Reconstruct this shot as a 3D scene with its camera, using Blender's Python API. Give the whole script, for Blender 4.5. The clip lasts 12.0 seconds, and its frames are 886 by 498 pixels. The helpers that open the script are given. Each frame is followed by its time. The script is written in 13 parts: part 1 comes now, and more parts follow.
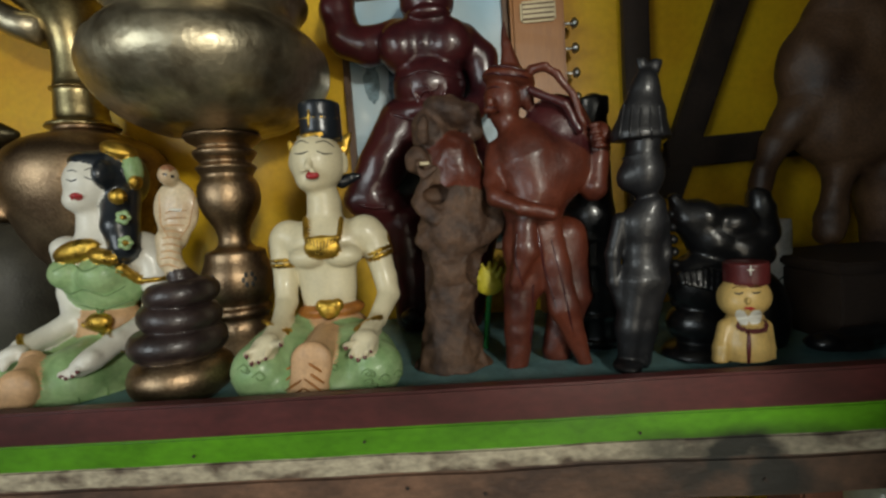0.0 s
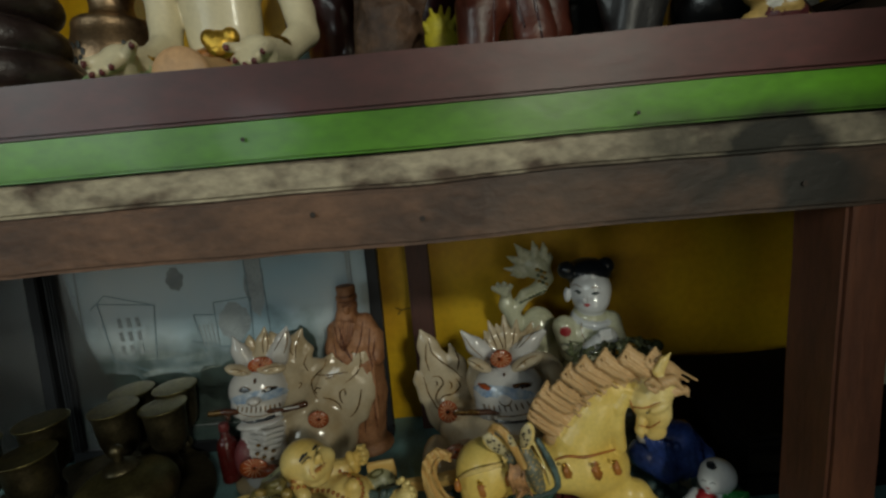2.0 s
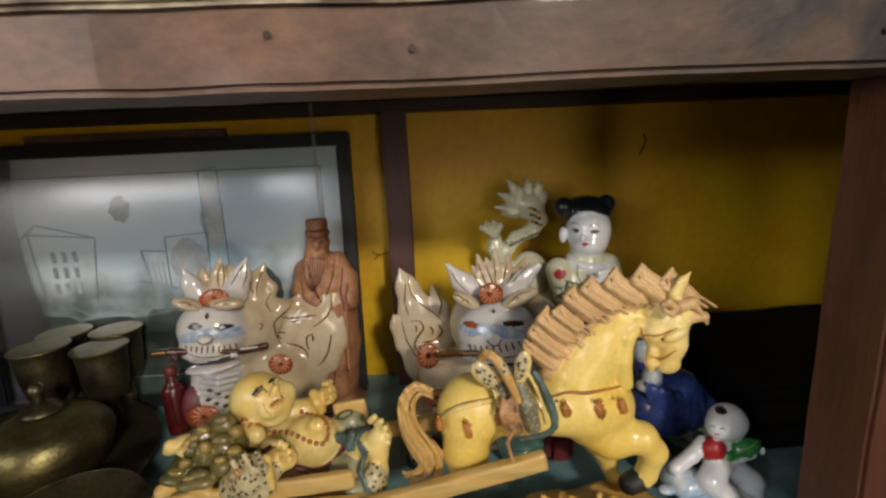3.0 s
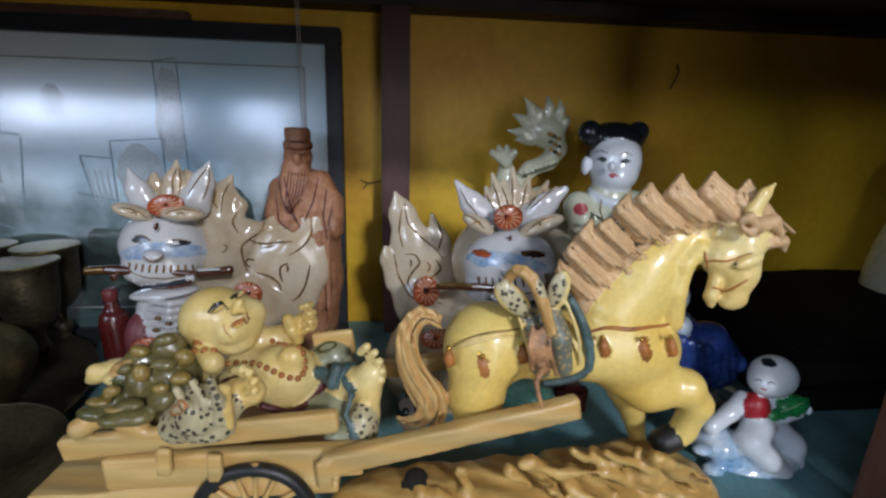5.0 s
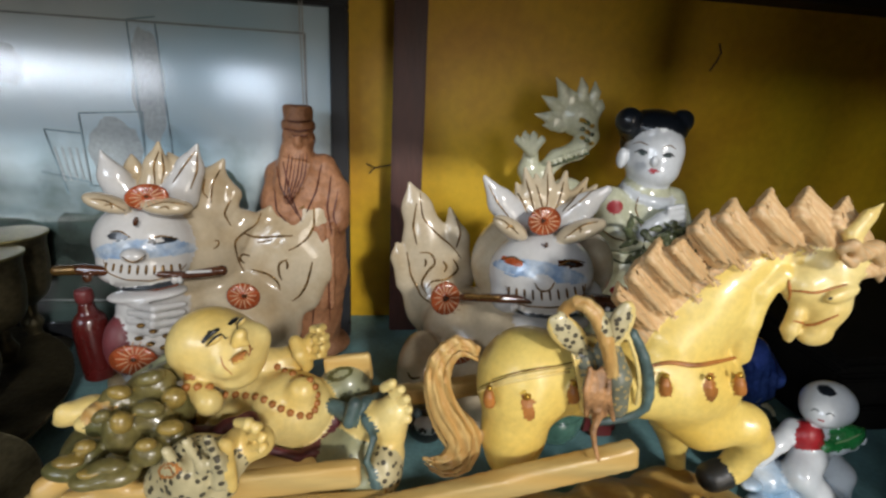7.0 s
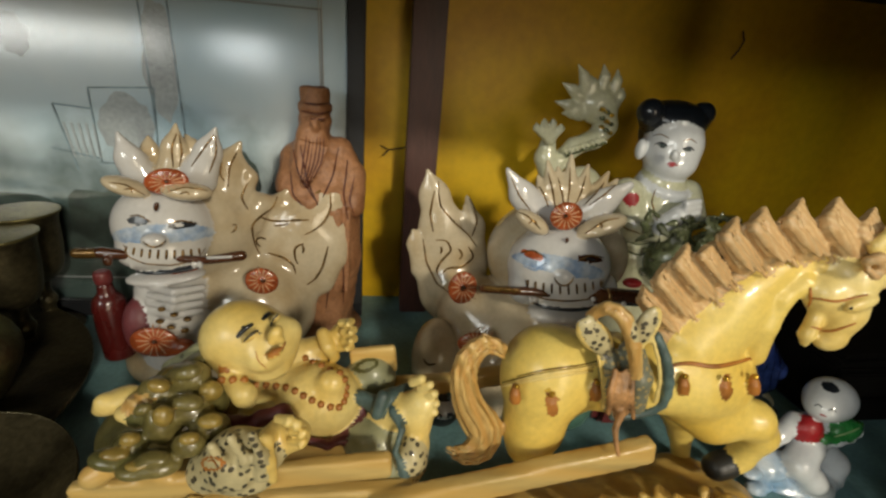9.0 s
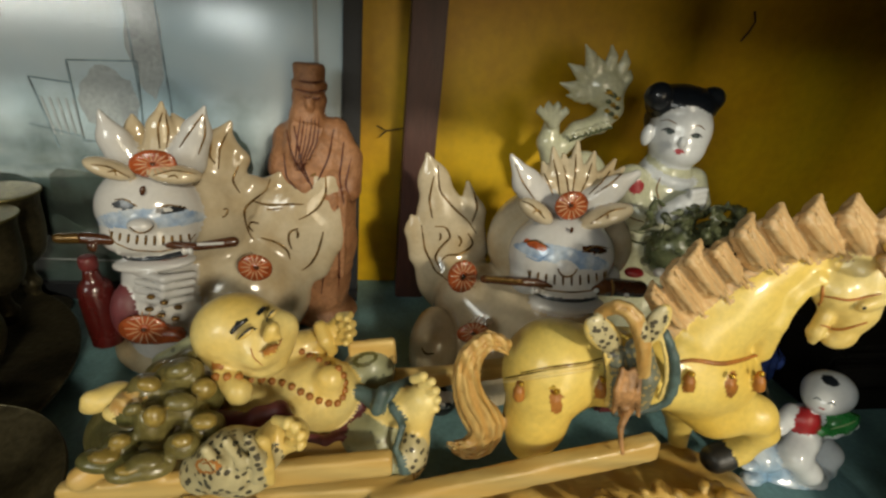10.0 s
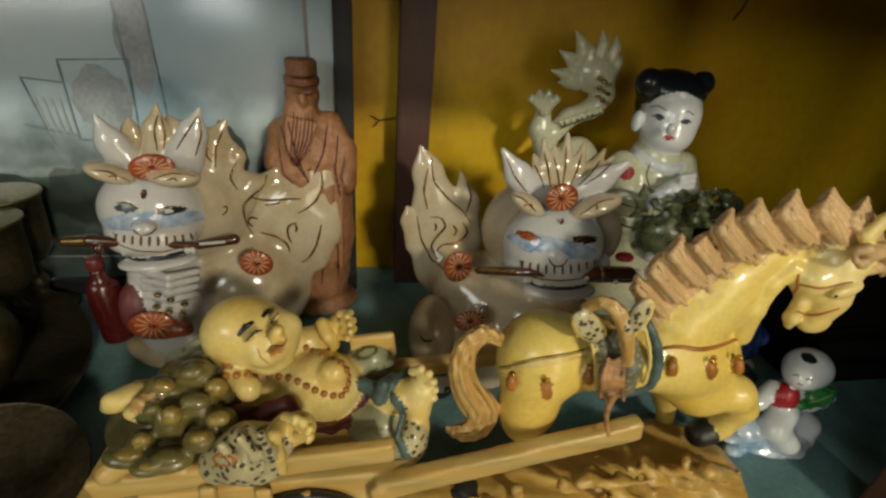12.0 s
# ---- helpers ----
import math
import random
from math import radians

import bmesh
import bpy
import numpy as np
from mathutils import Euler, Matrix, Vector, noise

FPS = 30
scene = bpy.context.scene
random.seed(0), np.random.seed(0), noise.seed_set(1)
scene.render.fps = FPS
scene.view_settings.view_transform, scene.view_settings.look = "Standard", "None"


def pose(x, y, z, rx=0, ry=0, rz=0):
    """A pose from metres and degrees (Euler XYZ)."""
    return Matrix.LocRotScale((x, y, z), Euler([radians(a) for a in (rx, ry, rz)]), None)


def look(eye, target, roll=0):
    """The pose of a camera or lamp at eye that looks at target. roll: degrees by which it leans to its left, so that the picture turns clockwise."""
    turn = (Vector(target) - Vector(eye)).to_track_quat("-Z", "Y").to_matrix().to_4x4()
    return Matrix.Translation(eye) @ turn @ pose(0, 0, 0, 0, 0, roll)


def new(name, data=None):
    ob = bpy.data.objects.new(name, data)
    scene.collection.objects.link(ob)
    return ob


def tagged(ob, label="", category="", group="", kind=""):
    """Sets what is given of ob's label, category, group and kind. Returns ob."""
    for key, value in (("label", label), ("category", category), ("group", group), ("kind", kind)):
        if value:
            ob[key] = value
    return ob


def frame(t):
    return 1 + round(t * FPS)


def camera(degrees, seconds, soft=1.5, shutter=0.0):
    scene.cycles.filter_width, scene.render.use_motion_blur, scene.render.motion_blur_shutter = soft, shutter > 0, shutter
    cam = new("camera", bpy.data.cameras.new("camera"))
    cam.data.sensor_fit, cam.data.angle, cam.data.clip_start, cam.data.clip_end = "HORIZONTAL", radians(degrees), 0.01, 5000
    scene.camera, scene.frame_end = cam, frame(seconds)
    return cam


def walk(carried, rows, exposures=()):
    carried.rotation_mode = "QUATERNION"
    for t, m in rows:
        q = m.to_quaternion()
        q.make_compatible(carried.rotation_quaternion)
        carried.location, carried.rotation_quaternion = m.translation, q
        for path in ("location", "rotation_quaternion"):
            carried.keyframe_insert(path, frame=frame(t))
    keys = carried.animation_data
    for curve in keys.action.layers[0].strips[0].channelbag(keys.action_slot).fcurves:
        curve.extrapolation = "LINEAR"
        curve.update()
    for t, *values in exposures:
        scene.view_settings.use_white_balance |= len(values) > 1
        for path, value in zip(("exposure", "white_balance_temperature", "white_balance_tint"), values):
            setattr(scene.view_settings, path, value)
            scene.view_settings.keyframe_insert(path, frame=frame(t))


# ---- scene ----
cam = camera(91.0, 12.0, soft=2.5)
METRES, EYE, TILT, LEAN, TURN = 0.7, 1.5, -4.6, 4.2, 2.0
ROWS = [
    (0.0, 0.0, 0.0, 0.0, 0.0, 0.0, 0.0),
    (0.5, 0.0302, 0.0337, -0.0686, -0.83, -1.35, 1.25),
    (1.0, 0.0467, 0.0745, -0.1551, -1.7, -2.37, 1.76),
    (1.5, 0.0602, 0.1276, -0.2538, -2.22, -4.26, 1.98),
    (2.0, 0.0671, 0.1886, -0.3626, -2.45, -5.47, 1.02),
    (2.5, 0.0504, 0.2441, -0.4469, -2.41, -6.76, -1.63),
    (3.0, 0.0593, 0.2824, -0.4984, -5.08, -6.7, -1.16),
    (3.5, 0.0605, 0.3117, -0.5452, -6.26, -7.07, -3.46),
    (5.5, 0.0177, 0.4373, -0.61, -8.4, -11.22, -5.45),
    (6.0, 0.0122, 0.4669, -0.6013, -9.19, -12.58, -6.17),
    (6.5, -0.0046, 0.4877, -0.5862, -8.87, -13.15, -6.55),
    (7.0, -0.0146, 0.499, -0.5805, -9.15, -13.79, -6.57),
    (7.5, -0.0268, 0.4994, -0.5835, -9.03, -15.03, -6.3),
    (9.5, -0.0563, 0.5204, -0.5514, -9.72, -18.85, -8.76),
    (10.0, -0.0592, 0.5333, -0.5509, -10.21, -20.47, -9.0),
    (10.5, -0.0489, 0.5377, -0.5412, -10.95, -22.0, -9.04),
    (11.0, -0.048, 0.5421, -0.5336, -11.18, -23.12, -9.16),
    (11.5, -0.0552, 0.5368, -0.5226, -11.14, -23.54, -8.92),
    (12.0, -0.0601, 0.5254, -0.5205, -10.9, -23.76, -7.74),
]
EXPOSURES = [(0.0, -0.98, 6500, 6), (0.5, -1.16, 6450, 5), (1.0, -1.48, 6450, 3), (1.5, -1.65, 6500, 1), (2.0, -1.7, 6600, 1), (2.5, -1.2, 6600, 12), (3.0, -0.45, 6900, 18), (3.5, -0.5, 6600, 15), (5.5, -0.42, 5250, 18), (6.0, -0.45, 6150, 16), (6.5, -0.36, 6100, 14), (7.0, -0.12, 6100, 14), (7.5, -0.14, 6250, 14), (9.5, -0.46, 7400, 8), (10.0, -0.38, 7400, 7), (10.5, -0.18, 6800, 3), (11.0, -0.78, 6800, 4), (11.5, -0.66, 7400, 7), (12.0, -0.68, 7400, 6)]
walk(cam, [(t, pose(0, 0, EYE, TILT, LEAN, TURN) @ pose(METRES * x, METRES * y, METRES * z, 90 + pitch, roll, yaw)) for t, x, y, z, yaw, pitch, roll in ROWS], EXPOSURES)

# ---- light ----
world = bpy.data.worlds.new("sky")
scene.world = world
world.use_nodes = True
sky = world.node_tree.nodes.new("ShaderNodeTexSky")
sky.sky_type, sky.sun_disc = "NISHITA", False
sky.sun_elevation, sky.sun_rotation = radians(50), radians(120)
world.node_tree.links.new(sky.outputs[0], world.node_tree.nodes["Background"].inputs[0])
world.node_tree.nodes["Background"].inputs[1].default_value = 0.1


def area_lamp(name, at, target, w, h, watts, colour):
    data = bpy.data.lights.new(name, "AREA")
    data.shape, data.size, data.size_y, data.energy, data.color = "RECTANGLE", w, h, watts, colour
    ob = new(name, data)
    ob.matrix_world = look(at, target)
    return ob


# a ceiling lamp, the daylight of the shop's window, and two added fill lamps
area_lamp("ceiling_lamp_light", (0.76, -1.55, 2.02), (0.0, 0.9, 1.1), 0.26, 0.16, 52.0, (1.0, 0.96, 0.86))
# unseen warm fill lamp, added to brighten the wall under the shelf
area_lamp("warm_fill_light", (0.78, -2.36, 1.0), (0.1, 0.9, 1.05), 0.7, 1.7, 24.0, (1.0, 0.87, 0.68))
area_lamp("window_light", (-1.19, -2.38, 1.63), (-0.3, 0.9, 1.1), 0.40, 0.34, 8.5, (0.84, 0.93, 1.0))
# unseen cool fill lamp added at the left to brighten that side
area_lamp("left_fill_light", (-1.9, -1.5, 1.85), (-0.4, 0.9, 1.3), 0.9, 1.0, 42.0, (0.90, 0.97, 1.0))


# ---- materials ----
MATS = {}


def mat(name, colour, rough=0.5, metal=0.0, vary=0.12, scale=30.0, bump=0.15, fine=220.0, coat=0.0, second=None, patch=0.45, stretch=(1, 1, 1), soft=0.12):
    """A painted, glazed, carved or metal surface: two scales of colour variation, fine relief, uneven gloss."""
    m = bpy.data.materials.new(name)
    m.use_nodes = True
    nt = m.node_tree
    bs = nt.nodes["Principled BSDF"]
    L = nt.links.new
    tc = nt.nodes.new("ShaderNodeTexCoord")
    mp = nt.nodes.new("ShaderNodeMapping")
    mp.inputs["Scale"].default_value = stretch
    L(tc.outputs["Object"], mp.inputs[0])

    def noise_node(s, detail=4.0):
        n = nt.nodes.new("ShaderNodeTexNoise")
        n.inputs["Scale"].default_value, n.inputs["Detail"].default_value = s, detail
        L(mp.outputs[0], n.inputs["Vector"])
        return n
    big, small = noise_node(scale), noise_node(fine)
    second = second or tuple(c * (1 - 2.2 * vary) for c in colour)
    ramp = nt.nodes.new("ShaderNodeValToRGB")
    ramp.color_ramp.elements[0].position, ramp.color_ramp.elements[1].position = patch - soft, patch + soft
    ramp.color_ramp.elements[0].color, ramp.color_ramp.elements[1].color = (*second, 1), (*colour, 1)
    L(big.outputs[0], ramp.inputs[0])
    mix = nt.nodes.new("ShaderNodeMix")
    mix.data_type, mix.blend_type = "RGBA", "MULTIPLY"
    mix.inputs[0].default_value = 1.0
    tone = nt.nodes.new("ShaderNodeMapRange")
    tone.inputs[1].default_value, tone.inputs[2].default_value = 0.3, 0.7
    tone.inputs[3].default_value, tone.inputs[4].default_value = 1 - vary, 1 + vary * 0.4
    L(small.outputs[0], tone.inputs[0])
    L(ramp.outputs[0], mix.inputs[6])
    L(tone.outputs[0], mix.inputs[7])
    L(mix.outputs[2], bs.inputs["Base Color"])
    gloss = nt.nodes.new("ShaderNodeMapRange")
    gloss.inputs[3].default_value, gloss.inputs[4].default_value = max(rough - 0.08, 0.03), min(rough + 0.12, 1)
    L(big.outputs[0], gloss.inputs[0])
    L(gloss.outputs[0], bs.inputs["Roughness"])
    bs.inputs["Metallic"].default_value = metal
    bs.inputs["Coat Weight"].default_value = coat
    bs.inputs["Coat Roughness"].default_value = 0.12
    add = nt.nodes.new("ShaderNodeMath")
    add.operation = "ADD"
    L(big.outputs[0], add.inputs[0])
    L(small.outputs[0], add.inputs[1])
    bp = nt.nodes.new("ShaderNodeBump")
    bp.inputs["Strength"].default_value, bp.inputs["Distance"].default_value = bump, 0.002
    L(add.outputs[0], bp.inputs["Height"])
    L(bp.outputs[0], bs.inputs["Normal"])
    MATS[name] = m
    return m


def speckled(name, ground, spots, size, amount, rough=0.4, coat=0.3, ring=False):
    """Paint with small brush marks over it, as on printed cloth."""
    m = mat(name, ground, rough, coat=coat, vary=0.1)
    nt = m.node_tree
    L = nt.links.new
    bs = nt.nodes["Principled BSDF"]
    src = bs.inputs["Base Color"].links[0].from_socket
    vo = nt.nodes.new("ShaderNodeTexVoronoi")
    vo.inputs["Scale"].default_value = size
    tc = nt.nodes.new("ShaderNodeTexCoord")
    L(tc.outputs["Object"], vo.inputs["Vector"])
    rp = nt.nodes.new("ShaderNodeValToRGB")
    rp.color_ramp.elements[0].position, rp.color_ramp.elements[1].position = amount, amount + 0.06
    rp.color_ramp.elements[0].color, rp.color_ramp.elements[1].color = (1, 1, 1, 1), (0, 0, 0, 1)
    L(vo.outputs["Distance"], rp.inputs[0])
    mx = nt.nodes.new("ShaderNodeMix")
    mx.data_type = "RGBA"
    mx.inputs[7].default_value = (*spots, 1)
    L(rp.outputs[0], mx.inputs[0])
    L(src, mx.inputs[6])
    L(mx.outputs[2], bs.inputs["Base Color"])
    return m


def streaked(name, colour, dark, rough=0.5, bands=60.0, stretch=(1, 1, 1), bump=0.5, coat=0.0, warp=3.0):
    """Carved or combed grooves: hair, beard, wood grain."""
    m = mat(name, colour, rough, coat=coat, vary=0.15, stretch=stretch)
    nt = m.node_tree
    L = nt.links.new
    bs = nt.nodes["Principled BSDF"]
    src = bs.inputs["Base Color"].links[0].from_socket
    tc = nt.nodes.new("ShaderNodeTexCoord")
    mp = nt.nodes.new("ShaderNodeMapping")
    mp.inputs["Scale"].default_value = stretch
    L(tc.outputs["Object"], mp.inputs[0])
    wv = nt.nodes.new("ShaderNodeTexWave")
    wv.bands_direction = "DIAGONAL"
    wv.inputs["Scale"].default_value, wv.inputs["Distortion"].default_value = bands, warp
    wv.inputs["Detail"].default_value, wv.inputs["Detail Scale"].default_value = 3.0, 1.5
    L(mp.outputs[0], wv.inputs["Vector"])
    mx = nt.nodes.new("ShaderNodeMix")
    mx.data_type = "RGBA"
    mx.inputs[6].default_value = (*dark, 1)
    L(wv.outputs["Fac"], mx.inputs[0])
    L(src, mx.inputs[7])
    L(mx.outputs[2], bs.inputs["Base Color"])
    bp = nt.nodes.new("ShaderNodeBump")
    bp.inputs["Strength"].default_value, bp.inputs["Distance"].default_value = bump, 0.003
    L(wv.outputs["Fac"], bp.inputs["Height"])
    L(bs.inputs["Normal"].links[0].from_socket, bp.inputs["Normal"])
    L(bp.outputs[0], bs.inputs["Normal"])
    return m


mat("yellow_wall", (0.67, 0.41, 0.008), 0.5, vary=0.10, scale=5.0, bump=0.2, fine=70, second=(0.56, 0.28, 0.006), patch=0.46, soft=0.16)
mat("plaster", (0.20, 0.19, 0.16), 0.8, vary=0.1, scale=4.0)
mat("concrete", (0.2, 0.19, 0.17), 0.8, vary=0.15, scale=5.0)
mat("red_lip", (0.075, 0.016, 0.015), 0.42, vary=0.22, scale=20, bump=0.10, fine=150, coat=0.1, second=(0.046, 0.012, 0.011), stretch=(0.5, 1, 1))
mat("green_board", (0.085, 0.26, 0.008), 0.36, vary=0.2, scale=16, bump=0.10, fine=150, coat=0.15, second=(0.052, 0.165, 0.006), patch=0.44, stretch=(0.5, 1, 1))
mat("sawn_edge", (0.40, 0.35, 0.25), 0.75, vary=0.35, scale=34, bump=0.8, fine=160, second=(0.09, 0.06, 0.04), patch=0.45, stretch=(0.55, 1, 1), soft=0.08)
mat("old_beam", (0.16, 0.085, 0.05), 0.6, vary=0.3, scale=14, bump=0.5, fine=140, second=(0.055, 0.03, 0.02), patch=0.47, stretch=(0.6, 1, 1), coat=0.1)
mat("post_red", (0.075, 0.028, 0.02), 0.5, vary=0.2, scale=18, bump=0.3, stretch=(1, 1, 0.2))
mat("post_orange", (0.115, 0.042, 0.02), 0.5, vary=0.25, scale=18, bump=0.3, stretch=(1, 1, 0.2), second=(0.06, 0.022, 0.014))
mat("dark_timber", (0.03, 0.018, 0.012), 0.6, vary=0.25, scale=18, bump=0.3)
mat("shelf_blue", (0.15, 0.29, 0.30), 0.5, vary=0.18, scale=14, bump=0.15, second=(0.075, 0.15, 0.16), patch=0.46)
mat("brass", (0.50, 0.44, 0.31), 0.36, metal=0.95, vary=0.18, scale=22, bump=0.5, fine=80, second=(0.27, 0.22, 0.14), patch=0.42)
mat("brass_pale", (0.50, 0.42, 0.22), 0.32, metal=1.0, vary=0.2, scale=22, bump=0.3, second=(0.28, 0.21, 0.1), patch=0.45)
mat("copper", (0.36, 0.25, 0.15), 0.38, metal=1.0, vary=0.25, scale=18, bump=0.35, second=(0.21, 0.135, 0.08))
mat("bronze_dark", (0.11, 0.092, 0.05), 0.36, metal=0.8, vary=0.3, scale=25, bump=0.3)
mat("cream", (0.66, 0.59, 0.40), 0.42, vary=0.06, scale=20, bump=0.08, coat=0.15)
mat("white_skin", (0.72, 0.70, 0.62), 0.4, vary=0.05, scale=20, bump=0.08, coat=0.15)
mat("jade", (0.32, 0.46, 0.22), 0.45, vary=0.14, scale=34, bump=0.5, fine=120, coat=0.12, second=(0.22, 0.36, 0.15), patch=0.47)
mat("jade_dark", (0.19, 0.31, 0.12), 0.5, vary=0.2, scale=40)
mat("brass_olive", (0.24, 0.21, 0.085), 0.38, metal=0.9, vary=0.3, scale=20, bump=0.3, second=(0.12, 0.10, 0.05), patch=0.46)
mat("peach_cloth", (0.62, 0.38, 0.20), 0.5, vary=0.12, scale=30, bump=0.3)
mat("gold", (0.62, 0.38, 0.06), 0.28, metal=0.9, vary=0.2, scale=60, bump=0.5, fine=300)
mat("black_paint", (0.012, 0.016, 0.022), 0.3, vary=0.1, scale=30, coat=0.3)
mat("lips_red", (0.35, 0.015, 0.02), 0.35, vary=0.08)
mat("rosewood", (0.060, 0.011, 0.012), 0.3, vary=0.2, scale=16, bump=0.2, coat=0.35, second=(0.028, 0.007, 0.010), patch=0.45)
mat("mahogany", (0.115, 0.026, 0.012), 0.4, vary=0.2, scale=14, bump=0.3, coat=0.15, second=(0.05, 0.012, 0.008), patch=0.45)
mat("root_wood", (0.105, 0.055, 0.03), 0.65, vary=0.3, scale=24, bump=1.0, fine=130, second=(0.035, 0.018, 0.012), patch=0.48)
mat("ebony", (0.008, 0.008, 0.009), 0.3, vary=0.2, scale=24, bump=0.2, coat=0.25)
mat("grey_ebony", (0.011, 0.011, 0.013), 0.42, vary=0.2, scale=24, bump=0.25, coat=0.15)
mat("brown_wood", (0.12, 0.062, 0.03), 0.5, vary=0.28, scale=12, bump=0.5, second=(0.045, 0.022, 0.012), patch=0.48)
mat("doll_wood", (0.62, 0.42, 0.14), 0.42, vary=0.12, scale=24, bump=0.1, coat=0.2)
mat("fez_red", (0.12, 0.018, 0.018), 0.4, vary=0.15, scale=24)
mat("snake_brown", (0.034, 0.021, 0.020), 0.38, vary=0.25, scale=30, bump=0.35, coat=0.2)
mat("snake_hood", (0.62, 0.50, 0.33), 0.4, vary=0.15, scale=30, bump=0.3, coat=0.2, second=(0.46, 0.30, 0.17), patch=0.4)
mat("porcelain", (0.54, 0.45, 0.31), 0.15, vary=0.07, scale=18, bump=0.05, coat=0.5, second=(0.43, 0.32, 0.18), patch=0.42)
mat("porcelain_white", (0.56, 0.55, 0.53), 0.13, vary=0.05, scale=18, bump=0.04, coat=0.5, second=(0.50, 0.47, 0.42), patch=0.40)
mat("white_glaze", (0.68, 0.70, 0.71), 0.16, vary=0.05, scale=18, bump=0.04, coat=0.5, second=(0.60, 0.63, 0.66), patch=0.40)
mat("blue_wash", (0.22, 0.33, 0.50), 0.15, vary=0.2, scale=50, coat=0.6, second=(0.5, 0.56, 0.62), patch=0.5)
mat("gold_line", (0.22, 0.12, 0.03), 0.25, metal=0.6, vary=0.2, scale=60)
mat("red_glaze", (0.40, 0.085, 0.025), 0.2, vary=0.2, scale=70, bump=0.3, coat=0.5)
mat("blade_brown", (0.085, 0.03, 0.012), 0.16, vary=0.2, scale=40, coat=0.6)
mat("celadon", (0.60, 0.60, 0.43), 0.14, vary=0.12, scale=34, bump=0.2, coat=0.6, second=(0.50, 0.50, 0.32), patch=0.40)
mat("green_carving", (0.13, 0.15, 0.075), 0.18, vary=0.3, scale=60, bump=0.6, coat=0.5)
mat("horse_yellow", (0.78, 0.60, 0.17), 0.34, vary=0.10, scale=14, bump=0.12, coat=0.25, second=(0.72, 0.48, 0.085), patch=0.46, soft=0.2)
mat("resin_pale", (0.76, 0.61, 0.24), 0.36, vary=0.10, scale=22, bump=0.12, coat=0.25, second=(0.68, 0.46, 0.11), patch=0.45, soft=0.18)
mat("rosette_line", (0.62, 0.36, 0.20), 0.25, vary=0.1, coat=0.4)
mat("tassel", (0.48, 0.25, 0.10), 0.5, vary=0.3, scale=60, bump=0.4)
mat("hoof_black", (0.02, 0.02, 0.018), 0.4)
mat("strap_orange", (0.42, 0.16, 0.03), 0.42, vary=0.18, scale=40, bump=0.3)
mat("cloth_plum", (0.15, 0.035, 0.04), 0.45, vary=0.2, scale=30)
mat("cloth_teal", (0.10, 0.16, 0.15), 0.45, vary=0.25, scale=40, bump=0.3)
mat("coin_olive", (0.17, 0.14, 0.045), 0.3, vary=0.3, scale=24, bump=0.3, coat=0.4, second=(0.09, 0.09, 0.03), patch=0.45)
mat("coin_gold", (0.30, 0.21, 0.05), 0.3, vary=0.3, scale=24, bump=0.3, coat=0.4)
mat("leaf_green", (0.03, 0.26, 0.06), 0.25, vary=0.2, scale=40, coat=0.4)
mat("cloth_blue", (0.045, 0.085, 0.32), 0.22, vary=0.25, scale=40, bump=0.25, coat=0.5)
mat("sea_white", (0.62, 0.68, 0.72), 0.16, vary=0.12, scale=26, bump=0.2, coat=0.5, second=(0.24, 0.40, 0.58), patch=0.48)
mat("red_plastic", (0.07, 0.007, 0.006), 0.25, vary=0.1, coat=0.4)
mat("sage_wood", (0.38, 0.18, 0.085), 0.5, vary=0.25, scale=26, bump=0.6, second=(0.25, 0.105, 0.045), patch=0.42)
mat("frame_black", (0.012, 0.014, 0.018), 0.55, vary=0.15, scale=20, bump=0.2)
mat("frame_brown", (0.16, 0.09, 0.05), 0.5, vary=0.2, scale=20)
mat("guitar_wood", (0.36, 0.15, 0.04), 0.4, vary=0.12, scale=12, stretch=(1, 1, 0.2), coat=0.2)
mat("ivory", (0.62, 0.52, 0.32), 0.4)
mat("steel", (0.5, 0.5, 0.48), 0.3, metal=1.0)
mat("white_mug", (0.66, 0.64, 0.58), 0.25, coat=0.3)
mat("picture_mat", (0.60, 0.60, 0.56), 0.7, vary=0.05, scale=8)
mat("picture_line", (0.30, 0.33, 0.34), 0.7)
mat("ink_blue", (0.22, 0.32, 0.37), 0.7, vary=0.25, scale=60)
mat("ink_dark", (0.06, 0.085, 0.08), 0.7, vary=0.2, scale=30)
mat("yellow_paper", (0.62, 0.55, 0.04), 0.5)
mat("string_white", (0.4, 0.38, 0.34), 0.7)
speckled("spot_cloth", (0.52, 0.45, 0.25), (0.06, 0.05, 0.03), 210.0, 0.33)
speckled("green_cloth", (0.30, 0.30, 0.17), (0.12, 0.12, 0.07), 120.0, 0.2)
speckled("saddle_trim", (0.17, 0.18, 0.13), (0.40, 0.30, 0.12), 240.0, 0.34)
streaked("mane", (0.64, 0.44, 0.22), (0.55, 0.34, 0.15), 0.5, 90.0, bump=0.12)
streaked("tail_hair", (0.68, 0.45, 0.16), (0.50, 0.28, 0.08), 0.42, 60.0, stretch=(1, 1, 0.35), coat=0.2)
streaked("carved_base", (0.64, 0.42, 0.12), (0.48, 0.28, 0.065), 0.42, 22.0, stretch=(0.5, 1, 1.6), coat=0.2, warp=6.0, bump=0.35)
streaked("cart_wood", (0.64, 0.45, 0.16), (0.54, 0.34, 0.10), 0.4, 26.0, stretch=(0.15, 1, 1), coat=0.2, bump=0.3)


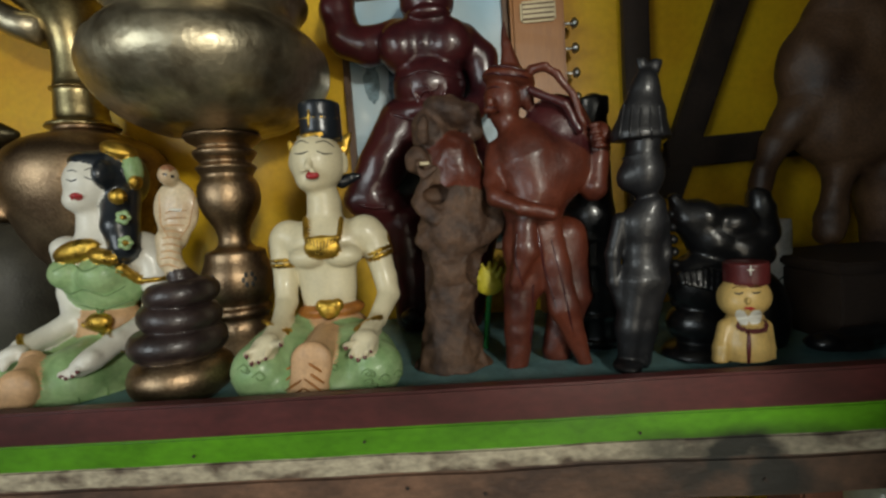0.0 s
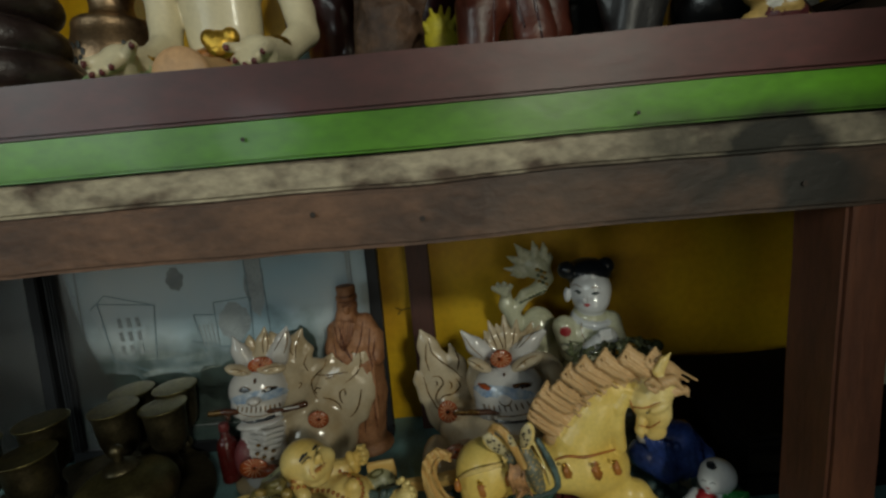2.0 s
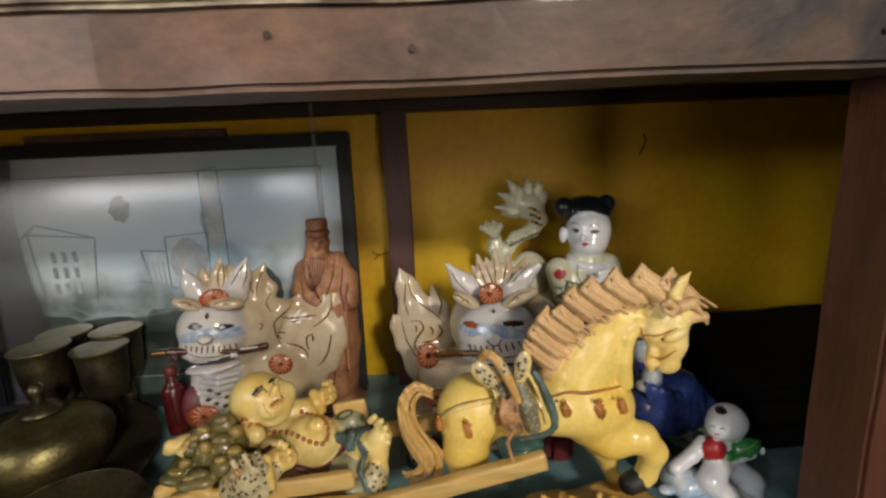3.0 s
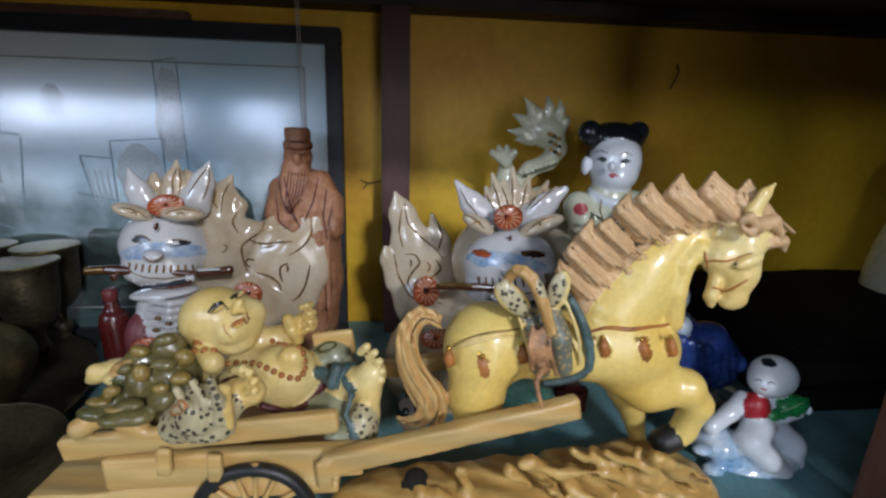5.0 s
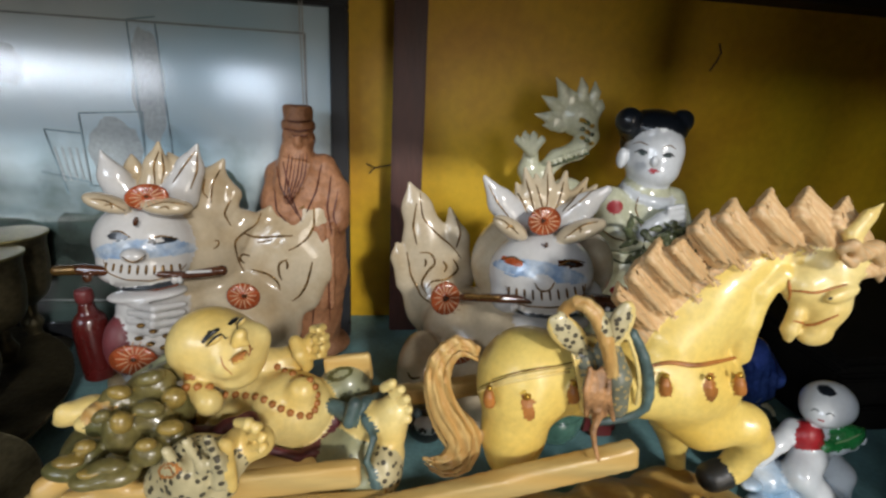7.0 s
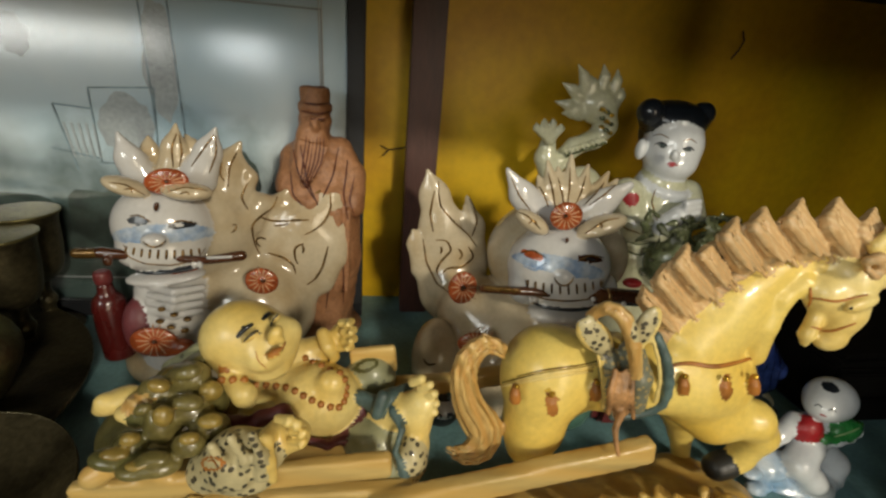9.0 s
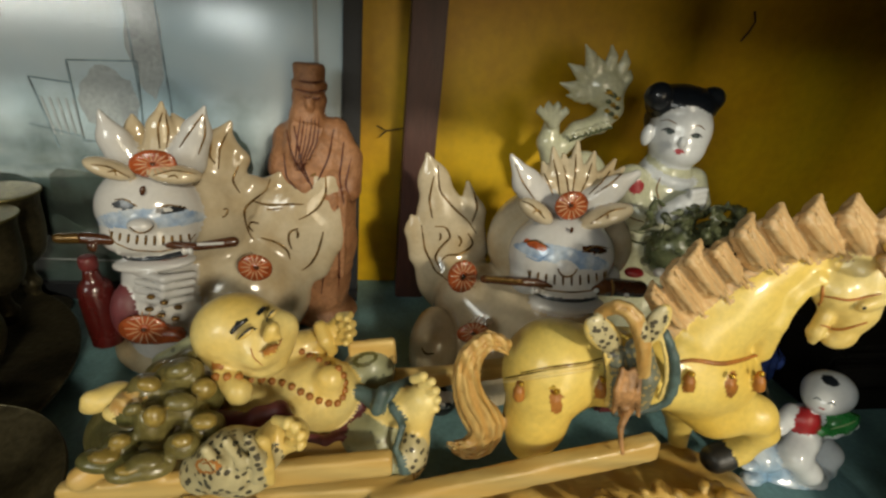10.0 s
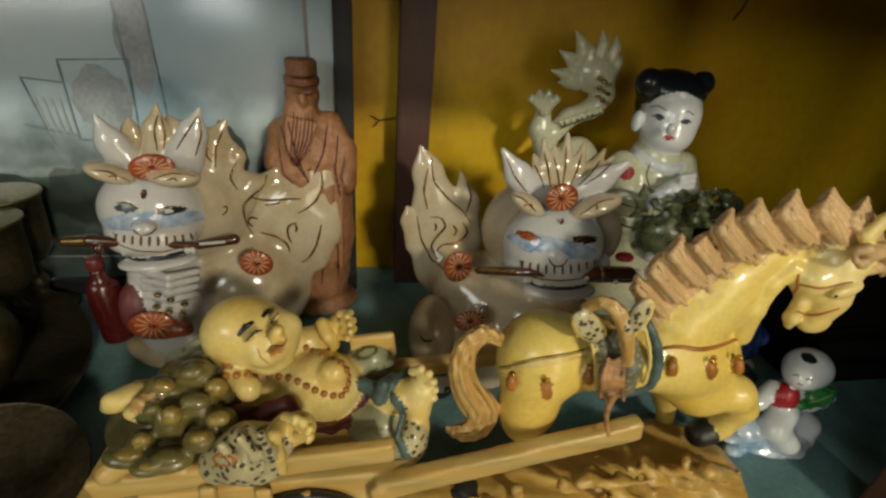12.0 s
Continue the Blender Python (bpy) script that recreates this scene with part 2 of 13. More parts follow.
def glass_pane(name):
    m = bpy.data.materials.new(name)
    m.use_nodes = True
    nt = m.node_tree
    out = nt.nodes["Material Output"]
    clear, shine, mixer, fres = (nt.nodes.new("ShaderNode" + k) for k in ("BsdfTransparent", "BsdfGlossy", "MixShader", "Fresnel"))
    shine.inputs["Roughness"].default_value = 0.16
    fres.inputs["IOR"].default_value = 1.5
    for a, b in ((fres.outputs[0], mixer.inputs[0]), (clear.outputs[0], mixer.inputs[1]), (shine.outputs[0], mixer.inputs[2]), (mixer.outputs[0], out.inputs[0])):
        nt.links.new(a, b)
    MATS[name] = m


def wash_paper(name):
    """A faded pen-and-wash print: pale paper, cloudy blue washes, a dark green foreground along its foot."""
    m = mat(name, (0.68, 0.72, 0.72), 0.75, vary=0.05, scale=3.2, bump=0.02, second=(0.34, 0.52, 0.63), patch=0.5, soft=0.16)
    nt = m.node_tree
    L = nt.links.new
    bs = nt.nodes["Principled BSDF"]
    src = bs.inputs["Base Color"].links[0].from_socket
    tc, sep, ns, add, rp, mx = (nt.nodes.new("ShaderNode" + k) for k in ("TexCoord", "SeparateXYZ", "TexNoise", "Math", "ValToRGB", "Mix"))
    L(tc.outputs["Object"], sep.inputs[0])
    L(tc.outputs["Object"], ns.inputs["Vector"])
    ns.inputs["Scale"].default_value, ns.inputs["Detail"].default_value = 14.0, 5.0
    add.operation = "MULTIPLY_ADD"
    add.inputs[1].default_value = -0.24
    L(ns.outputs[0], add.inputs[0])
    L(sep.outputs["Z"], add.inputs[2])
    rp.color_ramp.elements[0].position, rp.color_ramp.elements[1].position = 0.015, 0.13
    rp.color_ramp.elements[0].color, rp.color_ramp.elements[1].color = (1, 1, 1, 1), (0, 0, 0, 1)
    L(add.outputs[0], rp.inputs[0])
    mx.data_type = "RGBA"
    mx.inputs[7].default_value = (0.05, 0.085, 0.08, 1)
    L(rp.outputs[0], mx.inputs[0])
    L(src, mx.inputs[6])
    L(mx.outputs[2], bs.inputs["Base Color"])
    return m


glass_pane("pane_glass")
wash_paper("wash_print")
mat("wash_green", (0.045, 0.075, 0.065), 0.75, vary=0.3, scale=20)
mat("wash_grey", (0.40, 0.45, 0.47), 0.75, vary=0.2, scale=14)
mat("dull_tray", (0.040, 0.040, 0.024), 0.42, metal=0.35, vary=0.25, scale=9, bump=0.15)
mat("clay_dark", (0.05, 0.047, 0.035), 0.5, vary=0.25, scale=12, bump=0.3)
mat("green_glass", (0.10, 0.22, 0.17), 0.12, vary=0.2, scale=30, coat=0.6)
# near-black without gloss, for the box that puts shade at the shelf end
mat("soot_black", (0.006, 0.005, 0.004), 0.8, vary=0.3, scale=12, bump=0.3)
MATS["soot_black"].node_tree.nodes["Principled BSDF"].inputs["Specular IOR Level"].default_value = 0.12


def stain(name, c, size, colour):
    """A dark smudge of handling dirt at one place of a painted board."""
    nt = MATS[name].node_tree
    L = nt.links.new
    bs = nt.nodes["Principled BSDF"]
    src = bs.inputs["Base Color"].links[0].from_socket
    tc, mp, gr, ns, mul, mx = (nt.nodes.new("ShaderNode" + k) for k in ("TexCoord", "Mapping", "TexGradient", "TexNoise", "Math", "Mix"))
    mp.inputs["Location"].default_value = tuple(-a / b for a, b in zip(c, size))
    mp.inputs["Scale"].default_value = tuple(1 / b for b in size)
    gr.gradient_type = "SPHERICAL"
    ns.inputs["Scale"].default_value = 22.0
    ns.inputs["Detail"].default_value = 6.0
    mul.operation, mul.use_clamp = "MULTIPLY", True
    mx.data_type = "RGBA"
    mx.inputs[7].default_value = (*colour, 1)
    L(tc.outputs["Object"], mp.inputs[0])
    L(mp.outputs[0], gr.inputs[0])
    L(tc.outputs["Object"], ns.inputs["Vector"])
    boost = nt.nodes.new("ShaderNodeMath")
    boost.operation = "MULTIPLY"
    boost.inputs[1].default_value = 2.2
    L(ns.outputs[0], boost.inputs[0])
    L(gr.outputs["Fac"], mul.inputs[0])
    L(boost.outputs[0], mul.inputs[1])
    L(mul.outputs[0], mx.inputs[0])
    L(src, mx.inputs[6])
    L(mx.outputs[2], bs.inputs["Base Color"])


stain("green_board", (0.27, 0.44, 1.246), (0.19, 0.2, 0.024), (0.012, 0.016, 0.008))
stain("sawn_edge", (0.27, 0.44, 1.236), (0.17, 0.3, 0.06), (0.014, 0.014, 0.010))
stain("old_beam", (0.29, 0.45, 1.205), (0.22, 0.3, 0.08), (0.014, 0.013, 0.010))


# ---- mesh tools ----
def mesh_of(name, bm, materials, smooth=False):
    me = bpy.data.meshes.new(name)
    bmesh.ops.recalc_face_normals(bm, faces=bm.faces)
    for f in bm.faces:
        f.smooth = smooth
    bm.to_mesh(me)
    bm.free()
    for m in (materials if isinstance(materials, (list, tuple)) else [materials]):
        me.materials.append(MATS[m])
    return me


def part(name, bm, material, parent=None, label="", smooth=False):
    ob = new(name, mesh_of(name, bm, material, smooth))
    if parent:
        ob.parent = parent
    if label:
        ob["label"] = label
    return ob


def thing(name, at=(0, 0, 0), label="", category="", group="", kind=""):
    ob = new(name)
    ob.empty_display_size = 0.02
    ob.location = at
    return tagged(ob, label, category, group, kind)


def block(x0, x1, y0, y1, z0, z1, bevel=0.002, wob=0.0, cuts=0):
    """A board or bar with softened edges; wob lets its edges wander as sawn timber does."""
    bm = bmesh.new()
    bmesh.ops.create_cube(bm, size=1.0)
    for v in bm.verts:
        v.co = Vector(((x0 + x1) / 2 + v.co.x * (x1 - x0), (y0 + y1) / 2 + v.co.y * (y1 - y0), (z0 + z1) / 2 + v.co.z * (z1 - z0)))
    if cuts:
        long = max(range(3), key=lambda i: (x1 - x0, y1 - y0, z1 - z0)[i])
        es = [e for e in bm.edges if abs((e.verts[0].co - e.verts[1].co)[long]) > 1e-5]
        bmesh.ops.subdivide_edges(bm, edges=es, cuts=cuts)
    if bevel:
        bmesh.ops.bevel(bm, geom=[e for e in bm.edges if len(e.link_faces) == 2 and e.calc_face_angle(0) > 0.5], offset=bevel, segments=2, affect="EDGES")
    if wob:
        for v in bm.verts:
            n = noise.noise_vector(v.co * 9.0) * wob + noise.noise_vector(v.co * 40.0) * wob * 0.4
            v.co += n
    return bm


def lathe(profile, n=48, at=(0, 0, 0), dent=0.0):
    """A turned shape from (radius, height) pairs, smoothed between them."""
    bm = bmesh.new()
    pts = []
    for i in range(len(profile) - 1):
        p0, p1, p2, p3 = (profile[max(i - 1, 0)], profile[i], profile[i + 1], profile[min(i + 2, len(profile) - 1)])
        for s in range(4):
            u = s / 4
            pts.append(tuple(0.5 * (2 * p1[k] + (p2[k] - p0[k]) * u + (2 * p0[k] - 5 * p1[k] + 4 * p2[k] - p3[k]) * u * u + (3 * p1[k] - p0[k] - 3 * p2[k] + p3[k]) * u ** 3) for k in (0, 1)))
    pts.append(profile[-1])
    rings = []
    for r, z in pts:
        ring = []
        for j in range(n):
            a = 2 * math.pi * j / n
            v = Vector((max(r, 0.0003) * math.cos(a), max(r, 0.0003) * math.sin(a), z))
            if dent:
                v += v.normalized() * noise.noise(v * 45.0) * dent
            ring.append(bm.verts.new(v + Vector(at)))
        rings.append(ring)
    for a, b in zip(rings, rings[1:]):
        for j in range(n):
            bm.faces.new((a[j], a[(j + 1) % n], b[(j + 1) % n], b[j]))
    bm.faces.new(rings[0])
    bm.faces.new(rings[-1])
    return bm


def tube(points, radii, n=10, bm=None, slot=0):
    """A round bar along points, tapering by radii."""
    bm = bm or bmesh.new()
    pts = [Vector(p) for p in points]
    if not isinstance(radii, (list, tuple)):
        radii = [radii] * len(pts)
    rings = []
    side = None
    for i, p in enumerate(pts):
        d = (pts[min(i + 1, len(pts) - 1)] - pts[max(i - 1, 0)]).normalized()
        if side is None:
            side = d.orthogonal().normalized()
        side = (side - d * side.dot(d)).normalized()
        up = d.cross(side)
        rings.append([bm.verts.new(p + (side * math.cos(2 * math.pi * j / n) + up * math.sin(2 * math.pi * j / n)) * radii[i]) for j in range(n)])
    for a, b in zip(rings, rings[1:]):
        for j in range(n):
            bm.faces.new((a[j], a[(j + 1) % n], b[(j + 1) % n], b[j])).material_index = slot
    bm.faces.new(rings[0]).material_index = slot
    bm.faces.new(rings[-1]).material_index = slot
    return bm


class Sculpt:
    """A figure modelled from blended soft forms, and meshed as one closed surface."""

    def __init__(self, voxel=0.002):
        self.h, self.prims, self.paints, self.lines, self.slots = voxel, [], [], [], []
        self.way = np.array((0.0, 1.0, 0.0))
        self.floor = None
        self.rough = None

    def _slot(self, m):
        if m not in self.slots:
            self.slots.append(m)
        return self.slots.index(m)

    def _add(self, fn, lo, hi, m, k, cut=False):
        self.prims.append((fn, np.array(lo), np.array(hi), self._slot(m), k, cut))

    def ball(self, c, r, m, k=0.004, turn=0.0, spin=0.0, cut=False):
        c, r = np.array(c, float), np.array(r if isinstance(r, tuple) else (r, r, r), float)
        rot = np.array((Matrix.Rotation(radians(spin), 3, "Z") @ Matrix.Rotation(radians(turn), 3, "Y")).transposed())

        def fn(p):
            q = (p - c) @ rot.T
            k0 = np.sqrt(((q / r) ** 2).sum(-1))
            k1 = np.sqrt(((q / r ** 2) ** 2).sum(-1)) + 1e-9
            return k0 * (k0 - 1) / k1
        R = r.max()
        self._add(fn, c - R, c + R, m, k, cut)

    def cap(self, a, b, ra, rb, m, k=0.004, flat=1.0, cut=False):
        a, b = np.array(a, float), np.array(b, float)
        ba = b - a

        def fn(p):
            q = p - a
            t = np.clip((q @ ba) / max(ba @ ba, 1e-12), 0, 1)
            q = q - t[..., None] * ba
            if flat != 1.0:
                q = q / np.array((1, flat, 1))
            return (np.sqrt((q ** 2).sum(-1)) - (ra + (rb - ra) * t)) * min(1, flat)
        R = max(ra, rb) * max(1, flat)
        self._add(fn, np.minimum(a, b) - R, np.maximum(a, b) + R, m, k, cut)

    def chain(self, m, k, flat, *joints):
        """Capsules through joints of (x, y, z, radius)."""
        for a, b in zip(joints, joints[1:]):
            self.cap(a[:3], b[:3], a[3], b[3], m, k, flat)

    def ring(self, c, normal, R, r, m, k=0.0):
        c, n = np.array(c, float), np.array(normal, float)
        n = n / np.linalg.norm(n)

        def fn(p):
            q = p - c
            w = q @ n
            flat = np.sqrt(np.maximum((q ** 2).sum(-1) - w ** 2, 0))
            return np.sqrt((flat - R) ** 2 + w ** 2) - r
        self._add(fn, c - R - r, c + R + r, m, k)

    def slab(self, c, half, m, k=0.0, turn=0.0, spin=0.0, soft=0.002, cut=False):
        c, half = np.array(c, float), np.array(half, float)
        rot = np.array((Matrix.Rotation(radians(spin), 3, "Z") @ Matrix.Rotation(radians(turn), 3, "Y")).transposed())

        def fn(p):
            q = np.abs((p - c) @ rot.T) - half + soft
            return np.sqrt((np.maximum(q, 0) ** 2).sum(-1)) + np.minimum(q.max(-1), 0) - soft
        R = np.linalg.norm(half)
        self._add(fn, c - R, c + R, m, k, cut)

    def drum(self, c, r, hh, m, k=0.0, soft=0.003):
        """An upright round block, such as a hat."""
        c = np.array(c, float)

        def fn(p):
            q = p - c
            e = np.stack((np.sqrt(q[..., 0] ** 2 + q[..., 1] ** 2) - r + soft, np.abs(q[..., 2]) - hh + soft), -1)
            return np.sqrt((np.maximum(e, 0) ** 2).sum(-1)) + np.minimum(e.max(-1), 0) - soft
        self._add(fn, c - np.array((r, r, hh)), c + np.array((r, r, hh)), m, k)

    def paint(self, c, rx, rz, m, turn=0.0, square=False):
        self.paints.append((np.array(c, float), rx, rz, self._slot(m), radians(turn), square))

    def line(self, m, r, *pts):
        self.lines.append((self._slot(m), r, pts))

    def bead(self, m, r, *pts):
        """Beads along a line on the surface."""
        self.lines.append((self._slot(m), -r, pts))

    def value(self, p):
        f = np.full(p.shape[:-1], 1.0)
        for fn, lo, hi, s, k, cut in self.prims:
            f = self._join(f, fn(p), k, cut)
        return f

    @staticmethod
    def _join(f, d, k, cut):
        if cut:
            return np.maximum(f, -d)
        if k <= 0:
            return np.minimum(f, d)
        u = np.clip(0.5 + 0.5 * (f - d) / k, 0, 1)
        return f * (1 - u) + d * u - k * u * (1 - u)

    def mesh(self, name, base):
        h = self.h
        lo = np.min([p[1] for p in self.prims if not p[5]], axis=0) - 3 * h
        hi = np.max([p[2] for p in self.prims if not p[5]], axis=0) + 3 * h
        n = np.ceil((hi - lo) / h).astype(int) + 1
        f = np.full(n, 0.03, np.float32)
        best = np.full(n, 0.05, np.float32)
        tag = np.zeros(n, np.int16)
        for fn, a, b, s, k, cut in self.prims:
            i0 = np.clip(((a - 0.004 - k - lo) / h).astype(int), 0, n - 1)
            i1 = np.clip(((b + 0.004 + k - lo) / h).astype(int) + 2, 1, n)
            sl = tuple(slice(x, y) for x, y in zip(i0, i1))
            g = np.stack(np.meshgrid(*[lo[i] + h * np.arange(i0[i], i1[i]) for i in range(3)], indexing="ij"), -1)
            d = fn(g).astype(np.float32)
            near = d < best[sl] if not cut else (-d > f[sl])
            f[sl] = self._join(f[sl], d, k, cut)
            best[sl] = np.where(near, d if not cut else best[sl], best[sl])
            tag[sl] = np.where(near, s, tag[sl])
        if self.floor is not None:
            f = np.maximum(f, (self.floor - (lo[2] + h * np.arange(n[2])))[None, None, :].astype(np.float32))
        ins = f < 0
        c = [slice(None, -1), slice(1, None)]
        cnt = sum(ins[c[i], c[j], c[k]].astype(np.int8) for i in (0, 1) for j in (0, 1) for k in (0, 1))
        act = np.argwhere((cnt > 0) & (cnt < 8))
        index = np.full(cnt.shape, -1, np.int64)
        index[tuple(act.T)] = np.arange(len(act))
        acc, num = np.zeros((len(act), 3)), np.zeros(len(act))
        corner = np.array([(i, j, k) for i in (0, 1) for j in (0, 1) for k in (0, 1)])
        val = np.stack([f[tuple((act + o).T)] for o in corner], -1)
        for i in range(8):
            for j in range(i + 1, 8):
                if np.abs(corner[i] - corner[j]).sum() == 1:
                    x = (val[:, i] < 0) != (val[:, j] < 0)
                    u = np.where(x, val[:, i] / np.where(x, val[:, i] - val[:, j], 1), 0)
                    acc += np.where(x[:, None], corner[i] + u[:, None] * (corner[j] - corner[i]), 0)
                    num += x
        verts = lo + h * (act + acc / num[:, None])
        if self.rough:
            amp, freq = self.rough
            verts = verts + np.array([noise.noise_vector(Vector(v) * freq) * amp for v in verts])
            if self.floor is not None:
                verts[:, 2] = np.maximum(verts[:, 2], self.floor)
        mark = tag[tuple((act + (val.argmin(1)[:, None] == np.arange(8)) @ corner).T)]
        quads = []
        for ax in range(3):
            s0, s1 = [slice(None)] * 3, [slice(None)] * 3
            s0[ax], s1[ax] = slice(None, -1), slice(1, None)
            e = np.argwhere(ins[tuple(s0)] != ins[tuple(s1)])
            flip = ins[tuple(s0)][tuple(e.T)]
            u, v = (ax + 1) % 3, (ax + 2) % 3
            du, dv = np.eye(3, dtype=int)[u], np.eye(3, dtype=int)[v]
            q = np.stack([index[tuple((e - o).T)] for o in (du + dv, dv, 0 * du, du)], -1)
            q[~flip] = q[~flip][:, ::-1]
            quads.append(q)
        quads = np.concatenate(quads)
        slot = mark[quads[:, 2]]
        mid = verts[quads].mean(1)
        nor = np.cross(verts[quads[:, 2]] - verts[quads[:, 0]], verts[quads[:, 3]] - verts[quads[:, 1]])
        way = self.way / np.linalg.norm(self.way)
        ex = np.cross(way, (0, 0, 1.0))
        ex /= np.linalg.norm(ex)
        ez = np.cross(ex, way)
        front = nor @ way < 0
        for pc, rx, rz, s, a, square in self.paints:
            q = mid - pc
            x, z = q @ ex, q @ ez
            x, z = x * math.cos(a) + z * math.sin(a), z * math.cos(a) - x * math.sin(a)
            on = (np.maximum(abs(x / rx), abs(z / rz)) < 1) if square else ((x / rx) ** 2 + (z / rz) ** 2 < 1)
            slot = np.where(on & front & (abs(q @ way) < 0.06), s, slot)
        vs, fs, ms = [tuple(v) for v in verts - np.array(base)], [tuple(int(i) for i in q) for q in quads], list(slot)
        for s, r, pts in self.lines:
            p = np.array(pts, float)
            seg = np.linalg.norm(np.diff(p, axis=0), axis=1)
            at = np.concatenate([[0], np.cumsum(seg)])
            steps = max(2, int(at[-1] / max(abs(r) * (2.2 if r < 0 else 2.0), 0.0012)) + 1)
            p = np.stack([np.interp(np.linspace(0, at[-1], steps), at, p[:, i]) for i in range(3)], -1)
            if r > 0:
                for _ in range(3):
                    p[1:-1] = (p[:-2] + 2 * p[1:-1] + p[2:]) / 4
            p = p - way * 0.06
            gone = np.zeros(len(p))
            for _ in range(60):
                d = np.clip(self.value(p), -0.002, 0.02) * 0.8
                p = p + way * d[:, None]
                gone += d
            ok = (self.value(p) < 0.003) & (gone < 0.13)
            p = p[ok]
            if len(p) < 2:
                continue
            bm = bmesh.new()
            if r > 0:
                taper = [r * (0.45 + 0.55 * math.sin(math.pi * (i + 0.6) / (len(p) + 0.2))) for i in range(len(p))]
                tube(p - np.array(base), taper, 5, bm)
            else:
                for q in p - np.array(base):
                    bmesh.ops.create_icosphere(bm, subdivisions=1, radius=-r, matrix=Matrix.Translation(q))
            o = len(vs)
            bm.verts.index_update()
            vs += [tuple(v.co) for v in bm.verts]
            for fa in bm.faces:
                fs.append(tuple(o + v.index for v in fa.verts))
                ms.append(s)
            bm.free()
        me = bpy.data.meshes.new(name)
        me.from_pydata(vs, [], fs)
        for m in self.slots:
            me.materials.append(MATS[m])
        me.polygons.foreach_set("material_index", np.array(ms, np.int32))
        me.polygons.foreach_set("use_smooth", np.ones(len(fs), bool))
        me.update()
        return me

    def piece(self, name, base, parent, label=""):
        """A part of a thing that stands at parent."""
        self.floor = base[2]
        ob = new(name, self.mesh(name, parent.location))
        ob.parent = parent
        if label:
            ob["label"] = label
        return ob

    def done(self, name, base, label, category, group=""):
        self.floor = base[2]
        ob = new(name, self.mesh(name, base))
        ob.location = base
        return tagged(ob, label, category, group)


# ---- the shop, and the shelf bay ----
def wall_panel(name, bm, material, label, category="wall"):
    return tagged(part(name, bm, material), label, category, kind="structure")


wall_panel("floor", block(-2.6, 2.9, -2.5, 1.1, -0.1, 0.0, 0), "concrete", "grey concrete shop floor", "floor")
wall_panel("ceiling", block(-2.6, 2.9, -2.5, 1.1, 2.7, 2.8, 0), "plaster", "plain plaster ceiling of the shop", "ceiling")
wall_panel("wall_back", block(-2.6, 2.9, 0.93, 1.05, 0, 2.7, 0), "yellow_wall", "yellow painted plywood wall behind the shelves")
wall_panel("wall_west", block(-2.7, -2.6, -2.5, 1.1, 0, 2.7, 0), "plaster", "plain side wall of the shop")
wall_panel("wall_east", block(2.9, 3.0, -2.5, 1.1, 0, 2.7, 0), "plaster", "plain side wall of the shop")
# front wall with a window and a door opening
for a, b, c, d in ((-2.6, -1.85, 0, 2.7), (-1.85, -0.65, 0, 1.05), (-1.85, -0.65, 2.05, 2.7), (-0.65, 0.4, 0, 2.7), (0.4, 1.4, 2.1, 2.7), (1.4, 2.9, 0, 2.7)):
    wall_panel("wall_front", block(a, b, -2.55, -2.42, c, d, 0), "plaster", "plain front wall of the shop with openings")
lamp = thing("ceiling_lamp", (0.76, -1.60, 2.07), "plain box lamp hanging under the shop ceiling", "lamp")
part("housing", block(-0.18, 0.18, -0.06, -0.01, -0.1, 0.12, 0.004), "white_mug", lamp)
part("rod", tube([(0, -0.03, 0.12), (0, -0.03, 0.63)], 0.008), "steel", lamp)

# unseen low panel, added to block the left lamp from the lower shelf
wall_panel("light_blocker_low", block(-2.6, -0.55, -0.36, -0.28, 0, 1.23, 0), "plaster", "added half-height panel that keeps light off the lower shelf")
# unseen upright panel, added so that the right of the shelf stays dark
wall_panel("light_blocker_side", block(0.50, 2.9, -0.26, -0.18, 0, 2.7, 0), "plaster", "added panel that blocks light from the right of the shelf")

X0, X1 = -1.5, 1.7
upper = thing("upper_shelf", (0, 0, 0), "upper shelf board with maroon lip and bright green edge", "shelf", kind="structure")
part("shelf_board", block(X0, X1, 0.455, 0.93, 1.262, 1.280, 0.001), "shelf_blue", upper, "pale blue painted board")
part("lip", block(X0, X1, 0.436, 0.454, 1.2815, 1.319, 0.0025, 0.0008, 60), "red_lip", upper, "maroon painted lip")
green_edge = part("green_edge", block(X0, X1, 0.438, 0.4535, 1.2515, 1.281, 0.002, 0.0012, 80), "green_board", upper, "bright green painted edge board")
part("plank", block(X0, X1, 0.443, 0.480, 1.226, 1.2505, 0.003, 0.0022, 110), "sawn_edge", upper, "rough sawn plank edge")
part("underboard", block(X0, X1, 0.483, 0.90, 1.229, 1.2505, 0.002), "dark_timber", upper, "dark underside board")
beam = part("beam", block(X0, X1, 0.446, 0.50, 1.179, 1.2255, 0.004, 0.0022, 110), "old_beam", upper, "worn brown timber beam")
part("ledger", block(X0, X1, 0.885, 0.929, 1.212, 1.2285, 0.002), "dark_timber", upper)
for x, z in ((-0.357, 1.198), (0.008, 1.199), (-0.075, 1.209), (0.30, 1.20)):
    part("nail", lathe([(0.0, 0), (0.0016, 0.0005), (0.0022, 0.002)], 8), "dark_timber", beam).matrix_basis = pose(x, 0.4455, z, 90, 0, 0)
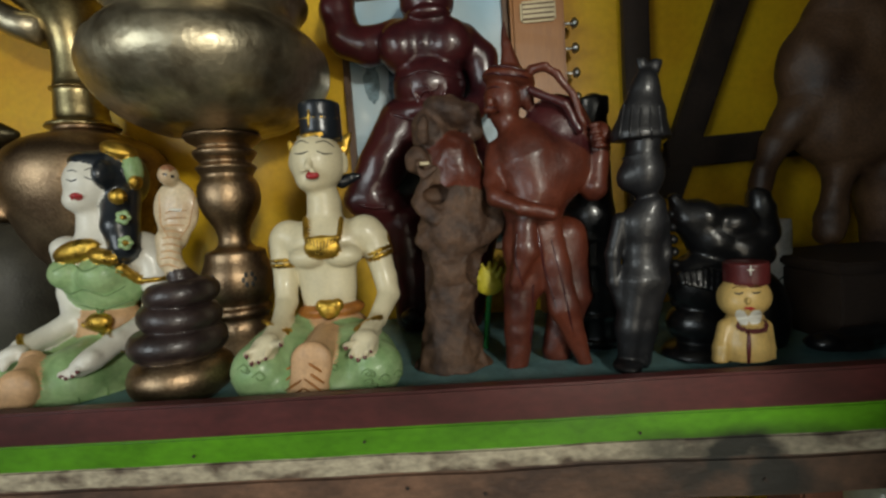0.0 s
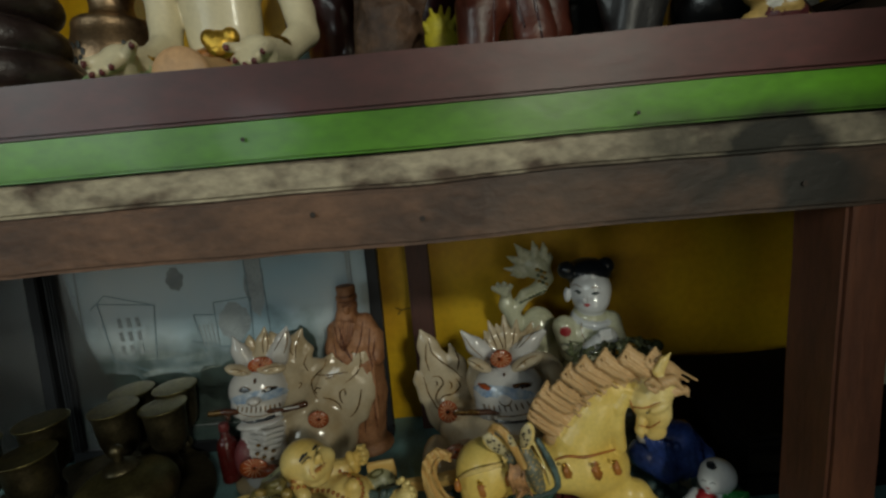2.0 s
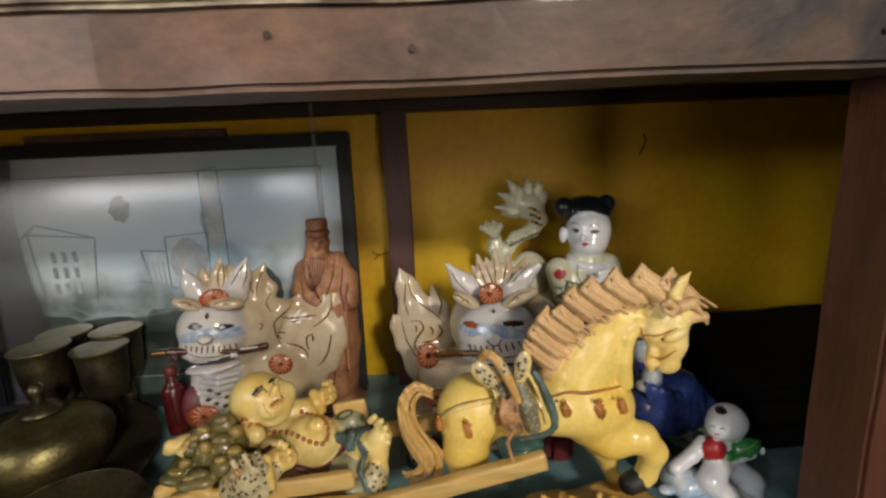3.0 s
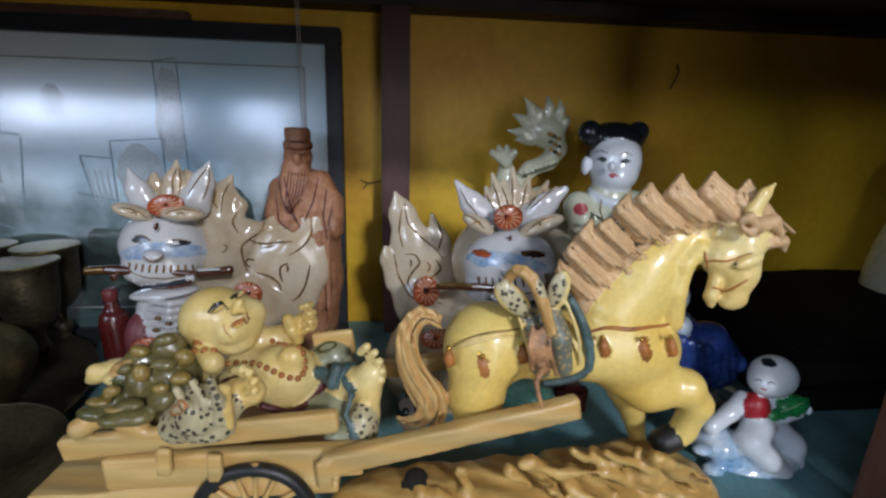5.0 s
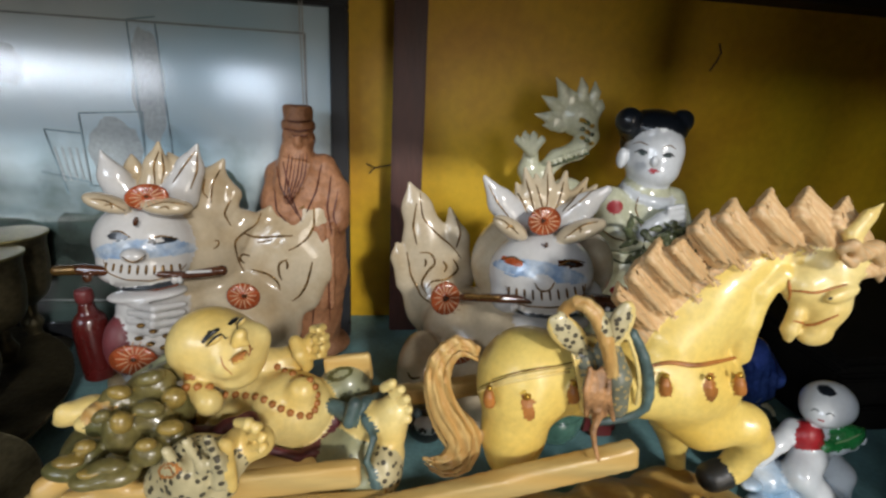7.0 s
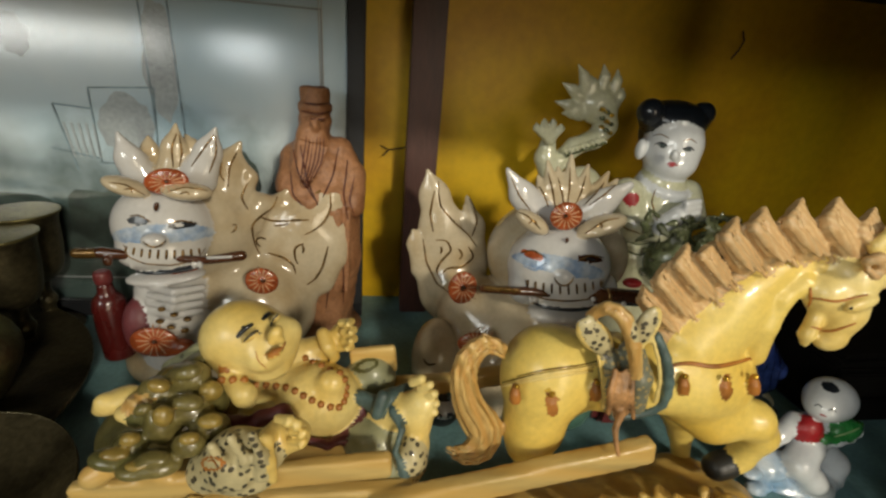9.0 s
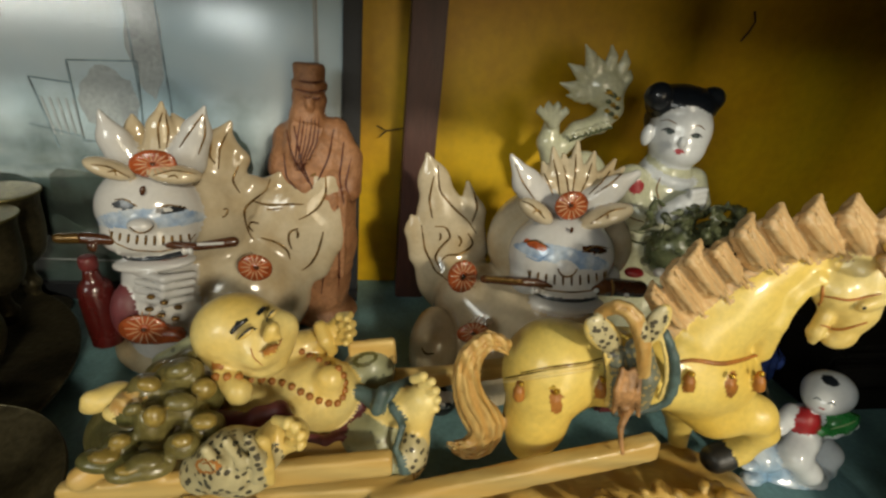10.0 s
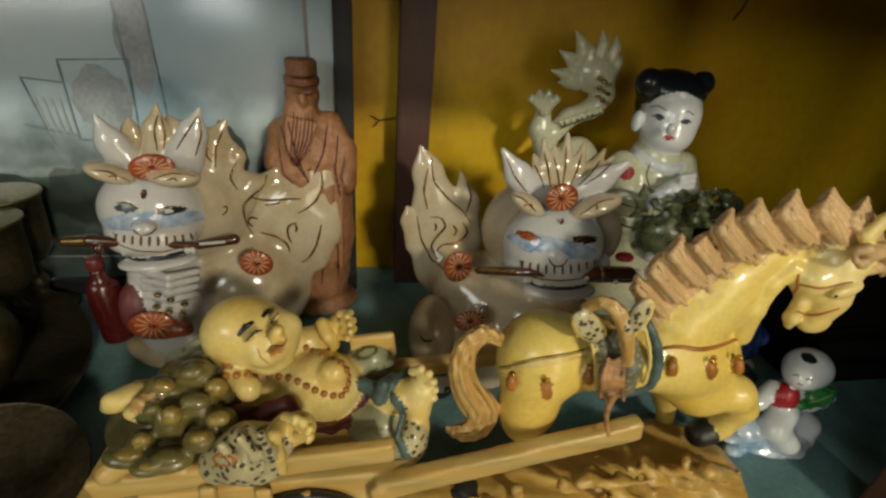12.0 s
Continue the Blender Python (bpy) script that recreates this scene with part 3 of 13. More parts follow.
for x, z in ((0.17, 1.262), (-0.115, 1.268), (-0.30, 1.262)):
    part("nail", lathe([(0.0, 0), (0.0012, 0.0005), (0.0016, 0.002)], 8), "dark_timber", green_edge).matrix_basis = pose(x, 0.4372, z, 90, 0, 0)
lower = thing("lower_shelf", (0, 0, 0), "lower shelf board painted pale teal blue", "shelf", kind="structure")
part("shelf_board", block(X0, X1, 0.44, 0.93, 0.725, 0.745, 0.002, 0.0006, 40), "shelf_blue", lower)
for y0, nm in ((0.879, "back"), ):
    tagged(part("post", block(-0.050, -0.010, y0, 0.929, 0.7455, 1.2115, 0.002, 0.0012, 12), "post_red"), "dark reddish brown timber post at the wall", "post", kind="structure")
tagged(part("post", block(0.343, 0.388, 0.452, 0.508, 0.0, 1.1815, 0.003, 0.0015, 20), "post_orange"), "reddish brown timber post at the shelf front", "post", kind="structure")
tagged(part("post", block(-1.12, -1.07, 0.452, 0.508, 0.0, 1.1815, 0.003, 0.0015, 20), "post_orange"), "reddish brown timber post at the shelf front", "post", kind="structure")
tagged(part("upper_beam", block(X0, X1, 0.44, 0.93, 2.02, 2.06, 0.002), "dark_timber"), "dark top shelf board", "shelf", kind="structure")

# ---- brass, pictures and other objects ----
def pedestal_bowl():
    t = thing("brass_pedestal_bowl", (-0.392, 0.745, 1.280), "large hammered brass bowl on a tall turned pedestal", "bowl")
    pedestal = part("pedestal", lathe([(0.0, 0), (0.066, 0.001), (0.070, 0.012), (0.060, 0.030), (0.046, 0.050), (0.044, 0.066), (0.050, 0.074), (0.050, 0.082), (0.044, 0.090), (0.052, 0.104), (0.058, 0.125), (0.058, 0.145), (0.050, 0.168), (0.047, 0.182), (0.030, 0.190), (0.025, 0.205), (0.030, 0.225), (0.044, 0.250), (0.050, 0.272), (0.048, 0.295), (0.041, 0.310), (0.044, 0.318), (0.048, 0.326), (0.040, 0.334), (0.048, 0.344), (0.050, 0.352), (0.042, 0.360), (0.058, 0.372), (0.056, 0.380), (0.0, 0.381)], 56, dent=0.0008), "copper", t, "turned brown brass pedestal", True)
    part("bowl", lathe([(0.0, 0.378), (0.05, 0.380), (0.11, 0.392), (0.155, 0.420), (0.180, 0.452), (0.187, 0.478), (0.182, 0.505), (0.160, 0.533), (0.145, 0.545), (0.141, 0.560), (0.146, 0.580), (0.158, 0.592), (0.160, 0.598), (0.152, 0.600), (0.140, 0.584), (0.134, 0.560), (0.138, 0.545), (0.17, 0.50), (0.14, 0.42), (0.0, 0.40)], 72, dent=0.0035), "brass", t, "hammered greenish brass bowl", True)
    # pierced flowers in the knop
    for cx in (-0.3, 0.75, -1.35):
        for k in range(6):
            a = k * math.pi / 3
            u, z = cx + 0.16 * math.cos(a), 0.136 + 0.0095 * math.sin(a)
            hole = part("hole", lathe([(0.0, 0), (0.0022, 0.0002), (0.0030, 0.002), (0.0, 0.0022)], 8), "hoof_black", pedestal)
            hole.matrix_basis = Matrix.Translation((0.0575 * math.sin(u), -0.0575 * math.cos(u), z)) @ pose(0, 0, 0, 90, 0, math.degrees(u)) @ Matrix.Diagonal((1, 1.6, 1, 1))
    return t


pedestal_bowl()


def ewer():
    t = thing("brass_ewer", (-0.710, 0.835, 1.280), "tall brass ewer with narrow neck and flared lip", "ewer")
    part("body", lathe([(0.0, 0), (0.075, 0.002), (0.080, 0.012), (0.055, 0.04), (0.05, 0.06), (0.075, 0.16), (0.098, 0.2), (0.122, 0.26), (0.138, 0.33), (0.13, 0.375), (0.10, 0.405), (0.052, 0.425), (0.046, 0.435), (0.0, 0.436)], 56, dent=0.0016), "copper", t, "brown copper toned belly", True)
    part("neck", lathe([(0.0, 0.432), (0.055, 0.433), (0.058, 0.44), (0.046, 0.447), (0.043, 0.47), (0.041, 0.50), (0.046, 0.506), (0.040, 0.513), (0.036, 0.55), (0.036, 0.58), (0.044, 0.615), (0.062, 0.645), (0.082, 0.662), (0.080, 0.668), (0.06, 0.655), (0.0, 0.64)], 48, dent=0.001), "brass_pale", t, "pale brass neck", True)
    part("spout", tube([(-0.03, -0.02, 0.61), (-0.075, -0.03, 0.625), (-0.115, -0.035, 0.65), (-0.135, -0.036, 0.672)], [0.03, 0.026, 0.024, 0.03], 16), "brass", t, "", True)
    return t


ewer()


def clay_pot():
    t = thing("dark_clay_pot", (-0.86, 0.80, 1.280), "dark greenish clay pot with a narrow shoulder", "pot")
    part("body", lathe([(0.0, 0), (0.09, 0.002), (0.115, 0.06), (0.122, 0.14), (0.112, 0.20), (0.085, 0.245), (0.06, 0.262), (0.0, 0.263)], 48, dent=0.003), "clay_dark", t, "", True)
    part("stopper", lathe([(0.0, 0.262), (0.062, 0.263), (0.07, 0.285), (0.055, 0.33), (0.065, 0.36), (0.05, 0.385), (0.02, 0.39), (0.0, 0.391)], 36, dent=0.002), "copper", t, "brown metal jar top", True)
    part("bird_head", tube([(-0.02, -0.01, 0.385), (0.0, -0.01, 0.415), (0.03, -0.01, 0.428), (0.06, -0.01, 0.424)], [0.02, 0.026, 0.022, 0.006], 12), "bronze_dark", t, "", True)
    return t


clay_pot()


def white_mug():
    t = thing("white_mug", (0.510, 0.735, 1.280), "white ceramic mug with a dark drawing", "mug")
    part("cup", lathe([(0.0, 0), (0.024, 0.001), (0.027, 0.006), (0.028, 0.09), (0.0285, 0.158), (0.026, 0.159), (0.025, 0.02), (0.0, 0.014)], 36), "white_mug", t, "", True)
    part("drawing", tube([(-0.006, -0.0285, 0.04), (-0.004, -0.0288, 0.06), (0.004, -0.0288, 0.075), (0.002, -0.0289, 0.1)], 0.0015, 5), "ink_dark", t, "dark brush drawing")
    part("drawing", tube([(-0.012, -0.027, 0.07), (0.0, -0.0289, 0.082), (0.010, -0.027, 0.078)], 0.0015, 5), "ink_dark", t, "dark brush drawing")


white_mug()


def wall_braces():
    for a, b, w in (((0.376, 0.912, 1.27), (0.376, 0.912, 2.02), 0.025), ((0.585, 0.914, 1.93), (0.425, 0.914, 1.50), 0.030), ((0.425, 0.905, 1.585), (0.70, 0.905, 1.592), 0.028), ((0.86, 0.912, 1.27), (0.86, 0.912, 2.02), 0.025)):
        A, B = Vector(a), Vector(b)
        bm = block(-w, w, -0.012, 0.012, 0, (B - A).length, 0.003, 0.001, 10)
        bm.transform(Matrix.Translation(A) @ (B - A).to_track_quat("Z", "Y").to_matrix().to_4x4())
        if abs((B - A).x) > 0.05:
            bm.free()
            d = (B - A).normalized()
            ang = math.atan2(d.x, d.z)
            bm = block(-w, w, -0.012, 0.012, 0, (B - A).length, 0.003, 0.001, 10)
            bm.transform(Matrix.Translation(A) @ Matrix.Rotation(ang, 4, "Y"))
        tagged(part("wall_brace", bm, "dark_timber"), "dark timber brace fixed to the yellow wall", "timber", kind="structure")


wall_braces()


def guitar():
    t = thing("wooden_guitar_head", (0.180, 0.895, 1.66), "reddish wooden instrument head with metal tuning pegs on the wall", "guitar")
    part("headstock", block(-0.052, 0.052, -0.012, 0.012, 0.0, 0.30, 0.006, 0.0008, 12), "guitar_wood", t)
    part("plate", block(-0.034, 0.034, -0.020, -0.0125, 0.195, 0.235, 0.004), "ivory", t, "cream woven plate")
    for k in range(4):
        part("slot", block(-0.030, 0.030, -0.0215, -0.0203, 0.199 + k * 0.009, 0.2015 + k * 0.009, 0), "frame_brown", t)
    for k in range(4):
        part("tuning_peg", lathe([(0.0, 0), (0.003, 0.0005), (0.003, 0.012), (0.009, 0.015), (0.010, 0.021), (0.005, 0.026), (0.0, 0.027)], 12), "steel", t, "shiny metal tuning peg", True).matrix_basis = pose(0.052, -0.004, 0.05 + 0.047 * k, 0, 90, 0)
    part("neck", block(-0.022, 0.022, -0.010, 0.010, -0.378, 0.0, 0.004), "guitar_wood", t)
    return t


guitar()


def framed_picture(name, at, w, h, lean, bar, frame_mat, label, art):
    t = thing(name, at, label, "picture")
    t.rotation_euler = (radians(lean), 0, 0)
    part("frame_bar", block(0, w, -0.011, 0.011, 0, bar, 0.002), frame_mat, t)
    part("frame_bar", block(0, w, -0.011, 0.011, h - bar, h, 0.002), frame_mat, t)
    bar_west = part("frame_bar", block(0, bar, -0.0105, 0.0105, bar, h - bar, 0.002), frame_mat, t)
    part("frame_bar", block(w - bar, w, -0.0105, 0.0105, bar, h - bar, 0.002), frame_mat, t)
    for k in (0.3, 0.55, 0.8):
        part("moulding_groove", block(0.002 + bar * (k - 0.05), bar * (k + 0.08), -0.0125, -0.0106, bar, h - bar, 0.0005), frame_mat, bar_west)
    part("backing", block(bar * 0.6, w - bar * 0.6, 0.003, 0.008, bar * 0.6, h - bar * 0.6, 0), "picture_mat", t)
    part("print", block(bar, w - bar, 0.0005, 0.0022, bar, h - bar, 0), "wash_print", t, "pale blue-grey pen and wash print")
    art(t, w, h, bar)
    pane = part("pane", block(bar, w - bar, -0.0045, -0.0030, bar, h - bar, 0), "pane_glass", t, "reflecting glass pane")
    pane.visible_shadow = False
    return t


def flat_bar(t, a, b, w, m, name="ink_stroke", d=-0.0003):
    A, B = Vector((a[0], 0, a[1])), Vector((b[0], 0, b[1]))
    v = B - A
    bm = block(0, v.length, d - 0.0002, d + 0.0004, -w / 2, w / 2, 0)
    bm.transform(Matrix.Translation(A) @ Matrix.Rotation(-math.atan2(v.z, v.x), 4, "Y"))
    part(name, bm, m, t)


def blot(t, c, rx, rz, m, seed, d=-0.0001):
    """A wash of colour with an uneven outline."""
    bm = bmesh.new()
    ring = []
    for k in range(28):
        a = 2 * math.pi * k / 28
        r = 1 + 0.28 * noise.noise(Vector((2.2 * math.cos(a) + seed, 2.2 * math.sin(a), seed)))
        ring.append((c[0] + rx * r * math.cos(a), c[1] + rz * r * math.sin(a)))
    lo = [bm.verts.new((x, d, z)) for x, z in ring]
    hi = [bm.verts.new((x, d + 0.0005, z)) for x, z in ring]
    bm.faces.new(lo)
    bm.faces.new(hi)
    for k in range(28):
        bm.faces.new((lo[k], lo[(k + 1) % 28], hi[(k + 1) % 28], hi[k]))
    part("wash", bm, m, t)


def town_art(t, w, h, bar):
    e = bar + 0.030
    for a, b in (((e, e), (w - e, e)), ((e, h - e), (w - e, h - e)), ((e, e), (e, h - e)), ((w - e, e), (w - e, h - e))):
        flat_bar(t, a, b, 0.0022, "picture_line", "border_line")
    # leaning house on the left, tower and roofs in the middle
    house = (((0.085, 0.30), (0.10, 0.19)), ((0.10, 0.19), (0.165, 0.165)), ((0.085, 0.30), (0.19, 0.29)), ((0.19, 0.29), (0.18, 0.18)), ((0.07, 0.29), (0.10, 0.315)), ((0.10, 0.315), (0.19, 0.29)))
    for a, b in house:
        flat_bar(t, a, b, 0.0018, "ink_blue")
    for i in range(3):
        for j in range(3):
            flat_bar(t, (0.120 + 0.017 * i, 0.270 - 0.026 * j), (0.122 + 0.017 * i, 0.252 - 0.026 * j), 0.007, "wash_grey", "window_mark")
    tower = (((0.365, 0.39), (0.368, 0.25)), ((0.395, 0.39), (0.40, 0.22)), ((0.365, 0.39), (0.395, 0.395)), ((0.30, 0.285), (0.37, 0.29)), ((0.30, 0.285), (0.302, 0.20)), ((0.37, 0.29), (0.366, 0.20)), ((0.26, 0.265), (0.30, 0.262)), ((0.26, 0.265), (0.275, 0.19)), ((0.25, 0.215), (0.30, 0.205)), ((0.30, 0.20), (0.37, 0.20)))
    for a, b in tower:
        flat_bar(t, a, b, 0.0018, "ink_blue")
    for i in range(5):
        flat_bar(t, (0.268 + 0.008 * i, 0.245), (0.274 + 0.007 * i, 0.205), 0.0024, "wash_grey", "window_mark")
    blot(t, (0.38, 0.32), 0.018, 0.065, "wash_grey", 1.0, 0.0001)
    blot(t, (0.235, 0.335), 0.016, 0.022, "wash_grey", 2.0, 0.0001)
    blot(t, (0.335, 0.245), 0.03, 0.036, "wash_grey", 3.0, 0.0001)
    for i, (x, z, a, b) in enumerate(((0.10, 0.135, 0.05, 0.03), (0.20, 0.125, 0.06, 0.035), (0.31, 0.13, 0.06, 0.04), (0.40, 0.145, 0.04, 0.05), (0.455, 0.18, 0.03, 0.045), (0.25, 0.09, 0.18, 0.04))):
        blot(t, (x, z), a, b, "wash_green", 5.0 + i, -0.0002)


def quiet_art(t, w, h, bar):
    blot(t, (w * 0.55, h * 0.25), w * 0.3, h * 0.14, "wash_green", 9.0)
    blot(t, (w * 0.7, h * 0.5), w * 0.1, h * 0.12, "wash_grey", 10.0)
    flat_bar(t, (w * 0.3, h * 0.3), (w * 0.32, h * 0.7), 0.004, "ink_blue")


def leaf_art(t, w, h, bar):
    for i, (x, z, r) in enumerate(((0.055, 0.36, 0.016), (0.105, 0.35, 0.016), (0.17, 0.36, 0.016), (0.22, 0.30, 0.015))):
        blot(t, (x, z), r, r * 2.6, "ink_blue", 12.0 + i)


framed_picture("framed_town_print", (-0.716, 0.872, 0.746), 0.612, 0.440, -4.6, 0.021, "frame_black", "black framed pale town print under glass leaning on the wall", town_art)
framed_picture("framed_pale_print", (-1.330, 0.872, 0.746), 0.602, 0.402, -4.6, 0.024, "frame_black", "black framed faded print leaning beside another picture", quiet_art)
framed_picture("framed_wall_print", (-0.214, 0.9175, 1.42), 0.342, 0.535, 0.0, 0.013, "frame_brown", "thin brown framed white print on the yellow wall", leaf_art)


def goblet(x, y, label, s=1.0):
    t = thing("brass_goblet", (x, y, 0.7505 if x < -0.5 and y < 0.8 else 0.7455), label, "goblet", "brass goblets")
    cup = part("cup", lathe([(0.0, 0.075 * s), (0.012, 0.078 * s), (0.024, 0.095 * s), (0.029, 0.125 * s), (0.031, 0.160 * s), (0.034, 0.172 * s), (0.032, 0.173 * s), (0.028, 0.158 * s), (0.024, 0.11 * s), (0.0, 0.09 * s)], 32), "bronze_dark", t, "", True)
    part("rim", lathe([(0.0325, 0.1715 * s), (0.0350, 0.172 * s), (0.0352, 0.1745 * s), (0.0330, 0.1750 * s)], 32), "brass_olive", cup, "paler worn rim", True)
    part("stem", lathe([(0.0, 0), (0.028, 0.001), (0.029, 0.006), (0.012, 0.016), (0.007, 0.03), (0.011, 0.042), (0.007, 0.055), (0.010, 0.077), (0.0, 0.0775)], 24), "bronze_dark", t, "", True)
    return t


for x, y, s in ((-0.555, 0.835, 0.88), (-0.478, 0.835, 0.88), (-0.535, 0.765, 0.88), (-0.462, 0.775, 0.86), (-0.625, 0.735, 0.9), (-0.590, 0.668, 0.82), (-0.68, 0.68, 0.9)):
    goblet(x, y, "tarnished dark brass goblet standing among others", s)


def teapot():
    t = thing("brass_teapot", (-0.462, 0.668, 0.752), "squat tarnished brass teapot with a thin spout", "teapot")
    part("body", lathe([(0.0, 0), (0.032, 0.001), (0.034, 0.006), (0.050, 0.028), (0.064, 0.055), (0.066, 0.072), (0.056, 0.090), (0.034, 0.102), (0.020, 0.106), (0.0, 0.1065)], 40), "brass_olive", t, "greenish yellow brass body", True)
    lid = part("lid", lathe([(0.0, 0.106), (0.021, 0.107), (0.020, 0.113), (0.010, 0.120), (0.0, 0.1215)], 24), "bronze_dark", t, "", True)
    part("knob", lathe([(0.0, 0.1205), (0.005, 0.121), (0.006, 0.128), (0.009, 0.136), (0.005, 0.143), (0.0, 0.144)], 20), "bronze_dark", lid, "", True)
    part("spout", tube([(-0.05, -0.02, 0.05), (-0.085, -0.03, 0.058), (-0.105, -0.035, 0.085), (-0.125, -0.04, 0.098)], [0.012, 0.009, 0.006, 0.005], 12), "brass_olive", t, "", True)


teapot()


def tray(name, at, r, label, tilt):
    t = thing(name, at, label, "tray")
    t.rotation_euler = (radians(tilt[0]), radians(tilt[1]), 0)
    part("dish", lathe([(0.0, 0), (r * 0.62, 0.001), (r * 0.82, 0.006), (r * 0.93, 0.018), (r, 0.024), (r, 0.027), (r * 0.93, 0.022), (r * 0.81, 0.010), (r * 0.62, 0.005), (0.0, 0.004)], 80), "dull_tray", t, "", True)
    part("rim", lathe([(r * 0.995, 0.0235), (r * 1.008, 0.025), (r * 1.006, 0.029), (r * 0.994, 0.0285)], 80), "bronze_dark", t, "", True)


tray("dark_metal_tray", (-0.560, 0.655, 0.7455), 0.200, "large dull dark metal tray under the brass goblets", (0, 0))
tray("dark_round_dish", (-0.365, 0.545, 0.766), 0.083, "dark olive round dish leaning at the shelf front", (10, 0))


def red_bottle():
    t = thing("red_bottle", (-0.352, 0.745, 0.772), "small bright red bottle behind the cart", "bottle")
    part("body", lathe([(0.0, 0), (0.013, 0.001), (0.015, 0.01), (0.015, 0.062), (0.008, 0.076), (0.006, 0.086), (0.0, 0.087)], 24), "red_plastic", t, "", True)
    part("cap", lathe([(0.0, 0.0865), (0.007, 0.087), (0.007, 0.099), (0.0, 0.1)], 20), "fez_red", t, "", True)


red_bottle()


def little_owl():
    t = thing("painted_ceramic_owl", (-0.012, 0.665, 0.745), "tiny painted ceramic owl with white face and round eyes", "figurine")
    s = Sculpt(0.0012)
    s.ball((0, 0, 0.015), (0.018, 0.015, 0.0165), "hoof_black", 0.003)
    s.ball((0, -0.004, 0.022), (0.014, 0.012, 0.009), "porcelain_white", 0.0)
    for k in (-1, 1):
        s.ball((0.006 * k, -0.015, 0.022), (0.004, 0.002, 0.004), "hoof_black", 0.0)
        s.ball((0.006 * k, -0.0165, 0.022), (0.0015, 0.001, 0.0015), "porcelain_white", 0.0)
        s.ball((0.010 * k, 0, 0.031), (0.004, 0.004, 0.005), "ink_blue", 0.002)
    body = new("body", s.mesh("body", (0, 0, 0)))
    body.parent = t


little_owl()


def glass_jar():
    t = thing("green_glass_dish", (0.118, 0.665, 0.745), "small pale green glass dish behind the shaft", "dish")
    part("bowl", lathe([(0.0, 0), (0.018, 0.001), (0.026, 0.012), (0.030, 0.028), (0.028, 0.034), (0.026, 0.030), (0.022, 0.014), (0.0, 0.006)], 32), "green_glass", t, "", True)
    part("lid", lathe([(0.0, 0.045), (0.012, 0.043), (0.028, 0.0345), (0.0, 0.034)], 32), "green_glass", t, "", True)


glass_jar()


def red_box():
    t = tagged(part("red_cloth_pouch", block(0.150, 0.185, 0.650, 0.675, 0.745, 0.785, 0.008, 0.002, 6), "fez_red"), "small dark red pouch under the horse", "pouch")
    return t


red_box()


def hanging_string():
    t = thing("string", (-0.150, 0.848, 1.0), "thin pale string hanging down to the wooden sage", "string")
    part("strand", tube([(0.0, 0, 0.035), (-0.001, 0.005, 0.12), (-0.002, 0.012, 0.225)], 0.0007, 5), "string_white", t)
    part("strand", tube([(0.003, 0, 0.035), (0.002, 0.005, 0.12), (0.001, 0.012, 0.225)], 0.0007, 5), "string_white", t)


hanging_string()


def wall_bits():
    hook = thing("wire_hook", (0.398, 0.928, 1.150), "thin dark wire hook on the yellow wall", "hook")
    part("wire", tube([(0.0, 0, 0.012), (0.001, -0.006, 0.0), (-0.005, -0.009, -0.012), (-0.010, -0.006, -0.024)], 0.0012, 6), "dark_timber", hook)
    twig = thing("wire_twist", (-0.066, 0.928, 0.975), "short twisted wire sticking out of the wall", "wire")
    part("wire", tube([(-0.018, 0, 0.004), (-0.006, -0.006, 0.0), (0.012, -0.008, 0.004), (0.02, -0.006, 0.006)], 0.0009, 6), "dark_timber", twig)
    part("wire", tube([(-0.006, -0.006, 0.0), (-0.014, -0.009, -0.008)], 0.0009, 6), "dark_timber", twig)
    tagged(part("batten", block(-0.62, -0.305, 0.915, 0.929, 1.178, 1.200, 0.002, 0.001, 8), "old_beam"), "short brown batten above the picture", "batten", kind="structure")


wall_bits()


# a pale figure, given the made-up turned shape of a lidded jar
def pale_figure():
    t = thing("pale_figure_shape", (0.745, 0.790, 0.745), "pale grey figure on the lower shelf, shaped as a jar", "jar")
    part("body", lathe([(0.0, 0), (0.05, 0.001), (0.062, 0.05), (0.066, 0.12), (0.055, 0.19), (0.042, 0.215), (0.0, 0.216)], 36), "celadon", t, "", True)
    part("lid", lathe([(0.0, 0.215), (0.045, 0.217), (0.05, 0.235), (0.045, 0.27), (0.025, 0.30), (0.0, 0.305)], 36), "white_mug", t, "", True)


pale_figure()


def dark_crate():
    t = thing("dark_wooden_crate", (0.600, 0.70, 1.280), "dark wooden box standing under the wooden horse", "box")
    part("panel", block(-0.09, 0.14, -0.10, 0.10, 0.0, 0.10, 0.003, 0.001, 6), "dark_timber", t)
    part("lid", block(-0.095, 0.145, -0.105, 0.105, 0.101, 0.115, 0.003, 0.001, 6), "dark_timber", t)


dark_crate()


# low black box added to give the right shelf end its darkness
def shade_box():
    u = thing("shade_box", (0.600, 0.775, 0.745), "added low black box standing in for shade at the shelf end", "chest")
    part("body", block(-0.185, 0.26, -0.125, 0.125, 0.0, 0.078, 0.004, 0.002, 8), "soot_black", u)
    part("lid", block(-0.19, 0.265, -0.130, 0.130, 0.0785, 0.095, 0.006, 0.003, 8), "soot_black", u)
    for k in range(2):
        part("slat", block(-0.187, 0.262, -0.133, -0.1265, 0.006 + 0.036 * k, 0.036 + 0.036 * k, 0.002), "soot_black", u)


shade_box()




cart_group = thing("horse_cart_figurine", (0, 0.575, 0.745), "yellow resin horse pulling a cart with a laughing monk", "figurine")


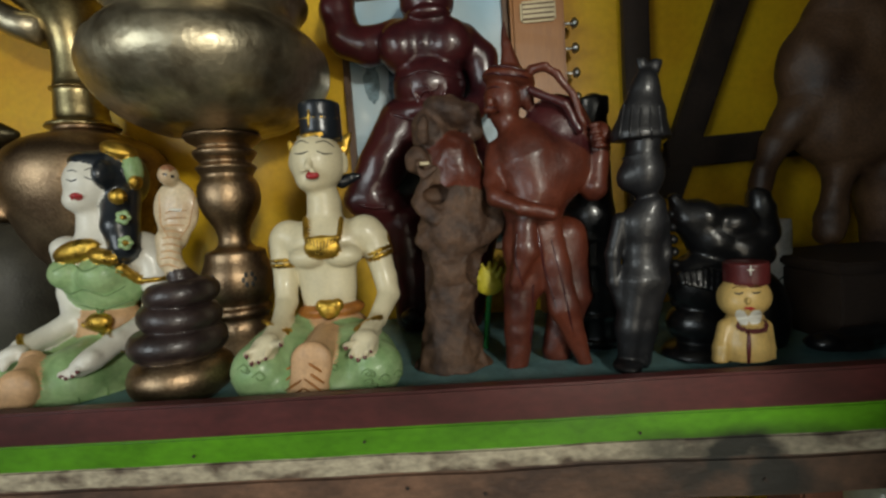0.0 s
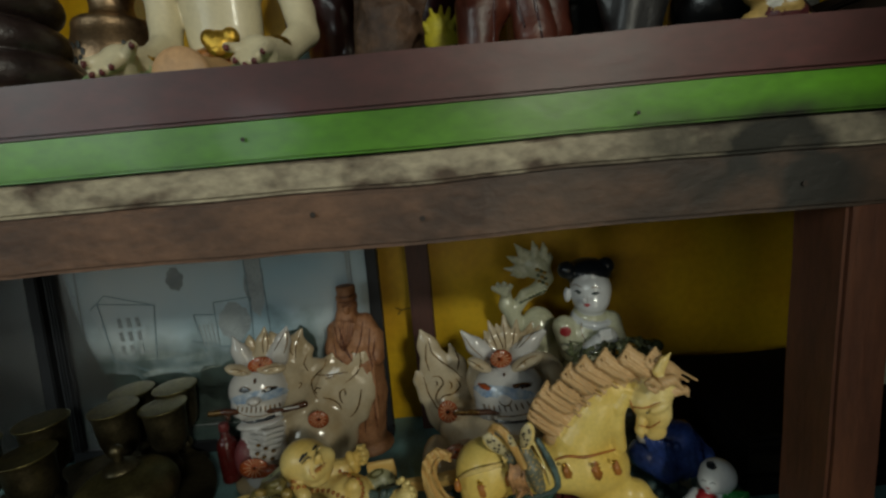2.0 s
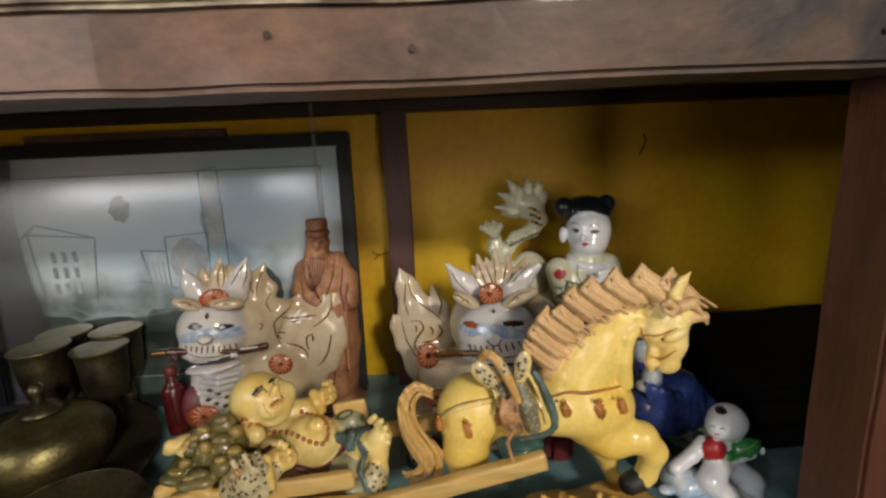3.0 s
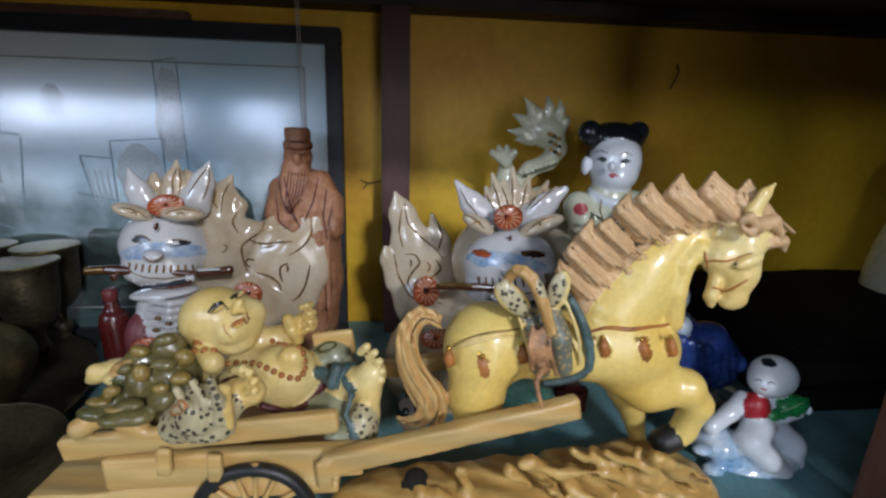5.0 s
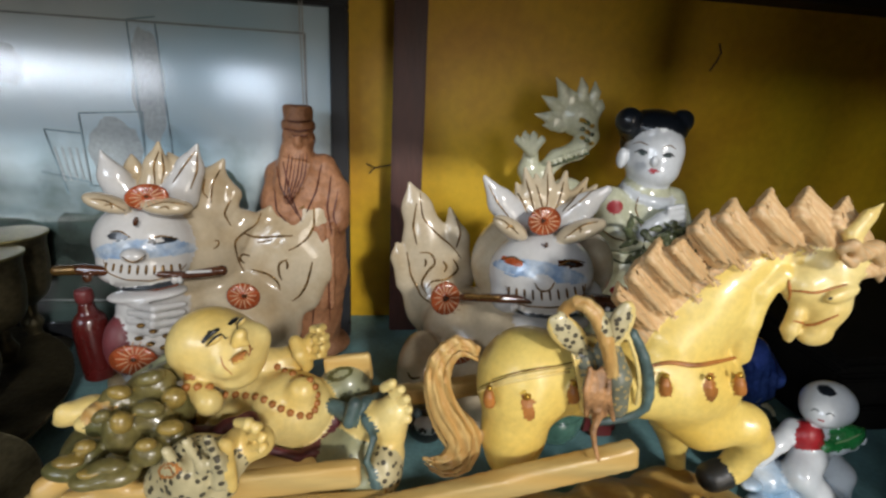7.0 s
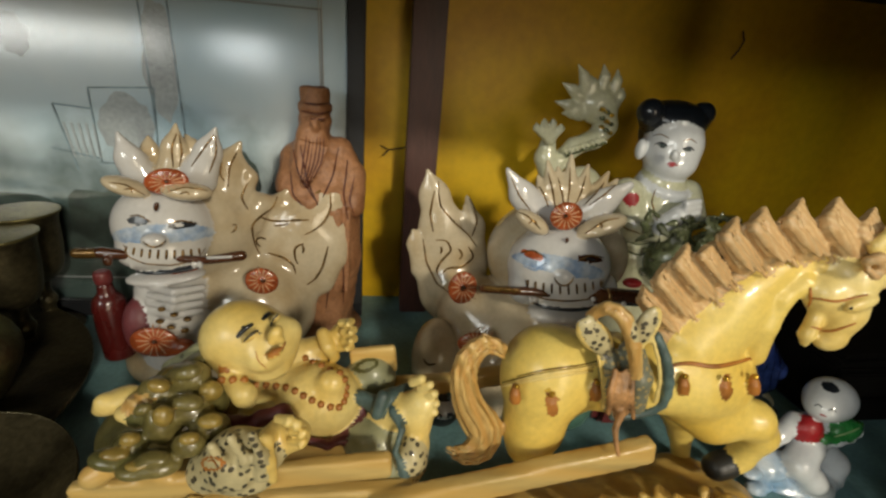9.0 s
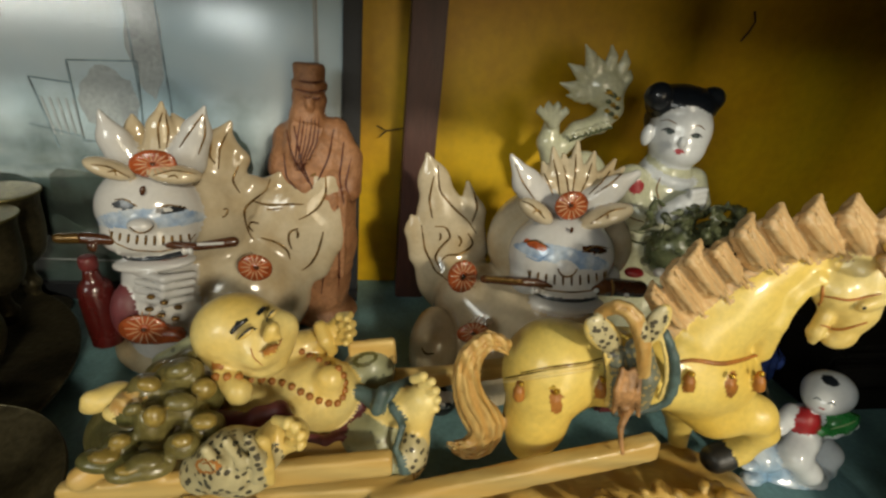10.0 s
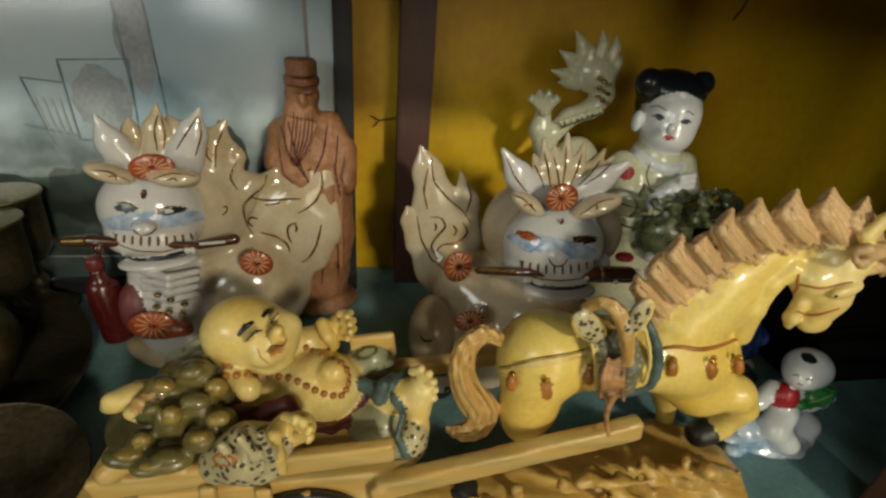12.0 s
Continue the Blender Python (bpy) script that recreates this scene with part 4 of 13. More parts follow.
def cart_horse(whole):
    s = Sculpt(0.0016)
    s.way = np.array((0.5713, 0.6305, -0.5254))
    s.ball((0.0471, 0.575, 0.8821), (0.0342, 0.0291, 0.0342), "horse_yellow", 0.004)
    s.chain("horse_yellow", 0.01, 1.0, (0.0429, 0.567, 0.8677, 0.0275), (0.0395, 0.563, 0.8402, 0.0214), (0.0379, 0.562, 0.823, 0.0166))
    s.chain("horse_yellow", 0.01, 1.0, (0.0509, 0.575, 0.8847, 0.0309), (0.0995, 0.575, 0.8807, 0.0275), (0.1575, 0.575, 0.8791, 0.0337))
    s.ball((0.1764, 0.575, 0.8757), (0.0414, 0.0329, 0.036), "horse_yellow", 0.01)
    s.chain("horse_yellow", 0.008, 0.75, (0.1591, 0.575, 0.907, 0.0351), (0.1806, 0.575, 0.9405, 0.0272), (0.1984, 0.573, 0.9681, 0.0191), (0.2244, 0.568, 0.9797, 0.0145), (0.2481, 0.562, 0.9835, 0.0139))
    s.chain("horse_yellow", 0.003, 1.0, (0.2023, 0.563, 0.9054, 0.0085), (0.1982, 0.561, 0.933, 0.0089), (0.2012, 0.56, 0.9554, 0.0078), (0.2102, 0.558, 0.9704, 0.0061))
    s.ball((0.2447, 0.557, 0.9812), (0.0216, 0.0161, 0.0162), "resin_pale", 0.006)
    s.chain("resin_pale", 0.006, 1.0, (0.2405, 0.553, 0.972, 0.0162), (0.239, 0.548, 0.9524, 0.0131), (0.2363, 0.545, 0.9367, 0.0097))
    s.ball((0.2355, 0.544, 0.9312), (0.0109, 0.0078, 0.0074), "resin_pale", 0.003, turn=-10)
    s.ball((0.238, 0.54, 0.9299), (0.0019, 0.0015, 0.0015), "strap_orange", 0)
    s.chain("resin_pale", 0.002, 1.0, (0.2213, 0.548, 0.9447, 0.0054), (0.2193, 0.547, 0.9336, 0.0051), (0.2206, 0.547, 0.927, 0.0031))
    s.ball((0.2254, 0.552, 0.9631), (0.0138, 0.0121, 0.0146), "resin_pale", 0.006)
    s.ball((0.2354, 0.536, 0.9652), (0.0117, 0.0037, 0.0048), "resin_pale", 0.003, turn=-22)
    s.ball((0.2191, 0.529, 0.9655), (0.0021, 0.0014, 0.0012), "black_paint", 0)
    s.chain("mane", 0.002, 1.0, (0.2212, 0.535, 0.996, 0.0031), (0.2257, 0.533, 0.9993, 0.0035), (0.2328, 0.533, 0.9932, 0.0032), (0.2296, 0.533, 0.9872, 0.0028), (0.2226, 0.533, 0.9908, 0.0021))
    s.chain("mane", 0.002, 1.0, (0.2395, 0.54, 0.9917, 0.0065), (0.2513, 0.54, 0.995, 0.0051), (0.2618, 0.54, 0.9836, 0.0018))
    s.chain("mane", 0.002, 1.0, (0.2552, 0.545, 0.9785, 0.006), (0.2671, 0.545, 0.9786, 0.0045), (0.2713, 0.545, 0.9706, 0.0015))
    s.chain("resin_pale", 0.002, 0.7, (0.2385, 0.545, 1.0023, 0.0065), (0.2444, 0.545, 1.0143, 0.0047), (0.2522, 0.545, 1.0233, 0.0007))
    s.line("strap_orange", 0.0011, (0.191, 0.53, 0.9863), (0.1964, 0.53, 0.9722), (0.1959, 0.53, 0.9548))
    s.line("strap_orange", 0.0011, (0.2034, 0.53, 0.9536), (0.2192, 0.53, 0.9488), (0.2321, 0.53, 0.9548))
    s.line("strap_orange", 0.0011, (0.1934, 0.53, 0.9778), (0.2109, 0.53, 0.9723), (0.231, 0.53, 0.9771))
    s.chain("mane", 0.001, 0.7, (0.1279, 0.57, 0.9281, 0.0084), (0.1224, 0.5699, 0.9328, 0.0085), (0.1158, 0.57, 0.9387, 0.0082), (0.1104, 0.5703, 0.944, 0.0069), (0.1062, 0.571, 0.949, 0.005), (0.1047, 0.5726, 0.954, 0.0025), (0.1044, 0.574, 0.9577, 0.0005))
    s.chain("mane", 0.0006, 0.9, (0.1197, 0.568, 0.9286, 0.0013), (0.1116, 0.5682, 0.9354, 0.0015), (0.1034, 0.5685, 0.9425, 0.0015), (0.1006, 0.5692, 0.9455, 0.0014), (0.1003, 0.57, 0.9473, 0.0011), (0.1024, 0.5711, 0.9498, 0.0007), (0.105, 0.572, 0.9518, 0.0005))
    s.chain("mane", 0.0006, 0.9, (0.1218, 0.5641, 0.9271, 0.0013), (0.1126, 0.5639, 0.9357, 0.0014), (0.1032, 0.5641, 0.9447, 0.0015), (0.1, 0.5653, 0.9481, 0.0013), (0.0997, 0.5672, 0.9499, 0.0011), (0.1021, 0.5698, 0.9521, 0.0007), (0.105, 0.572, 0.9537, 0.0005))
    s.chain("mane", 0.0006, 0.9, (0.1235, 0.5618, 0.9293, 0.0013), (0.1141, 0.5613, 0.9372, 0.0014), (0.1044, 0.5614, 0.9456, 0.0015), (0.1007, 0.563, 0.9494, 0.0013), (0.0999, 0.5656, 0.9517, 0.0011), (0.1022, 0.569, 0.9541, 0.0007), (0.105, 0.572, 0.9557, 0.0005))
    s.chain("mane", 0.0006, 0.9, (0.1284, 0.561, 0.9255, 0.0013), (0.1178, 0.5605, 0.9351, 0.0014), (0.107, 0.5605, 0.9453, 0.0015), (0.1025, 0.5623, 0.9499, 0.0013), (0.101, 0.565, 0.9528, 0.0011), (0.1026, 0.5688, 0.9557, 0.0007), (0.105, 0.572, 0.9576, 0.0005))
    s.chain("mane", 0.0006, 0.9, (0.133, 0.5618, 0.9254, 0.0013), (0.1223, 0.5613, 0.9342, 0.0014), (0.1111, 0.5614, 0.9438, 0.0015), (0.1058, 0.563, 0.9486, 0.0013), (0.1035, 0.5656, 0.9517, 0.0011), (0.1044, 0.569, 0.9542, 0.0007), (0.1063, 0.572, 0.9557, 0.0005))
    s.chain("mane", 0.0006, 0.9, (0.141, 0.5641, 0.919, 0.0014), (0.1293, 0.5639, 0.9297, 0.0015), (0.1168, 0.5641, 0.941, 0.0015), (0.1104, 0.5653, 0.9465, 0.0013), (0.1069, 0.5672, 0.9499, 0.0011), (0.1067, 0.5698, 0.9524, 0.0007), (0.1076, 0.572, 0.9538, 0.0005))
    s.chain("mane", 0.0006, 0.9, (0.1488, 0.568, 0.9164, 0.0014), (0.1371, 0.5682, 0.9262, 0.0015), (0.1241, 0.5685, 0.9369, 0.0015), (0.1164, 0.5692, 0.9431, 0.0014), (0.1113, 0.57, 0.9474, 0.0011), (0.1093, 0.5711, 0.9502, 0.0007), (0.1089, 0.572, 0.9518, 0.0005))
    s.chain("mane", 0.001, 0.7, (0.1345, 0.5685, 0.9413, 0.0088), (0.1273, 0.5684, 0.948, 0.0089), (0.1195, 0.5685, 0.956, 0.0086), (0.1156, 0.5688, 0.9617, 0.0072), (0.1137, 0.5695, 0.9668, 0.0053), (0.1142, 0.5711, 0.9722, 0.0027), (0.1155, 0.5725, 0.9763, 0.0004))
    s.chain("mane", 0.0006, 0.9, (0.1254, 0.5665, 0.9417, 0.0014), (0.1158, 0.5667, 0.9503, 0.0015), (0.1066, 0.567, 0.9594, 0.0016), (0.1054, 0.5677, 0.9629, 0.0014), (0.1074, 0.5685, 0.9651, 0.0012), (0.1117, 0.5696, 0.9682, 0.0007), (0.1158, 0.5705, 0.9706, 0.0005))
    s.chain("mane", 0.0006, 0.9, (0.1277, 0.5626, 0.9402, 0.0014), (0.1168, 0.5624, 0.9506, 0.0015), (0.1065, 0.5626, 0.9613, 0.0016), (0.1048, 0.5638, 0.9653, 0.0014), (0.1068, 0.5657, 0.9674, 0.0011), (0.1113, 0.5683, 0.9703, 0.0007), (0.1159, 0.5705, 0.9724, 0.0004))
    s.chain("mane", 0.0006, 0.9, (0.1295, 0.5603, 0.9423, 0.0014), (0.1184, 0.5598, 0.952, 0.0015), (0.1077, 0.5599, 0.9621, 0.0015), (0.1056, 0.5615, 0.9665, 0.0014), (0.1071, 0.5641, 0.9691, 0.0011), (0.1114, 0.5675, 0.9721, 0.0007), (0.1159, 0.5705, 0.9743, 0.0004))
    s.chain("mane", 0.0006, 0.9, (0.1346, 0.5595, 0.9386, 0.0014), (0.1224, 0.559, 0.95, 0.0015), (0.1105, 0.559, 0.9618, 0.0015), (0.1075, 0.5608, 0.967, 0.0014), (0.1083, 0.5635, 0.9702, 0.0011), (0.1119, 0.5673, 0.9736, 0.0007), (0.1159, 0.5705, 0.9761, 0.0004))
    s.chain("mane", 0.0006, 0.9, (0.1395, 0.5603, 0.9385, 0.0014), (0.1271, 0.5598, 0.9492, 0.0015), (0.1147, 0.5599, 0.9604, 0.0015), (0.1109, 0.5615, 0.9658, 0.0014), (0.1109, 0.5641, 0.9692, 0.0011), (0.1138, 0.5675, 0.9723, 0.0007), (0.1173, 0.5705, 0.9743, 0.0004))
    s.chain("mane", 0.0006, 0.9, (0.1479, 0.5626, 0.9325, 0.0014), (0.1343, 0.5624, 0.9449, 0.0015), (0.1207, 0.5626, 0.9579, 0.0016), (0.1157, 0.5638, 0.9639, 0.0014), (0.1144, 0.5657, 0.9676, 0.0011), (0.1162, 0.5683, 0.9706, 0.0007), (0.1186, 0.5705, 0.9725, 0.0004))
    s.chain("mane", 0.0006, 0.9, (0.1561, 0.5665, 0.9301, 0.0015), (0.1425, 0.5667, 0.9418, 0.0016), (0.1283, 0.567, 0.9543, 0.0016), (0.1219, 0.5677, 0.9609, 0.0014), (0.119, 0.5685, 0.9653, 0.0012), (0.119, 0.5696, 0.9686, 0.0007), (0.12, 0.5705, 0.9707, 0.0005))
    s.chain("mane", 0.001, 0.7, (0.1433, 0.567, 0.9572, 0.0092), (0.1356, 0.5669, 0.9635, 0.0093), (0.1275, 0.567, 0.9711, 0.009), (0.1242, 0.5673, 0.9766, 0.0075), (0.1231, 0.568, 0.9816, 0.0055), (0.1244, 0.5696, 0.987, 0.0028), (0.1262, 0.571, 0.9911, 0.0004))
    s.chain("mane", 0.0006, 0.9, (0.1334, 0.565, 0.9574, 0.0015), (0.1234, 0.5652, 0.9656, 0.0016), (0.1141, 0.5655, 0.9742, 0.0017), (0.1135, 0.5662, 0.9777, 0.0015), (0.1165, 0.567, 0.9799, 0.0012), (0.1216, 0.5681, 0.9831, 0.0008), (0.1264, 0.569, 0.9856, 0.0004))
    s.chain("mane", 0.0006, 0.9, (0.1358, 0.5611, 0.9559, 0.0015), (0.1245, 0.5609, 0.9657, 0.0016), (0.114, 0.5611, 0.9759, 0.0016), (0.113, 0.5623, 0.9798, 0.0015), (0.1159, 0.5642, 0.9821, 0.0012), (0.1212, 0.5668, 0.9851, 0.0008), (0.1264, 0.569, 0.9873, 0.0004))
    s.chain("mane", 0.0006, 0.9, (0.1377, 0.5588, 0.9579, 0.0015), (0.1262, 0.5583, 0.967, 0.0016), (0.1153, 0.5584, 0.9766, 0.0016), (0.1137, 0.56, 0.9809, 0.0015), (0.1162, 0.5626, 0.9837, 0.0012), (0.1213, 0.566, 0.9868, 0.0008), (0.1265, 0.569, 0.9891, 0.0004))
    s.chain("mane", 0.0006, 0.9, (0.1431, 0.558, 0.9544, 0.0015), (0.1303, 0.5575, 0.9651, 0.0016), (0.1181, 0.5575, 0.9763, 0.0016), (0.1157, 0.5593, 0.9814, 0.0015), (0.1174, 0.562, 0.9847, 0.0012), (0.1219, 0.5658, 0.9883, 0.0007), (0.1265, 0.569, 0.9909, 0.0004))
    s.chain("mane", 0.0006, 0.9, (0.1481, 0.5588, 0.9544, 0.0015), (0.1352, 0.5583, 0.9644, 0.0016), (0.1226, 0.5584, 0.9751, 0.0016), (0.1194, 0.56, 0.9803, 0.0015), (0.1201, 0.5626, 0.9838, 0.0012), (0.1239, 0.566, 0.987, 0.0008), (0.1279, 0.569, 0.9892, 0.0004))
    s.chain("mane", 0.0006, 0.9, (0.1569, 0.5611, 0.9488, 0.0015), (0.1428, 0.5609, 0.9605, 0.0016), (0.1288, 0.5611, 0.9728, 0.0016), (0.1244, 0.5623, 0.9787, 0.0015), (0.1239, 0.5642, 0.9823, 0.0012), (0.1263, 0.5668, 0.9854, 0.0008), (0.1294, 0.569, 0.9874, 0.0004))
    s.chain("mane", 0.0006, 0.9, (0.1655, 0.565, 0.9466, 0.0015), (0.1514, 0.5652, 0.9577, 0.0016), (0.1369, 0.5655, 0.9695, 0.0017), (0.131, 0.5662, 0.9759, 0.0015), (0.1287, 0.567, 0.9802, 0.0012), (0.1293, 0.5681, 0.9836, 0.0008), (0.1308, 0.569, 0.9857, 0.0004))
    s.chain("mane", 0.001, 0.7, (0.1526, 0.5655, 0.9685, 0.0079), (0.1464, 0.5654, 0.9738, 0.008), (0.1401, 0.5655, 0.9799, 0.0077), (0.138, 0.5658, 0.9838, 0.0065), (0.1381, 0.5665, 0.9872, 0.0048), (0.1409, 0.5681, 0.9908, 0.0024), (0.1439, 0.5695, 0.9936, 0.0004))
    s.chain("mane", 0.0006, 0.9, (0.1444, 0.5635, 0.9687, 0.0013), (0.1357, 0.5637, 0.9757, 0.0014), (0.1279, 0.564, 0.9828, 0.0014), (0.1283, 0.5647, 0.9849, 0.0013), (0.1323, 0.5655, 0.9855, 0.001), (0.1387, 0.5666, 0.9869, 0.0007), (0.1445, 0.5675, 0.9881, 0.0004))
    s.chain("mane", 0.0006, 0.9, (0.146, 0.5596, 0.9671, 0.0013), (0.136, 0.5594, 0.9757, 0.0013), (0.127, 0.5596, 0.9844, 0.0014), (0.1271, 0.5608, 0.9869, 0.0013), (0.1312, 0.5627, 0.9876, 0.001), (0.138, 0.5653, 0.9889, 0.0007), (0.1443, 0.5675, 0.9899, 0.0004))
    s.chain("mane", 0.0006, 0.9, (0.1472, 0.5573, 0.969, 0.0012), (0.1371, 0.5568, 0.9769, 0.0013), (0.1277, 0.5569, 0.985, 0.0014), (0.1274, 0.5585, 0.9879, 0.0012), (0.1311, 0.5611, 0.9891, 0.001), (0.1378, 0.5645, 0.9906, 0.0007), (0.1442, 0.5675, 0.9916, 0.0004))
    s.chain("mane", 0.0006, 0.9, (0.1519, 0.5565, 0.9656, 0.0013), (0.1406, 0.556, 0.9751, 0.0013), (0.1301, 0.556, 0.9848, 0.0014), (0.129, 0.5578, 0.9883, 0.0012), (0.132, 0.5605, 0.9901, 0.001), (0.1381, 0.5643, 0.992, 0.0007), (0.1441, 0.5675, 0.9934, 0.0004))
    s.chain("mane", 0.0006, 0.9, (0.1564, 0.5573, 0.9657, 0.0013), (0.145, 0.5568, 0.9745, 0.0013), (0.1342, 0.5569, 0.9836, 0.0014), (0.1324, 0.5585, 0.9873, 0.0013), (0.1345, 0.5611, 0.9892, 0.001), (0.14, 0.5645, 0.9908, 0.0007), (0.1455, 0.5675, 0.9917, 0.0004))
    s.chain("mane", 0.0006, 0.9, (0.1646, 0.5596, 0.9603, 0.0013), (0.1522, 0.5594, 0.9707, 0.0014), (0.1401, 0.5596, 0.9814, 0.0014), (0.1371, 0.5608, 0.9857, 0.0013), (0.1382, 0.5627, 0.9878, 0.001), (0.1424, 0.5653, 0.9892, 0.0007), (0.1469, 0.5675, 0.9899, 0.0004))
    s.chain("mane", 0.0006, 0.9, (0.1728, 0.5635, 0.9584, 0.0013), (0.1604, 0.5637, 0.9681, 0.0014), (0.1479, 0.564, 0.9783, 0.0014), (0.1436, 0.5647, 0.9831, 0.0013), (0.143, 0.5655, 0.9858, 0.001), (0.1453, 0.5666, 0.9874, 0.0007), (0.1483, 0.5675, 0.9882, 0.0004))
    s.chain("mane", 0.001, 0.7, (0.1674, 0.564, 0.9805, 0.0096), (0.1606, 0.5639, 0.9864, 0.0097), (0.1534, 0.564, 0.9934, 0.0093), (0.1501, 0.5643, 0.9985, 0.0078), (0.1491, 0.565, 1.0031, 0.0057), (0.1505, 0.5666, 1.0082, 0.0028), (0.1525, 0.568, 1.012, 0.0004))
    s.chain("mane", 0.0006, 0.9, (0.1566, 0.562, 0.9805, 0.0015), (0.1475, 0.5622, 0.9881, 0.0017), (0.1391, 0.5625, 0.9961, 0.0017), (0.1389, 0.5632, 0.9993, 0.0015), (0.1421, 0.564, 1.0014, 0.0013), (0.1476, 0.5651, 1.0044, 0.0008), (0.1526, 0.566, 1.0067, 0.0004))
    s.chain("mane", 0.0006, 0.9, (0.1588, 0.5581, 0.9789, 0.0015), (0.1483, 0.5579, 0.988, 0.0016), (0.1386, 0.5581, 0.9974, 0.0017), (0.138, 0.5593, 1.0011, 0.0015), (0.1412, 0.5612, 1.0032, 0.0012), (0.1471, 0.5638, 1.0062, 0.0008), (0.1526, 0.566, 1.0084, 0.0004))
    s.chain("mane", 0.0006, 0.9, (0.1607, 0.5558, 0.9807, 0.0015), (0.1499, 0.5553, 0.9891, 0.0016), (0.1398, 0.5554, 0.998, 0.0017), (0.1386, 0.557, 1.002, 0.0015), (0.1414, 0.5596, 1.0047, 0.0012), (0.1471, 0.563, 1.0077, 0.0008), (0.1526, 0.566, 1.0101, 0.0004))
    s.chain("mane", 0.0006, 0.9, (0.1662, 0.555, 0.9775, 0.0015), (0.1542, 0.5545, 0.9874, 0.0016), (0.1427, 0.5545, 0.9977, 0.0017), (0.1407, 0.5563, 1.0025, 0.0015), (0.1426, 0.559, 1.0056, 0.0012), (0.1476, 0.5628, 1.0091, 0.0008), (0.1526, 0.566, 1.0117, 0.0004))
    s.chain("mane", 0.0006, 0.9, (0.1716, 0.5558, 0.9776, 0.0015), (0.1594, 0.5553, 0.9868, 0.0016), (0.1475, 0.5554, 0.9967, 0.0017), (0.1446, 0.557, 1.0015, 0.0015), (0.1456, 0.5596, 1.0048, 0.0012), (0.1497, 0.563, 1.0079, 0.0008), (0.1542, 0.566, 1.0101, 0.0004))
    s.chain("mane", 0.0006, 0.9, (0.1811, 0.5581, 0.9725, 0.0016), (0.1676, 0.5579, 0.9833, 0.0017), (0.1543, 0.5581, 0.9948, 0.0017), (0.15, 0.5593, 1.0002, 0.0015), (0.1497, 0.5612, 1.0036, 0.0012), (0.1524, 0.5638, 1.0066, 0.0008), (0.1557, 0.566, 1.0085, 0.0004))
    s.chain("mane", 0.0006, 0.9, (0.1904, 0.562, 0.9708, 0.0016), (0.177, 0.5622, 0.981, 0.0017), (0.1631, 0.5625, 0.992, 0.0017), (0.1573, 0.5632, 0.9979, 0.0016), (0.155, 0.564, 1.0018, 0.0013), (0.1556, 0.5651, 1.0049, 0.0008), (0.1573, 0.566, 1.0069, 0.0004))
    s.chain("mane", 0.001, 0.7, (0.1854, 0.5625, 0.9893, 0.0101), (0.1779, 0.5624, 0.9951, 0.0102), (0.1701, 0.5625, 1.0019, 0.0098), (0.1666, 0.5628, 1.0068, 0.0082), (0.1653, 0.5635, 1.0114, 0.006), (0.1667, 0.5651, 1.0164, 0.003), (0.1685, 0.5665, 1.0202, 0.0004))
    s.chain("mane", 0.0006, 0.9, (0.1735, 0.5605, 0.9892, 0.0016), (0.1638, 0.5607, 0.9966, 0.0017), (0.1549, 0.561, 1.0044, 0.0018), (0.1547, 0.5617, 1.0076, 0.0016), (0.158, 0.5625, 1.0096, 0.0013), (0.1634, 0.5636, 1.0126, 0.0008), (0.1685, 0.5645, 1.0149, 0.0004))
    s.chain("mane", 0.0006, 0.9, (0.1758, 0.5566, 0.9876, 0.0016), (0.1647, 0.5564, 0.9964, 0.0017), (0.1543, 0.5566, 1.0056, 0.0018), (0.1536, 0.5578, 1.0092, 0.0016), (0.157, 0.5597, 1.0114, 0.0013), (0.1629, 0.5623, 1.0143, 0.0008), (0.1685, 0.5645, 1.0166, 0.0004))
    s.chain("mane", 0.0006, 0.9, (0.1778, 0.5543, 0.9893, 0.0016), (0.1663, 0.5538, 0.9975, 0.0017), (0.1555, 0.5539, 1.0061, 0.0018), (0.1543, 0.5555, 1.0101, 0.0016), (0.1571, 0.5581, 1.0127, 0.0013), (0.1629, 0.5615, 1.0159, 0.0008), (0.1685, 0.5645, 1.0182, 0.0004))
    s.chain("mane", 0.0006, 0.9, (0.1837, 0.5535, 0.9862, 0.0016), (0.1709, 0.553, 0.9958, 0.0017), (0.1587, 0.553, 1.0059, 0.0018), (0.1564, 0.5548, 1.0106, 0.0016), (0.1584, 0.5575, 1.0137, 0.0013), (0.1634, 0.5613, 1.0172, 0.0008), (0.1685, 0.5645, 1.0198, 0.0004))
    s.chain("mane", 0.0006, 0.9, (0.1894, 0.5543, 0.9863, 0.0016), (0.1765, 0.5538, 0.9953, 0.0017), (0.1638, 0.5539, 1.0049, 0.0018), (0.1606, 0.5555, 1.0097, 0.0016), (0.1615, 0.5581, 1.0129, 0.0013), (0.1657, 0.5615, 1.0161, 0.0008), (0.1702, 0.5645, 1.0183, 0.0004))
    s.chain("mane", 0.0006, 0.9, (0.1995, 0.5566, 0.9815, 0.0016), (0.1853, 0.5564, 0.992, 0.0018), (0.171, 0.5566, 1.0031, 0.0018), (0.1665, 0.5578, 1.0084, 0.0016), (0.166, 0.5597, 1.0118, 0.0013), (0.1686, 0.5623, 1.0148, 0.0008), (0.1718, 0.5645, 1.0167, 0.0004))
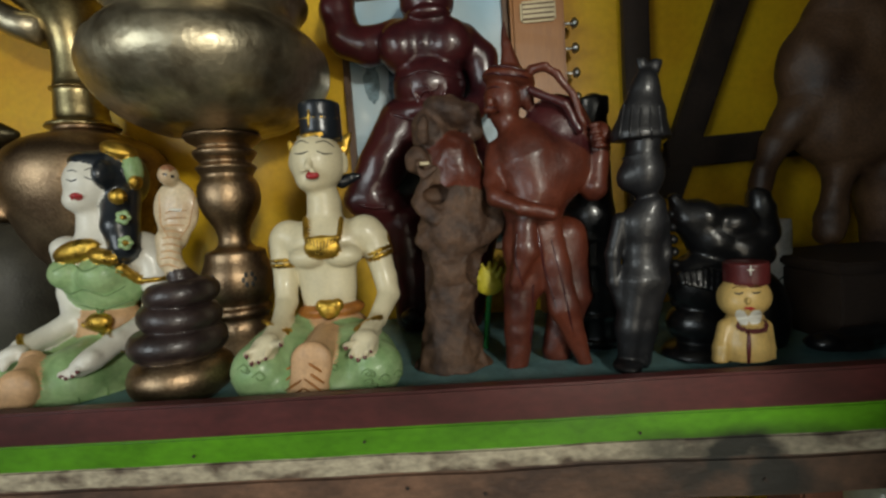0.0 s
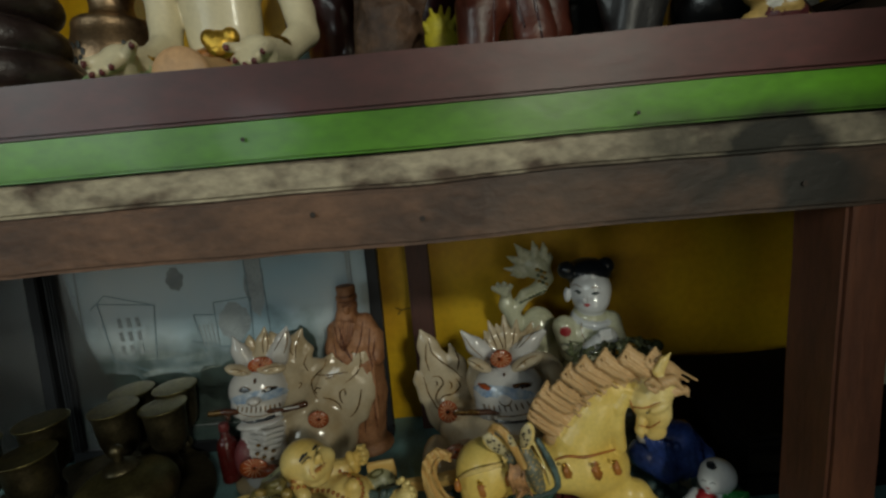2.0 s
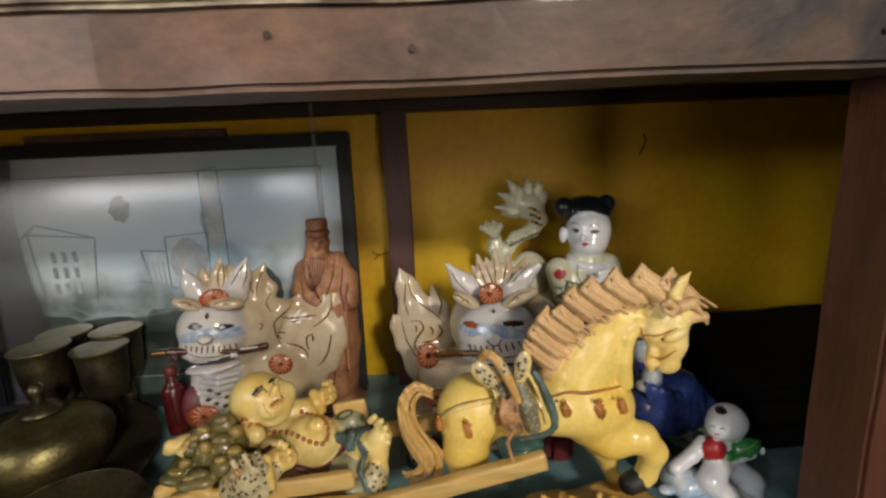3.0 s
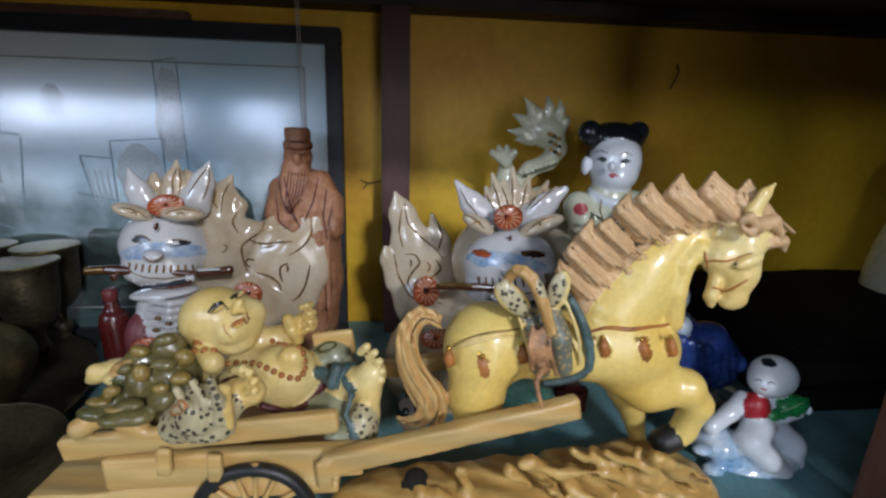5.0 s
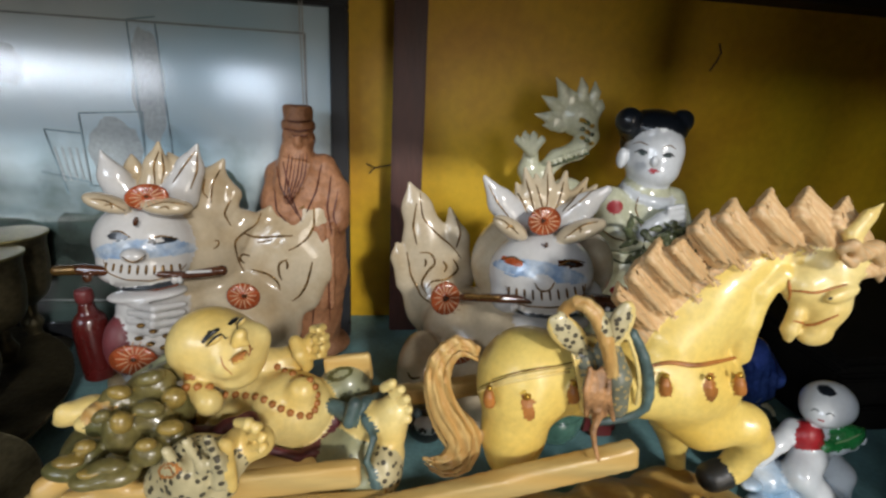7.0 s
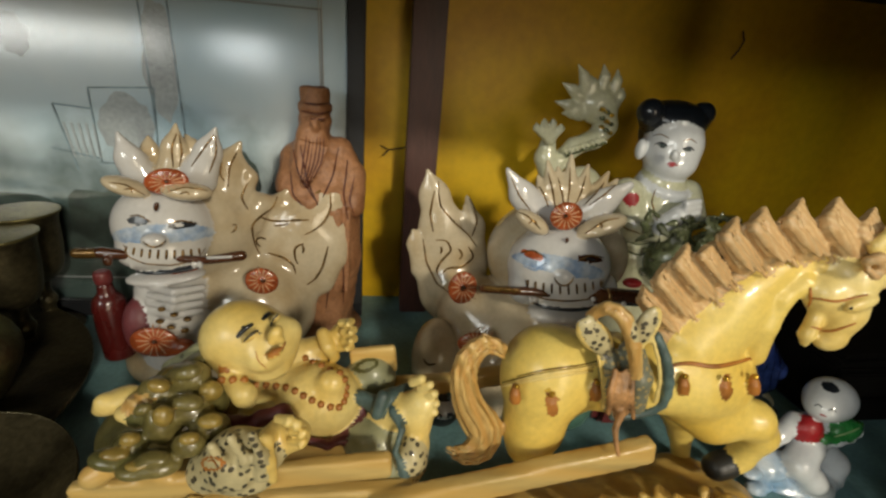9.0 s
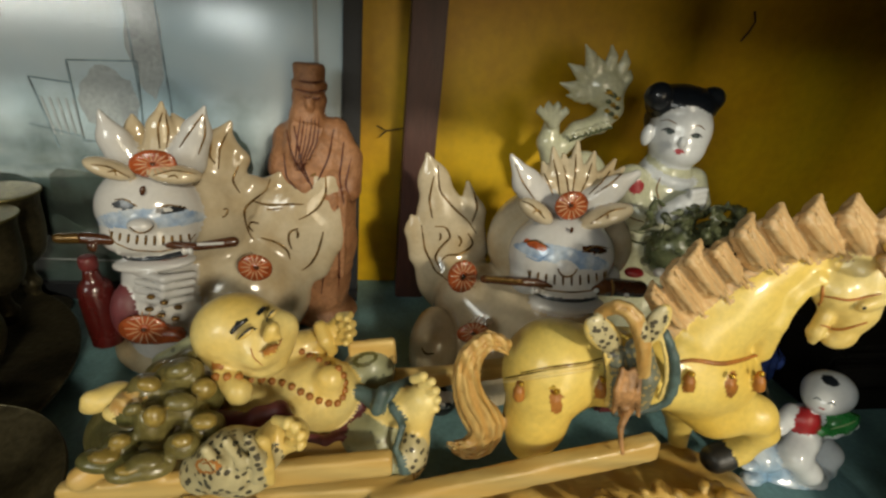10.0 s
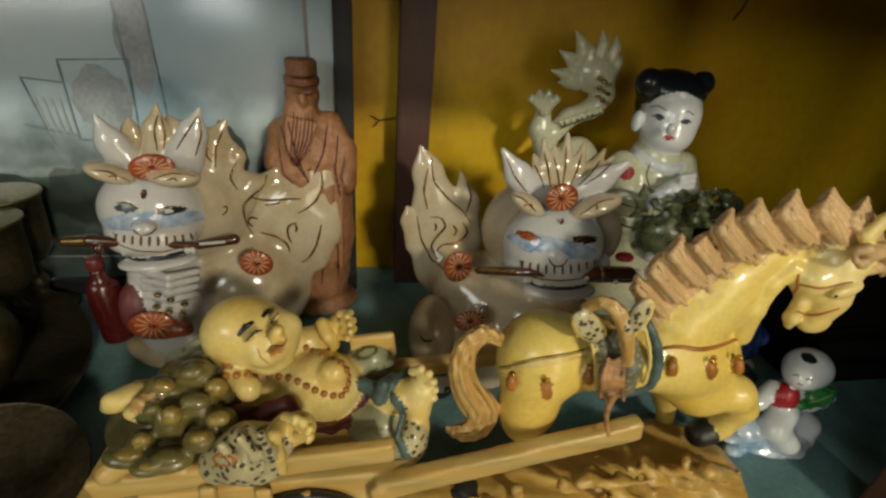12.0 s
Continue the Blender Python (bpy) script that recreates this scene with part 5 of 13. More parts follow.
    s.chain("mane", 0.0006, 0.9, (0.2096, 0.5605, 0.98, 0.0017), (0.1953, 0.5607, 0.9899, 0.0018), (0.1805, 0.561, 1.0005, 0.0018), (0.1742, 0.5617, 1.0063, 0.0017), (0.1717, 0.5625, 1.0101, 0.0013), (0.172, 0.5636, 1.0132, 0.0008), (0.1735, 0.5645, 1.0151, 0.0004))
    s.chain("mane", 0.001, 0.7, (0.2092, 0.561, 0.995, 0.0107), (0.2015, 0.5609, 0.9999, 0.0108), (0.1933, 0.561, 1.0062, 0.0104), (0.1895, 0.5613, 1.0118, 0.0087), (0.1879, 0.562, 1.0174, 0.0064), (0.189, 0.5636, 1.0233, 0.0031), (0.1907, 0.565, 1.0278, 0.0004))
    s.chain("mane", 0.0006, 0.9, (0.1961, 0.559, 0.9947, 0.0017), (0.1862, 0.5592, 1.0013, 0.0018), (0.177, 0.5595, 1.0086, 0.0019), (0.1767, 0.5602, 1.0125, 0.0017), (0.18, 0.561, 1.0155, 0.0014), (0.1855, 0.5621, 1.0195, 0.0008), (0.1906, 0.563, 1.0226, 0.0004))
    s.chain("mane", 0.0006, 0.9, (0.1985, 0.5551, 0.9931, 0.0017), (0.187, 0.5549, 1.0011, 0.0018), (0.1763, 0.5551, 1.0098, 0.0019), (0.1755, 0.5563, 1.0141, 0.0017), (0.1788, 0.5582, 1.0173, 0.0014), (0.1849, 0.5608, 1.0212, 0.0008), (0.1906, 0.563, 1.0242, 0.0004))
    s.chain("mane", 0.0006, 0.9, (0.2005, 0.5528, 0.9948, 0.0017), (0.1887, 0.5523, 1.0022, 0.0018), (0.1775, 0.5524, 1.0103, 0.0019), (0.1761, 0.554, 1.0149, 0.0017), (0.1789, 0.5566, 1.0186, 0.0014), (0.1848, 0.56, 1.0227, 0.0008), (0.1906, 0.563, 1.0258, 0.0004))
    s.chain("mane", 0.0006, 0.9, (0.2069, 0.552, 0.9917, 0.0017), (0.1936, 0.5515, 1.0005, 0.0018), (0.1808, 0.5515, 1.01, 0.0019), (0.1784, 0.5533, 1.0154, 0.0017), (0.1803, 0.556, 1.0195, 0.0014), (0.1854, 0.5598, 1.024, 0.0008), (0.1905, 0.563, 1.0274, 0.0004))
    s.chain("mane", 0.0006, 0.9, (0.2131, 0.5528, 0.9919, 0.0017), (0.1996, 0.5523, 1.0, 0.0018), (0.1864, 0.5524, 1.0091, 0.0019), (0.1829, 0.554, 1.0145, 0.0017), (0.1837, 0.5566, 1.0188, 0.0014), (0.1878, 0.56, 1.0229, 0.0008), (0.1923, 0.563, 1.0259, 0.0004))
    s.chain("mane", 0.0006, 0.9, (0.2241, 0.5551, 0.9871, 0.0017), (0.2092, 0.5549, 0.9968, 0.0019), (0.1943, 0.5551, 1.0074, 0.0019), (0.1893, 0.5563, 1.0133, 0.0017), (0.1885, 0.5582, 1.0177, 0.0014), (0.1909, 0.5608, 1.0216, 0.0008), (0.1941, 0.563, 1.0244, 0.0004))
    s.chain("mane", 0.0006, 0.9, (0.2349, 0.559, 0.9857, 0.0018), (0.2201, 0.5592, 0.9948, 0.0019), (0.2046, 0.5595, 1.0049, 0.002), (0.1978, 0.5602, 1.0113, 0.0018), (0.1947, 0.561, 1.0162, 0.0014), (0.1947, 0.5621, 1.0202, 0.0008), (0.1959, 0.563, 1.0228, 0.0004))
    s.chain("mane", 0.001, 0.7, (0.2409, 0.5595, 0.9933, 0.0121), (0.2317, 0.5594, 1.0, 0.0121), (0.2219, 0.5595, 1.0079, 0.0117), (0.2168, 0.5598, 1.0138, 0.0098), (0.2142, 0.5605, 1.0193, 0.0071), (0.2143, 0.5621, 1.0253, 0.0035), (0.2153, 0.5635, 1.0299, 0.0004))
    s.chain("mane", 0.0006, 0.9, (0.2252, 0.5575, 0.993, 0.0019), (0.214, 0.5577, 1.0014, 0.0021), (0.2034, 0.558, 1.0103, 0.0021), (0.2024, 0.5587, 1.0144, 0.0019), (0.2053, 0.5595, 1.0174, 0.0016), (0.2102, 0.5606, 1.0215, 0.0009), (0.2149, 0.5615, 1.0247, 0.0004))
    s.chain("mane", 0.0006, 0.9, (0.2281, 0.5536, 0.9914, 0.0019), (0.215, 0.5534, 1.0012, 0.0021), (0.2027, 0.5536, 1.0114, 0.0021), (0.2012, 0.5548, 1.016, 0.0019), (0.204, 0.5567, 1.0192, 0.0015), (0.2096, 0.5593, 1.0232, 0.0009), (0.2149, 0.5615, 1.0263, 0.0004))
    s.chain("mane", 0.0006, 0.9, (0.2306, 0.5513, 0.9931, 0.0019), (0.2171, 0.5508, 1.0022, 0.002), (0.2042, 0.5509, 1.0119, 0.0021), (0.202, 0.5525, 1.0169, 0.0019), (0.2042, 0.5551, 1.0205, 0.0015), (0.2096, 0.5585, 1.0247, 0.0009), (0.2149, 0.5615, 1.0279, 0.0004))
    s.chain("mane", 0.0006, 0.9, (0.2379, 0.5505, 0.99, 0.0019), (0.2227, 0.55, 1.0005, 0.002), (0.208, 0.55, 1.0117, 0.0021), (0.2046, 0.5518, 1.0173, 0.0019), (0.2058, 0.5545, 1.0214, 0.0015), (0.2102, 0.5583, 1.026, 0.0009), (0.2149, 0.5615, 1.0295, 0.0004))
    s.chain("mane", 0.0006, 0.9, (0.245, 0.5513, 0.9901, 0.0019), (0.2296, 0.5508, 1.0001, 0.0021), (0.2143, 0.5509, 1.0108, 0.0021), (0.2097, 0.5525, 1.0165, 0.0019), (0.2096, 0.5551, 1.0207, 0.0015), (0.213, 0.5585, 1.025, 0.0009), (0.2169, 0.5615, 1.028, 0.0004))
    s.chain("mane", 0.0006, 0.9, (0.2575, 0.5536, 0.9853, 0.002), (0.2404, 0.5534, 0.9969, 0.0021), (0.2232, 0.5536, 1.0091, 0.0021), (0.2169, 0.5548, 1.0153, 0.0019), (0.215, 0.5567, 1.0196, 0.0016), (0.2165, 0.5593, 1.0237, 0.0009), (0.2189, 0.5615, 1.0265, 0.0004))
    s.chain("mane", 0.0006, 0.9, (0.2699, 0.5575, 0.9839, 0.002), (0.2528, 0.5577, 0.9948, 0.0021), (0.2349, 0.558, 1.0067, 0.0022), (0.2264, 0.5587, 1.0133, 0.002), (0.222, 0.5595, 1.0181, 0.0016), (0.2207, 0.5606, 1.0222, 0.0009), (0.2209, 0.5615, 1.0249, 0.0004))
    s.chain("mane", 0.001, 0.7, (0.2595, 0.558, 0.9925, 0.0103), (0.2536, 0.5579, 0.9973, 0.0105), (0.2471, 0.558, 1.0034, 0.0101), (0.243, 0.5583, 1.009, 0.0085), (0.2409, 0.559, 1.0144, 0.0062), (0.242, 0.5606, 1.0202, 0.0031), (0.2439, 0.562, 1.0247, 0.0004))
    s.chain("mane", 0.0006, 0.9, (0.2462, 0.556, 0.9923, 0.0017), (0.2378, 0.5562, 0.9988, 0.0018), (0.2299, 0.5565, 1.006, 0.0019), (0.2298, 0.5572, 1.0097, 0.0017), (0.233, 0.558, 1.0126, 0.0014), (0.2388, 0.5591, 1.0163, 0.0008), (0.2442, 0.56, 1.0193, 0.0004))
    s.chain("mane", 0.0006, 0.9, (0.2481, 0.5521, 0.9906, 0.0016), (0.2377, 0.5519, 0.9986, 0.0018), (0.2281, 0.5521, 1.0072, 0.0018), (0.2276, 0.5533, 1.0114, 0.0017), (0.231, 0.5552, 1.0144, 0.0013), (0.2376, 0.5578, 1.0181, 0.0008), (0.2439, 0.56, 1.0209, 0.0004))
    s.chain("mane", 0.0006, 0.9, (0.2495, 0.5498, 0.9923, 0.0016), (0.2388, 0.5493, 0.9997, 0.0018), (0.2288, 0.5494, 1.0077, 0.0018), (0.2276, 0.551, 1.0122, 0.0016), (0.2306, 0.5536, 1.0157, 0.0013), (0.2372, 0.557, 1.0196, 0.0008), (0.2437, 0.56, 1.0226, 0.0004))
    s.chain("mane", 0.0006, 0.9, (0.2561, 0.549, 0.9891, 0.0016), (0.2438, 0.5485, 0.9979, 0.0018), (0.232, 0.5485, 1.0075, 0.0018), (0.2297, 0.5503, 1.0127, 0.0016), (0.2317, 0.553, 1.0167, 0.0013), (0.2376, 0.5568, 1.021, 0.0008), (0.2435, 0.56, 1.0243, 0.0004))
    s.chain("mane", 0.0006, 0.9, (0.2624, 0.5498, 0.9893, 0.0016), (0.2501, 0.5493, 0.9974, 0.0018), (0.2379, 0.5494, 1.0064, 0.0018), (0.2345, 0.551, 1.0118, 0.0016), (0.2353, 0.5536, 1.0159, 0.0013), (0.2402, 0.557, 1.0199, 0.0008), (0.2455, 0.56, 1.0227, 0.0004))
    s.chain("mane", 0.0006, 0.9, (0.2745, 0.5521, 0.9843, 0.0017), (0.2606, 0.5519, 0.9941, 0.0018), (0.2466, 0.5521, 1.0046, 0.0019), (0.2415, 0.5533, 1.0105, 0.0017), (0.2407, 0.5552, 1.0148, 0.0013), (0.2437, 0.5578, 1.0185, 0.0008), (0.2475, 0.56, 1.0211, 0.0004))
    s.chain("mane", 0.0006, 0.9, (0.2863, 0.556, 0.9828, 0.0017), (0.2727, 0.5562, 0.9919, 0.0018), (0.2582, 0.5565, 1.002, 0.0019), (0.2512, 0.5572, 1.0084, 0.0017), (0.2477, 0.558, 1.0132, 0.0014), (0.2479, 0.5591, 1.017, 0.0008), (0.2495, 0.56, 1.0195, 0.0004))
    s.chain("mane", 0.001, 1.0, (0.1266, 0.572, 0.9175, 0.009), (0.1418, 0.572, 0.9399, 0.0072), (0.1746, 0.572, 0.9683, 0.0059), (0.2169, 0.568, 0.9848, 0.005), (0.2563, 0.562, 0.9855, 0.0047))
    s.chain("tail_hair", 0.0004, 1.0, (0.0085, 0.5631, 0.9027, 0.001), (0.0028, 0.5628, 0.9061, 0.0012), (-0.0037, 0.5624, 0.9081, 0.0014), (-0.0078, 0.562, 0.904, 0.0016), (-0.0105, 0.5616, 0.8971, 0.0018), (-0.011, 0.5613, 0.8893, 0.0019), (-0.0098, 0.5609, 0.8808, 0.002), (-0.0069, 0.5605, 0.8732, 0.0021), (-0.0023, 0.5602, 0.8649, 0.0024), (0.0063, 0.5601, 0.8547, 0.0027), (0.0136, 0.5602, 0.8427, 0.0029), (0.0133, 0.5602, 0.8268, 0.0027), (0.0085, 0.5602, 0.8125, 0.0024), (-0.0002, 0.5602, 0.8066, 0.002), (-0.0102, 0.5602, 0.8062, 0.0015), (-0.0193, 0.5602, 0.8124, 0.001), (-0.0259, 0.5602, 0.8191, 0.0005))
    s.chain("tail_hair", 0.0004, 1.0, (0.0087, 0.563, 0.9043, 0.001), (0.0025, 0.5625, 0.9082, 0.0012), (-0.0045, 0.5617, 0.9107, 0.0014), (-0.0095, 0.5611, 0.9066, 0.0016), (-0.0128, 0.5605, 0.8995, 0.0017), (-0.0137, 0.5599, 0.8913, 0.0018), (-0.0126, 0.5592, 0.8823, 0.0019), (-0.0098, 0.5585, 0.8742, 0.0021), (-0.0053, 0.558, 0.8656, 0.0023), (0.0027, 0.5579, 0.8556, 0.0026), (0.0094, 0.558, 0.8444, 0.0029), (0.0094, 0.558, 0.8306, 0.0027), (0.0052, 0.558, 0.8183, 0.0023), (-0.0023, 0.558, 0.8127, 0.002), (-0.0113, 0.558, 0.8118, 0.0015), (-0.0199, 0.558, 0.8169, 0.001), (-0.0263, 0.558, 0.8226, 0.0005))
    s.chain("tail_hair", 0.0004, 1.0, (0.0077, 0.56, 0.9083, 0.001), (0.0013, 0.5593, 0.9127, 0.0012), (-0.0062, 0.5585, 0.9155, 0.0014), (-0.0118, 0.5577, 0.9113, 0.0016), (-0.0158, 0.557, 0.904, 0.0017), (-0.0169, 0.5562, 0.8954, 0.0018), (-0.0159, 0.5555, 0.8859, 0.0019), (-0.0132, 0.5546, 0.8772, 0.0021), (-0.0088, 0.554, 0.8684, 0.0023), (-0.0015, 0.5539, 0.8586, 0.0026), (0.0047, 0.554, 0.8482, 0.0028), (0.0048, 0.554, 0.8365, 0.0026), (0.0014, 0.554, 0.8264, 0.0023), (-0.0051, 0.554, 0.8211, 0.0019), (-0.0129, 0.554, 0.8197, 0.0015), (-0.021, 0.554, 0.8237, 0.001), (-0.0272, 0.554, 0.8284, 0.0005))
    s.chain("tail_hair", 0.0004, 1.0, (0.0086, 0.5616, 0.9084, 0.001), (0.0017, 0.5608, 0.9132, 0.0012), (-0.0064, 0.5599, 0.9163, 0.0014), (-0.0127, 0.5591, 0.9119, 0.0016), (-0.0174, 0.5583, 0.9041, 0.0017), (-0.0187, 0.5575, 0.8948, 0.0018), (-0.0179, 0.5567, 0.8846, 0.0019), (-0.0151, 0.5558, 0.8751, 0.0021), (-0.0108, 0.5551, 0.8656, 0.0023), (-0.0039, 0.555, 0.8558, 0.0026), (0.0019, 0.5551, 0.8461, 0.0028), (0.0023, 0.5551, 0.8362, 0.0026), (-0.0006, 0.5551, 0.8278, 0.0023), (-0.0061, 0.5551, 0.8228, 0.0019), (-0.013, 0.5551, 0.8209, 0.0015), (-0.0208, 0.5551, 0.8239, 0.001), (-0.0269, 0.5551, 0.8277, 0.0005))
    s.chain("tail_hair", 0.0004, 1.0, (0.008, 0.5596, 0.9115, 0.001), (0.0008, 0.5588, 0.9166, 0.0012), (-0.0077, 0.5579, 0.92, 0.0014), (-0.0146, 0.5571, 0.9154, 0.0015), (-0.0198, 0.5563, 0.9072, 0.0017), (-0.0214, 0.5555, 0.8973, 0.0018), (-0.0206, 0.5547, 0.8864, 0.0019), (-0.0179, 0.5538, 0.8762, 0.0021), (-0.0136, 0.5531, 0.8662, 0.0023), (-0.0073, 0.553, 0.8566, 0.0026), (-0.002, 0.5531, 0.8476, 0.0028), (-0.0014, 0.5531, 0.8396, 0.0026), (-0.0036, 0.5531, 0.8331, 0.0022), (-0.0081, 0.5531, 0.8284, 0.0019), (-0.0141, 0.5531, 0.826, 0.0015), (-0.0214, 0.5531, 0.8281, 0.0009), (-0.0273, 0.5531, 0.831, 0.0005))
    s.chain("tail_hair", 0.0004, 1.0, (0.0092, 0.562, 0.9109, 0.001), (0.0016, 0.5613, 0.9163, 0.0012), (-0.0075, 0.5605, 0.9199, 0.0014), (-0.0152, 0.5597, 0.9149, 0.0016), (-0.021, 0.559, 0.9061, 0.0017), (-0.0229, 0.5582, 0.8954, 0.0018), (-0.0222, 0.5575, 0.8835, 0.0019), (-0.0194, 0.5566, 0.8723, 0.0021), (-0.0151, 0.556, 0.8615, 0.0023), (-0.0092, 0.5559, 0.8517, 0.0026), (-0.0041, 0.556, 0.8433, 0.0028), (-0.0033, 0.556, 0.8372, 0.0026), (-0.0049, 0.556, 0.8324, 0.0023), (-0.0085, 0.556, 0.8278, 0.0019), (-0.0136, 0.556, 0.8249, 0.0015), (-0.0207, 0.556, 0.826, 0.001), (-0.0265, 0.556, 0.828, 0.0005))
    s.chain("tail_hair", 0.0004, 1.0, (0.009, 0.561, 0.9131, 0.001), (0.0011, 0.5605, 0.9188, 0.0012), (-0.0084, 0.5597, 0.9225, 0.0014), (-0.0167, 0.5591, 0.9172, 0.0015), (-0.0231, 0.5585, 0.9078, 0.0017), (-0.0252, 0.5579, 0.8964, 0.0018), (-0.0245, 0.5572, 0.8837, 0.0019), (-0.0217, 0.5565, 0.8714, 0.0021), (-0.0173, 0.556, 0.8599, 0.0023), (-0.0119, 0.5559, 0.8502, 0.0026), (-0.0073, 0.556, 0.8425, 0.0028), (-0.0062, 0.556, 0.8382, 0.0026), (-0.0072, 0.556, 0.8351, 0.0022), (-0.0098, 0.556, 0.8308, 0.0019), (-0.0141, 0.556, 0.8275, 0.0015), (-0.0207, 0.556, 0.8276, 0.001), (-0.0265, 0.556, 0.8287, 0.0005))
    s.chain("tail_hair", 0.0004, 1.0, (0.0108, 0.5651, 0.9112, 0.001), (0.0025, 0.5648, 0.9171, 0.0012), (-0.0076, 0.5644, 0.9208, 0.0014), (-0.0167, 0.564, 0.915, 0.0016), (-0.0238, 0.5636, 0.9047, 0.0017), (-0.0261, 0.5633, 0.892, 0.0018), (-0.0255, 0.5629, 0.8779, 0.002), (-0.0225, 0.5625, 0.8641, 0.0022), (-0.018, 0.5622, 0.8514, 0.0024), (-0.0129, 0.5621, 0.8414, 0.0027), (-0.0086, 0.5622, 0.8343, 0.0029), (-0.0072, 0.5622, 0.8317, 0.0027), (-0.0076, 0.5622, 0.8304, 0.0023), (-0.0093, 0.5622, 0.8262, 0.0019), (-0.0127, 0.5622, 0.8223, 0.0015), (-0.0192, 0.5622, 0.8215, 0.001), (-0.025, 0.5622, 0.8217, 0.0005))
    s.line("resin_pale", 0.0018, (0.0022, 0.54, 0.9019), (0.0243, 0.54, 0.9074), (0.0501, 0.54, 0.9113), (0.0649, 0.54, 0.9171))
    s.line("gold_line", 0.0007, (0.0016, 0.54, 0.9057), (0.0237, 0.54, 0.9107), (0.0493, 0.54, 0.9146), (0.0641, 0.54, 0.9199))
    s.line("strap_orange", 0.0022, (0.1092, 0.535, 0.9166), (0.1238, 0.535, 0.921), (0.1469, 0.535, 0.9156), (0.1754, 0.535, 0.9237))
    s.chain("horse_yellow", 0.01, 1.0, (0.1738, 0.575, 0.8538, 0.024), (0.1893, 0.565, 0.8442, 0.02), (0.22, 0.557, 0.8463, 0.0153))
    s.chain("horse_yellow", 0.005, 1.0, (0.22, 0.557, 0.8463, 0.0153), (0.2327, 0.557, 0.8296, 0.0133), (0.2284, 0.56, 0.8019, 0.0104), (0.2247, 0.56, 0.7964, 0.0104))
    s.chain("hoof_black", 0.001, 1.0, (0.2195, 0.561, 0.7928, 0.0119), (0.2116, 0.561, 0.7892, 0.0114))
    s.chain("horse_yellow", 0.006, 1.0, (0.1893, 0.595, 0.8221, 0.018), (0.2041, 0.6, 0.7902, 0.0104), (0.213, 0.6, 0.7608, 0.008))
    s.chain("hoof_black", 0.001, 1.0, (0.2156, 0.6, 0.754, 0.0091), (0.2222, 0.6, 0.7388, 0.0109))
    s.line("resin_pale", 0.0017, (0.0167, 0.575, 0.8677), (0.0492, 0.575, 0.8738), (0.0912, 0.575, 0.8807))
    s.line("gold_line", 0.0007, (0.0178, 0.575, 0.8711), (0.0489, 0.575, 0.8777), (0.0908, 0.575, 0.8837))
    s.chain("strap_orange", 0.002, 1.0, (0.0135, 0.546, 0.8929, 0.0023), (0.0135, 0.544, 0.888, 0.0035), (0.0142, 0.544, 0.8836, 0.0042))
    s.ball((0.0125, 0.541, 0.897), (0.0023, 0.0023, 0.0023), "gold", 0)
    s.chain("strap_orange", 0.002, 1.0, (0.0397, 0.546, 0.8851, 0.0023), (0.0397, 0.544, 0.8801, 0.0035), (0.0405, 0.544, 0.8755, 0.0043))
    s.ball((0.0382, 0.541, 0.8893), (0.0023, 0.0023, 0.0023), "gold", 0)
    s.chain("strap_orange", 0.002, 1.0, (0.0707, 0.546, 0.8947, 0.0024), (0.0706, 0.544, 0.8896, 0.0035), (0.0716, 0.544, 0.8851, 0.0043))
    s.ball((0.0685, 0.541, 0.8987), (0.0023, 0.0023, 0.0023), "gold", 0)
    s.chain("strap_orange", 0.002, 1.0, (0.1355, 0.546, 0.8991, 0.0024), (0.1354, 0.544, 0.8939, 0.0036), (0.1367, 0.544, 0.8893, 0.0044))
    s.ball((0.132, 0.541, 0.903), (0.0024, 0.0024, 0.0024), "gold", 0)
    s.chain("strap_orange", 0.002, 1.0, (0.1681, 0.546, 0.8965, 0.0024), (0.168, 0.544, 0.8913, 0.0037), (0.1695, 0.544, 0.8865, 0.0045))
    s.ball((0.1639, 0.541, 0.9006), (0.0024, 0.0024, 0.0024), "gold", 0)
    s.chain("strap_orange", 0.002, 1.0, (0.1917, 0.546, 0.8979, 0.0025), (0.1916, 0.544, 0.8926, 0.0037), (0.1932, 0.544, 0.8878, 0.0045))
    s.ball((0.1871, 0.541, 0.9019), (0.0024, 0.0024, 0.0024), "gold", 0)
    return s.piece("horse", (0.0529, 0.575, 0.745), whole, "yellow horse with brown mane and ornate saddle")


cart_horse_part = cart_horse(cart_group)


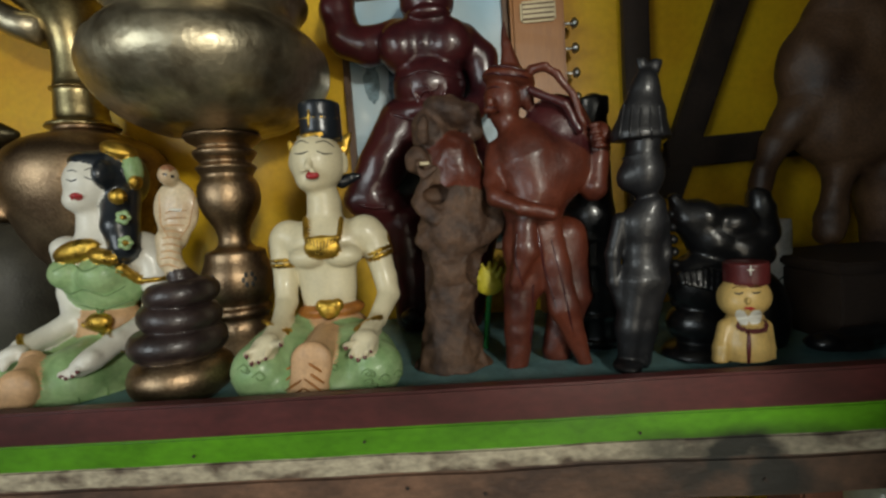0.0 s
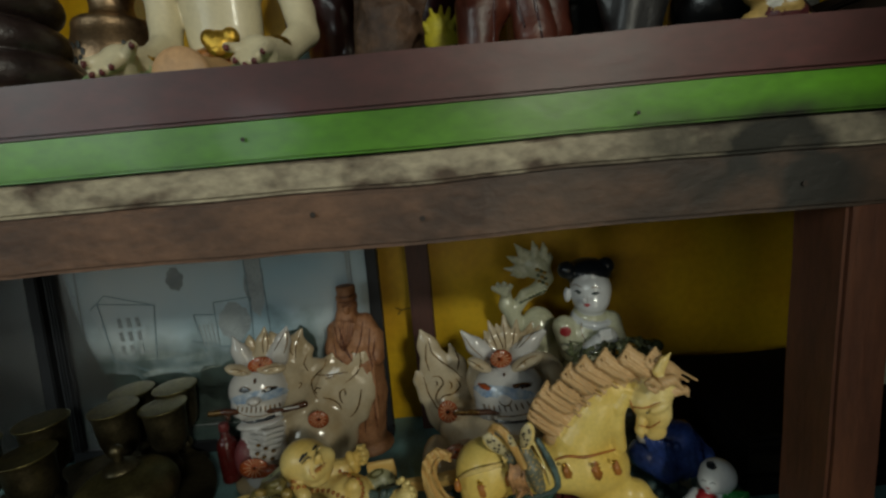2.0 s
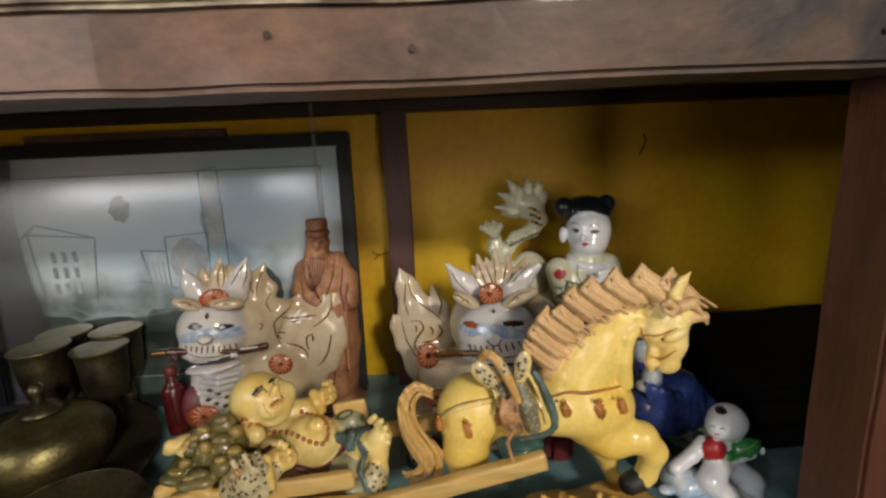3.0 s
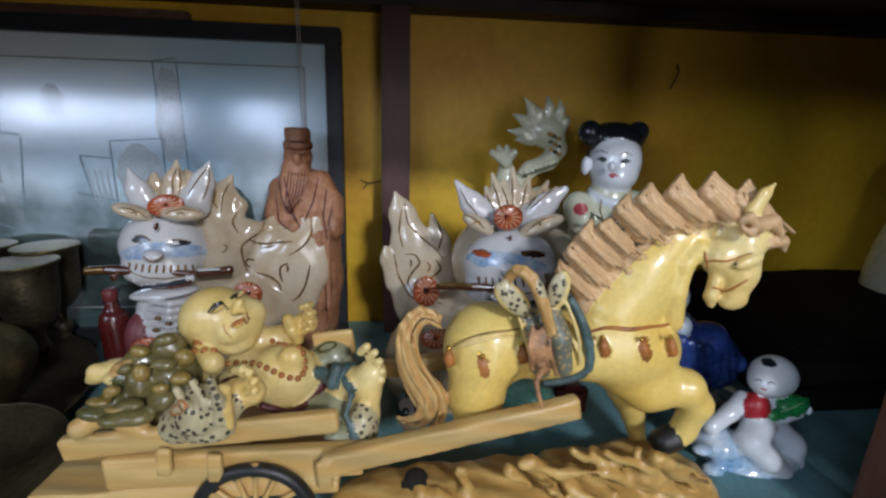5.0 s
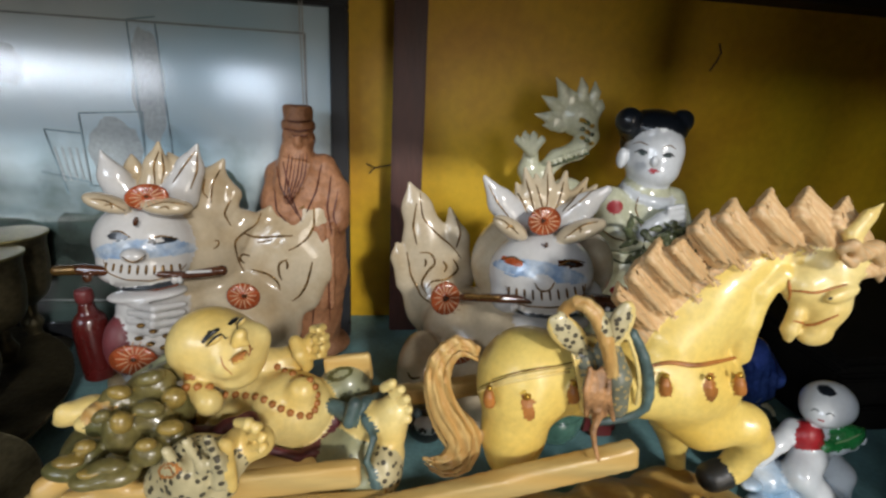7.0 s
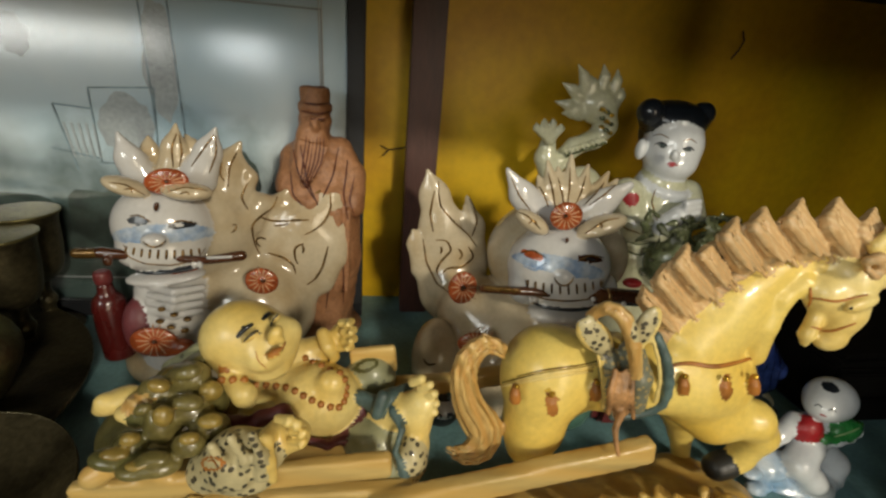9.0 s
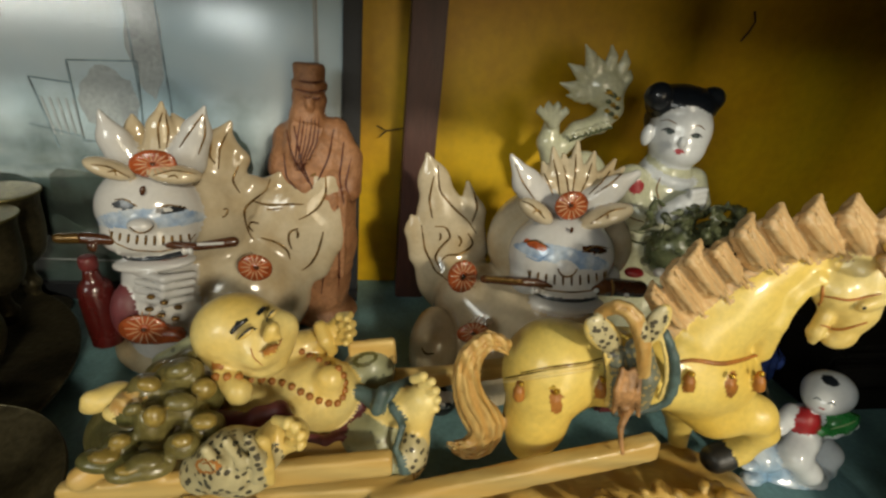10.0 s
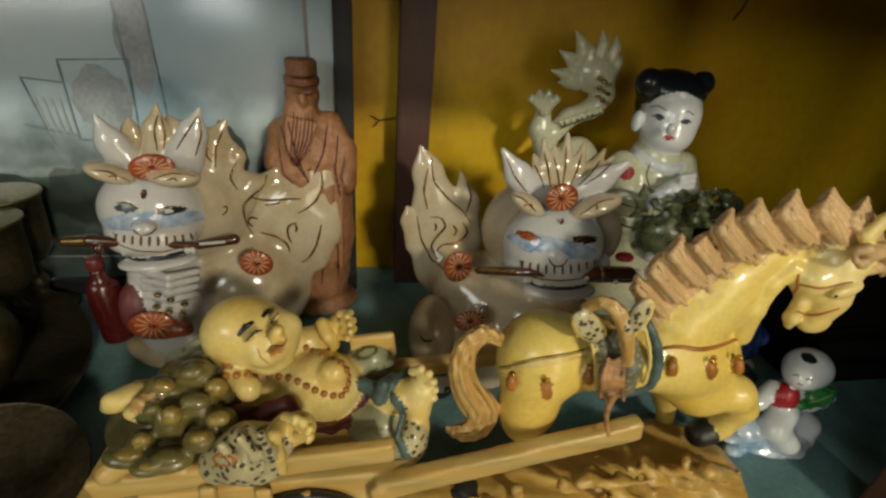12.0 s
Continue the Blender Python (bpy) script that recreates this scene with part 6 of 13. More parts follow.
def cart_saddle(whole):
    s = Sculpt(0.0015)
    s.way = np.array((0.5077, 0.6626, -0.5507))
    s.ball((0.0592, 0.543, 0.9347), (0.0176, 0.0042, 0.0095), "resin_pale", 0.001, turn=42)
    s.paint((0.0544, 0.535, 0.9402), 0.0143, 0.0068, "spot_cloth", -42)
    s.ball((0.0943, 0.545, 0.9399), (0.0086, 0.0043, 0.0166), "resin_pale", 0.001, turn=12)
    s.paint((0.0856, 0.535, 0.9485), 0.0061, 0.013, "spot_cloth", -12)
    s.chain("saddle_trim", 0.002, 1.0, (0.0754, 0.549, 0.9147, 0.0075), (0.0814, 0.545, 0.8984, 0.0084), (0.0884, 0.548, 0.8729, 0.0072))
    s.chain("saddle_trim", 0.002, 1.0, (0.0911, 0.547, 0.9185, 0.009), (0.0974, 0.543, 0.9022, 0.0099), (0.1047, 0.547, 0.8754, 0.0081))
    s.chain("cloth_teal", 0.001, 1.0, (0.1062, 0.548, 0.9316, 0.0033), (0.1097, 0.5455, 0.9253, 0.0035), (0.1142, 0.543, 0.9166, 0.0038), (0.1185, 0.5425, 0.9069, 0.0039), (0.1223, 0.543, 0.8963, 0.0039), (0.1253, 0.5443, 0.8849, 0.0038), (0.1258, 0.546, 0.8743, 0.0037), (0.1216, 0.5476, 0.8674, 0.0035), (0.1143, 0.549, 0.8627, 0.0033), (0.1035, 0.5502, 0.8597, 0.0031), (0.0941, 0.551, 0.8581, 0.0029))
    s.chain("resin_pale", 0.001, 1.0, (0.099, 0.545, 0.9354, 0.0015), (0.102, 0.5425, 0.9286, 0.0015), (0.106, 0.54, 0.9194, 0.0015), (0.1098, 0.5395, 0.9098, 0.0015), (0.1133, 0.54, 0.8995, 0.0015), (0.1157, 0.5415, 0.8881, 0.0016), (0.1171, 0.543, 0.879, 0.0016))
    s.chain("resin_pale", 0.001, 1.0, (0.0661, 0.545, 0.9183, 0.0015), (0.0682, 0.5428, 0.9121, 0.0015), (0.0713, 0.541, 0.9025, 0.0015), (0.0757, 0.5428, 0.8872, 0.0015), (0.0796, 0.545, 0.8732, 0.0016))
    s.chain("tail_hair", 0.001, 1.0, (0.0547, 0.546, 0.948, 0.0035), (0.0568, 0.5424, 0.9537, 0.0039), (0.0598, 0.538, 0.9587, 0.0043), (0.064, 0.5347, 0.9585, 0.0047), (0.0686, 0.532, 0.9549, 0.005), (0.0729, 0.53, 0.9479, 0.0049), (0.0773, 0.529, 0.9384, 0.0047), (0.0826, 0.5298, 0.9253, 0.0043), (0.087, 0.531, 0.9138, 0.0039))
    s.chain("tassel", 0.0008, 1.0, (0.0727, 0.533, 0.9157, 0.0016), (0.07, 0.528, 0.903, 0.0021), (0.0746, 0.53, 0.8822, 0.0015))
    s.chain("tassel", 0.0008, 1.0, (0.076, 0.533, 0.9132, 0.0016), (0.0747, 0.528, 0.9009, 0.0022), (0.0806, 0.53, 0.8787, 0.0015))
    s.chain("tassel", 0.0008, 1.0, (0.0793, 0.533, 0.9108, 0.0016), (0.0763, 0.528, 0.8988, 0.0022), (0.0849, 0.53, 0.8816, 0.0015))
    s.chain("tassel", 0.0008, 1.0, (0.0804, 0.533, 0.9155, 0.0016), (0.0811, 0.528, 0.8967, 0.0022), (0.0835, 0.53, 0.8785, 0.0015))
    s.chain("tassel", 0.0008, 1.0, (0.0837, 0.533, 0.913, 0.0016), (0.0803, 0.528, 0.9026, 0.0022), (0.0878, 0.53, 0.8814, 0.0015))
    s.chain("tassel", 0.0008, 1.0, (0.087, 0.533, 0.9105, 0.0016), (0.0851, 0.528, 0.9004, 0.0022), (0.094, 0.53, 0.8779, 0.0015))
    s.chain("tassel", 0.0008, 1.0, (0.0731, 0.533, 0.9157, 0.0016), (0.0716, 0.528, 0.8991, 0.0022), (0.075, 0.53, 0.8821, 0.0015))
    s.chain("tassel", 0.0008, 1.0, (0.0764, 0.533, 0.9132, 0.0016), (0.0763, 0.528, 0.8969, 0.0022), (0.081, 0.53, 0.8787, 0.0015))
    s.chain("tassel", 0.0008, 1.0, (0.0796, 0.533, 0.9107, 0.0016), (0.0755, 0.528, 0.9028, 0.0022), (0.0853, 0.53, 0.8816, 0.0015))
    s.chain("tassel", 0.001, 1.0, (0.0818, 0.526, 0.8862, 0.0026), (0.0776, 0.5223, 0.8843, 0.0023), (0.074, 0.518, 0.8803, 0.002), (0.0759, 0.5155, 0.8709, 0.0017), (0.0789, 0.514, 0.8621, 0.0015))
    return s.piece("saddle", (0.0925, 0.575, 0.745), whole, "spotted saddle flaps with a yellow strap")


cart_saddle_part = cart_saddle(cart_group)
cart_saddle_part.parent = cart_horse_part


def cart_frame(whole):
    s = Sculpt(0.0022)
    s.way = np.array((-0.0974, 0.753, -0.6508))
    s.slab((0.0161, 0.5225, 0.8355), (0.0974, 0.0058, 0.009), "cart_wood", 0.001, 11.3072, -178.4999, 0.002)
    s.slab((-0.1484, 0.61, 0.8349), (0.1212, 0.0057, 0.0076), "cart_wood", 0.001, 3.1645, 180, 0.002)
    s.slab((0.0014, 0.61, 0.8458), (0.0339, 0.0058, 0.0077), "cart_wood", 0, 8.7433, 180, 0.002)
    s.slab((-0.1604, 0.524, 0.8437), (0.0931, 0.0044, 0.0087), "cart_wood", 0.001, 3.9179, -179.3834, 0.002)
    s.slab((-0.1405, 0.5275, 0.8142), (0.0895, 0.0054, 0.0131), "cart_wood", 0, -0.6675, -178.3998, 0.002)
    s.slab((-0.0815, 0.605, 0.87), (0.0178, 0.0036, 0.0118), "cart_wood", 0, 7.073, 180, 0.002)
    s.chain("cart_wood", 0.004, 1.0, (-0.2369, 0.52, 0.8549, 0.0072), (-0.2239, 0.525, 0.8618, 0.0067), (-0.2041, 0.525, 0.8525, 0.0068))
    s.slab((-0.1846, 0.515, 0.829), (0.0108, 0.0027, 0.0054), "cart_wood", 0, 85.2391, 180, 0.002)
    s.slab((-0.1519, 0.515, 0.8221), (0.0111, 0.0027, 0.0055), "cart_wood", 0, 87.3621, 180, 0.002)
    s.slab((-0.0778, 0.515, 0.8117), (0.0118, 0.0029, 0.0057), "cart_wood", 0, 87.925, 0, 0.002)
    s.slab((-0.1761, 0.575, 0.7951), (0.107, 0.0556, 0.0051), "cart_wood", 0.001, 0, 0, 0.002)
    return s.piece("cart", (-0.071, 0.575, 0.745), whole, "pale carved cart with two shafts")


cart_frame_part = cart_frame(cart_group)


def cart_wheel(whole):
    s = Sculpt(0.0018)
    s.way = np.array((-0.265, 0.6491, -0.713))
    s.ring((-0.1292, 0.517, 0.7768), (0, 1, 0), 0.0409, 0.0048, "hoof_black")
    s.ball((-0.1284, 0.515, 0.7793), (0.0103, 0.0052, 0.0103), "cart_wood", 0)
    s.chain("cart_wood", 0, 1.0, (-0.162, 0.517, 0.7801, 0.0022), (-0.0953, 0.517, 0.7735, 0.0023))
    s.chain("cart_wood", 0, 1.0, (-0.155, 0.517, 0.8022, 0.0021), (-0.1014, 0.517, 0.7494, 0.0023))
    s.chain("cart_wood", 0, 1.0, (-0.1416, 0.517, 0.8171, 0.0021), (-0.1155, 0.517, 0.7322, 0.0023))
    s.chain("cart_wood", 0, 1.0, (-0.1252, 0.517, 0.8217, 0.0021), (-0.1337, 0.517, 0.7275, 0.0023))
    s.chain("cart_wood", 0, 1.0, (-0.1096, 0.517, 0.8146, 0.0022), (-0.1503, 0.517, 0.7365, 0.0023))
    s.chain("cart_wood", 0, 1.0, (-0.0985, 0.517, 0.7973, 0.0022), (-0.1605, 0.517, 0.756, 0.0022))
    return s.piece("wheel", (-0.1502, 0.575, 0.745), whole, "spoked wheel with dark rim")


cart_wheel_part = cart_wheel(cart_group)
cart_wheel_part.parent = cart_frame_part


def cart_ingots(whole):
    s = Sculpt(0.0018)
    s.way = np.array((-0.4093, 0.6137, -0.6752))
    s.ball((-0.2302, 0.585, 0.8312), (0.0497, 0.033, 0.0278), "coin_olive", 0.006, turn=-25)
    s.ball((-0.1971, 0.56, 0.8911), (0.0143, 0.0104, 0.0102), "coin_olive", 0.0012, turn=-15)
    s.ball((-0.1915, 0.55, 0.9037), (0.0084, 0.0056, 0.0049), "coin_olive", 0.0012, turn=-15)
    s.ball((-0.2136, 0.556, 0.8843), (0.0115, 0.0089, 0.0094), "coin_olive", 0.0012, turn=20)
    s.ball((-0.2071, 0.546, 0.8972), (0.0067, 0.0048, 0.0045), "coin_gold", 0.0012, turn=20)
    s.ball((-0.206, 0.54, 0.8727), (0.0098, 0.0103, 0.0144), "coin_olive", 0.0012, turn=-8)
    s.ball((-0.1989, 0.53, 0.8888), (0.0057, 0.0053, 0.0068), "coin_gold", 0.0012, turn=-8)
    s.ball((-0.194, 0.548, 0.877), (0.0148, 0.0106, 0.0101), "coin_olive", 0.0012, turn=10)
    s.ball((-0.1883, 0.538, 0.8909), (0.0087, 0.0057, 0.0048), "coin_olive", 0.0012, turn=10)
    s.ball((-0.2206, 0.53, 0.8673), (0.0095, 0.0075, 0.0082), "coin_olive", 0.0012)
    s.ball((-0.2126, 0.52, 0.8823), (0.0055, 0.004, 0.0039), "coin_gold", 0.0012)
    s.ball((-0.2263, 0.524, 0.8635), (0.0137, 0.0082, 0.0056), "coin_olive", 0.0012, turn=5)
    s.ball((-0.2181, 0.514, 0.8782), (0.008, 0.0045, 0.0026), "coin_gold", 0.0012, turn=5)
    s.ball((-0.2033, 0.52, 0.863), (0.0149, 0.009, 0.0062), "coin_olive", 0.0012, turn=5)
    s.ball((-0.1963, 0.51, 0.8784), (0.0087, 0.0049, 0.0029), "coin_olive", 0.0012, turn=5)
    s.ball((-0.1861, 0.526, 0.8705), (0.0095, 0.0073, 0.0076), "coin_olive", 0.0012)
    s.ball((-0.18, 0.516, 0.8855), (0.0056, 0.0039, 0.0036), "coin_gold", 0.0012)
    s.ball((-0.1856, 0.56, 0.8742), (0.012, 0.0111, 0.0142), "coin_olive", 0.0012)
    s.ball((-0.1803, 0.55, 0.889), (0.0071, 0.0058, 0.0067), "coin_gold", 0.0012)
    s.ball((-0.2195, 0.545, 0.8757), (0.0099, 0.0075, 0.0079), "coin_olive", 0.0012, turn=-30)
    s.ball((-0.2122, 0.535, 0.8892), (0.0058, 0.004, 0.0037), "coin_olive", 0.0012, turn=-30)
    s.ball((-0.1794, 0.54, 0.8695), (0.0121, 0.0091, 0.0094), "coin_olive", 0.0012)
    s.ball((-0.1742, 0.53, 0.8841), (0.0071, 0.0049, 0.0044), "coin_gold", 0.0012)
    s.ball((-0.2115, 0.516, 0.8628), (0.011, 0.0065, 0.0043), "coin_olive", 0.0012)
    s.ball((-0.2038, 0.506, 0.8778), (0.0064, 0.0036, 0.002), "coin_gold", 0.0012)
    s.ball((-0.2037, 0.585, 0.8798), (0.0172, 0.0108, 0.0082), "coin_olive", 0.0012, turn=-30)
    s.ball((-0.1987, 0.575, 0.8913), (0.0102, 0.006, 0.0039), "coin_olive", 0.0012, turn=-30)
    s.ball((-0.2203, 0.585, 0.8729), (0.0135, 0.0086, 0.0068), "coin_olive", 0.0012, turn=-30)
    s.ball((-0.2145, 0.575, 0.8842), (0.008, 0.0048, 0.0032), "coin_gold", 0.0012, turn=-30)
    s.ball((-0.2416, 0.56, 0.874), (0.0164, 0.0099, 0.0068), "resin_pale", 0.003, turn=-26)
    s.ball((-0.2457, 0.556, 0.8757), (0.0067, 0.0057, 0.0067), "resin_pale", 0.003)
    s.ball((-0.221, 0.548, 0.8816), (0.0105, 0.0075, 0.0072), "tail_hair", 0.002, turn=-20)
    s.ball((-0.2253, 0.545, 0.876), (0.0098, 0.0061, 0.0046), "resin_pale", 0.002, turn=10)
    s.chain("green_cloth", 0.002, 0.7, (-0.2259, 0.6, 0.8668, 0.0079), (-0.2058, 0.6, 0.8791, 0.0086), (-0.1967, 0.6, 0.8913, 0.0054))
    s.ball((-0.1986, 0.6, 0.8789), (0.0149, 0.0107, 0.0102), "green_cloth", 0.004, turn=-30)
    return s.piece("ingots", (-0.2261, 0.58, 0.745), whole, "heap of olive and golden ingots")


cart_ingots_part = cart_ingots(cart_group)


def cart_monk(whole):
    s = Sculpt(0.0014)
    s.way = np.array((-0.2198, 0.6961, -0.6834))
    s.ball((-0.1697, 0.588, 0.9015), (0.0291, 0.0241, 0.0276), "resin_pale", 0.004)
    s.ball((-0.1509, 0.58, 0.9021), (0.0184, 0.0169, 0.0213), "resin_pale", 0.01)
    s.ball((-0.1526, 0.566, 0.9011), (0.0099, 0.0078, 0.0084), "resin_pale", 0.006)
    s.ball((-0.1391, 0.584, 0.9104), (0.0081, 0.0072, 0.0089), "resin_pale", 0.006)
    s.ball((-0.1505, 0.572, 0.8863), (0.0125, 0.0078, 0.0059), "resin_pale", 0.006, turn=-15)
    s.ball((-0.1407, 0.556, 0.9266), (0.0043, 0.0046, 0.0066), "resin_pale", 0.004, turn=25)
    s.ball((-0.1424, 0.553, 0.9233), (0.0029, 0.0022, 0.0023), "resin_pale", 0.002)
    s.ball((-0.1373, 0.555, 0.9232), (0.0026, 0.0021, 0.0023), "resin_pale", 0.002)
    s.ball((-0.1421, 0.556, 0.9144), (0.0057, 0.0029, 0.0012), "strap_orange", 0, turn=-30)
    s.ball((-0.1424, 0.556, 0.911), (0.0057, 0.0032, 0.0017), "resin_pale", 0.002, turn=-28)
    s.ball((-0.1566, 0.558, 0.9236), (0.0066, 0.0038, 0.0023), "resin_pale", 0.003, turn=-35)
    s.ball((-0.1427, 0.566, 0.9322), (0.004, 0.0026, 0.002), "resin_pale", 0.003, turn=-45)
    s.line("black_paint", 0.0018, (-0.1651, 0.56, 0.9237), (-0.1618, 0.56, 0.9302), (-0.1545, 0.56, 0.9358))
    s.line("black_paint", 0.001, (-0.1618, 0.56, 0.9302), (-0.1601, 0.56, 0.9342))
    s.line("black_paint", 0.0018, (-0.1486, 0.56, 0.9397), (-0.1465, 0.56, 0.9452), (-0.1435, 0.56, 0.9475))
    s.line("black_paint", 0.0008, (-0.1611, 0.56, 0.917), (-0.156, 0.56, 0.9228), (-0.1498, 0.56, 0.9281))
    s.line("black_paint", 0.0007, (-0.1436, 0.56, 0.9342), (-0.1407, 0.56, 0.9389), (-0.1387, 0.56, 0.9405))
    s.line("strap_orange", 0.0006, (-0.1471, 0.55, 0.9184), (-0.1405, 0.55, 0.9174), (-0.135, 0.55, 0.9232), (-0.132, 0.55, 0.9305))
    s.line("strap_orange", 0.0005, (-0.1516, 0.55, 0.9218), (-0.1507, 0.55, 0.9134), (-0.1458, 0.55, 0.9073))
    s.chain("resin_pale", 0.003, 1.0, (-0.1812, 0.575, 0.8882, 0.0047), (-0.1749, 0.565, 0.8869, 0.0053), (-0.1686, 0.56, 0.8831, 0.0063), (-0.1632, 0.556, 0.8802, 0.007))
    s.ball((-0.1628, 0.555, 0.8812), (0.0077, 0.0068, 0.0084), "resin_pale", 0.003)
    s.ball((-0.177, 0.568, 0.8922), (0.0042, 0.0042, 0.0057), "strap_orange", 0.002)
    s.ball((-0.1796, 0.598, 0.8344), (0.0278, 0.0222, 0.0245), "resin_pale", 0.006)
    s.ball((-0.1203, 0.584, 0.849), (0.0312, 0.0258, 0.0295), "resin_pale", 0.008)
    s.ball((-0.1473, 0.595, 0.8558), (0.0248, 0.0184, 0.0186), "resin_pale", 0.008)
    s.ball((-0.1097, 0.572, 0.875), (0.01, 0.0085, 0.01), "resin_pale", 0.006)
    s.ball((-0.1549, 0.575, 0.8491), (0.0196, 0.0143, 0.0141), "resin_pale", 0.006)
    s.ball((-0.1341, 0.566, 0.8551), (0.0092, 0.0068, 0.0069), "resin_pale", 0.004)
    s.chain("resin_pale", 0.005, 1.0, (-0.144, 0.606, 0.8754, 0.0116), (-0.1271, 0.612, 0.8728, 0.0102), (-0.1157, 0.612, 0.8807, 0.0102))
    s.chain("resin_pale", 0.001, 1.0, (-0.1201, 0.606, 0.8933, 0.0049), (-0.1157, 0.6, 0.8862, 0.0053), (-0.1115, 0.602, 0.8756, 0.0046))
    s.ball((-0.1059, 0.61, 0.8885), (0.0101, 0.0089, 0.0109), "resin_pale", 0.003)
    s.chain("resin_pale", 0.0008, 1.0, (-0.1057, 0.6, 0.9067, 0.0032), (-0.0983, 0.596, 0.9106, 0.0029), (-0.1001, 0.59, 0.9121, 0.0023))
    s.chain("resin_pale", 0.0008, 1.0, (-0.1039, 0.6, 0.8993, 0.0032), (-0.0965, 0.596, 0.9033, 0.003), (-0.0983, 0.59, 0.9049, 0.0023))
    s.chain("resin_pale", 0.0008, 1.0, (-0.1037, 0.6, 0.8917, 0.0033), (-0.0962, 0.596, 0.8958, 0.003), (-0.0981, 0.59, 0.8976, 0.0024))
    s.chain("resin_pale", 0.0008, 1.0, (-0.1062, 0.6, 0.885, 0.0033), (-0.0987, 0.596, 0.8892, 0.003), (-0.1005, 0.59, 0.8912, 0.0024))
    s.chain("cloth_plum", 0.003, 1.0, (-0.1986, 0.592, 0.847, 0.0036), (-0.1909, 0.572, 0.8435, 0.005), (-0.1674, 0.556, 0.8514, 0.0062), (-0.1522, 0.552, 0.8623, 0.0065), (-0.1391, 0.552, 0.8686, 0.0054), (-0.1326, 0.55, 0.8634, 0.0029))
    s.chain("cloth_plum", 0.003, 1.0, (-0.1287, 0.552, 0.845, 0.003), (-0.1115, 0.556, 0.8344, 0.0031), (-0.094, 0.566, 0.8349, 0.0032), (-0.0883, 0.578, 0.8481, 0.0029))
    s.ball((-0.1283, 0.528, 0.8741), (0.0112, 0.0093, 0.0106), "resin_pale", 0.004)
    s.chain("resin_pale", 0.0008, 1.0, (-0.1328, 0.518, 0.8963, 0.0027), (-0.1249, 0.512, 0.9011, 0.0027), (-0.1257, 0.51, 0.9001, 0.0021))
    s.chain("resin_pale", 0.0008, 1.0, (-0.1284, 0.518, 0.8934, 0.0028), (-0.1206, 0.512, 0.8982, 0.0027), (-0.1214, 0.51, 0.8972, 0.0021))
    s.chain("resin_pale", 0.0008, 1.0, (-0.126, 0.518, 0.887, 0.0028), (-0.1181, 0.512, 0.892, 0.0027), (-0.119, 0.51, 0.891, 0.0021))
    s.chain("resin_pale", 0.0008, 1.0, (-0.1266, 0.518, 0.8797, 0.0028), (-0.1186, 0.512, 0.8848, 0.0028), (-0.1195, 0.51, 0.8838, 0.0021))
    s.chain("resin_pale", 0.002, 0.8, (-0.1376, 0.53, 0.88, 0.0036), (-0.1394, 0.514, 0.8844, 0.004), (-0.1373, 0.508, 0.8738, 0.004), (-0.1356, 0.508, 0.8607, 0.0028))
    s.chain("spot_cloth", 0.006, 1.0, (-0.1437, 0.522, 0.8675, 0.013), (-0.1584, 0.52, 0.8656, 0.016), (-0.175, 0.524, 0.8528, 0.0138))
    s.ball((-0.1535, 0.518, 0.8516), (0.017, 0.0108, 0.0085), "spot_cloth", 0.006)
    s.ball((-0.1754, 0.555, 0.8409), (0.0222, 0.0157, 0.0148), "spot_cloth", 0.008)
    s.chain("spot_cloth", 0.004, 1.0, (-0.1645, 0.506, 0.8901, 0.0026), (-0.1587, 0.506, 0.874, 0.0027), (-0.1635, 0.506, 0.8604, 0.0028))
    s.chain("spot_cloth", 0.004, 1.0, (-0.1543, 0.506, 0.8956, 0.0026), (-0.1482, 0.506, 0.8798, 0.0027), (-0.152, 0.506, 0.8606, 0.0028))
    s.chain("spot_cloth", 0.004, 1.0, (-0.1435, 0.506, 0.8969, 0.0026), (-0.1397, 0.506, 0.8813, 0.0027), (-0.1414, 0.506, 0.8652, 0.0028))
    s.paint((-0.164, 0.5, 0.883), 0.0068, 0.004, "strap_orange", -10)
    s.paint((-0.164, 0.5, 0.883), 0.0049, 0.0026, "spot_cloth", -10)
    s.line("strap_orange", 0.0006, (-0.1664, 0.5, 0.8845), (-0.163, 0.5, 0.8859), (-0.1616, 0.5, 0.8814))
    s.bead("strap_orange", 0.003, (-0.179, 0.566, 0.8833), (-0.1631, 0.566, 0.8827), (-0.1496, 0.566, 0.8813), (-0.1367, 0.566, 0.8778), (-0.1253, 0.566, 0.8672), (-0.1154, 0.566, 0.8605), (-0.1058, 0.566, 0.8579), (-0.0989, 0.566, 0.8666), (-0.0979, 0.566, 0.8804), (-0.1021, 0.566, 0.8904), (-0.111, 0.566, 0.8983), (-0.1219, 0.566, 0.9087))
    s.ball((-0.0836, 0.604, 0.8537), (0.0202, 0.0175, 0.021), "green_cloth", 0.006)
    s.paint((-0.0814, 0.58, 0.8872), 0.0094, 0.0051, "coin_olive", 8)
    s.paint((-0.0814, 0.58, 0.8872), 0.0059, 0.0027, "green_cloth", 8)
    s.ball((-0.0771, 0.566, 0.8262), (0.0248, 0.0183, 0.0182), "green_cloth", 0.008)
    s.chain("cloth_teal", 0.003, 1.0, (-0.0897, 0.576, 0.8586, 0.0052), (-0.0777, 0.57, 0.8561, 0.0068), (-0.068, 0.572, 0.8617, 0.0064), (-0.0533, 0.584, 0.8592, 0.005))
    s.chain("cloth_teal", 0.002, 1.0, (-0.0739, 0.566, 0.8681, 0.0047), (-0.0775, 0.562, 0.8564, 0.0047))
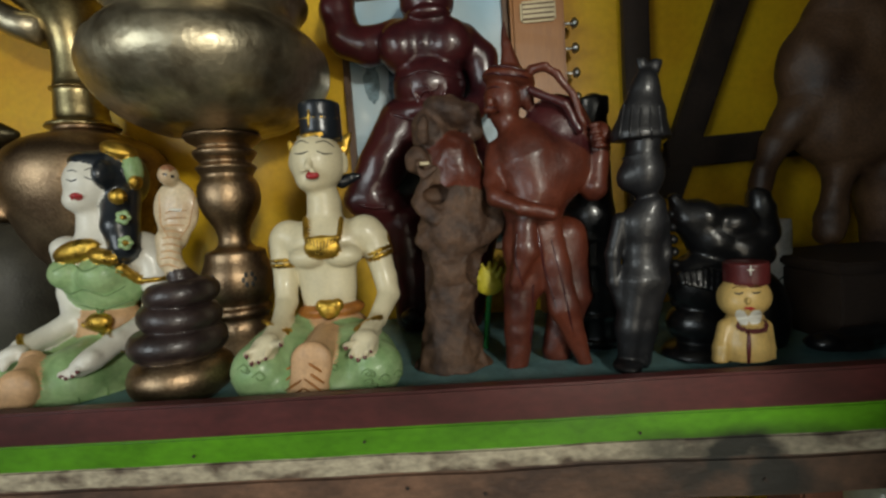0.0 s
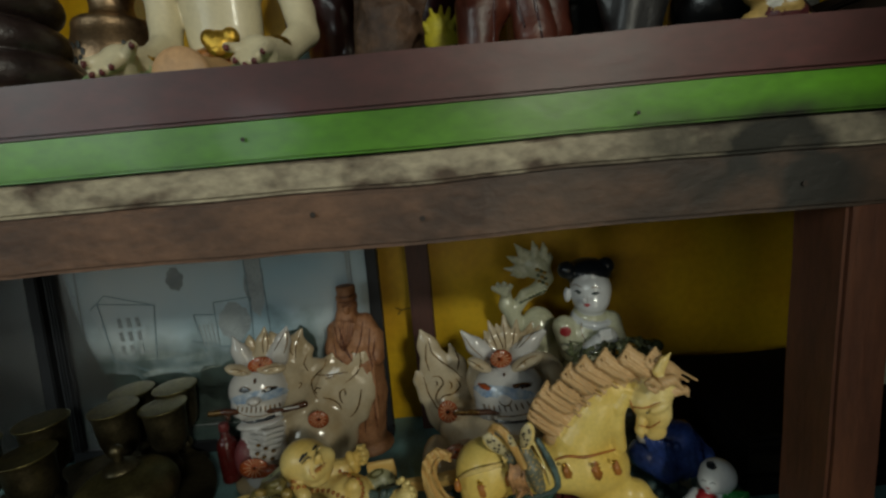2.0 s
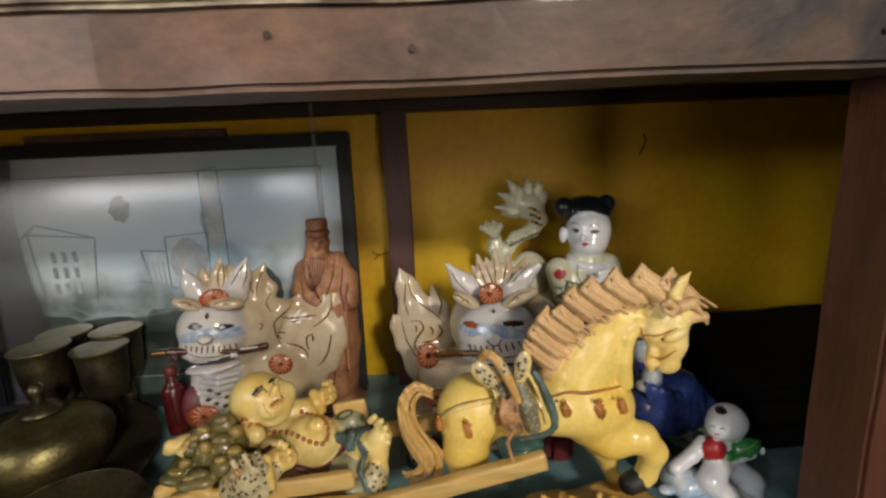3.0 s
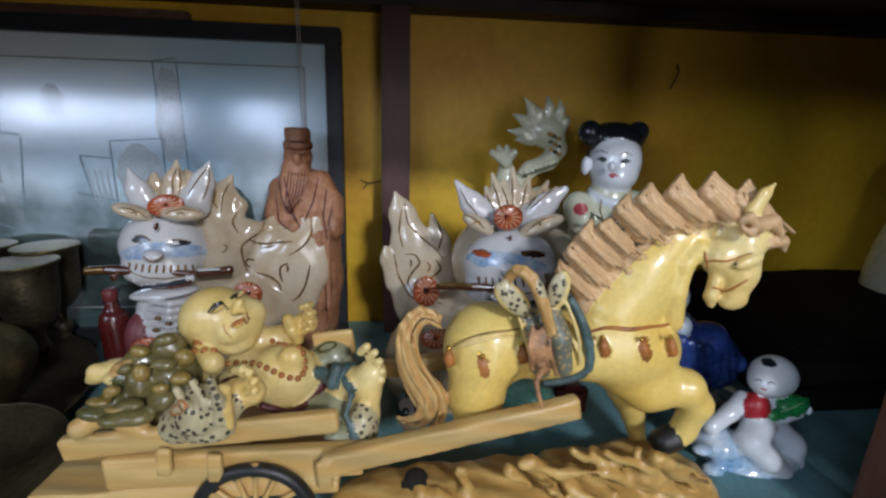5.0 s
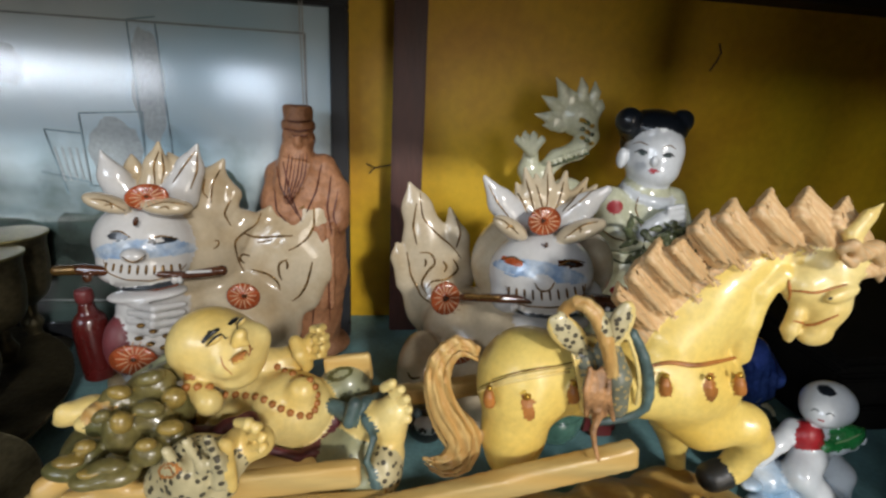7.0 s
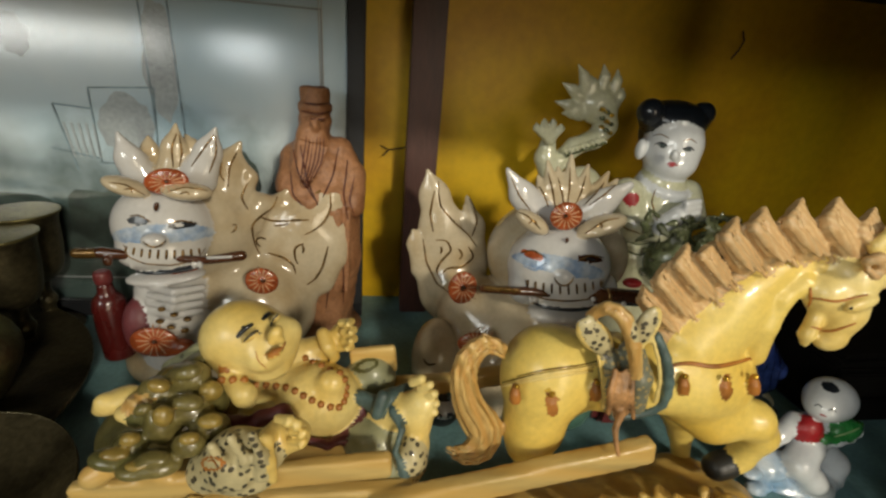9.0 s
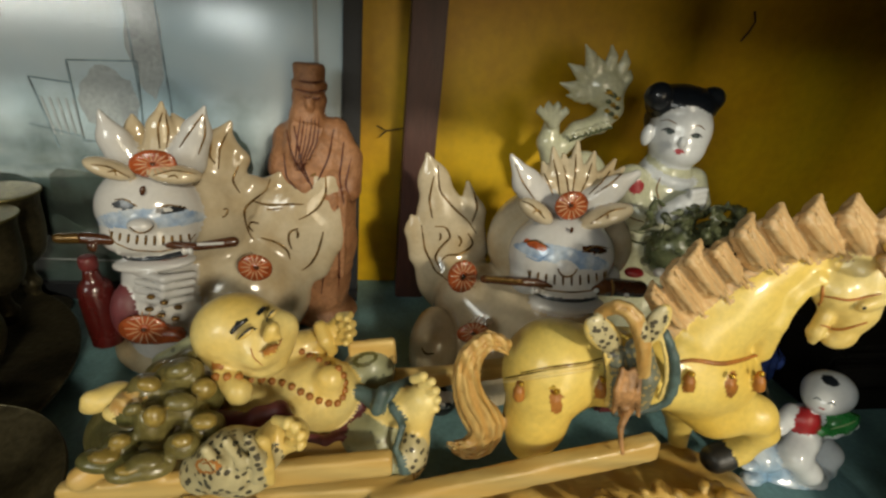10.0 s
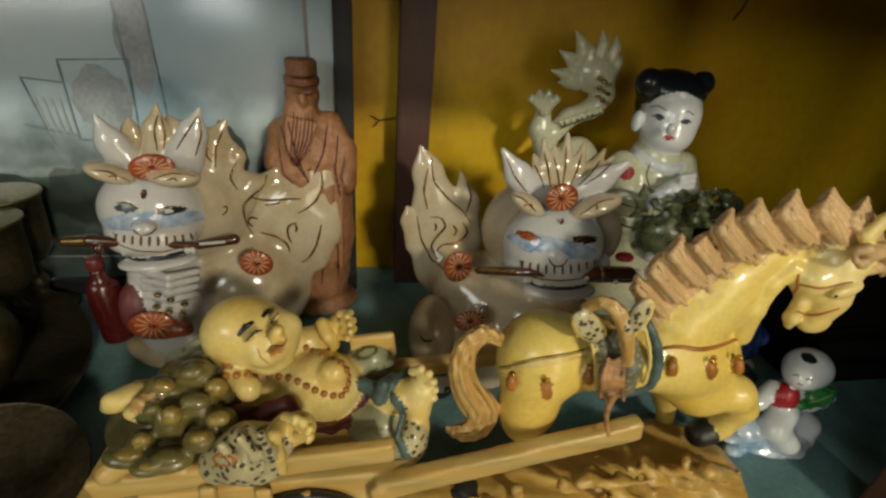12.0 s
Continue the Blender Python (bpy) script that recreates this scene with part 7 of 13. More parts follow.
    s.chain("cloth_teal", 0.002, 1.0, (-0.0668, 0.56, 0.8607, 0.0027), (-0.0604, 0.548, 0.8549, 0.0023), (-0.065, 0.54, 0.8431, 0.0019), (-0.0577, 0.535, 0.8263, 0.0019))
    s.chain("resin_pale", 0.005, 1.0, (-0.0755, 0.574, 0.8374, 0.01), (-0.0578, 0.566, 0.8538, 0.0112), (-0.0459, 0.563, 0.8646, 0.0102), (-0.0479, 0.56, 0.8487, 0.0088))
    s.chain("resin_pale", 0.004, 1.0, (-0.0484, 0.56, 0.8571, 0.0095), (-0.0484, 0.556, 0.8333, 0.0081), (-0.0479, 0.552, 0.8204, 0.0057))
    s.chain("resin_pale", 0.001, 1.0, (-0.0542, 0.56, 0.8851, 0.0034), (-0.0489, 0.555, 0.8922, 0.0033))
    s.chain("resin_pale", 0.001, 1.0, (-0.0482, 0.56, 0.8798, 0.0032), (-0.043, 0.555, 0.8871, 0.0032))
    s.chain("resin_pale", 0.001, 1.0, (-0.0446, 0.56, 0.8719, 0.0033), (-0.0395, 0.555, 0.8794, 0.0032))
    s.chain("resin_pale", 0.001, 1.0, (-0.0429, 0.56, 0.8633, 0.0031), (-0.0377, 0.555, 0.871, 0.0031))
    s.chain("resin_pale", 0.001, 1.0, (-0.0431, 0.56, 0.8551, 0.003), (-0.0378, 0.555, 0.863, 0.0029))
    s.ball((-0.0533, 0.548, 0.8261), (0.0119, 0.0132, 0.0191), "spot_cloth", 0.006)
    s.ball((-0.0688, 0.545, 0.8195), (0.0142, 0.0111, 0.0119), "green_cloth", 0.006)
    return s.piece("monk", (-0.1739, 0.606, 0.745), whole, "bald laughing monk with bead necklace and spotted robe")


cart_monk_part = cart_monk(cart_group)


def carved_wooden_stand():
    s = Sculpt(0.003)
    s.way = np.array((0.554, 0.4467, -0.7026))
    s.ball((0.2032, 0.565, 0.7492), (0.0545, 0.0436, 0.0185), "carved_base", 0.008, turn=8)
    s.ball((0.1443, 0.55, 0.7595), (0.056, 0.0407, 0.0173), "carved_base", 0.008, turn=8)
    s.ball((0.0802, 0.54, 0.7622), (0.0628, 0.0386, 0.0164), "carved_base", 0.008, turn=8)
    s.ball((0.0213, 0.53, 0.7695), (0.0591, 0.0364, 0.0155), "carved_base", 0.008, turn=8)
    s.ball((0.2255, 0.55, 0.757), (0.0296, 0.0422, 0.0127), "carved_base", 0.008, turn=8)
    s.ball((-0.0245, 0.53, 0.7656), (0.0537, 0.0358, 0.0179), "carved_base", 0.008, turn=8)
    s.ball((0.1365, 0.6, 0.7051), (0.0836, 0.0478, 0.0155), "carved_base", 0.008, turn=8)
    s.ball((0.0289, 0.61, 0.6998), (0.0707, 0.0472, 0.0153), "carved_base", 0.008, turn=8)
    s.chain("carved_base", 0.004, 1.0, (0.0199, 0.5123, 0.8102, 0.0044), (0.0473, 0.5377, 0.7595, 0.0014))
    s.chain("carved_base", 0.004, 1.0, (0.1569, 0.523, 0.7859, 0.0044), (0.1654, 0.515, 0.7949, 0.0014))
    s.chain("carved_base", 0.004, 1.0, (0.0314, 0.5306, 0.7423, 0.0066), (0.0557, 0.5207, 0.7529, 0.0014))
    s.chain("carved_base", 0.004, 1.0, (0.127, 0.5326, 0.7637, 0.0068), (0.1414, 0.5308, 0.7557, 0.0015))
    s.chain("carved_base", 0.004, 1.0, (0.0728, 0.5105, 0.8199, 0.0047), (0.1257, 0.5273, 0.7746, 0.0014))
    s.chain("carved_base", 0.004, 1.0, (0.0523, 0.5327, 0.7426, 0.0058), (0.0796, 0.5236, 0.7463, 0.0014))
    s.chain("carved_base", 0.004, 1.0, (0.1004, 0.5165, 0.8033, 0.004), (0.1272, 0.5133, 0.8039, 0.0013))
    s.chain("carved_base", 0.004, 1.0, (0.1092, 0.5212, 0.8025, 0.0052), (0.1283, 0.5175, 0.7925, 0.0013))
    s.chain("carved_base", 0.004, 1.0, (0.0584, 0.5157, 0.8068, 0.0053), (0.0833, 0.521, 0.7851, 0.0013))
    s.chain("carved_base", 0.004, 1.0, (0.0904, 0.5097, 0.7946, 0.0038), (0.1304, 0.5292, 0.7446, 0.0015))
    s.chain("carved_base", 0.004, 1.0, (0.0266, 0.5209, 0.7866, 0.004), (0.0492, 0.5371, 0.746, 0.0014))
    s.chain("carved_base", 0.004, 1.0, (0.171, 0.5085, 0.8178, 0.0064), (0.2351, 0.5337, 0.7573, 0.0015))
    s.chain("carved_base", 0.004, 1.0, (0.077, 0.5309, 0.7486, 0.0059), (0.0904, 0.5244, 0.7547, 0.0014))
    s.chain("carved_base", 0.004, 1.0, (0.0041, 0.5173, 0.7873, 0.0063), (0.0132, 0.5167, 0.7861, 0.0013))
    s.chain("carved_base", 0.004, 1.0, (0.132, 0.5107, 0.8224, 0.0042), (0.1792, 0.5178, 0.8, 0.0014))
    s.chain("carved_base", 0.004, 1.0, (-0.0092, 0.527, 0.7807, 0.004), (0.0029, 0.5257, 0.7803, 0.0013))
    s.chain("carved_base", 0.004, 1.0, (0.035, 0.5228, 0.7551, 0.0041), (0.0791, 0.5397, 0.7107, 0.0015))
    s.chain("carved_base", 0.004, 1.0, (0.0664, 0.509, 0.8189, 0.0045), (0.1132, 0.5369, 0.7653, 0.0015))
    s.chain("carved_base", 0.004, 1.0, (0.1496, 0.5151, 0.8116, 0.0036), (0.172, 0.5185, 0.8008, 0.0014))
    s.chain("carved_base", 0.004, 1.0, (0.1772, 0.534, 0.7972, 0.004), (0.1949, 0.5233, 0.7971, 0.0014))
    s.chain("carved_base", 0.004, 1.0, (0.1863, 0.5289, 0.7848, 0.0065), (0.196, 0.5179, 0.7986, 0.0014))
    s.chain("carved_base", 0.004, 1.0, (0.1684, 0.5174, 0.7927, 0.0066), (0.2222, 0.53, 0.7536, 0.0015))
    s.chain("carved_base", 0.004, 1.0, (0.1618, 0.5272, 0.7896, 0.0059), (0.2018, 0.5388, 0.7531, 0.0015))
    s.chain("carved_base", 0.004, 1.0, (-0.0018, 0.5267, 0.7424, 0.0068), (0.0055, 0.5156, 0.7488, 0.0013))
    s.chain("carved_base", 0.004, 1.0, (0.179, 0.5127, 0.814, 0.0037), (0.2437, 0.5329, 0.7673, 0.0015))
    s.chain("carved_base", 0.004, 1.0, (0.1919, 0.5338, 0.7966, 0.0038), (0.1819, 0.5152, 0.8131, 0.0013))
    s.chain("carved_base", 0.004, 1.0, (0.1598, 0.5234, 0.7848, 0.0066), (0.2077, 0.5308, 0.7636, 0.0015))
    s.chain("carved_base", 0.004, 1.0, (0.051, 0.5212, 0.7659, 0.0061), (0.0674, 0.513, 0.777, 0.0013))
    s.chain("carved_base", 0.004, 1.0, (0.1086, 0.525, 0.7863, 0.0064), (0.1334, 0.5335, 0.7642, 0.0015))
    s.chain("carved_base", 0.004, 1.0, (0.093, 0.5312, 0.7932, 0.0063), (0.0993, 0.5227, 0.798, 0.0013))
    s.chain("carved_base", 0.004, 1.0, (0.1454, 0.5216, 0.8067, 0.0043), (0.1732, 0.5152, 0.8113, 0.0013))
    s.chain("carved_base", 0.004, 1.0, (0.1144, 0.5202, 0.7789, 0.0053), (0.144, 0.5139, 0.7738, 0.0014))
    s.chain("carved_base", 0.004, 1.0, (0.1774, 0.5314, 0.7994, 0.0048), (0.1838, 0.5167, 0.8095, 0.0013))
    s.chain("carved_base", 0.004, 1.0, (0.1629, 0.5218, 0.8151, 0.004), (0.2077, 0.5373, 0.78, 0.0015))
    s.chain("carved_base", 0.004, 1.0, (0.1263, 0.5233, 0.8133, 0.0045), (0.1554, 0.5256, 0.7969, 0.0014))
    s.chain("carved_base", 0.004, 1.0, (-0.0086, 0.518, 0.7893, 0.0059), (0.0262, 0.5295, 0.7499, 0.0014))
    s.chain("carved_base", 0.004, 1.0, (0.1382, 0.5336, 0.7697, 0.0049), (0.1511, 0.5206, 0.7755, 0.0014))
    s.chain("carved_base", 0.004, 1.0, (0.1692, 0.5204, 0.7922, 0.0057), (0.1912, 0.5221, 0.7756, 0.0014))
    s.chain("carved_base", 0.004, 1.0, (0.1054, 0.512, 0.8246, 0.0036), (0.1666, 0.5373, 0.7767, 0.0015))
    s.chain("carved_base", 0.004, 1.0, (0.0604, 0.5254, 0.7735, 0.0048), (0.0846, 0.5382, 0.7424, 0.0015))
    s.chain("carved_base", 0.004, 1.0, (0.0141, 0.5164, 0.7793, 0.0044), (0.0369, 0.5386, 0.7366, 0.0015))
    s.chain("carved_base", 0.004, 1.0, (0.1795, 0.5347, 0.7653, 0.0068), (0.1871, 0.5259, 0.7695, 0.0015))
    s.chain("carved_base", 0.004, 1.0, (0.1196, 0.5351, 0.7477, 0.0066), (0.1327, 0.5309, 0.7427, 0.0015))
    s.chain("carved_base", 0.004, 1.0, (0.1342, 0.5165, 0.8012, 0.0061), (0.1885, 0.5288, 0.7688, 0.0015))
    s.chain("carved_base", 0.004, 1.0, (0.1663, 0.5145, 0.8069, 0.0045), (0.2279, 0.5399, 0.7507, 0.0016))
    s.chain("carved_base", 0.004, 1.0, (0.1843, 0.5309, 0.7924, 0.0051), (0.179, 0.5124, 0.8148, 0.0013))
    s.ball((-0.0112, 0.53, 0.7916), (0.0087, 0.0104, 0.0052), "hoof_black", 0)
    s.rough = (0.0025, 60.0)
    return s.done("carved_wooden_stand", (0.1846, 0.55, 0.745), "carved golden brown root wood stand under the horse", "stand")


carved_wooden_stand()


lion_a = thing("porcelain_lion", (0.09, 0.725, 0.745), "glazed cream porcelain temple lion biting a sword, red rosettes", "figurine", "pair of porcelain lions")


def lion_a_body(whole):
    s = Sculpt(0.0018)
    s.way = np.array((0.3854, 0.8263, -0.4107))
    s.ball((0.1037, 0.752, 0.9023), (0.0656, 0.0536, 0.0606), "porcelain", 0.006)
    s.ball((0.1528, 0.738, 0.9039), (0.038, 0.0344, 0.0429), "porcelain", 0.008)
    s.ball((0.0965, 0.697, 0.9136), (0.0515, 0.0396, 0.0417), "porcelain_white", 0.005)
    s.ball((0.0654, 0.69, 0.8905), (0.0186, 0.0149, 0.0164), "porcelain_white", 0.008)
    s.ball((0.1438, 0.692, 0.8919), (0.017, 0.0139, 0.0158), "porcelain_white", 0.008)
    s.ball((0.1042, 0.688, 0.8904), (0.041, 0.0254, 0.0188), "porcelain_white", 0.008)
    s.ball((0.1135, 0.692, 0.8619), (0.0392, 0.0196, 0.0069), "porcelain_white", 0.002)
    s.ball((0.1014, 0.676, 0.8823), (0.0326, 0.0155, 0.0038), "black_paint", 0)
    s.ball((0.0624, 0.668, 0.889), (0.0026, 0.0029, 0.0042), "porcelain_white", 0)
    s.ball((0.0717, 0.668, 0.8891), (0.0026, 0.0029, 0.0042), "porcelain_white", 0)
    s.ball((0.1251, 0.668, 0.8897), (0.0027, 0.003, 0.0043), "porcelain_white", 0)
    s.ball((0.1331, 0.668, 0.8897), (0.0027, 0.003, 0.0043), "porcelain_white", 0)
    s.ball((0.0877, 0.664, 0.917), (0.0091, 0.0067, 0.0066), "porcelain_white", 0.005)
    s.paint((0.079, 0.66, 0.9304), 0.0443, 0.0084, "blue_wash", 0)
    s.paint((0.0854, 0.66, 0.9181), 0.01, 0.0075, "porcelain_white", 0)
    s.paint((0.0523, 0.66, 0.9406), 0.0115, 0.0034, "red_glaze", -12)
    s.paint((0.1089, 0.66, 0.9373), 0.0119, 0.0035, "blade_brown", 6)
    s.paint((0.1089, 0.66, 0.9373), 0.0049, 0.0015, "black_paint", 6)
    s.line("gold_line", 0.001, (0.0399, 0.66, 0.9423), (0.0513, 0.66, 0.9459), (0.066, 0.66, 0.9377))
    s.line("gold_line", 0.001, (0.097, 0.66, 0.9342), (0.1077, 0.66, 0.9417), (0.1222, 0.66, 0.9394))
    s.line("gold_line", 0.0012, (0.078, 0.66, 0.9179), (0.0822, 0.66, 0.911), (0.0892, 0.66, 0.9088), (0.0949, 0.66, 0.9118), (0.0961, 0.66, 0.9183))
    s.line("blue_wash", 0.0012, (0.0458, 0.66, 0.929), (0.0596, 0.66, 0.9237), (0.0682, 0.66, 0.9323))
    s.line("gold_line", 0.0013, (0.0531, 0.66, 0.9145), (0.0533, 0.66, 0.9076))
    s.line("gold_line", 0.0013, (0.061, 0.66, 0.9131), (0.0618, 0.66, 0.9047))
    s.line("gold_line", 0.0013, (0.0689, 0.66, 0.912), (0.0702, 0.66, 0.9026))
    s.line("gold_line", 0.0013, (0.0768, 0.66, 0.9114), (0.0786, 0.66, 0.9012))
    s.line("gold_line", 0.0013, (0.0847, 0.66, 0.9111), (0.087, 0.66, 0.9005))
    s.line("gold_line", 0.0013, (0.0925, 0.66, 0.9113), (0.0952, 0.66, 0.9006))
    s.line("gold_line", 0.0013, (0.1003, 0.66, 0.9118), (0.1032, 0.66, 0.9015))
    s.line("gold_line", 0.0013, (0.1081, 0.66, 0.9128), (0.1111, 0.66, 0.9032))
    s.line("gold_line", 0.0013, (0.1157, 0.66, 0.9141), (0.1189, 0.66, 0.9056))
    s.line("gold_line", 0.0013, (0.1233, 0.66, 0.9159), (0.1264, 0.66, 0.9088))
    s.line("gold_line", 0.001, (0.0499, 0.66, 0.915), (0.057, 0.66, 0.8988), (0.0733, 0.66, 0.8948), (0.0955, 0.66, 0.8932), (0.1172, 0.66, 0.8953), (0.1268, 0.66, 0.9034), (0.1261, 0.66, 0.9177))
    s.chain("porcelain_white", 0.004, 0.7, (0.0751, 0.712, 0.9582, 0.0171), (0.0535, 0.712, 0.9793, 0.0124), (0.0357, 0.712, 1.0022, 0.0025))
    s.chain("porcelain_white", 0.004, 0.7, (0.1138, 0.705, 0.9628, 0.0138), (0.1322, 0.7, 0.9805, 0.012), (0.151, 0.698, 0.9967, 0.0046))
    s.line("gold_line", 0.0009, (0.0305, 0.69, 1.005), (0.0416, 0.69, 0.987), (0.0576, 0.69, 0.9698))
    s.ball((0.0565, 0.682, 0.9623), (0.0187, 0.0115, 0.0084), "porcelain", 0.002, turn=30)
    s.ball((0.1234, 0.682, 0.9613), (0.0244, 0.0141, 0.0086), "porcelain", 0.002, turn=-22)
    s.line("gold_line", 0.0009, (0.0368, 0.67, 0.9764), (0.0457, 0.67, 0.9733), (0.0606, 0.67, 0.9606))
    s.line("gold_line", 0.001, (0.0487, 0.67, 0.9653), (0.0538, 0.67, 0.9696), (0.057, 0.67, 0.9636))
    s.line("gold_line", 0.001, (0.1326, 0.67, 0.9742), (0.1201, 0.67, 0.9715), (0.1037, 0.67, 0.9581))
    s.line("gold_line", 0.001, (0.1172, 0.67, 0.9629), (0.1189, 0.67, 0.9683), (0.1121, 0.67, 0.9659))
    s.chain("porcelain", 0.003, 0.8, (0.0827, 0.712, 0.9626, 0.0096), (0.0757, 0.716, 0.9794, 0.0084), (0.0698, 0.722, 0.9953, 0.0021))
    s.line("gold_line", 0.001, (0.0718, 0.69, 0.9773), (0.0662, 0.69, 0.9876), (0.0583, 0.69, 0.9999))
    s.chain("porcelain", 0.003, 0.8, (0.0899, 0.712, 0.9629, 0.0096), (0.0826, 0.716, 0.9874, 0.0084), (0.0765, 0.722, 1.0104, 0.0021))
    s.line("gold_line", 0.001, (0.0785, 0.69, 0.9776), (0.0726, 0.69, 0.995), (0.0645, 0.69, 1.0139))
    s.chain("porcelain", 0.003, 0.8, (0.0995, 0.712, 0.9634, 0.0097), (0.0932, 0.716, 0.9848, 0.0084), (0.0881, 0.722, 1.0049, 0.0021))
    s.line("gold_line", 0.001, (0.0874, 0.69, 0.9781), (0.0825, 0.69, 0.9926), (0.0752, 0.69, 1.0088))
    s.chain("porcelain", 0.003, 0.8, (0.1023, 0.712, 0.9635, 0.0097), (0.1001, 0.716, 0.9911, 0.0084), (0.0991, 0.722, 1.0171, 0.0021))
    s.line("gold_line", 0.001, (0.0901, 0.69, 0.9782), (0.0889, 0.69, 0.9985), (0.0852, 0.69, 1.02))
    s.chain("porcelain", 0.003, 0.8, (0.1102, 0.712, 0.9639, 0.0097), (0.1135, 0.716, 0.987, 0.0085), (0.1178, 0.722, 1.0089, 0.0021))
    s.line("gold_line", 0.001, (0.0975, 0.69, 0.9786), (0.1014, 0.69, 0.9946), (0.1025, 0.69, 1.0124))
    s.chain("porcelain", 0.003, 0.8, (0.1193, 0.712, 0.9643, 0.0097), (0.1292, 0.716, 0.984, 0.0086), (0.1401, 0.722, 1.0029, 0.0021))
    s.line("gold_line", 0.001, (0.1059, 0.69, 0.979), (0.116, 0.69, 0.9919), (0.123, 0.69, 1.0068))
    s.chain("porcelain", 0.003, 0.8, (0.1251, 0.712, 0.9646, 0.0097), (0.1376, 0.716, 0.9808, 0.0086), (0.1513, 0.722, 0.9964, 0.0022))
    s.line("gold_line", 0.001, (0.1113, 0.69, 0.9793), (0.1238, 0.69, 0.9889), (0.1333, 0.69, 1.0008))
    s.ball((0.087, 0.68, 0.9697), (0.0158, 0.0044, 0.0138), "red_glaze", 0)
    s.line("rosette_line", 0.0007, (0.0872, 0.672, 0.9729), (0.093, 0.672, 0.9731), (0.0972, 0.672, 0.9733))
    s.line("rosette_line", 0.0007, (0.0872, 0.672, 0.9713), (0.0929, 0.672, 0.9694), (0.0972, 0.672, 0.9679))
    s.line("rosette_line", 0.0007, (0.0864, 0.672, 0.97), (0.0909, 0.672, 0.9662), (0.0943, 0.672, 0.9633))
    s.line("rosette_line", 0.0007, (0.0849, 0.672, 0.9692), (0.0874, 0.672, 0.9643), (0.0892, 0.672, 0.9607))
    s.line("rosette_line", 0.0007, (0.0831, 0.672, 0.9692), (0.083, 0.672, 0.9642), (0.0829, 0.672, 0.9604))
    s.line("rosette_line", 0.0007, (0.0813, 0.672, 0.9698), (0.0787, 0.672, 0.9657), (0.0767, 0.672, 0.9626))
    s.line("rosette_line", 0.0007, (0.0799, 0.672, 0.971), (0.0753, 0.672, 0.9686), (0.0718, 0.672, 0.9668))
    s.line("rosette_line", 0.0007, (0.0791, 0.672, 0.9725), (0.0735, 0.672, 0.9723), (0.0693, 0.672, 0.9721))
    s.line("rosette_line", 0.0007, (0.0792, 0.672, 0.9741), (0.0736, 0.672, 0.976), (0.0695, 0.672, 0.9774))
    s.line("rosette_line", 0.0007, (0.08, 0.672, 0.9754), (0.0756, 0.672, 0.979), (0.0724, 0.672, 0.9818))
    s.line("rosette_line", 0.0007, (0.0815, 0.672, 0.9761), (0.0791, 0.672, 0.9809), (0.0774, 0.672, 0.9843))
    s.line("rosette_line", 0.0007, (0.0833, 0.672, 0.9762), (0.0834, 0.672, 0.9811), (0.0835, 0.672, 0.9846))
    s.line("rosette_line", 0.0007, (0.085, 0.672, 0.9756), (0.0876, 0.672, 0.9796), (0.0896, 0.672, 0.9826))
    s.line("rosette_line", 0.0007, (0.0865, 0.672, 0.9744), (0.0911, 0.672, 0.9768), (0.0945, 0.672, 0.9786))
    s.ball((0.0841, 0.674, 0.972), (0.0022, 0.0018, 0.0022), "blade_brown", 0)
    s.ball((0.0885, 0.672, 0.9501), (0.002, 0.0023, 0.0035), "blade_brown", 0)
    s.chain("porcelain", 0.006, 0.5, (0.0057, 0.79, 0.8584, 0.0413), (-0.007, 0.793, 0.9071, 0.0281), (-0.0212, 0.795, 0.952, 0.0153), (-0.0297, 0.795, 0.9779, 0.003))
    s.chain("porcelain", 0.004, 0.5, (0.0243, 0.788, 0.8712, 0.0251), (0.0259, 0.79, 0.9166, 0.014), (0.0161, 0.79, 0.9512, 0.0031))
    s.chain("porcelain", 0.004, 0.5, (-0.0253, 0.786, 0.8671, 0.0195), (-0.0384, 0.788, 0.8942, 0.0101), (-0.043, 0.788, 0.9098, 0.0025))
    s.chain("porcelain", 0.006, 0.6, (0.0074, 0.785, 0.8343, 0.0392), (0.027, 0.78, 0.8055, 0.0345))
    s.line("gold_line", 0.0014, (-0.0325, 0.76, 0.9838), (-0.0264, 0.76, 0.9542), (-0.0086, 0.76, 0.9356), (0.011, 0.76, 0.9199), (0.0218, 0.76, 0.9059))
    s.line("gold_line", 0.0014, (-0.0344, 0.76, 0.9712), (-0.0372, 0.76, 0.9447), (-0.0299, 0.76, 0.9221))
    s.line("gold_line", 0.0015, (-0.0256, 0.76, 0.912), (-0.0125, 0.76, 0.9125), (-0.0052, 0.76, 0.8996), (-0.0153, 0.76, 0.8878), (-0.0216, 0.76, 0.8737), (-0.0111, 0.76, 0.8598))
    s.line("gold_line", 0.0016, (0.0126, 0.76, 0.9055), (0.0216, 0.76, 0.8923), (0.0093, 0.76, 0.8781), (-0.0082, 0.76, 0.8776), (-0.0136, 0.76, 0.8669))
    s.line("gold_line", 0.0015, (0.0105, 0.76, 0.9561), (0.0187, 0.76, 0.9369), (0.0148, 0.76, 0.9188))
    s.line("gold_line", 0.0015, (-0.0423, 0.76, 0.9133), (-0.0345, 0.76, 0.8838), (-0.0171, 0.76, 0.856), (0.003, 0.76, 0.8454))
    s.line("gold_line", 0.0016, (0.0019, 0.76, 0.9018), (0.0088, 0.76, 0.8953), (0.0051, 0.76, 0.8884))
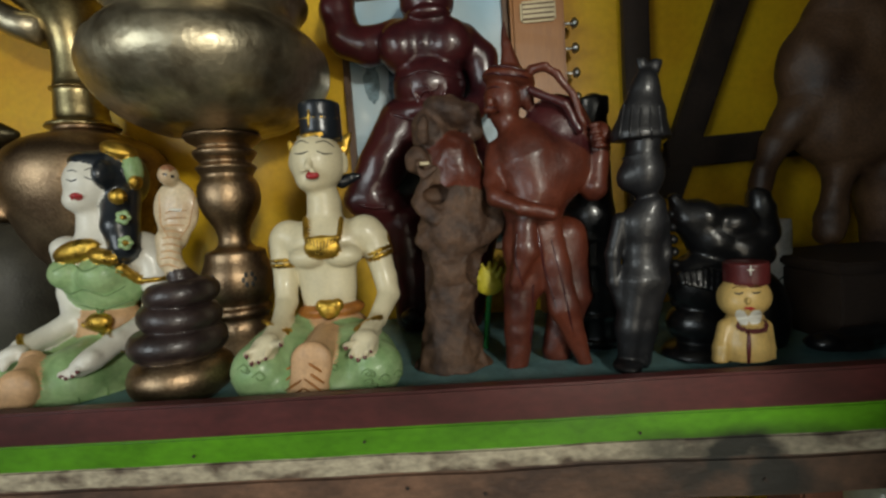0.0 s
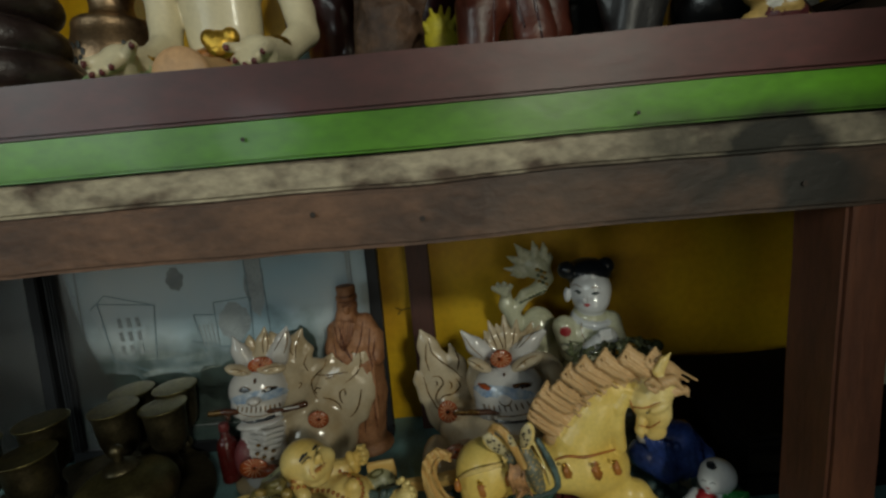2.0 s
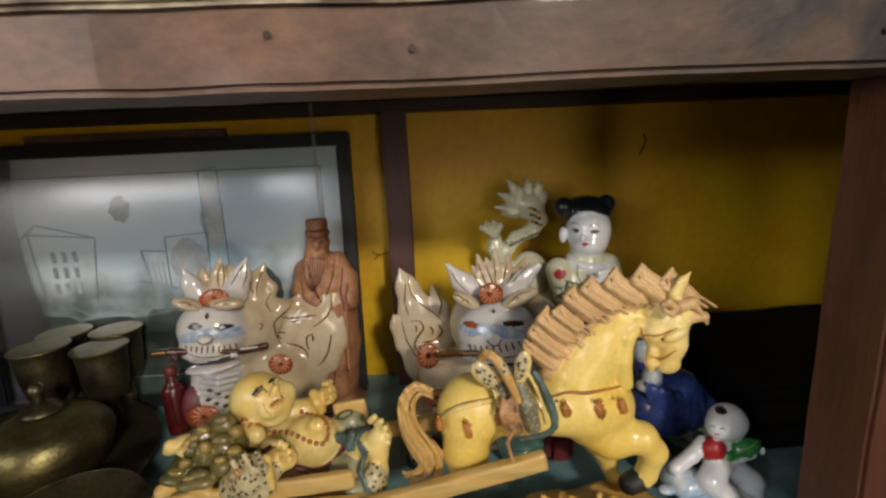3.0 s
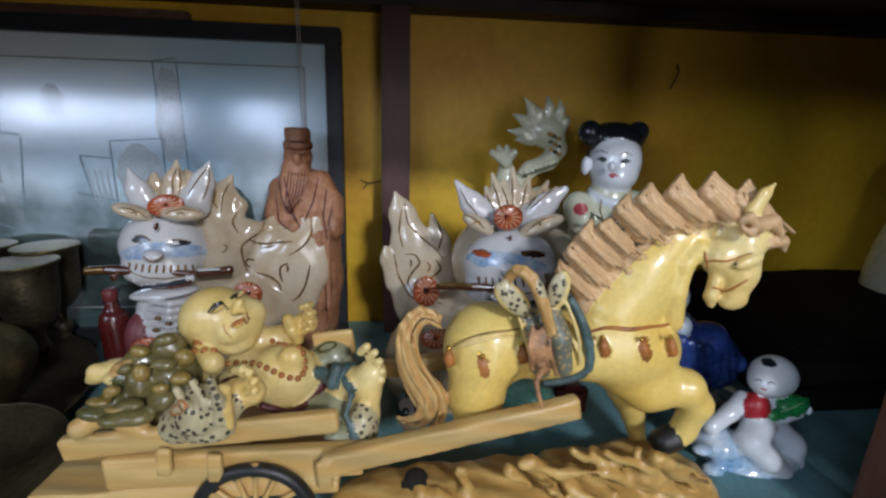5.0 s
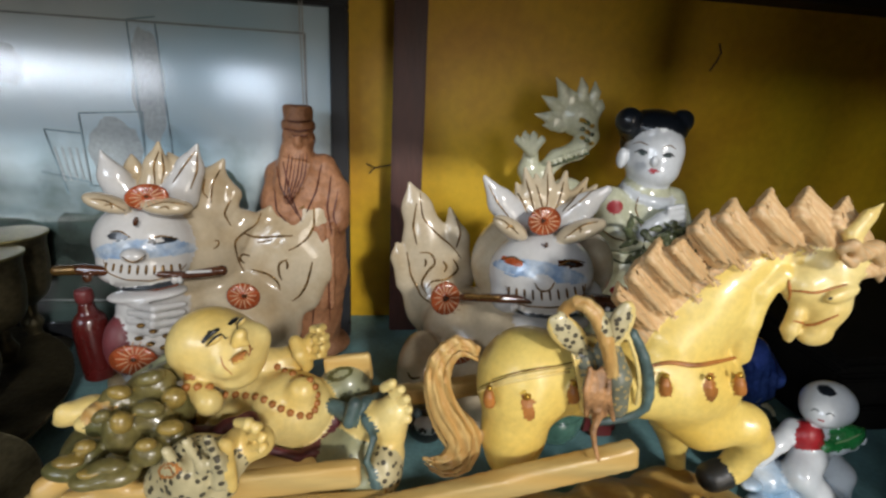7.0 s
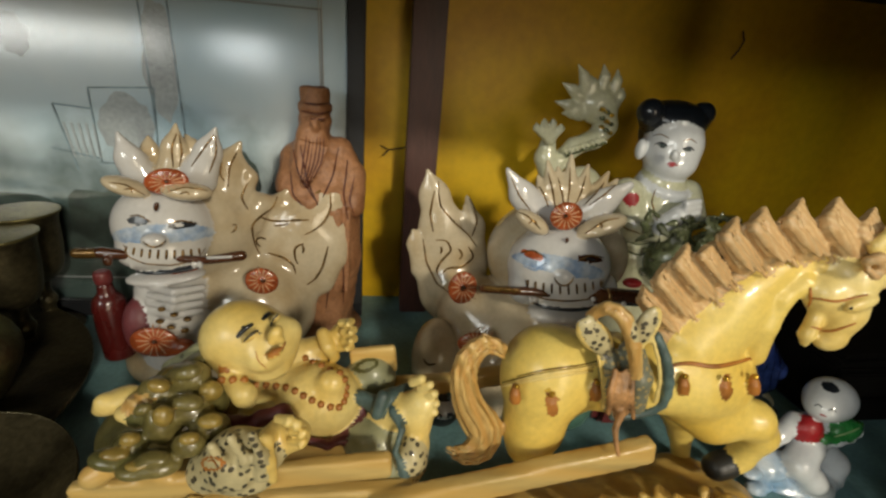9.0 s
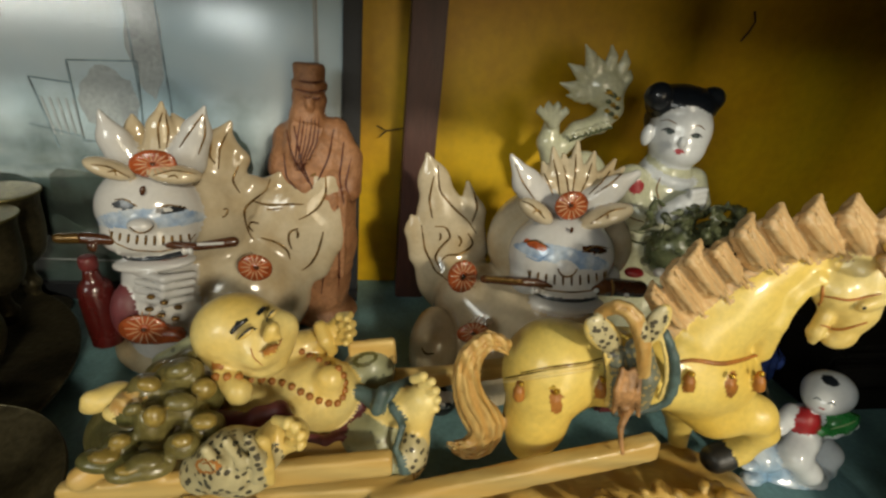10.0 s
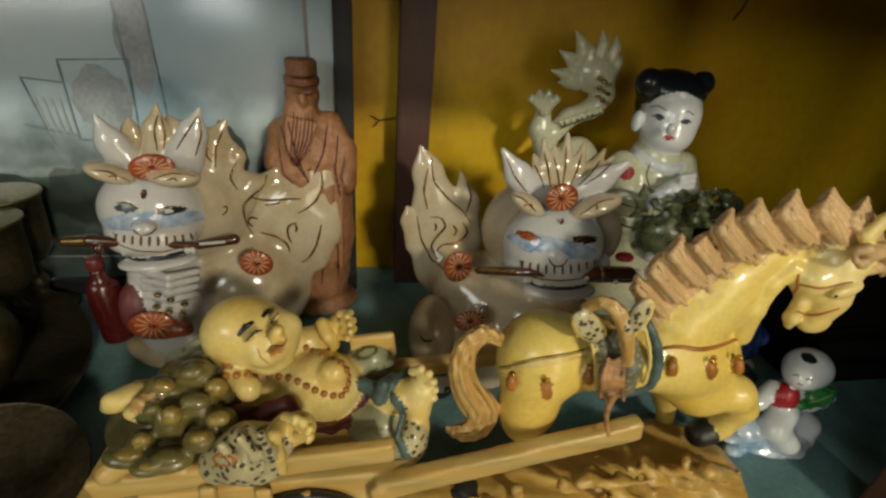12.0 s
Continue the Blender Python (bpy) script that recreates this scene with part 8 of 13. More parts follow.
    s.line("gold_line", 0.0016, (-0.019, 0.76, 0.9044), (-0.0144, 0.76, 0.8993), (-0.0183, 0.76, 0.8951))
    s.ball((0.0057, 0.712, 0.8776), (0.0153, 0.0051, 0.0187), "red_glaze", 0)
    s.line("rosette_line", 0.0008, (0.0077, 0.704, 0.8824), (0.013, 0.704, 0.8825), (0.017, 0.704, 0.8826))
    s.line("rosette_line", 0.0008, (0.0076, 0.704, 0.8801), (0.0128, 0.704, 0.8769), (0.0167, 0.704, 0.8746))
    s.line("rosette_line", 0.0008, (0.0067, 0.704, 0.8782), (0.0108, 0.704, 0.8724), (0.0138, 0.704, 0.868))
    s.line("rosette_line", 0.0008, (0.0053, 0.704, 0.8772), (0.0073, 0.704, 0.8698), (0.0088, 0.704, 0.8643))
    s.line("rosette_line", 0.0008, (0.0036, 0.704, 0.8772), (0.0032, 0.704, 0.8698), (0.0029, 0.704, 0.8642))
    s.line("rosette_line", 0.0008, (0.002, 0.704, 0.8782), (-0.0007, 0.704, 0.8722), (-0.0028, 0.704, 0.8678))
    s.line("rosette_line", 0.0008, (0.0007, 0.704, 0.88), (-0.0037, 0.704, 0.8767), (-0.0071, 0.704, 0.8742))
    s.line("rosette_line", 0.0008, (0.0001, 0.704, 0.8823), (-0.0052, 0.704, 0.8822), (-0.0091, 0.704, 0.8821))
    s.line("rosette_line", 0.0008, (0.0002, 0.704, 0.8846), (-0.0048, 0.704, 0.8877), (-0.0086, 0.704, 0.89))
    s.line("rosette_line", 0.0008, (0.0011, 0.704, 0.8864), (-0.0028, 0.704, 0.8921), (-0.0056, 0.704, 0.8962))
    s.line("rosette_line", 0.0008, (0.0025, 0.704, 0.8875), (0.0006, 0.704, 0.8946), (-0.0009, 0.704, 0.8997))
    s.line("rosette_line", 0.0008, (0.0042, 0.704, 0.8875), (0.0046, 0.704, 0.8946), (0.0048, 0.704, 0.8999))
    s.line("rosette_line", 0.0008, (0.0058, 0.704, 0.8865), (0.0085, 0.704, 0.8923), (0.0104, 0.704, 0.8966))
    s.line("rosette_line", 0.0008, (0.0071, 0.704, 0.8847), (0.0115, 0.704, 0.888), (0.0148, 0.704, 0.8904))
    s.ball((0.0043, 0.706, 0.8812), (0.0021, 0.0021, 0.0029), "blade_brown", 0)
    s.ball((0.0143, 0.672, 0.8381), (0.0164, 0.0049, 0.012), "red_glaze", 0)
    s.line("rosette_line", 0.0008, (0.0162, 0.664, 0.8443), (0.022, 0.664, 0.8442), (0.0263, 0.664, 0.8442))
    s.line("rosette_line", 0.0008, (0.016, 0.664, 0.8427), (0.0215, 0.664, 0.8404), (0.0256, 0.664, 0.8387))
    s.line("rosette_line", 0.0008, (0.015, 0.664, 0.8414), (0.0191, 0.664, 0.8373), (0.0222, 0.664, 0.8342))
    s.line("rosette_line", 0.0008, (0.0134, 0.664, 0.8407), (0.0154, 0.664, 0.8356), (0.0168, 0.664, 0.8318))
    s.line("rosette_line", 0.0008, (0.0116, 0.664, 0.8408), (0.0109, 0.664, 0.8357), (0.0104, 0.664, 0.8319))
    s.line("rosette_line", 0.0008, (0.0099, 0.664, 0.8415), (0.0068, 0.664, 0.8375), (0.0045, 0.664, 0.8345))
    s.line("rosette_line", 0.0008, (0.0086, 0.664, 0.8428), (0.0037, 0.664, 0.8406), (0.0001, 0.664, 0.839))
    s.line("rosette_line", 0.0008, (0.008, 0.664, 0.8444), (0.0023, 0.664, 0.8444), (-0.0019, 0.664, 0.8445))
    s.line("rosette_line", 0.0008, (0.0082, 0.664, 0.8459), (0.0029, 0.664, 0.8482), (-0.0011, 0.664, 0.8498))
    s.line("rosette_line", 0.0008, (0.0092, 0.664, 0.8472), (0.0052, 0.664, 0.8512), (0.0023, 0.664, 0.8541))
    s.line("rosette_line", 0.0008, (0.0108, 0.664, 0.8479), (0.0089, 0.664, 0.8528), (0.0075, 0.664, 0.8565))
    s.line("rosette_line", 0.0008, (0.0126, 0.664, 0.8479), (0.0132, 0.664, 0.8528), (0.0137, 0.664, 0.8564))
    s.line("rosette_line", 0.0008, (0.0143, 0.664, 0.8472), (0.0174, 0.664, 0.8511), (0.0196, 0.664, 0.854))
    s.line("rosette_line", 0.0008, (0.0156, 0.664, 0.8459), (0.0205, 0.664, 0.8481), (0.0241, 0.664, 0.8497))
    s.ball((0.0126, 0.666, 0.8428), (0.0023, 0.0018, 0.0019), "blade_brown", 0)
    s.line("gold_line", 0.0014, (-0.0275, 0.7, 0.8004), (-0.0222, 0.7, 0.7928), (-0.0122, 0.7, 0.7956))
    s.ball((0.0764, 0.745, 0.7878), (0.085, 0.0612, 0.0802), "porcelain", 0.01)
    s.ball((0.0348, 0.755, 0.8208), (0.0471, 0.0403, 0.0471), "porcelain", 0.01)
    s.ball((0.102, 0.71, 0.8219), (0.0596, 0.0502, 0.0439), "porcelain", 0.01)
    s.ball((-0.0159, 0.715, 0.7858), (0.0264, 0.0315, 0.0503), "porcelain", 0.008)
    s.chain("porcelain", 0.008, 1.0, (0.0555, 0.705, 0.7903, 0.0376), (0.0443, 0.695, 0.7388, 0.0291))
    s.chain("porcelain", 0.008, 1.0, (0.1403, 0.705, 0.7881, 0.0359), (0.1467, 0.695, 0.7346, 0.0286))
    s.ball((0.0957, 0.745, 0.7233), (0.1063, 0.0709, 0.039), "porcelain", 0.008)
    return s.piece("body", (0.1012, 0.725, 0.745), whole)


lion_a_body_part = lion_a_body(lion_a)


def lion_a_sword(whole):
    s = Sculpt(0.0016)
    s.way = np.array((0.122, 0.9181, -0.377))
    s.chain("blade_brown", 0, 1.0, (0.0165, 0.673, 0.898, 0.0038), (0.0497, 0.667, 0.8993, 0.0043), (0.1312, 0.667, 0.8957, 0.0044))
    s.chain("blade_brown", 0, 1.0, (0.1297, 0.67, 0.8945, 0.0089), (0.1738, 0.675, 0.8892, 0.0085))
    s.line("gold_line", 0.0016, (0.1379, 0.665, 0.9036), (0.1403, 0.665, 0.887))
    s.chain("gold_line", 0, 1.0, (0.018, 0.669, 0.9013, 0.0021), (0.0471, 0.663, 0.9026, 0.0016))
    s.ball((0.1188, 0.657, 0.8976), (0.0027, 0.0027, 0.0027), "porcelain_white", 0)
    s.ball((0.1504, 0.657, 0.8929), (0.0027, 0.0027, 0.0027), "porcelain_white", 0)
    s.ball((0.0615, 0.657, 0.8955), (0.0026, 0.0026, 0.0026), "porcelain_white", 0)
    return s.piece("sword", (0.0234, 0.725, 0.745), whole, "brown sword with gilt guard")


lion_a_sword_part = lion_a_sword(lion_a)


lion_b = thing("porcelain_lion", (-0.27, 0.765, 0.745), "glazed beige porcelain temple lion biting a sword, blue muzzle", "figurine", "pair of porcelain lions")


def lion_b_body(whole):
    s = Sculpt(0.0018)
    s.way = np.array((-0.3802, 0.8432, -0.38))
    s.ball((-0.2803, 0.795, 0.9032), (0.0582, 0.049, 0.057), "porcelain", 0.006)
    s.ball((-0.2537, 0.8, 0.8972), (0.037, 0.0373, 0.0507), "porcelain", 0.01)
    s.ball((-0.2923, 0.757, 0.9181), (0.0454, 0.0368, 0.0411), "porcelain_white", 0.006)
    s.ball((-0.2922, 0.742, 0.896), (0.0398, 0.0249, 0.0188), "porcelain_white", 0.008)
    s.ball((-0.2945, 0.748, 0.8663), (0.0383, 0.0193, 0.0071), "porcelain_white", 0.002, turn=-6)
    s.ball((-0.2817, 0.732, 0.8844), (0.0313, 0.0148, 0.0036), "black_paint", 0, turn=-6)
    s.chain("red_glaze", 0.001, 1.0, (-0.3076, 0.735, 0.8792, 0.0031), (-0.2793, 0.735, 0.8787, 0.0037), (-0.2592, 0.735, 0.8828, 0.0027))
    s.ball((-0.3089, 0.722, 0.8907), (0.0025, 0.003, 0.0045), "porcelain_white", 0)
    s.ball((-0.3008, 0.722, 0.8909), (0.0025, 0.003, 0.0045), "porcelain_white", 0)
    s.ball((-0.2546, 0.722, 0.8922), (0.0026, 0.003, 0.0046), "porcelain_white", 0)
    s.ball((-0.249, 0.722, 0.8923), (0.0026, 0.003, 0.0046), "porcelain_white", 0)
    s.ball((-0.2836, 0.716, 0.9185), (0.0106, 0.0072, 0.0063), "porcelain_white", 0.005)
    s.paint((-0.2714, 0.71, 0.9289), 0.0435, 0.009, "blue_wash", -4)
    s.paint((-0.2805, 0.71, 0.9203), 0.0114, 0.0076, "porcelain_white", 0)
    s.paint((-0.2915, 0.71, 0.9406), 0.0083, 0.0041, "black_paint", -10)
    s.paint((-0.2542, 0.71, 0.9383), 0.0122, 0.0033, "black_paint", 2)
    s.paint((-0.2568, 0.71, 0.9382), 0.0038, 0.0014, "porcelain_white", 2)
    s.line("gold_line", 0.0009, (-0.2977, 0.71, 0.9452), (-0.2893, 0.71, 0.9466), (-0.2805, 0.71, 0.9396))
    s.line("gold_line", 0.0009, (-0.2659, 0.71, 0.9393), (-0.2545, 0.71, 0.9433), (-0.24, 0.71, 0.9405))
    s.line("gold_line", 0.0011, (-0.2891, 0.71, 0.92), (-0.2858, 0.71, 0.9154), (-0.2805, 0.71, 0.914), (-0.2747, 0.71, 0.9168), (-0.2703, 0.71, 0.9217))
    s.line("gold_line", 0.0013, (-0.305, 0.71, 0.9152), (-0.3073, 0.71, 0.9088))
    s.line("gold_line", 0.0013, (-0.2985, 0.71, 0.914), (-0.3009, 0.71, 0.9063))
    s.line("gold_line", 0.0013, (-0.2919, 0.71, 0.9131), (-0.2943, 0.71, 0.9044))
    s.line("gold_line", 0.0013, (-0.2851, 0.71, 0.9126), (-0.2874, 0.71, 0.9033))
    s.line("gold_line", 0.0013, (-0.2782, 0.71, 0.9125), (-0.2804, 0.71, 0.9028))
    s.line("gold_line", 0.0013, (-0.2713, 0.71, 0.9125), (-0.2731, 0.71, 0.9027))
    s.line("gold_line", 0.0014, (-0.2643, 0.71, 0.9126), (-0.2658, 0.71, 0.9032))
    s.line("gold_line", 0.0014, (-0.2571, 0.71, 0.9131), (-0.2583, 0.71, 0.9043))
    s.line("gold_line", 0.0014, (-0.2499, 0.71, 0.914), (-0.2506, 0.71, 0.9062))
    s.line("gold_line", 0.0014, (-0.2425, 0.71, 0.9153), (-0.2427, 0.71, 0.9087))
    s.line("gold_line", 0.0009, (-0.3078, 0.71, 0.9172), (-0.3055, 0.71, 0.9041), (-0.2919, 0.71, 0.8974), (-0.2701, 0.71, 0.8964), (-0.2466, 0.71, 0.902), (-0.2362, 0.71, 0.9155))
    s.chain("porcelain_white", 0.004, 0.7, (-0.3069, 0.765, 0.9564, 0.0174), (-0.316, 0.765, 0.9812, 0.0128), (-0.3225, 0.765, 1.004, 0.0024))
    s.chain("porcelain_white", 0.004, 0.7, (-0.2571, 0.765, 0.9662, 0.0175), (-0.2448, 0.765, 0.9925, 0.0121), (-0.2362, 0.765, 1.0145, 0.002))
    s.chain("porcelain", 0.004, 0.7, (-0.2812, 0.768, 0.9691, 0.0154), (-0.2774, 0.77, 0.9926, 0.011), (-0.274, 0.772, 1.0142, 0.002))
    s.chain("porcelain", 0.004, 0.7, (-0.2988, 0.775, 0.9661, 0.0124), (-0.3035, 0.778, 0.9891, 0.0071), (-0.3038, 0.78, 1.0, 0.002))
    s.chain("porcelain", 0.004, 0.7, (-0.2709, 0.775, 0.9716, 0.0125), (-0.2637, 0.778, 0.9919, 0.0082), (-0.2693, 0.78, 1.0036, 0.002))
    s.line("gold_line", 0.001, (-0.2646, 0.75, 1.0147), (-0.271, 0.75, 0.9996), (-0.2722, 0.75, 0.9804))
    s.line("gold_line", 0.001, (-0.2622, 0.75, 1.014), (-0.2623, 0.75, 0.9955), (-0.2668, 0.75, 0.9807))
    s.line("gold_line", 0.001, (-0.2314, 0.75, 1.0146), (-0.2455, 0.75, 0.9957), (-0.256, 0.75, 0.9815))
    s.line("gold_line", 0.001, (-0.2302, 0.75, 1.0137), (-0.2322, 0.75, 0.9952), (-0.2406, 0.75, 0.9765))
    s.chain("porcelain", 0.005, 0.8, (-0.2501, 0.8, 0.9406, 0.0252), (-0.2429, 0.802, 0.9692, 0.0168), (-0.2277, 0.804, 0.9946, 0.0027))
    s.chain("porcelain", 0.004, 0.8, (-0.2347, 0.802, 0.9408, 0.0196), (-0.2223, 0.804, 0.9586, 0.0092), (-0.2288, 0.804, 0.9781, 0.0034))
    s.chain("porcelain", 0.005, 1, (-0.2266, 0.8, 0.9143, 0.0213), (-0.2124, 0.805, 0.9289, 0.0119), (-0.1965, 0.81, 0.9311, 0.0048))
    s.line("gold_line", 0.0011, (-0.217, 0.77, 0.9985), (-0.227, 0.77, 0.9809), (-0.231, 0.77, 0.9594))
    s.line("gold_line", 0.0011, (-0.2335, 0.77, 0.9857), (-0.238, 0.77, 0.9713), (-0.2332, 0.77, 0.9647))
    s.line("gold_line", 0.0012, (-0.2094, 0.77, 0.9662), (-0.219, 0.77, 0.9491), (-0.213, 0.77, 0.9352))
    s.line("gold_line", 0.0012, (-0.2331, 0.77, 0.9154), (-0.2276, 0.77, 0.918), (-0.2297, 0.77, 0.9095), (-0.2353, 0.77, 0.9069))
    s.ball((-0.3082, 0.735, 0.9628), (0.0198, 0.0118, 0.008), "porcelain", 0.002, turn=18)
    s.ball((-0.2561, 0.733, 0.9615), (0.0222, 0.0129, 0.0082), "porcelain", 0.002, turn=2)
    s.line("gold_line", 0.0009, (-0.3135, 0.72, 0.9708), (-0.3008, 0.72, 0.9701), (-0.2866, 0.72, 0.9616))
    s.line("gold_line", 0.0009, (-0.3021, 0.72, 0.9649), (-0.2955, 0.72, 0.9672), (-0.2962, 0.72, 0.9624))
    s.line("gold_line", 0.0009, (-0.2673, 0.72, 0.9641), (-0.2515, 0.72, 0.9698), (-0.2326, 0.72, 0.968))
    s.line("gold_line", 0.0009, (-0.2562, 0.72, 0.9628), (-0.2496, 0.72, 0.966), (-0.2486, 0.72, 0.9622))
    s.ball((-0.2718, 0.732, 0.9698), (0.0199, 0.0043, 0.0123), "red_glaze", 0, turn=-12)
    s.line("rosette_line", 0.0007, (-0.2633, 0.724, 0.9726), (-0.2571, 0.724, 0.973), (-0.2524, 0.724, 0.9733))
    s.line("rosette_line", 0.0007, (-0.264, 0.724, 0.9712), (-0.2588, 0.724, 0.9697), (-0.2548, 0.724, 0.9685))
    s.line("rosette_line", 0.0007, (-0.2655, 0.724, 0.9701), (-0.2623, 0.724, 0.9668), (-0.2598, 0.724, 0.9644))
    s.line("rosette_line", 0.0007, (-0.2674, 0.724, 0.9694), (-0.2669, 0.724, 0.9651), (-0.2665, 0.724, 0.962))
    s.line("rosette_line", 0.0007, (-0.2694, 0.724, 0.9692), (-0.2717, 0.724, 0.9649), (-0.2734, 0.724, 0.9616))
    s.line("rosette_line", 0.0007, (-0.2711, 0.724, 0.9697), (-0.2757, 0.724, 0.9661), (-0.2791, 0.724, 0.9633))
    s.line("rosette_line", 0.0007, (-0.2721, 0.724, 0.9708), (-0.2781, 0.724, 0.9685), (-0.2825, 0.724, 0.9669))
    s.line("rosette_line", 0.0007, (-0.2722, 0.724, 0.9721), (-0.2784, 0.724, 0.9717), (-0.283, 0.724, 0.9714))
    s.line("rosette_line", 0.0007, (-0.2715, 0.724, 0.9735), (-0.2767, 0.724, 0.975), (-0.2805, 0.724, 0.9761))
    s.line("rosette_line", 0.0007, (-0.2701, 0.724, 0.9746), (-0.2732, 0.724, 0.9777), (-0.2755, 0.724, 0.9801))
    s.line("rosette_line", 0.0007, (-0.2682, 0.724, 0.9753), (-0.2687, 0.724, 0.9794), (-0.269, 0.724, 0.9825))
    s.line("rosette_line", 0.0007, (-0.2662, 0.724, 0.9754), (-0.264, 0.724, 0.9797), (-0.2623, 0.724, 0.9829))
    s.line("rosette_line", 0.0007, (-0.2645, 0.724, 0.9749), (-0.26, 0.724, 0.9786), (-0.2566, 0.724, 0.9812))
    s.line("rosette_line", 0.0007, (-0.2635, 0.724, 0.9739), (-0.2575, 0.724, 0.9762), (-0.2531, 0.724, 0.9778))
    s.ball((-0.2688, 0.726, 0.9717), (0.0027, 0.002, 0.0019), "blade_brown", 0)
    s.ball((-0.2768, 0.718, 0.9506), (0.0023, 0.0032, 0.0051), "blade_brown", 0, turn=15)
    s.chain("porcelain_white", 0.006, 1.0, (-0.3004, 0.77, 0.8379, 0.0364), (-0.296, 0.765, 0.8132, 0.0395), (-0.2946, 0.76, 0.78, 0.038))
    s.chain("porcelain_white", 0.002, 1.0, (-0.3047, 0.735, 0.8599, 0.0032), (-0.2762, 0.722, 0.862, 0.0042), (-0.2555, 0.735, 0.8607, 0.0033))
    s.chain("porcelain_white", 0.002, 1.0, (-0.3066, 0.735, 0.8511, 0.0032), (-0.2778, 0.722, 0.8533, 0.0042), (-0.257, 0.735, 0.8518, 0.0033))
    s.chain("porcelain_white", 0.002, 1.0, (-0.3085, 0.735, 0.8421, 0.0033), (-0.2795, 0.722, 0.8444, 0.0043), (-0.2585, 0.735, 0.8427, 0.0033))
    s.chain("porcelain_white", 0.002, 1.0, (-0.3104, 0.735, 0.833, 0.0033), (-0.2812, 0.722, 0.8354, 0.0043), (-0.26, 0.735, 0.8334, 0.0034))
    s.ball((-0.2837, 0.708, 0.8512), (0.0041, 0.0028, 0.0026), "gold_line", 0)
    s.ball((-0.2737, 0.708, 0.845), (0.0042, 0.0029, 0.0026), "gold_line", 0)
    s.ball((-0.2622, 0.708, 0.84), (0.0042, 0.0029, 0.0026), "gold_line", 0)
    s.ball((-0.2874, 0.708, 0.8375), (0.0042, 0.0029, 0.0026), "gold_line", 0)
    s.ball((-0.2782, 0.708, 0.8311), (0.0042, 0.0029, 0.0026), "gold_line", 0)
    s.ball((-0.2664, 0.708, 0.8272), (0.0043, 0.0029, 0.0027), "gold_line", 0)
    s.ball((-0.3216, 0.745, 0.8092), (0.0194, 0.0228, 0.0343), "cloth_plum", 0.004)
    s.ball((-0.312, 0.75, 0.8264), (0.0171, 0.0155, 0.0194), "cloth_plum", 0.004)
    s.ball((-0.3008, 0.716, 0.808), (0.0229, 0.0049, 0.0174), "red_glaze", 0)
    s.line("rosette_line", 0.0008, (-0.2909, 0.708, 0.8141), (-0.2838, 0.708, 0.8141), (-0.2785, 0.708, 0.814))
    s.line("rosette_line", 0.0008, (-0.2919, 0.708, 0.8118), (-0.2861, 0.708, 0.8085), (-0.2818, 0.708, 0.806))
    s.line("rosette_line", 0.0008, (-0.2937, 0.708, 0.81), (-0.2904, 0.708, 0.804), (-0.288, 0.708, 0.7996))
    s.line("rosette_line", 0.0008, (-0.2959, 0.708, 0.809), (-0.2959, 0.708, 0.8016), (-0.2958, 0.708, 0.796))
    s.line("rosette_line", 0.0008, (-0.2982, 0.708, 0.809), (-0.3013, 0.708, 0.8017), (-0.3036, 0.708, 0.7961))
    s.line("rosette_line", 0.0008, (-0.3, 0.708, 0.8101), (-0.3056, 0.708, 0.8042), (-0.3099, 0.708, 0.7999))
    s.line("rosette_line", 0.0008, (-0.301, 0.708, 0.8119), (-0.308, 0.708, 0.8088), (-0.3133, 0.708, 0.8064))
    s.line("rosette_line", 0.0008, (-0.301, 0.708, 0.8142), (-0.308, 0.708, 0.8143), (-0.3132, 0.708, 0.8143))
    s.line("rosette_line", 0.0008, (-0.3, 0.708, 0.8165), (-0.3056, 0.708, 0.8197), (-0.3097, 0.708, 0.8221))
    s.line("rosette_line", 0.0008, (-0.2982, 0.708, 0.8183), (-0.3014, 0.708, 0.8241), (-0.3037, 0.708, 0.8283))
    s.line("rosette_line", 0.0008, (-0.296, 0.708, 0.8193), (-0.2961, 0.708, 0.8264), (-0.2961, 0.708, 0.8316))
    s.line("rosette_line", 0.0008, (-0.2938, 0.708, 0.8193), (-0.2908, 0.708, 0.8264), (-0.2886, 0.708, 0.8316))
    s.line("rosette_line", 0.0008, (-0.292, 0.708, 0.8183), (-0.2864, 0.708, 0.824), (-0.2824, 0.708, 0.8282))
    s.line("rosette_line", 0.0008, (-0.291, 0.708, 0.8164), (-0.284, 0.708, 0.8196), (-0.2788, 0.708, 0.8219))
    s.ball((-0.2972, 0.71, 0.8126), (0.0031, 0.0025, 0.0027), "blade_brown", 0)
    s.chain("red_glaze", 0.003, 1, (-0.2907, 0.72, 0.8, 0.01), (-0.2719, 0.718, 0.8014, 0.0078))
    s.chain("porcelain", 0.01, 0.5, (-0.2047, 0.815, 0.8544, 0.0468), (-0.1686, 0.817, 0.8902, 0.0371), (-0.1426, 0.819, 0.931, 0.0174), (-0.1281, 0.82, 0.9588, 0.0031))
    s.chain("porcelain", 0.006, 0.5, (-0.2071, 0.815, 0.8929, 0.0288), (-0.1943, 0.816, 0.9196, 0.0148), (-0.1866, 0.816, 0.9416, 0.003))
    s.chain("porcelain", 0.008, 0.5, (-0.1732, 0.812, 0.8532, 0.038), (-0.1441, 0.813, 0.8754, 0.026), (-0.1267, 0.814, 0.8967, 0.009))
    s.chain("porcelain", 0.008, 0.5, (-0.1865, 0.808, 0.8326, 0.033), (-0.1546, 0.808, 0.8371, 0.0186), (-0.1346, 0.808, 0.86, 0.0079))
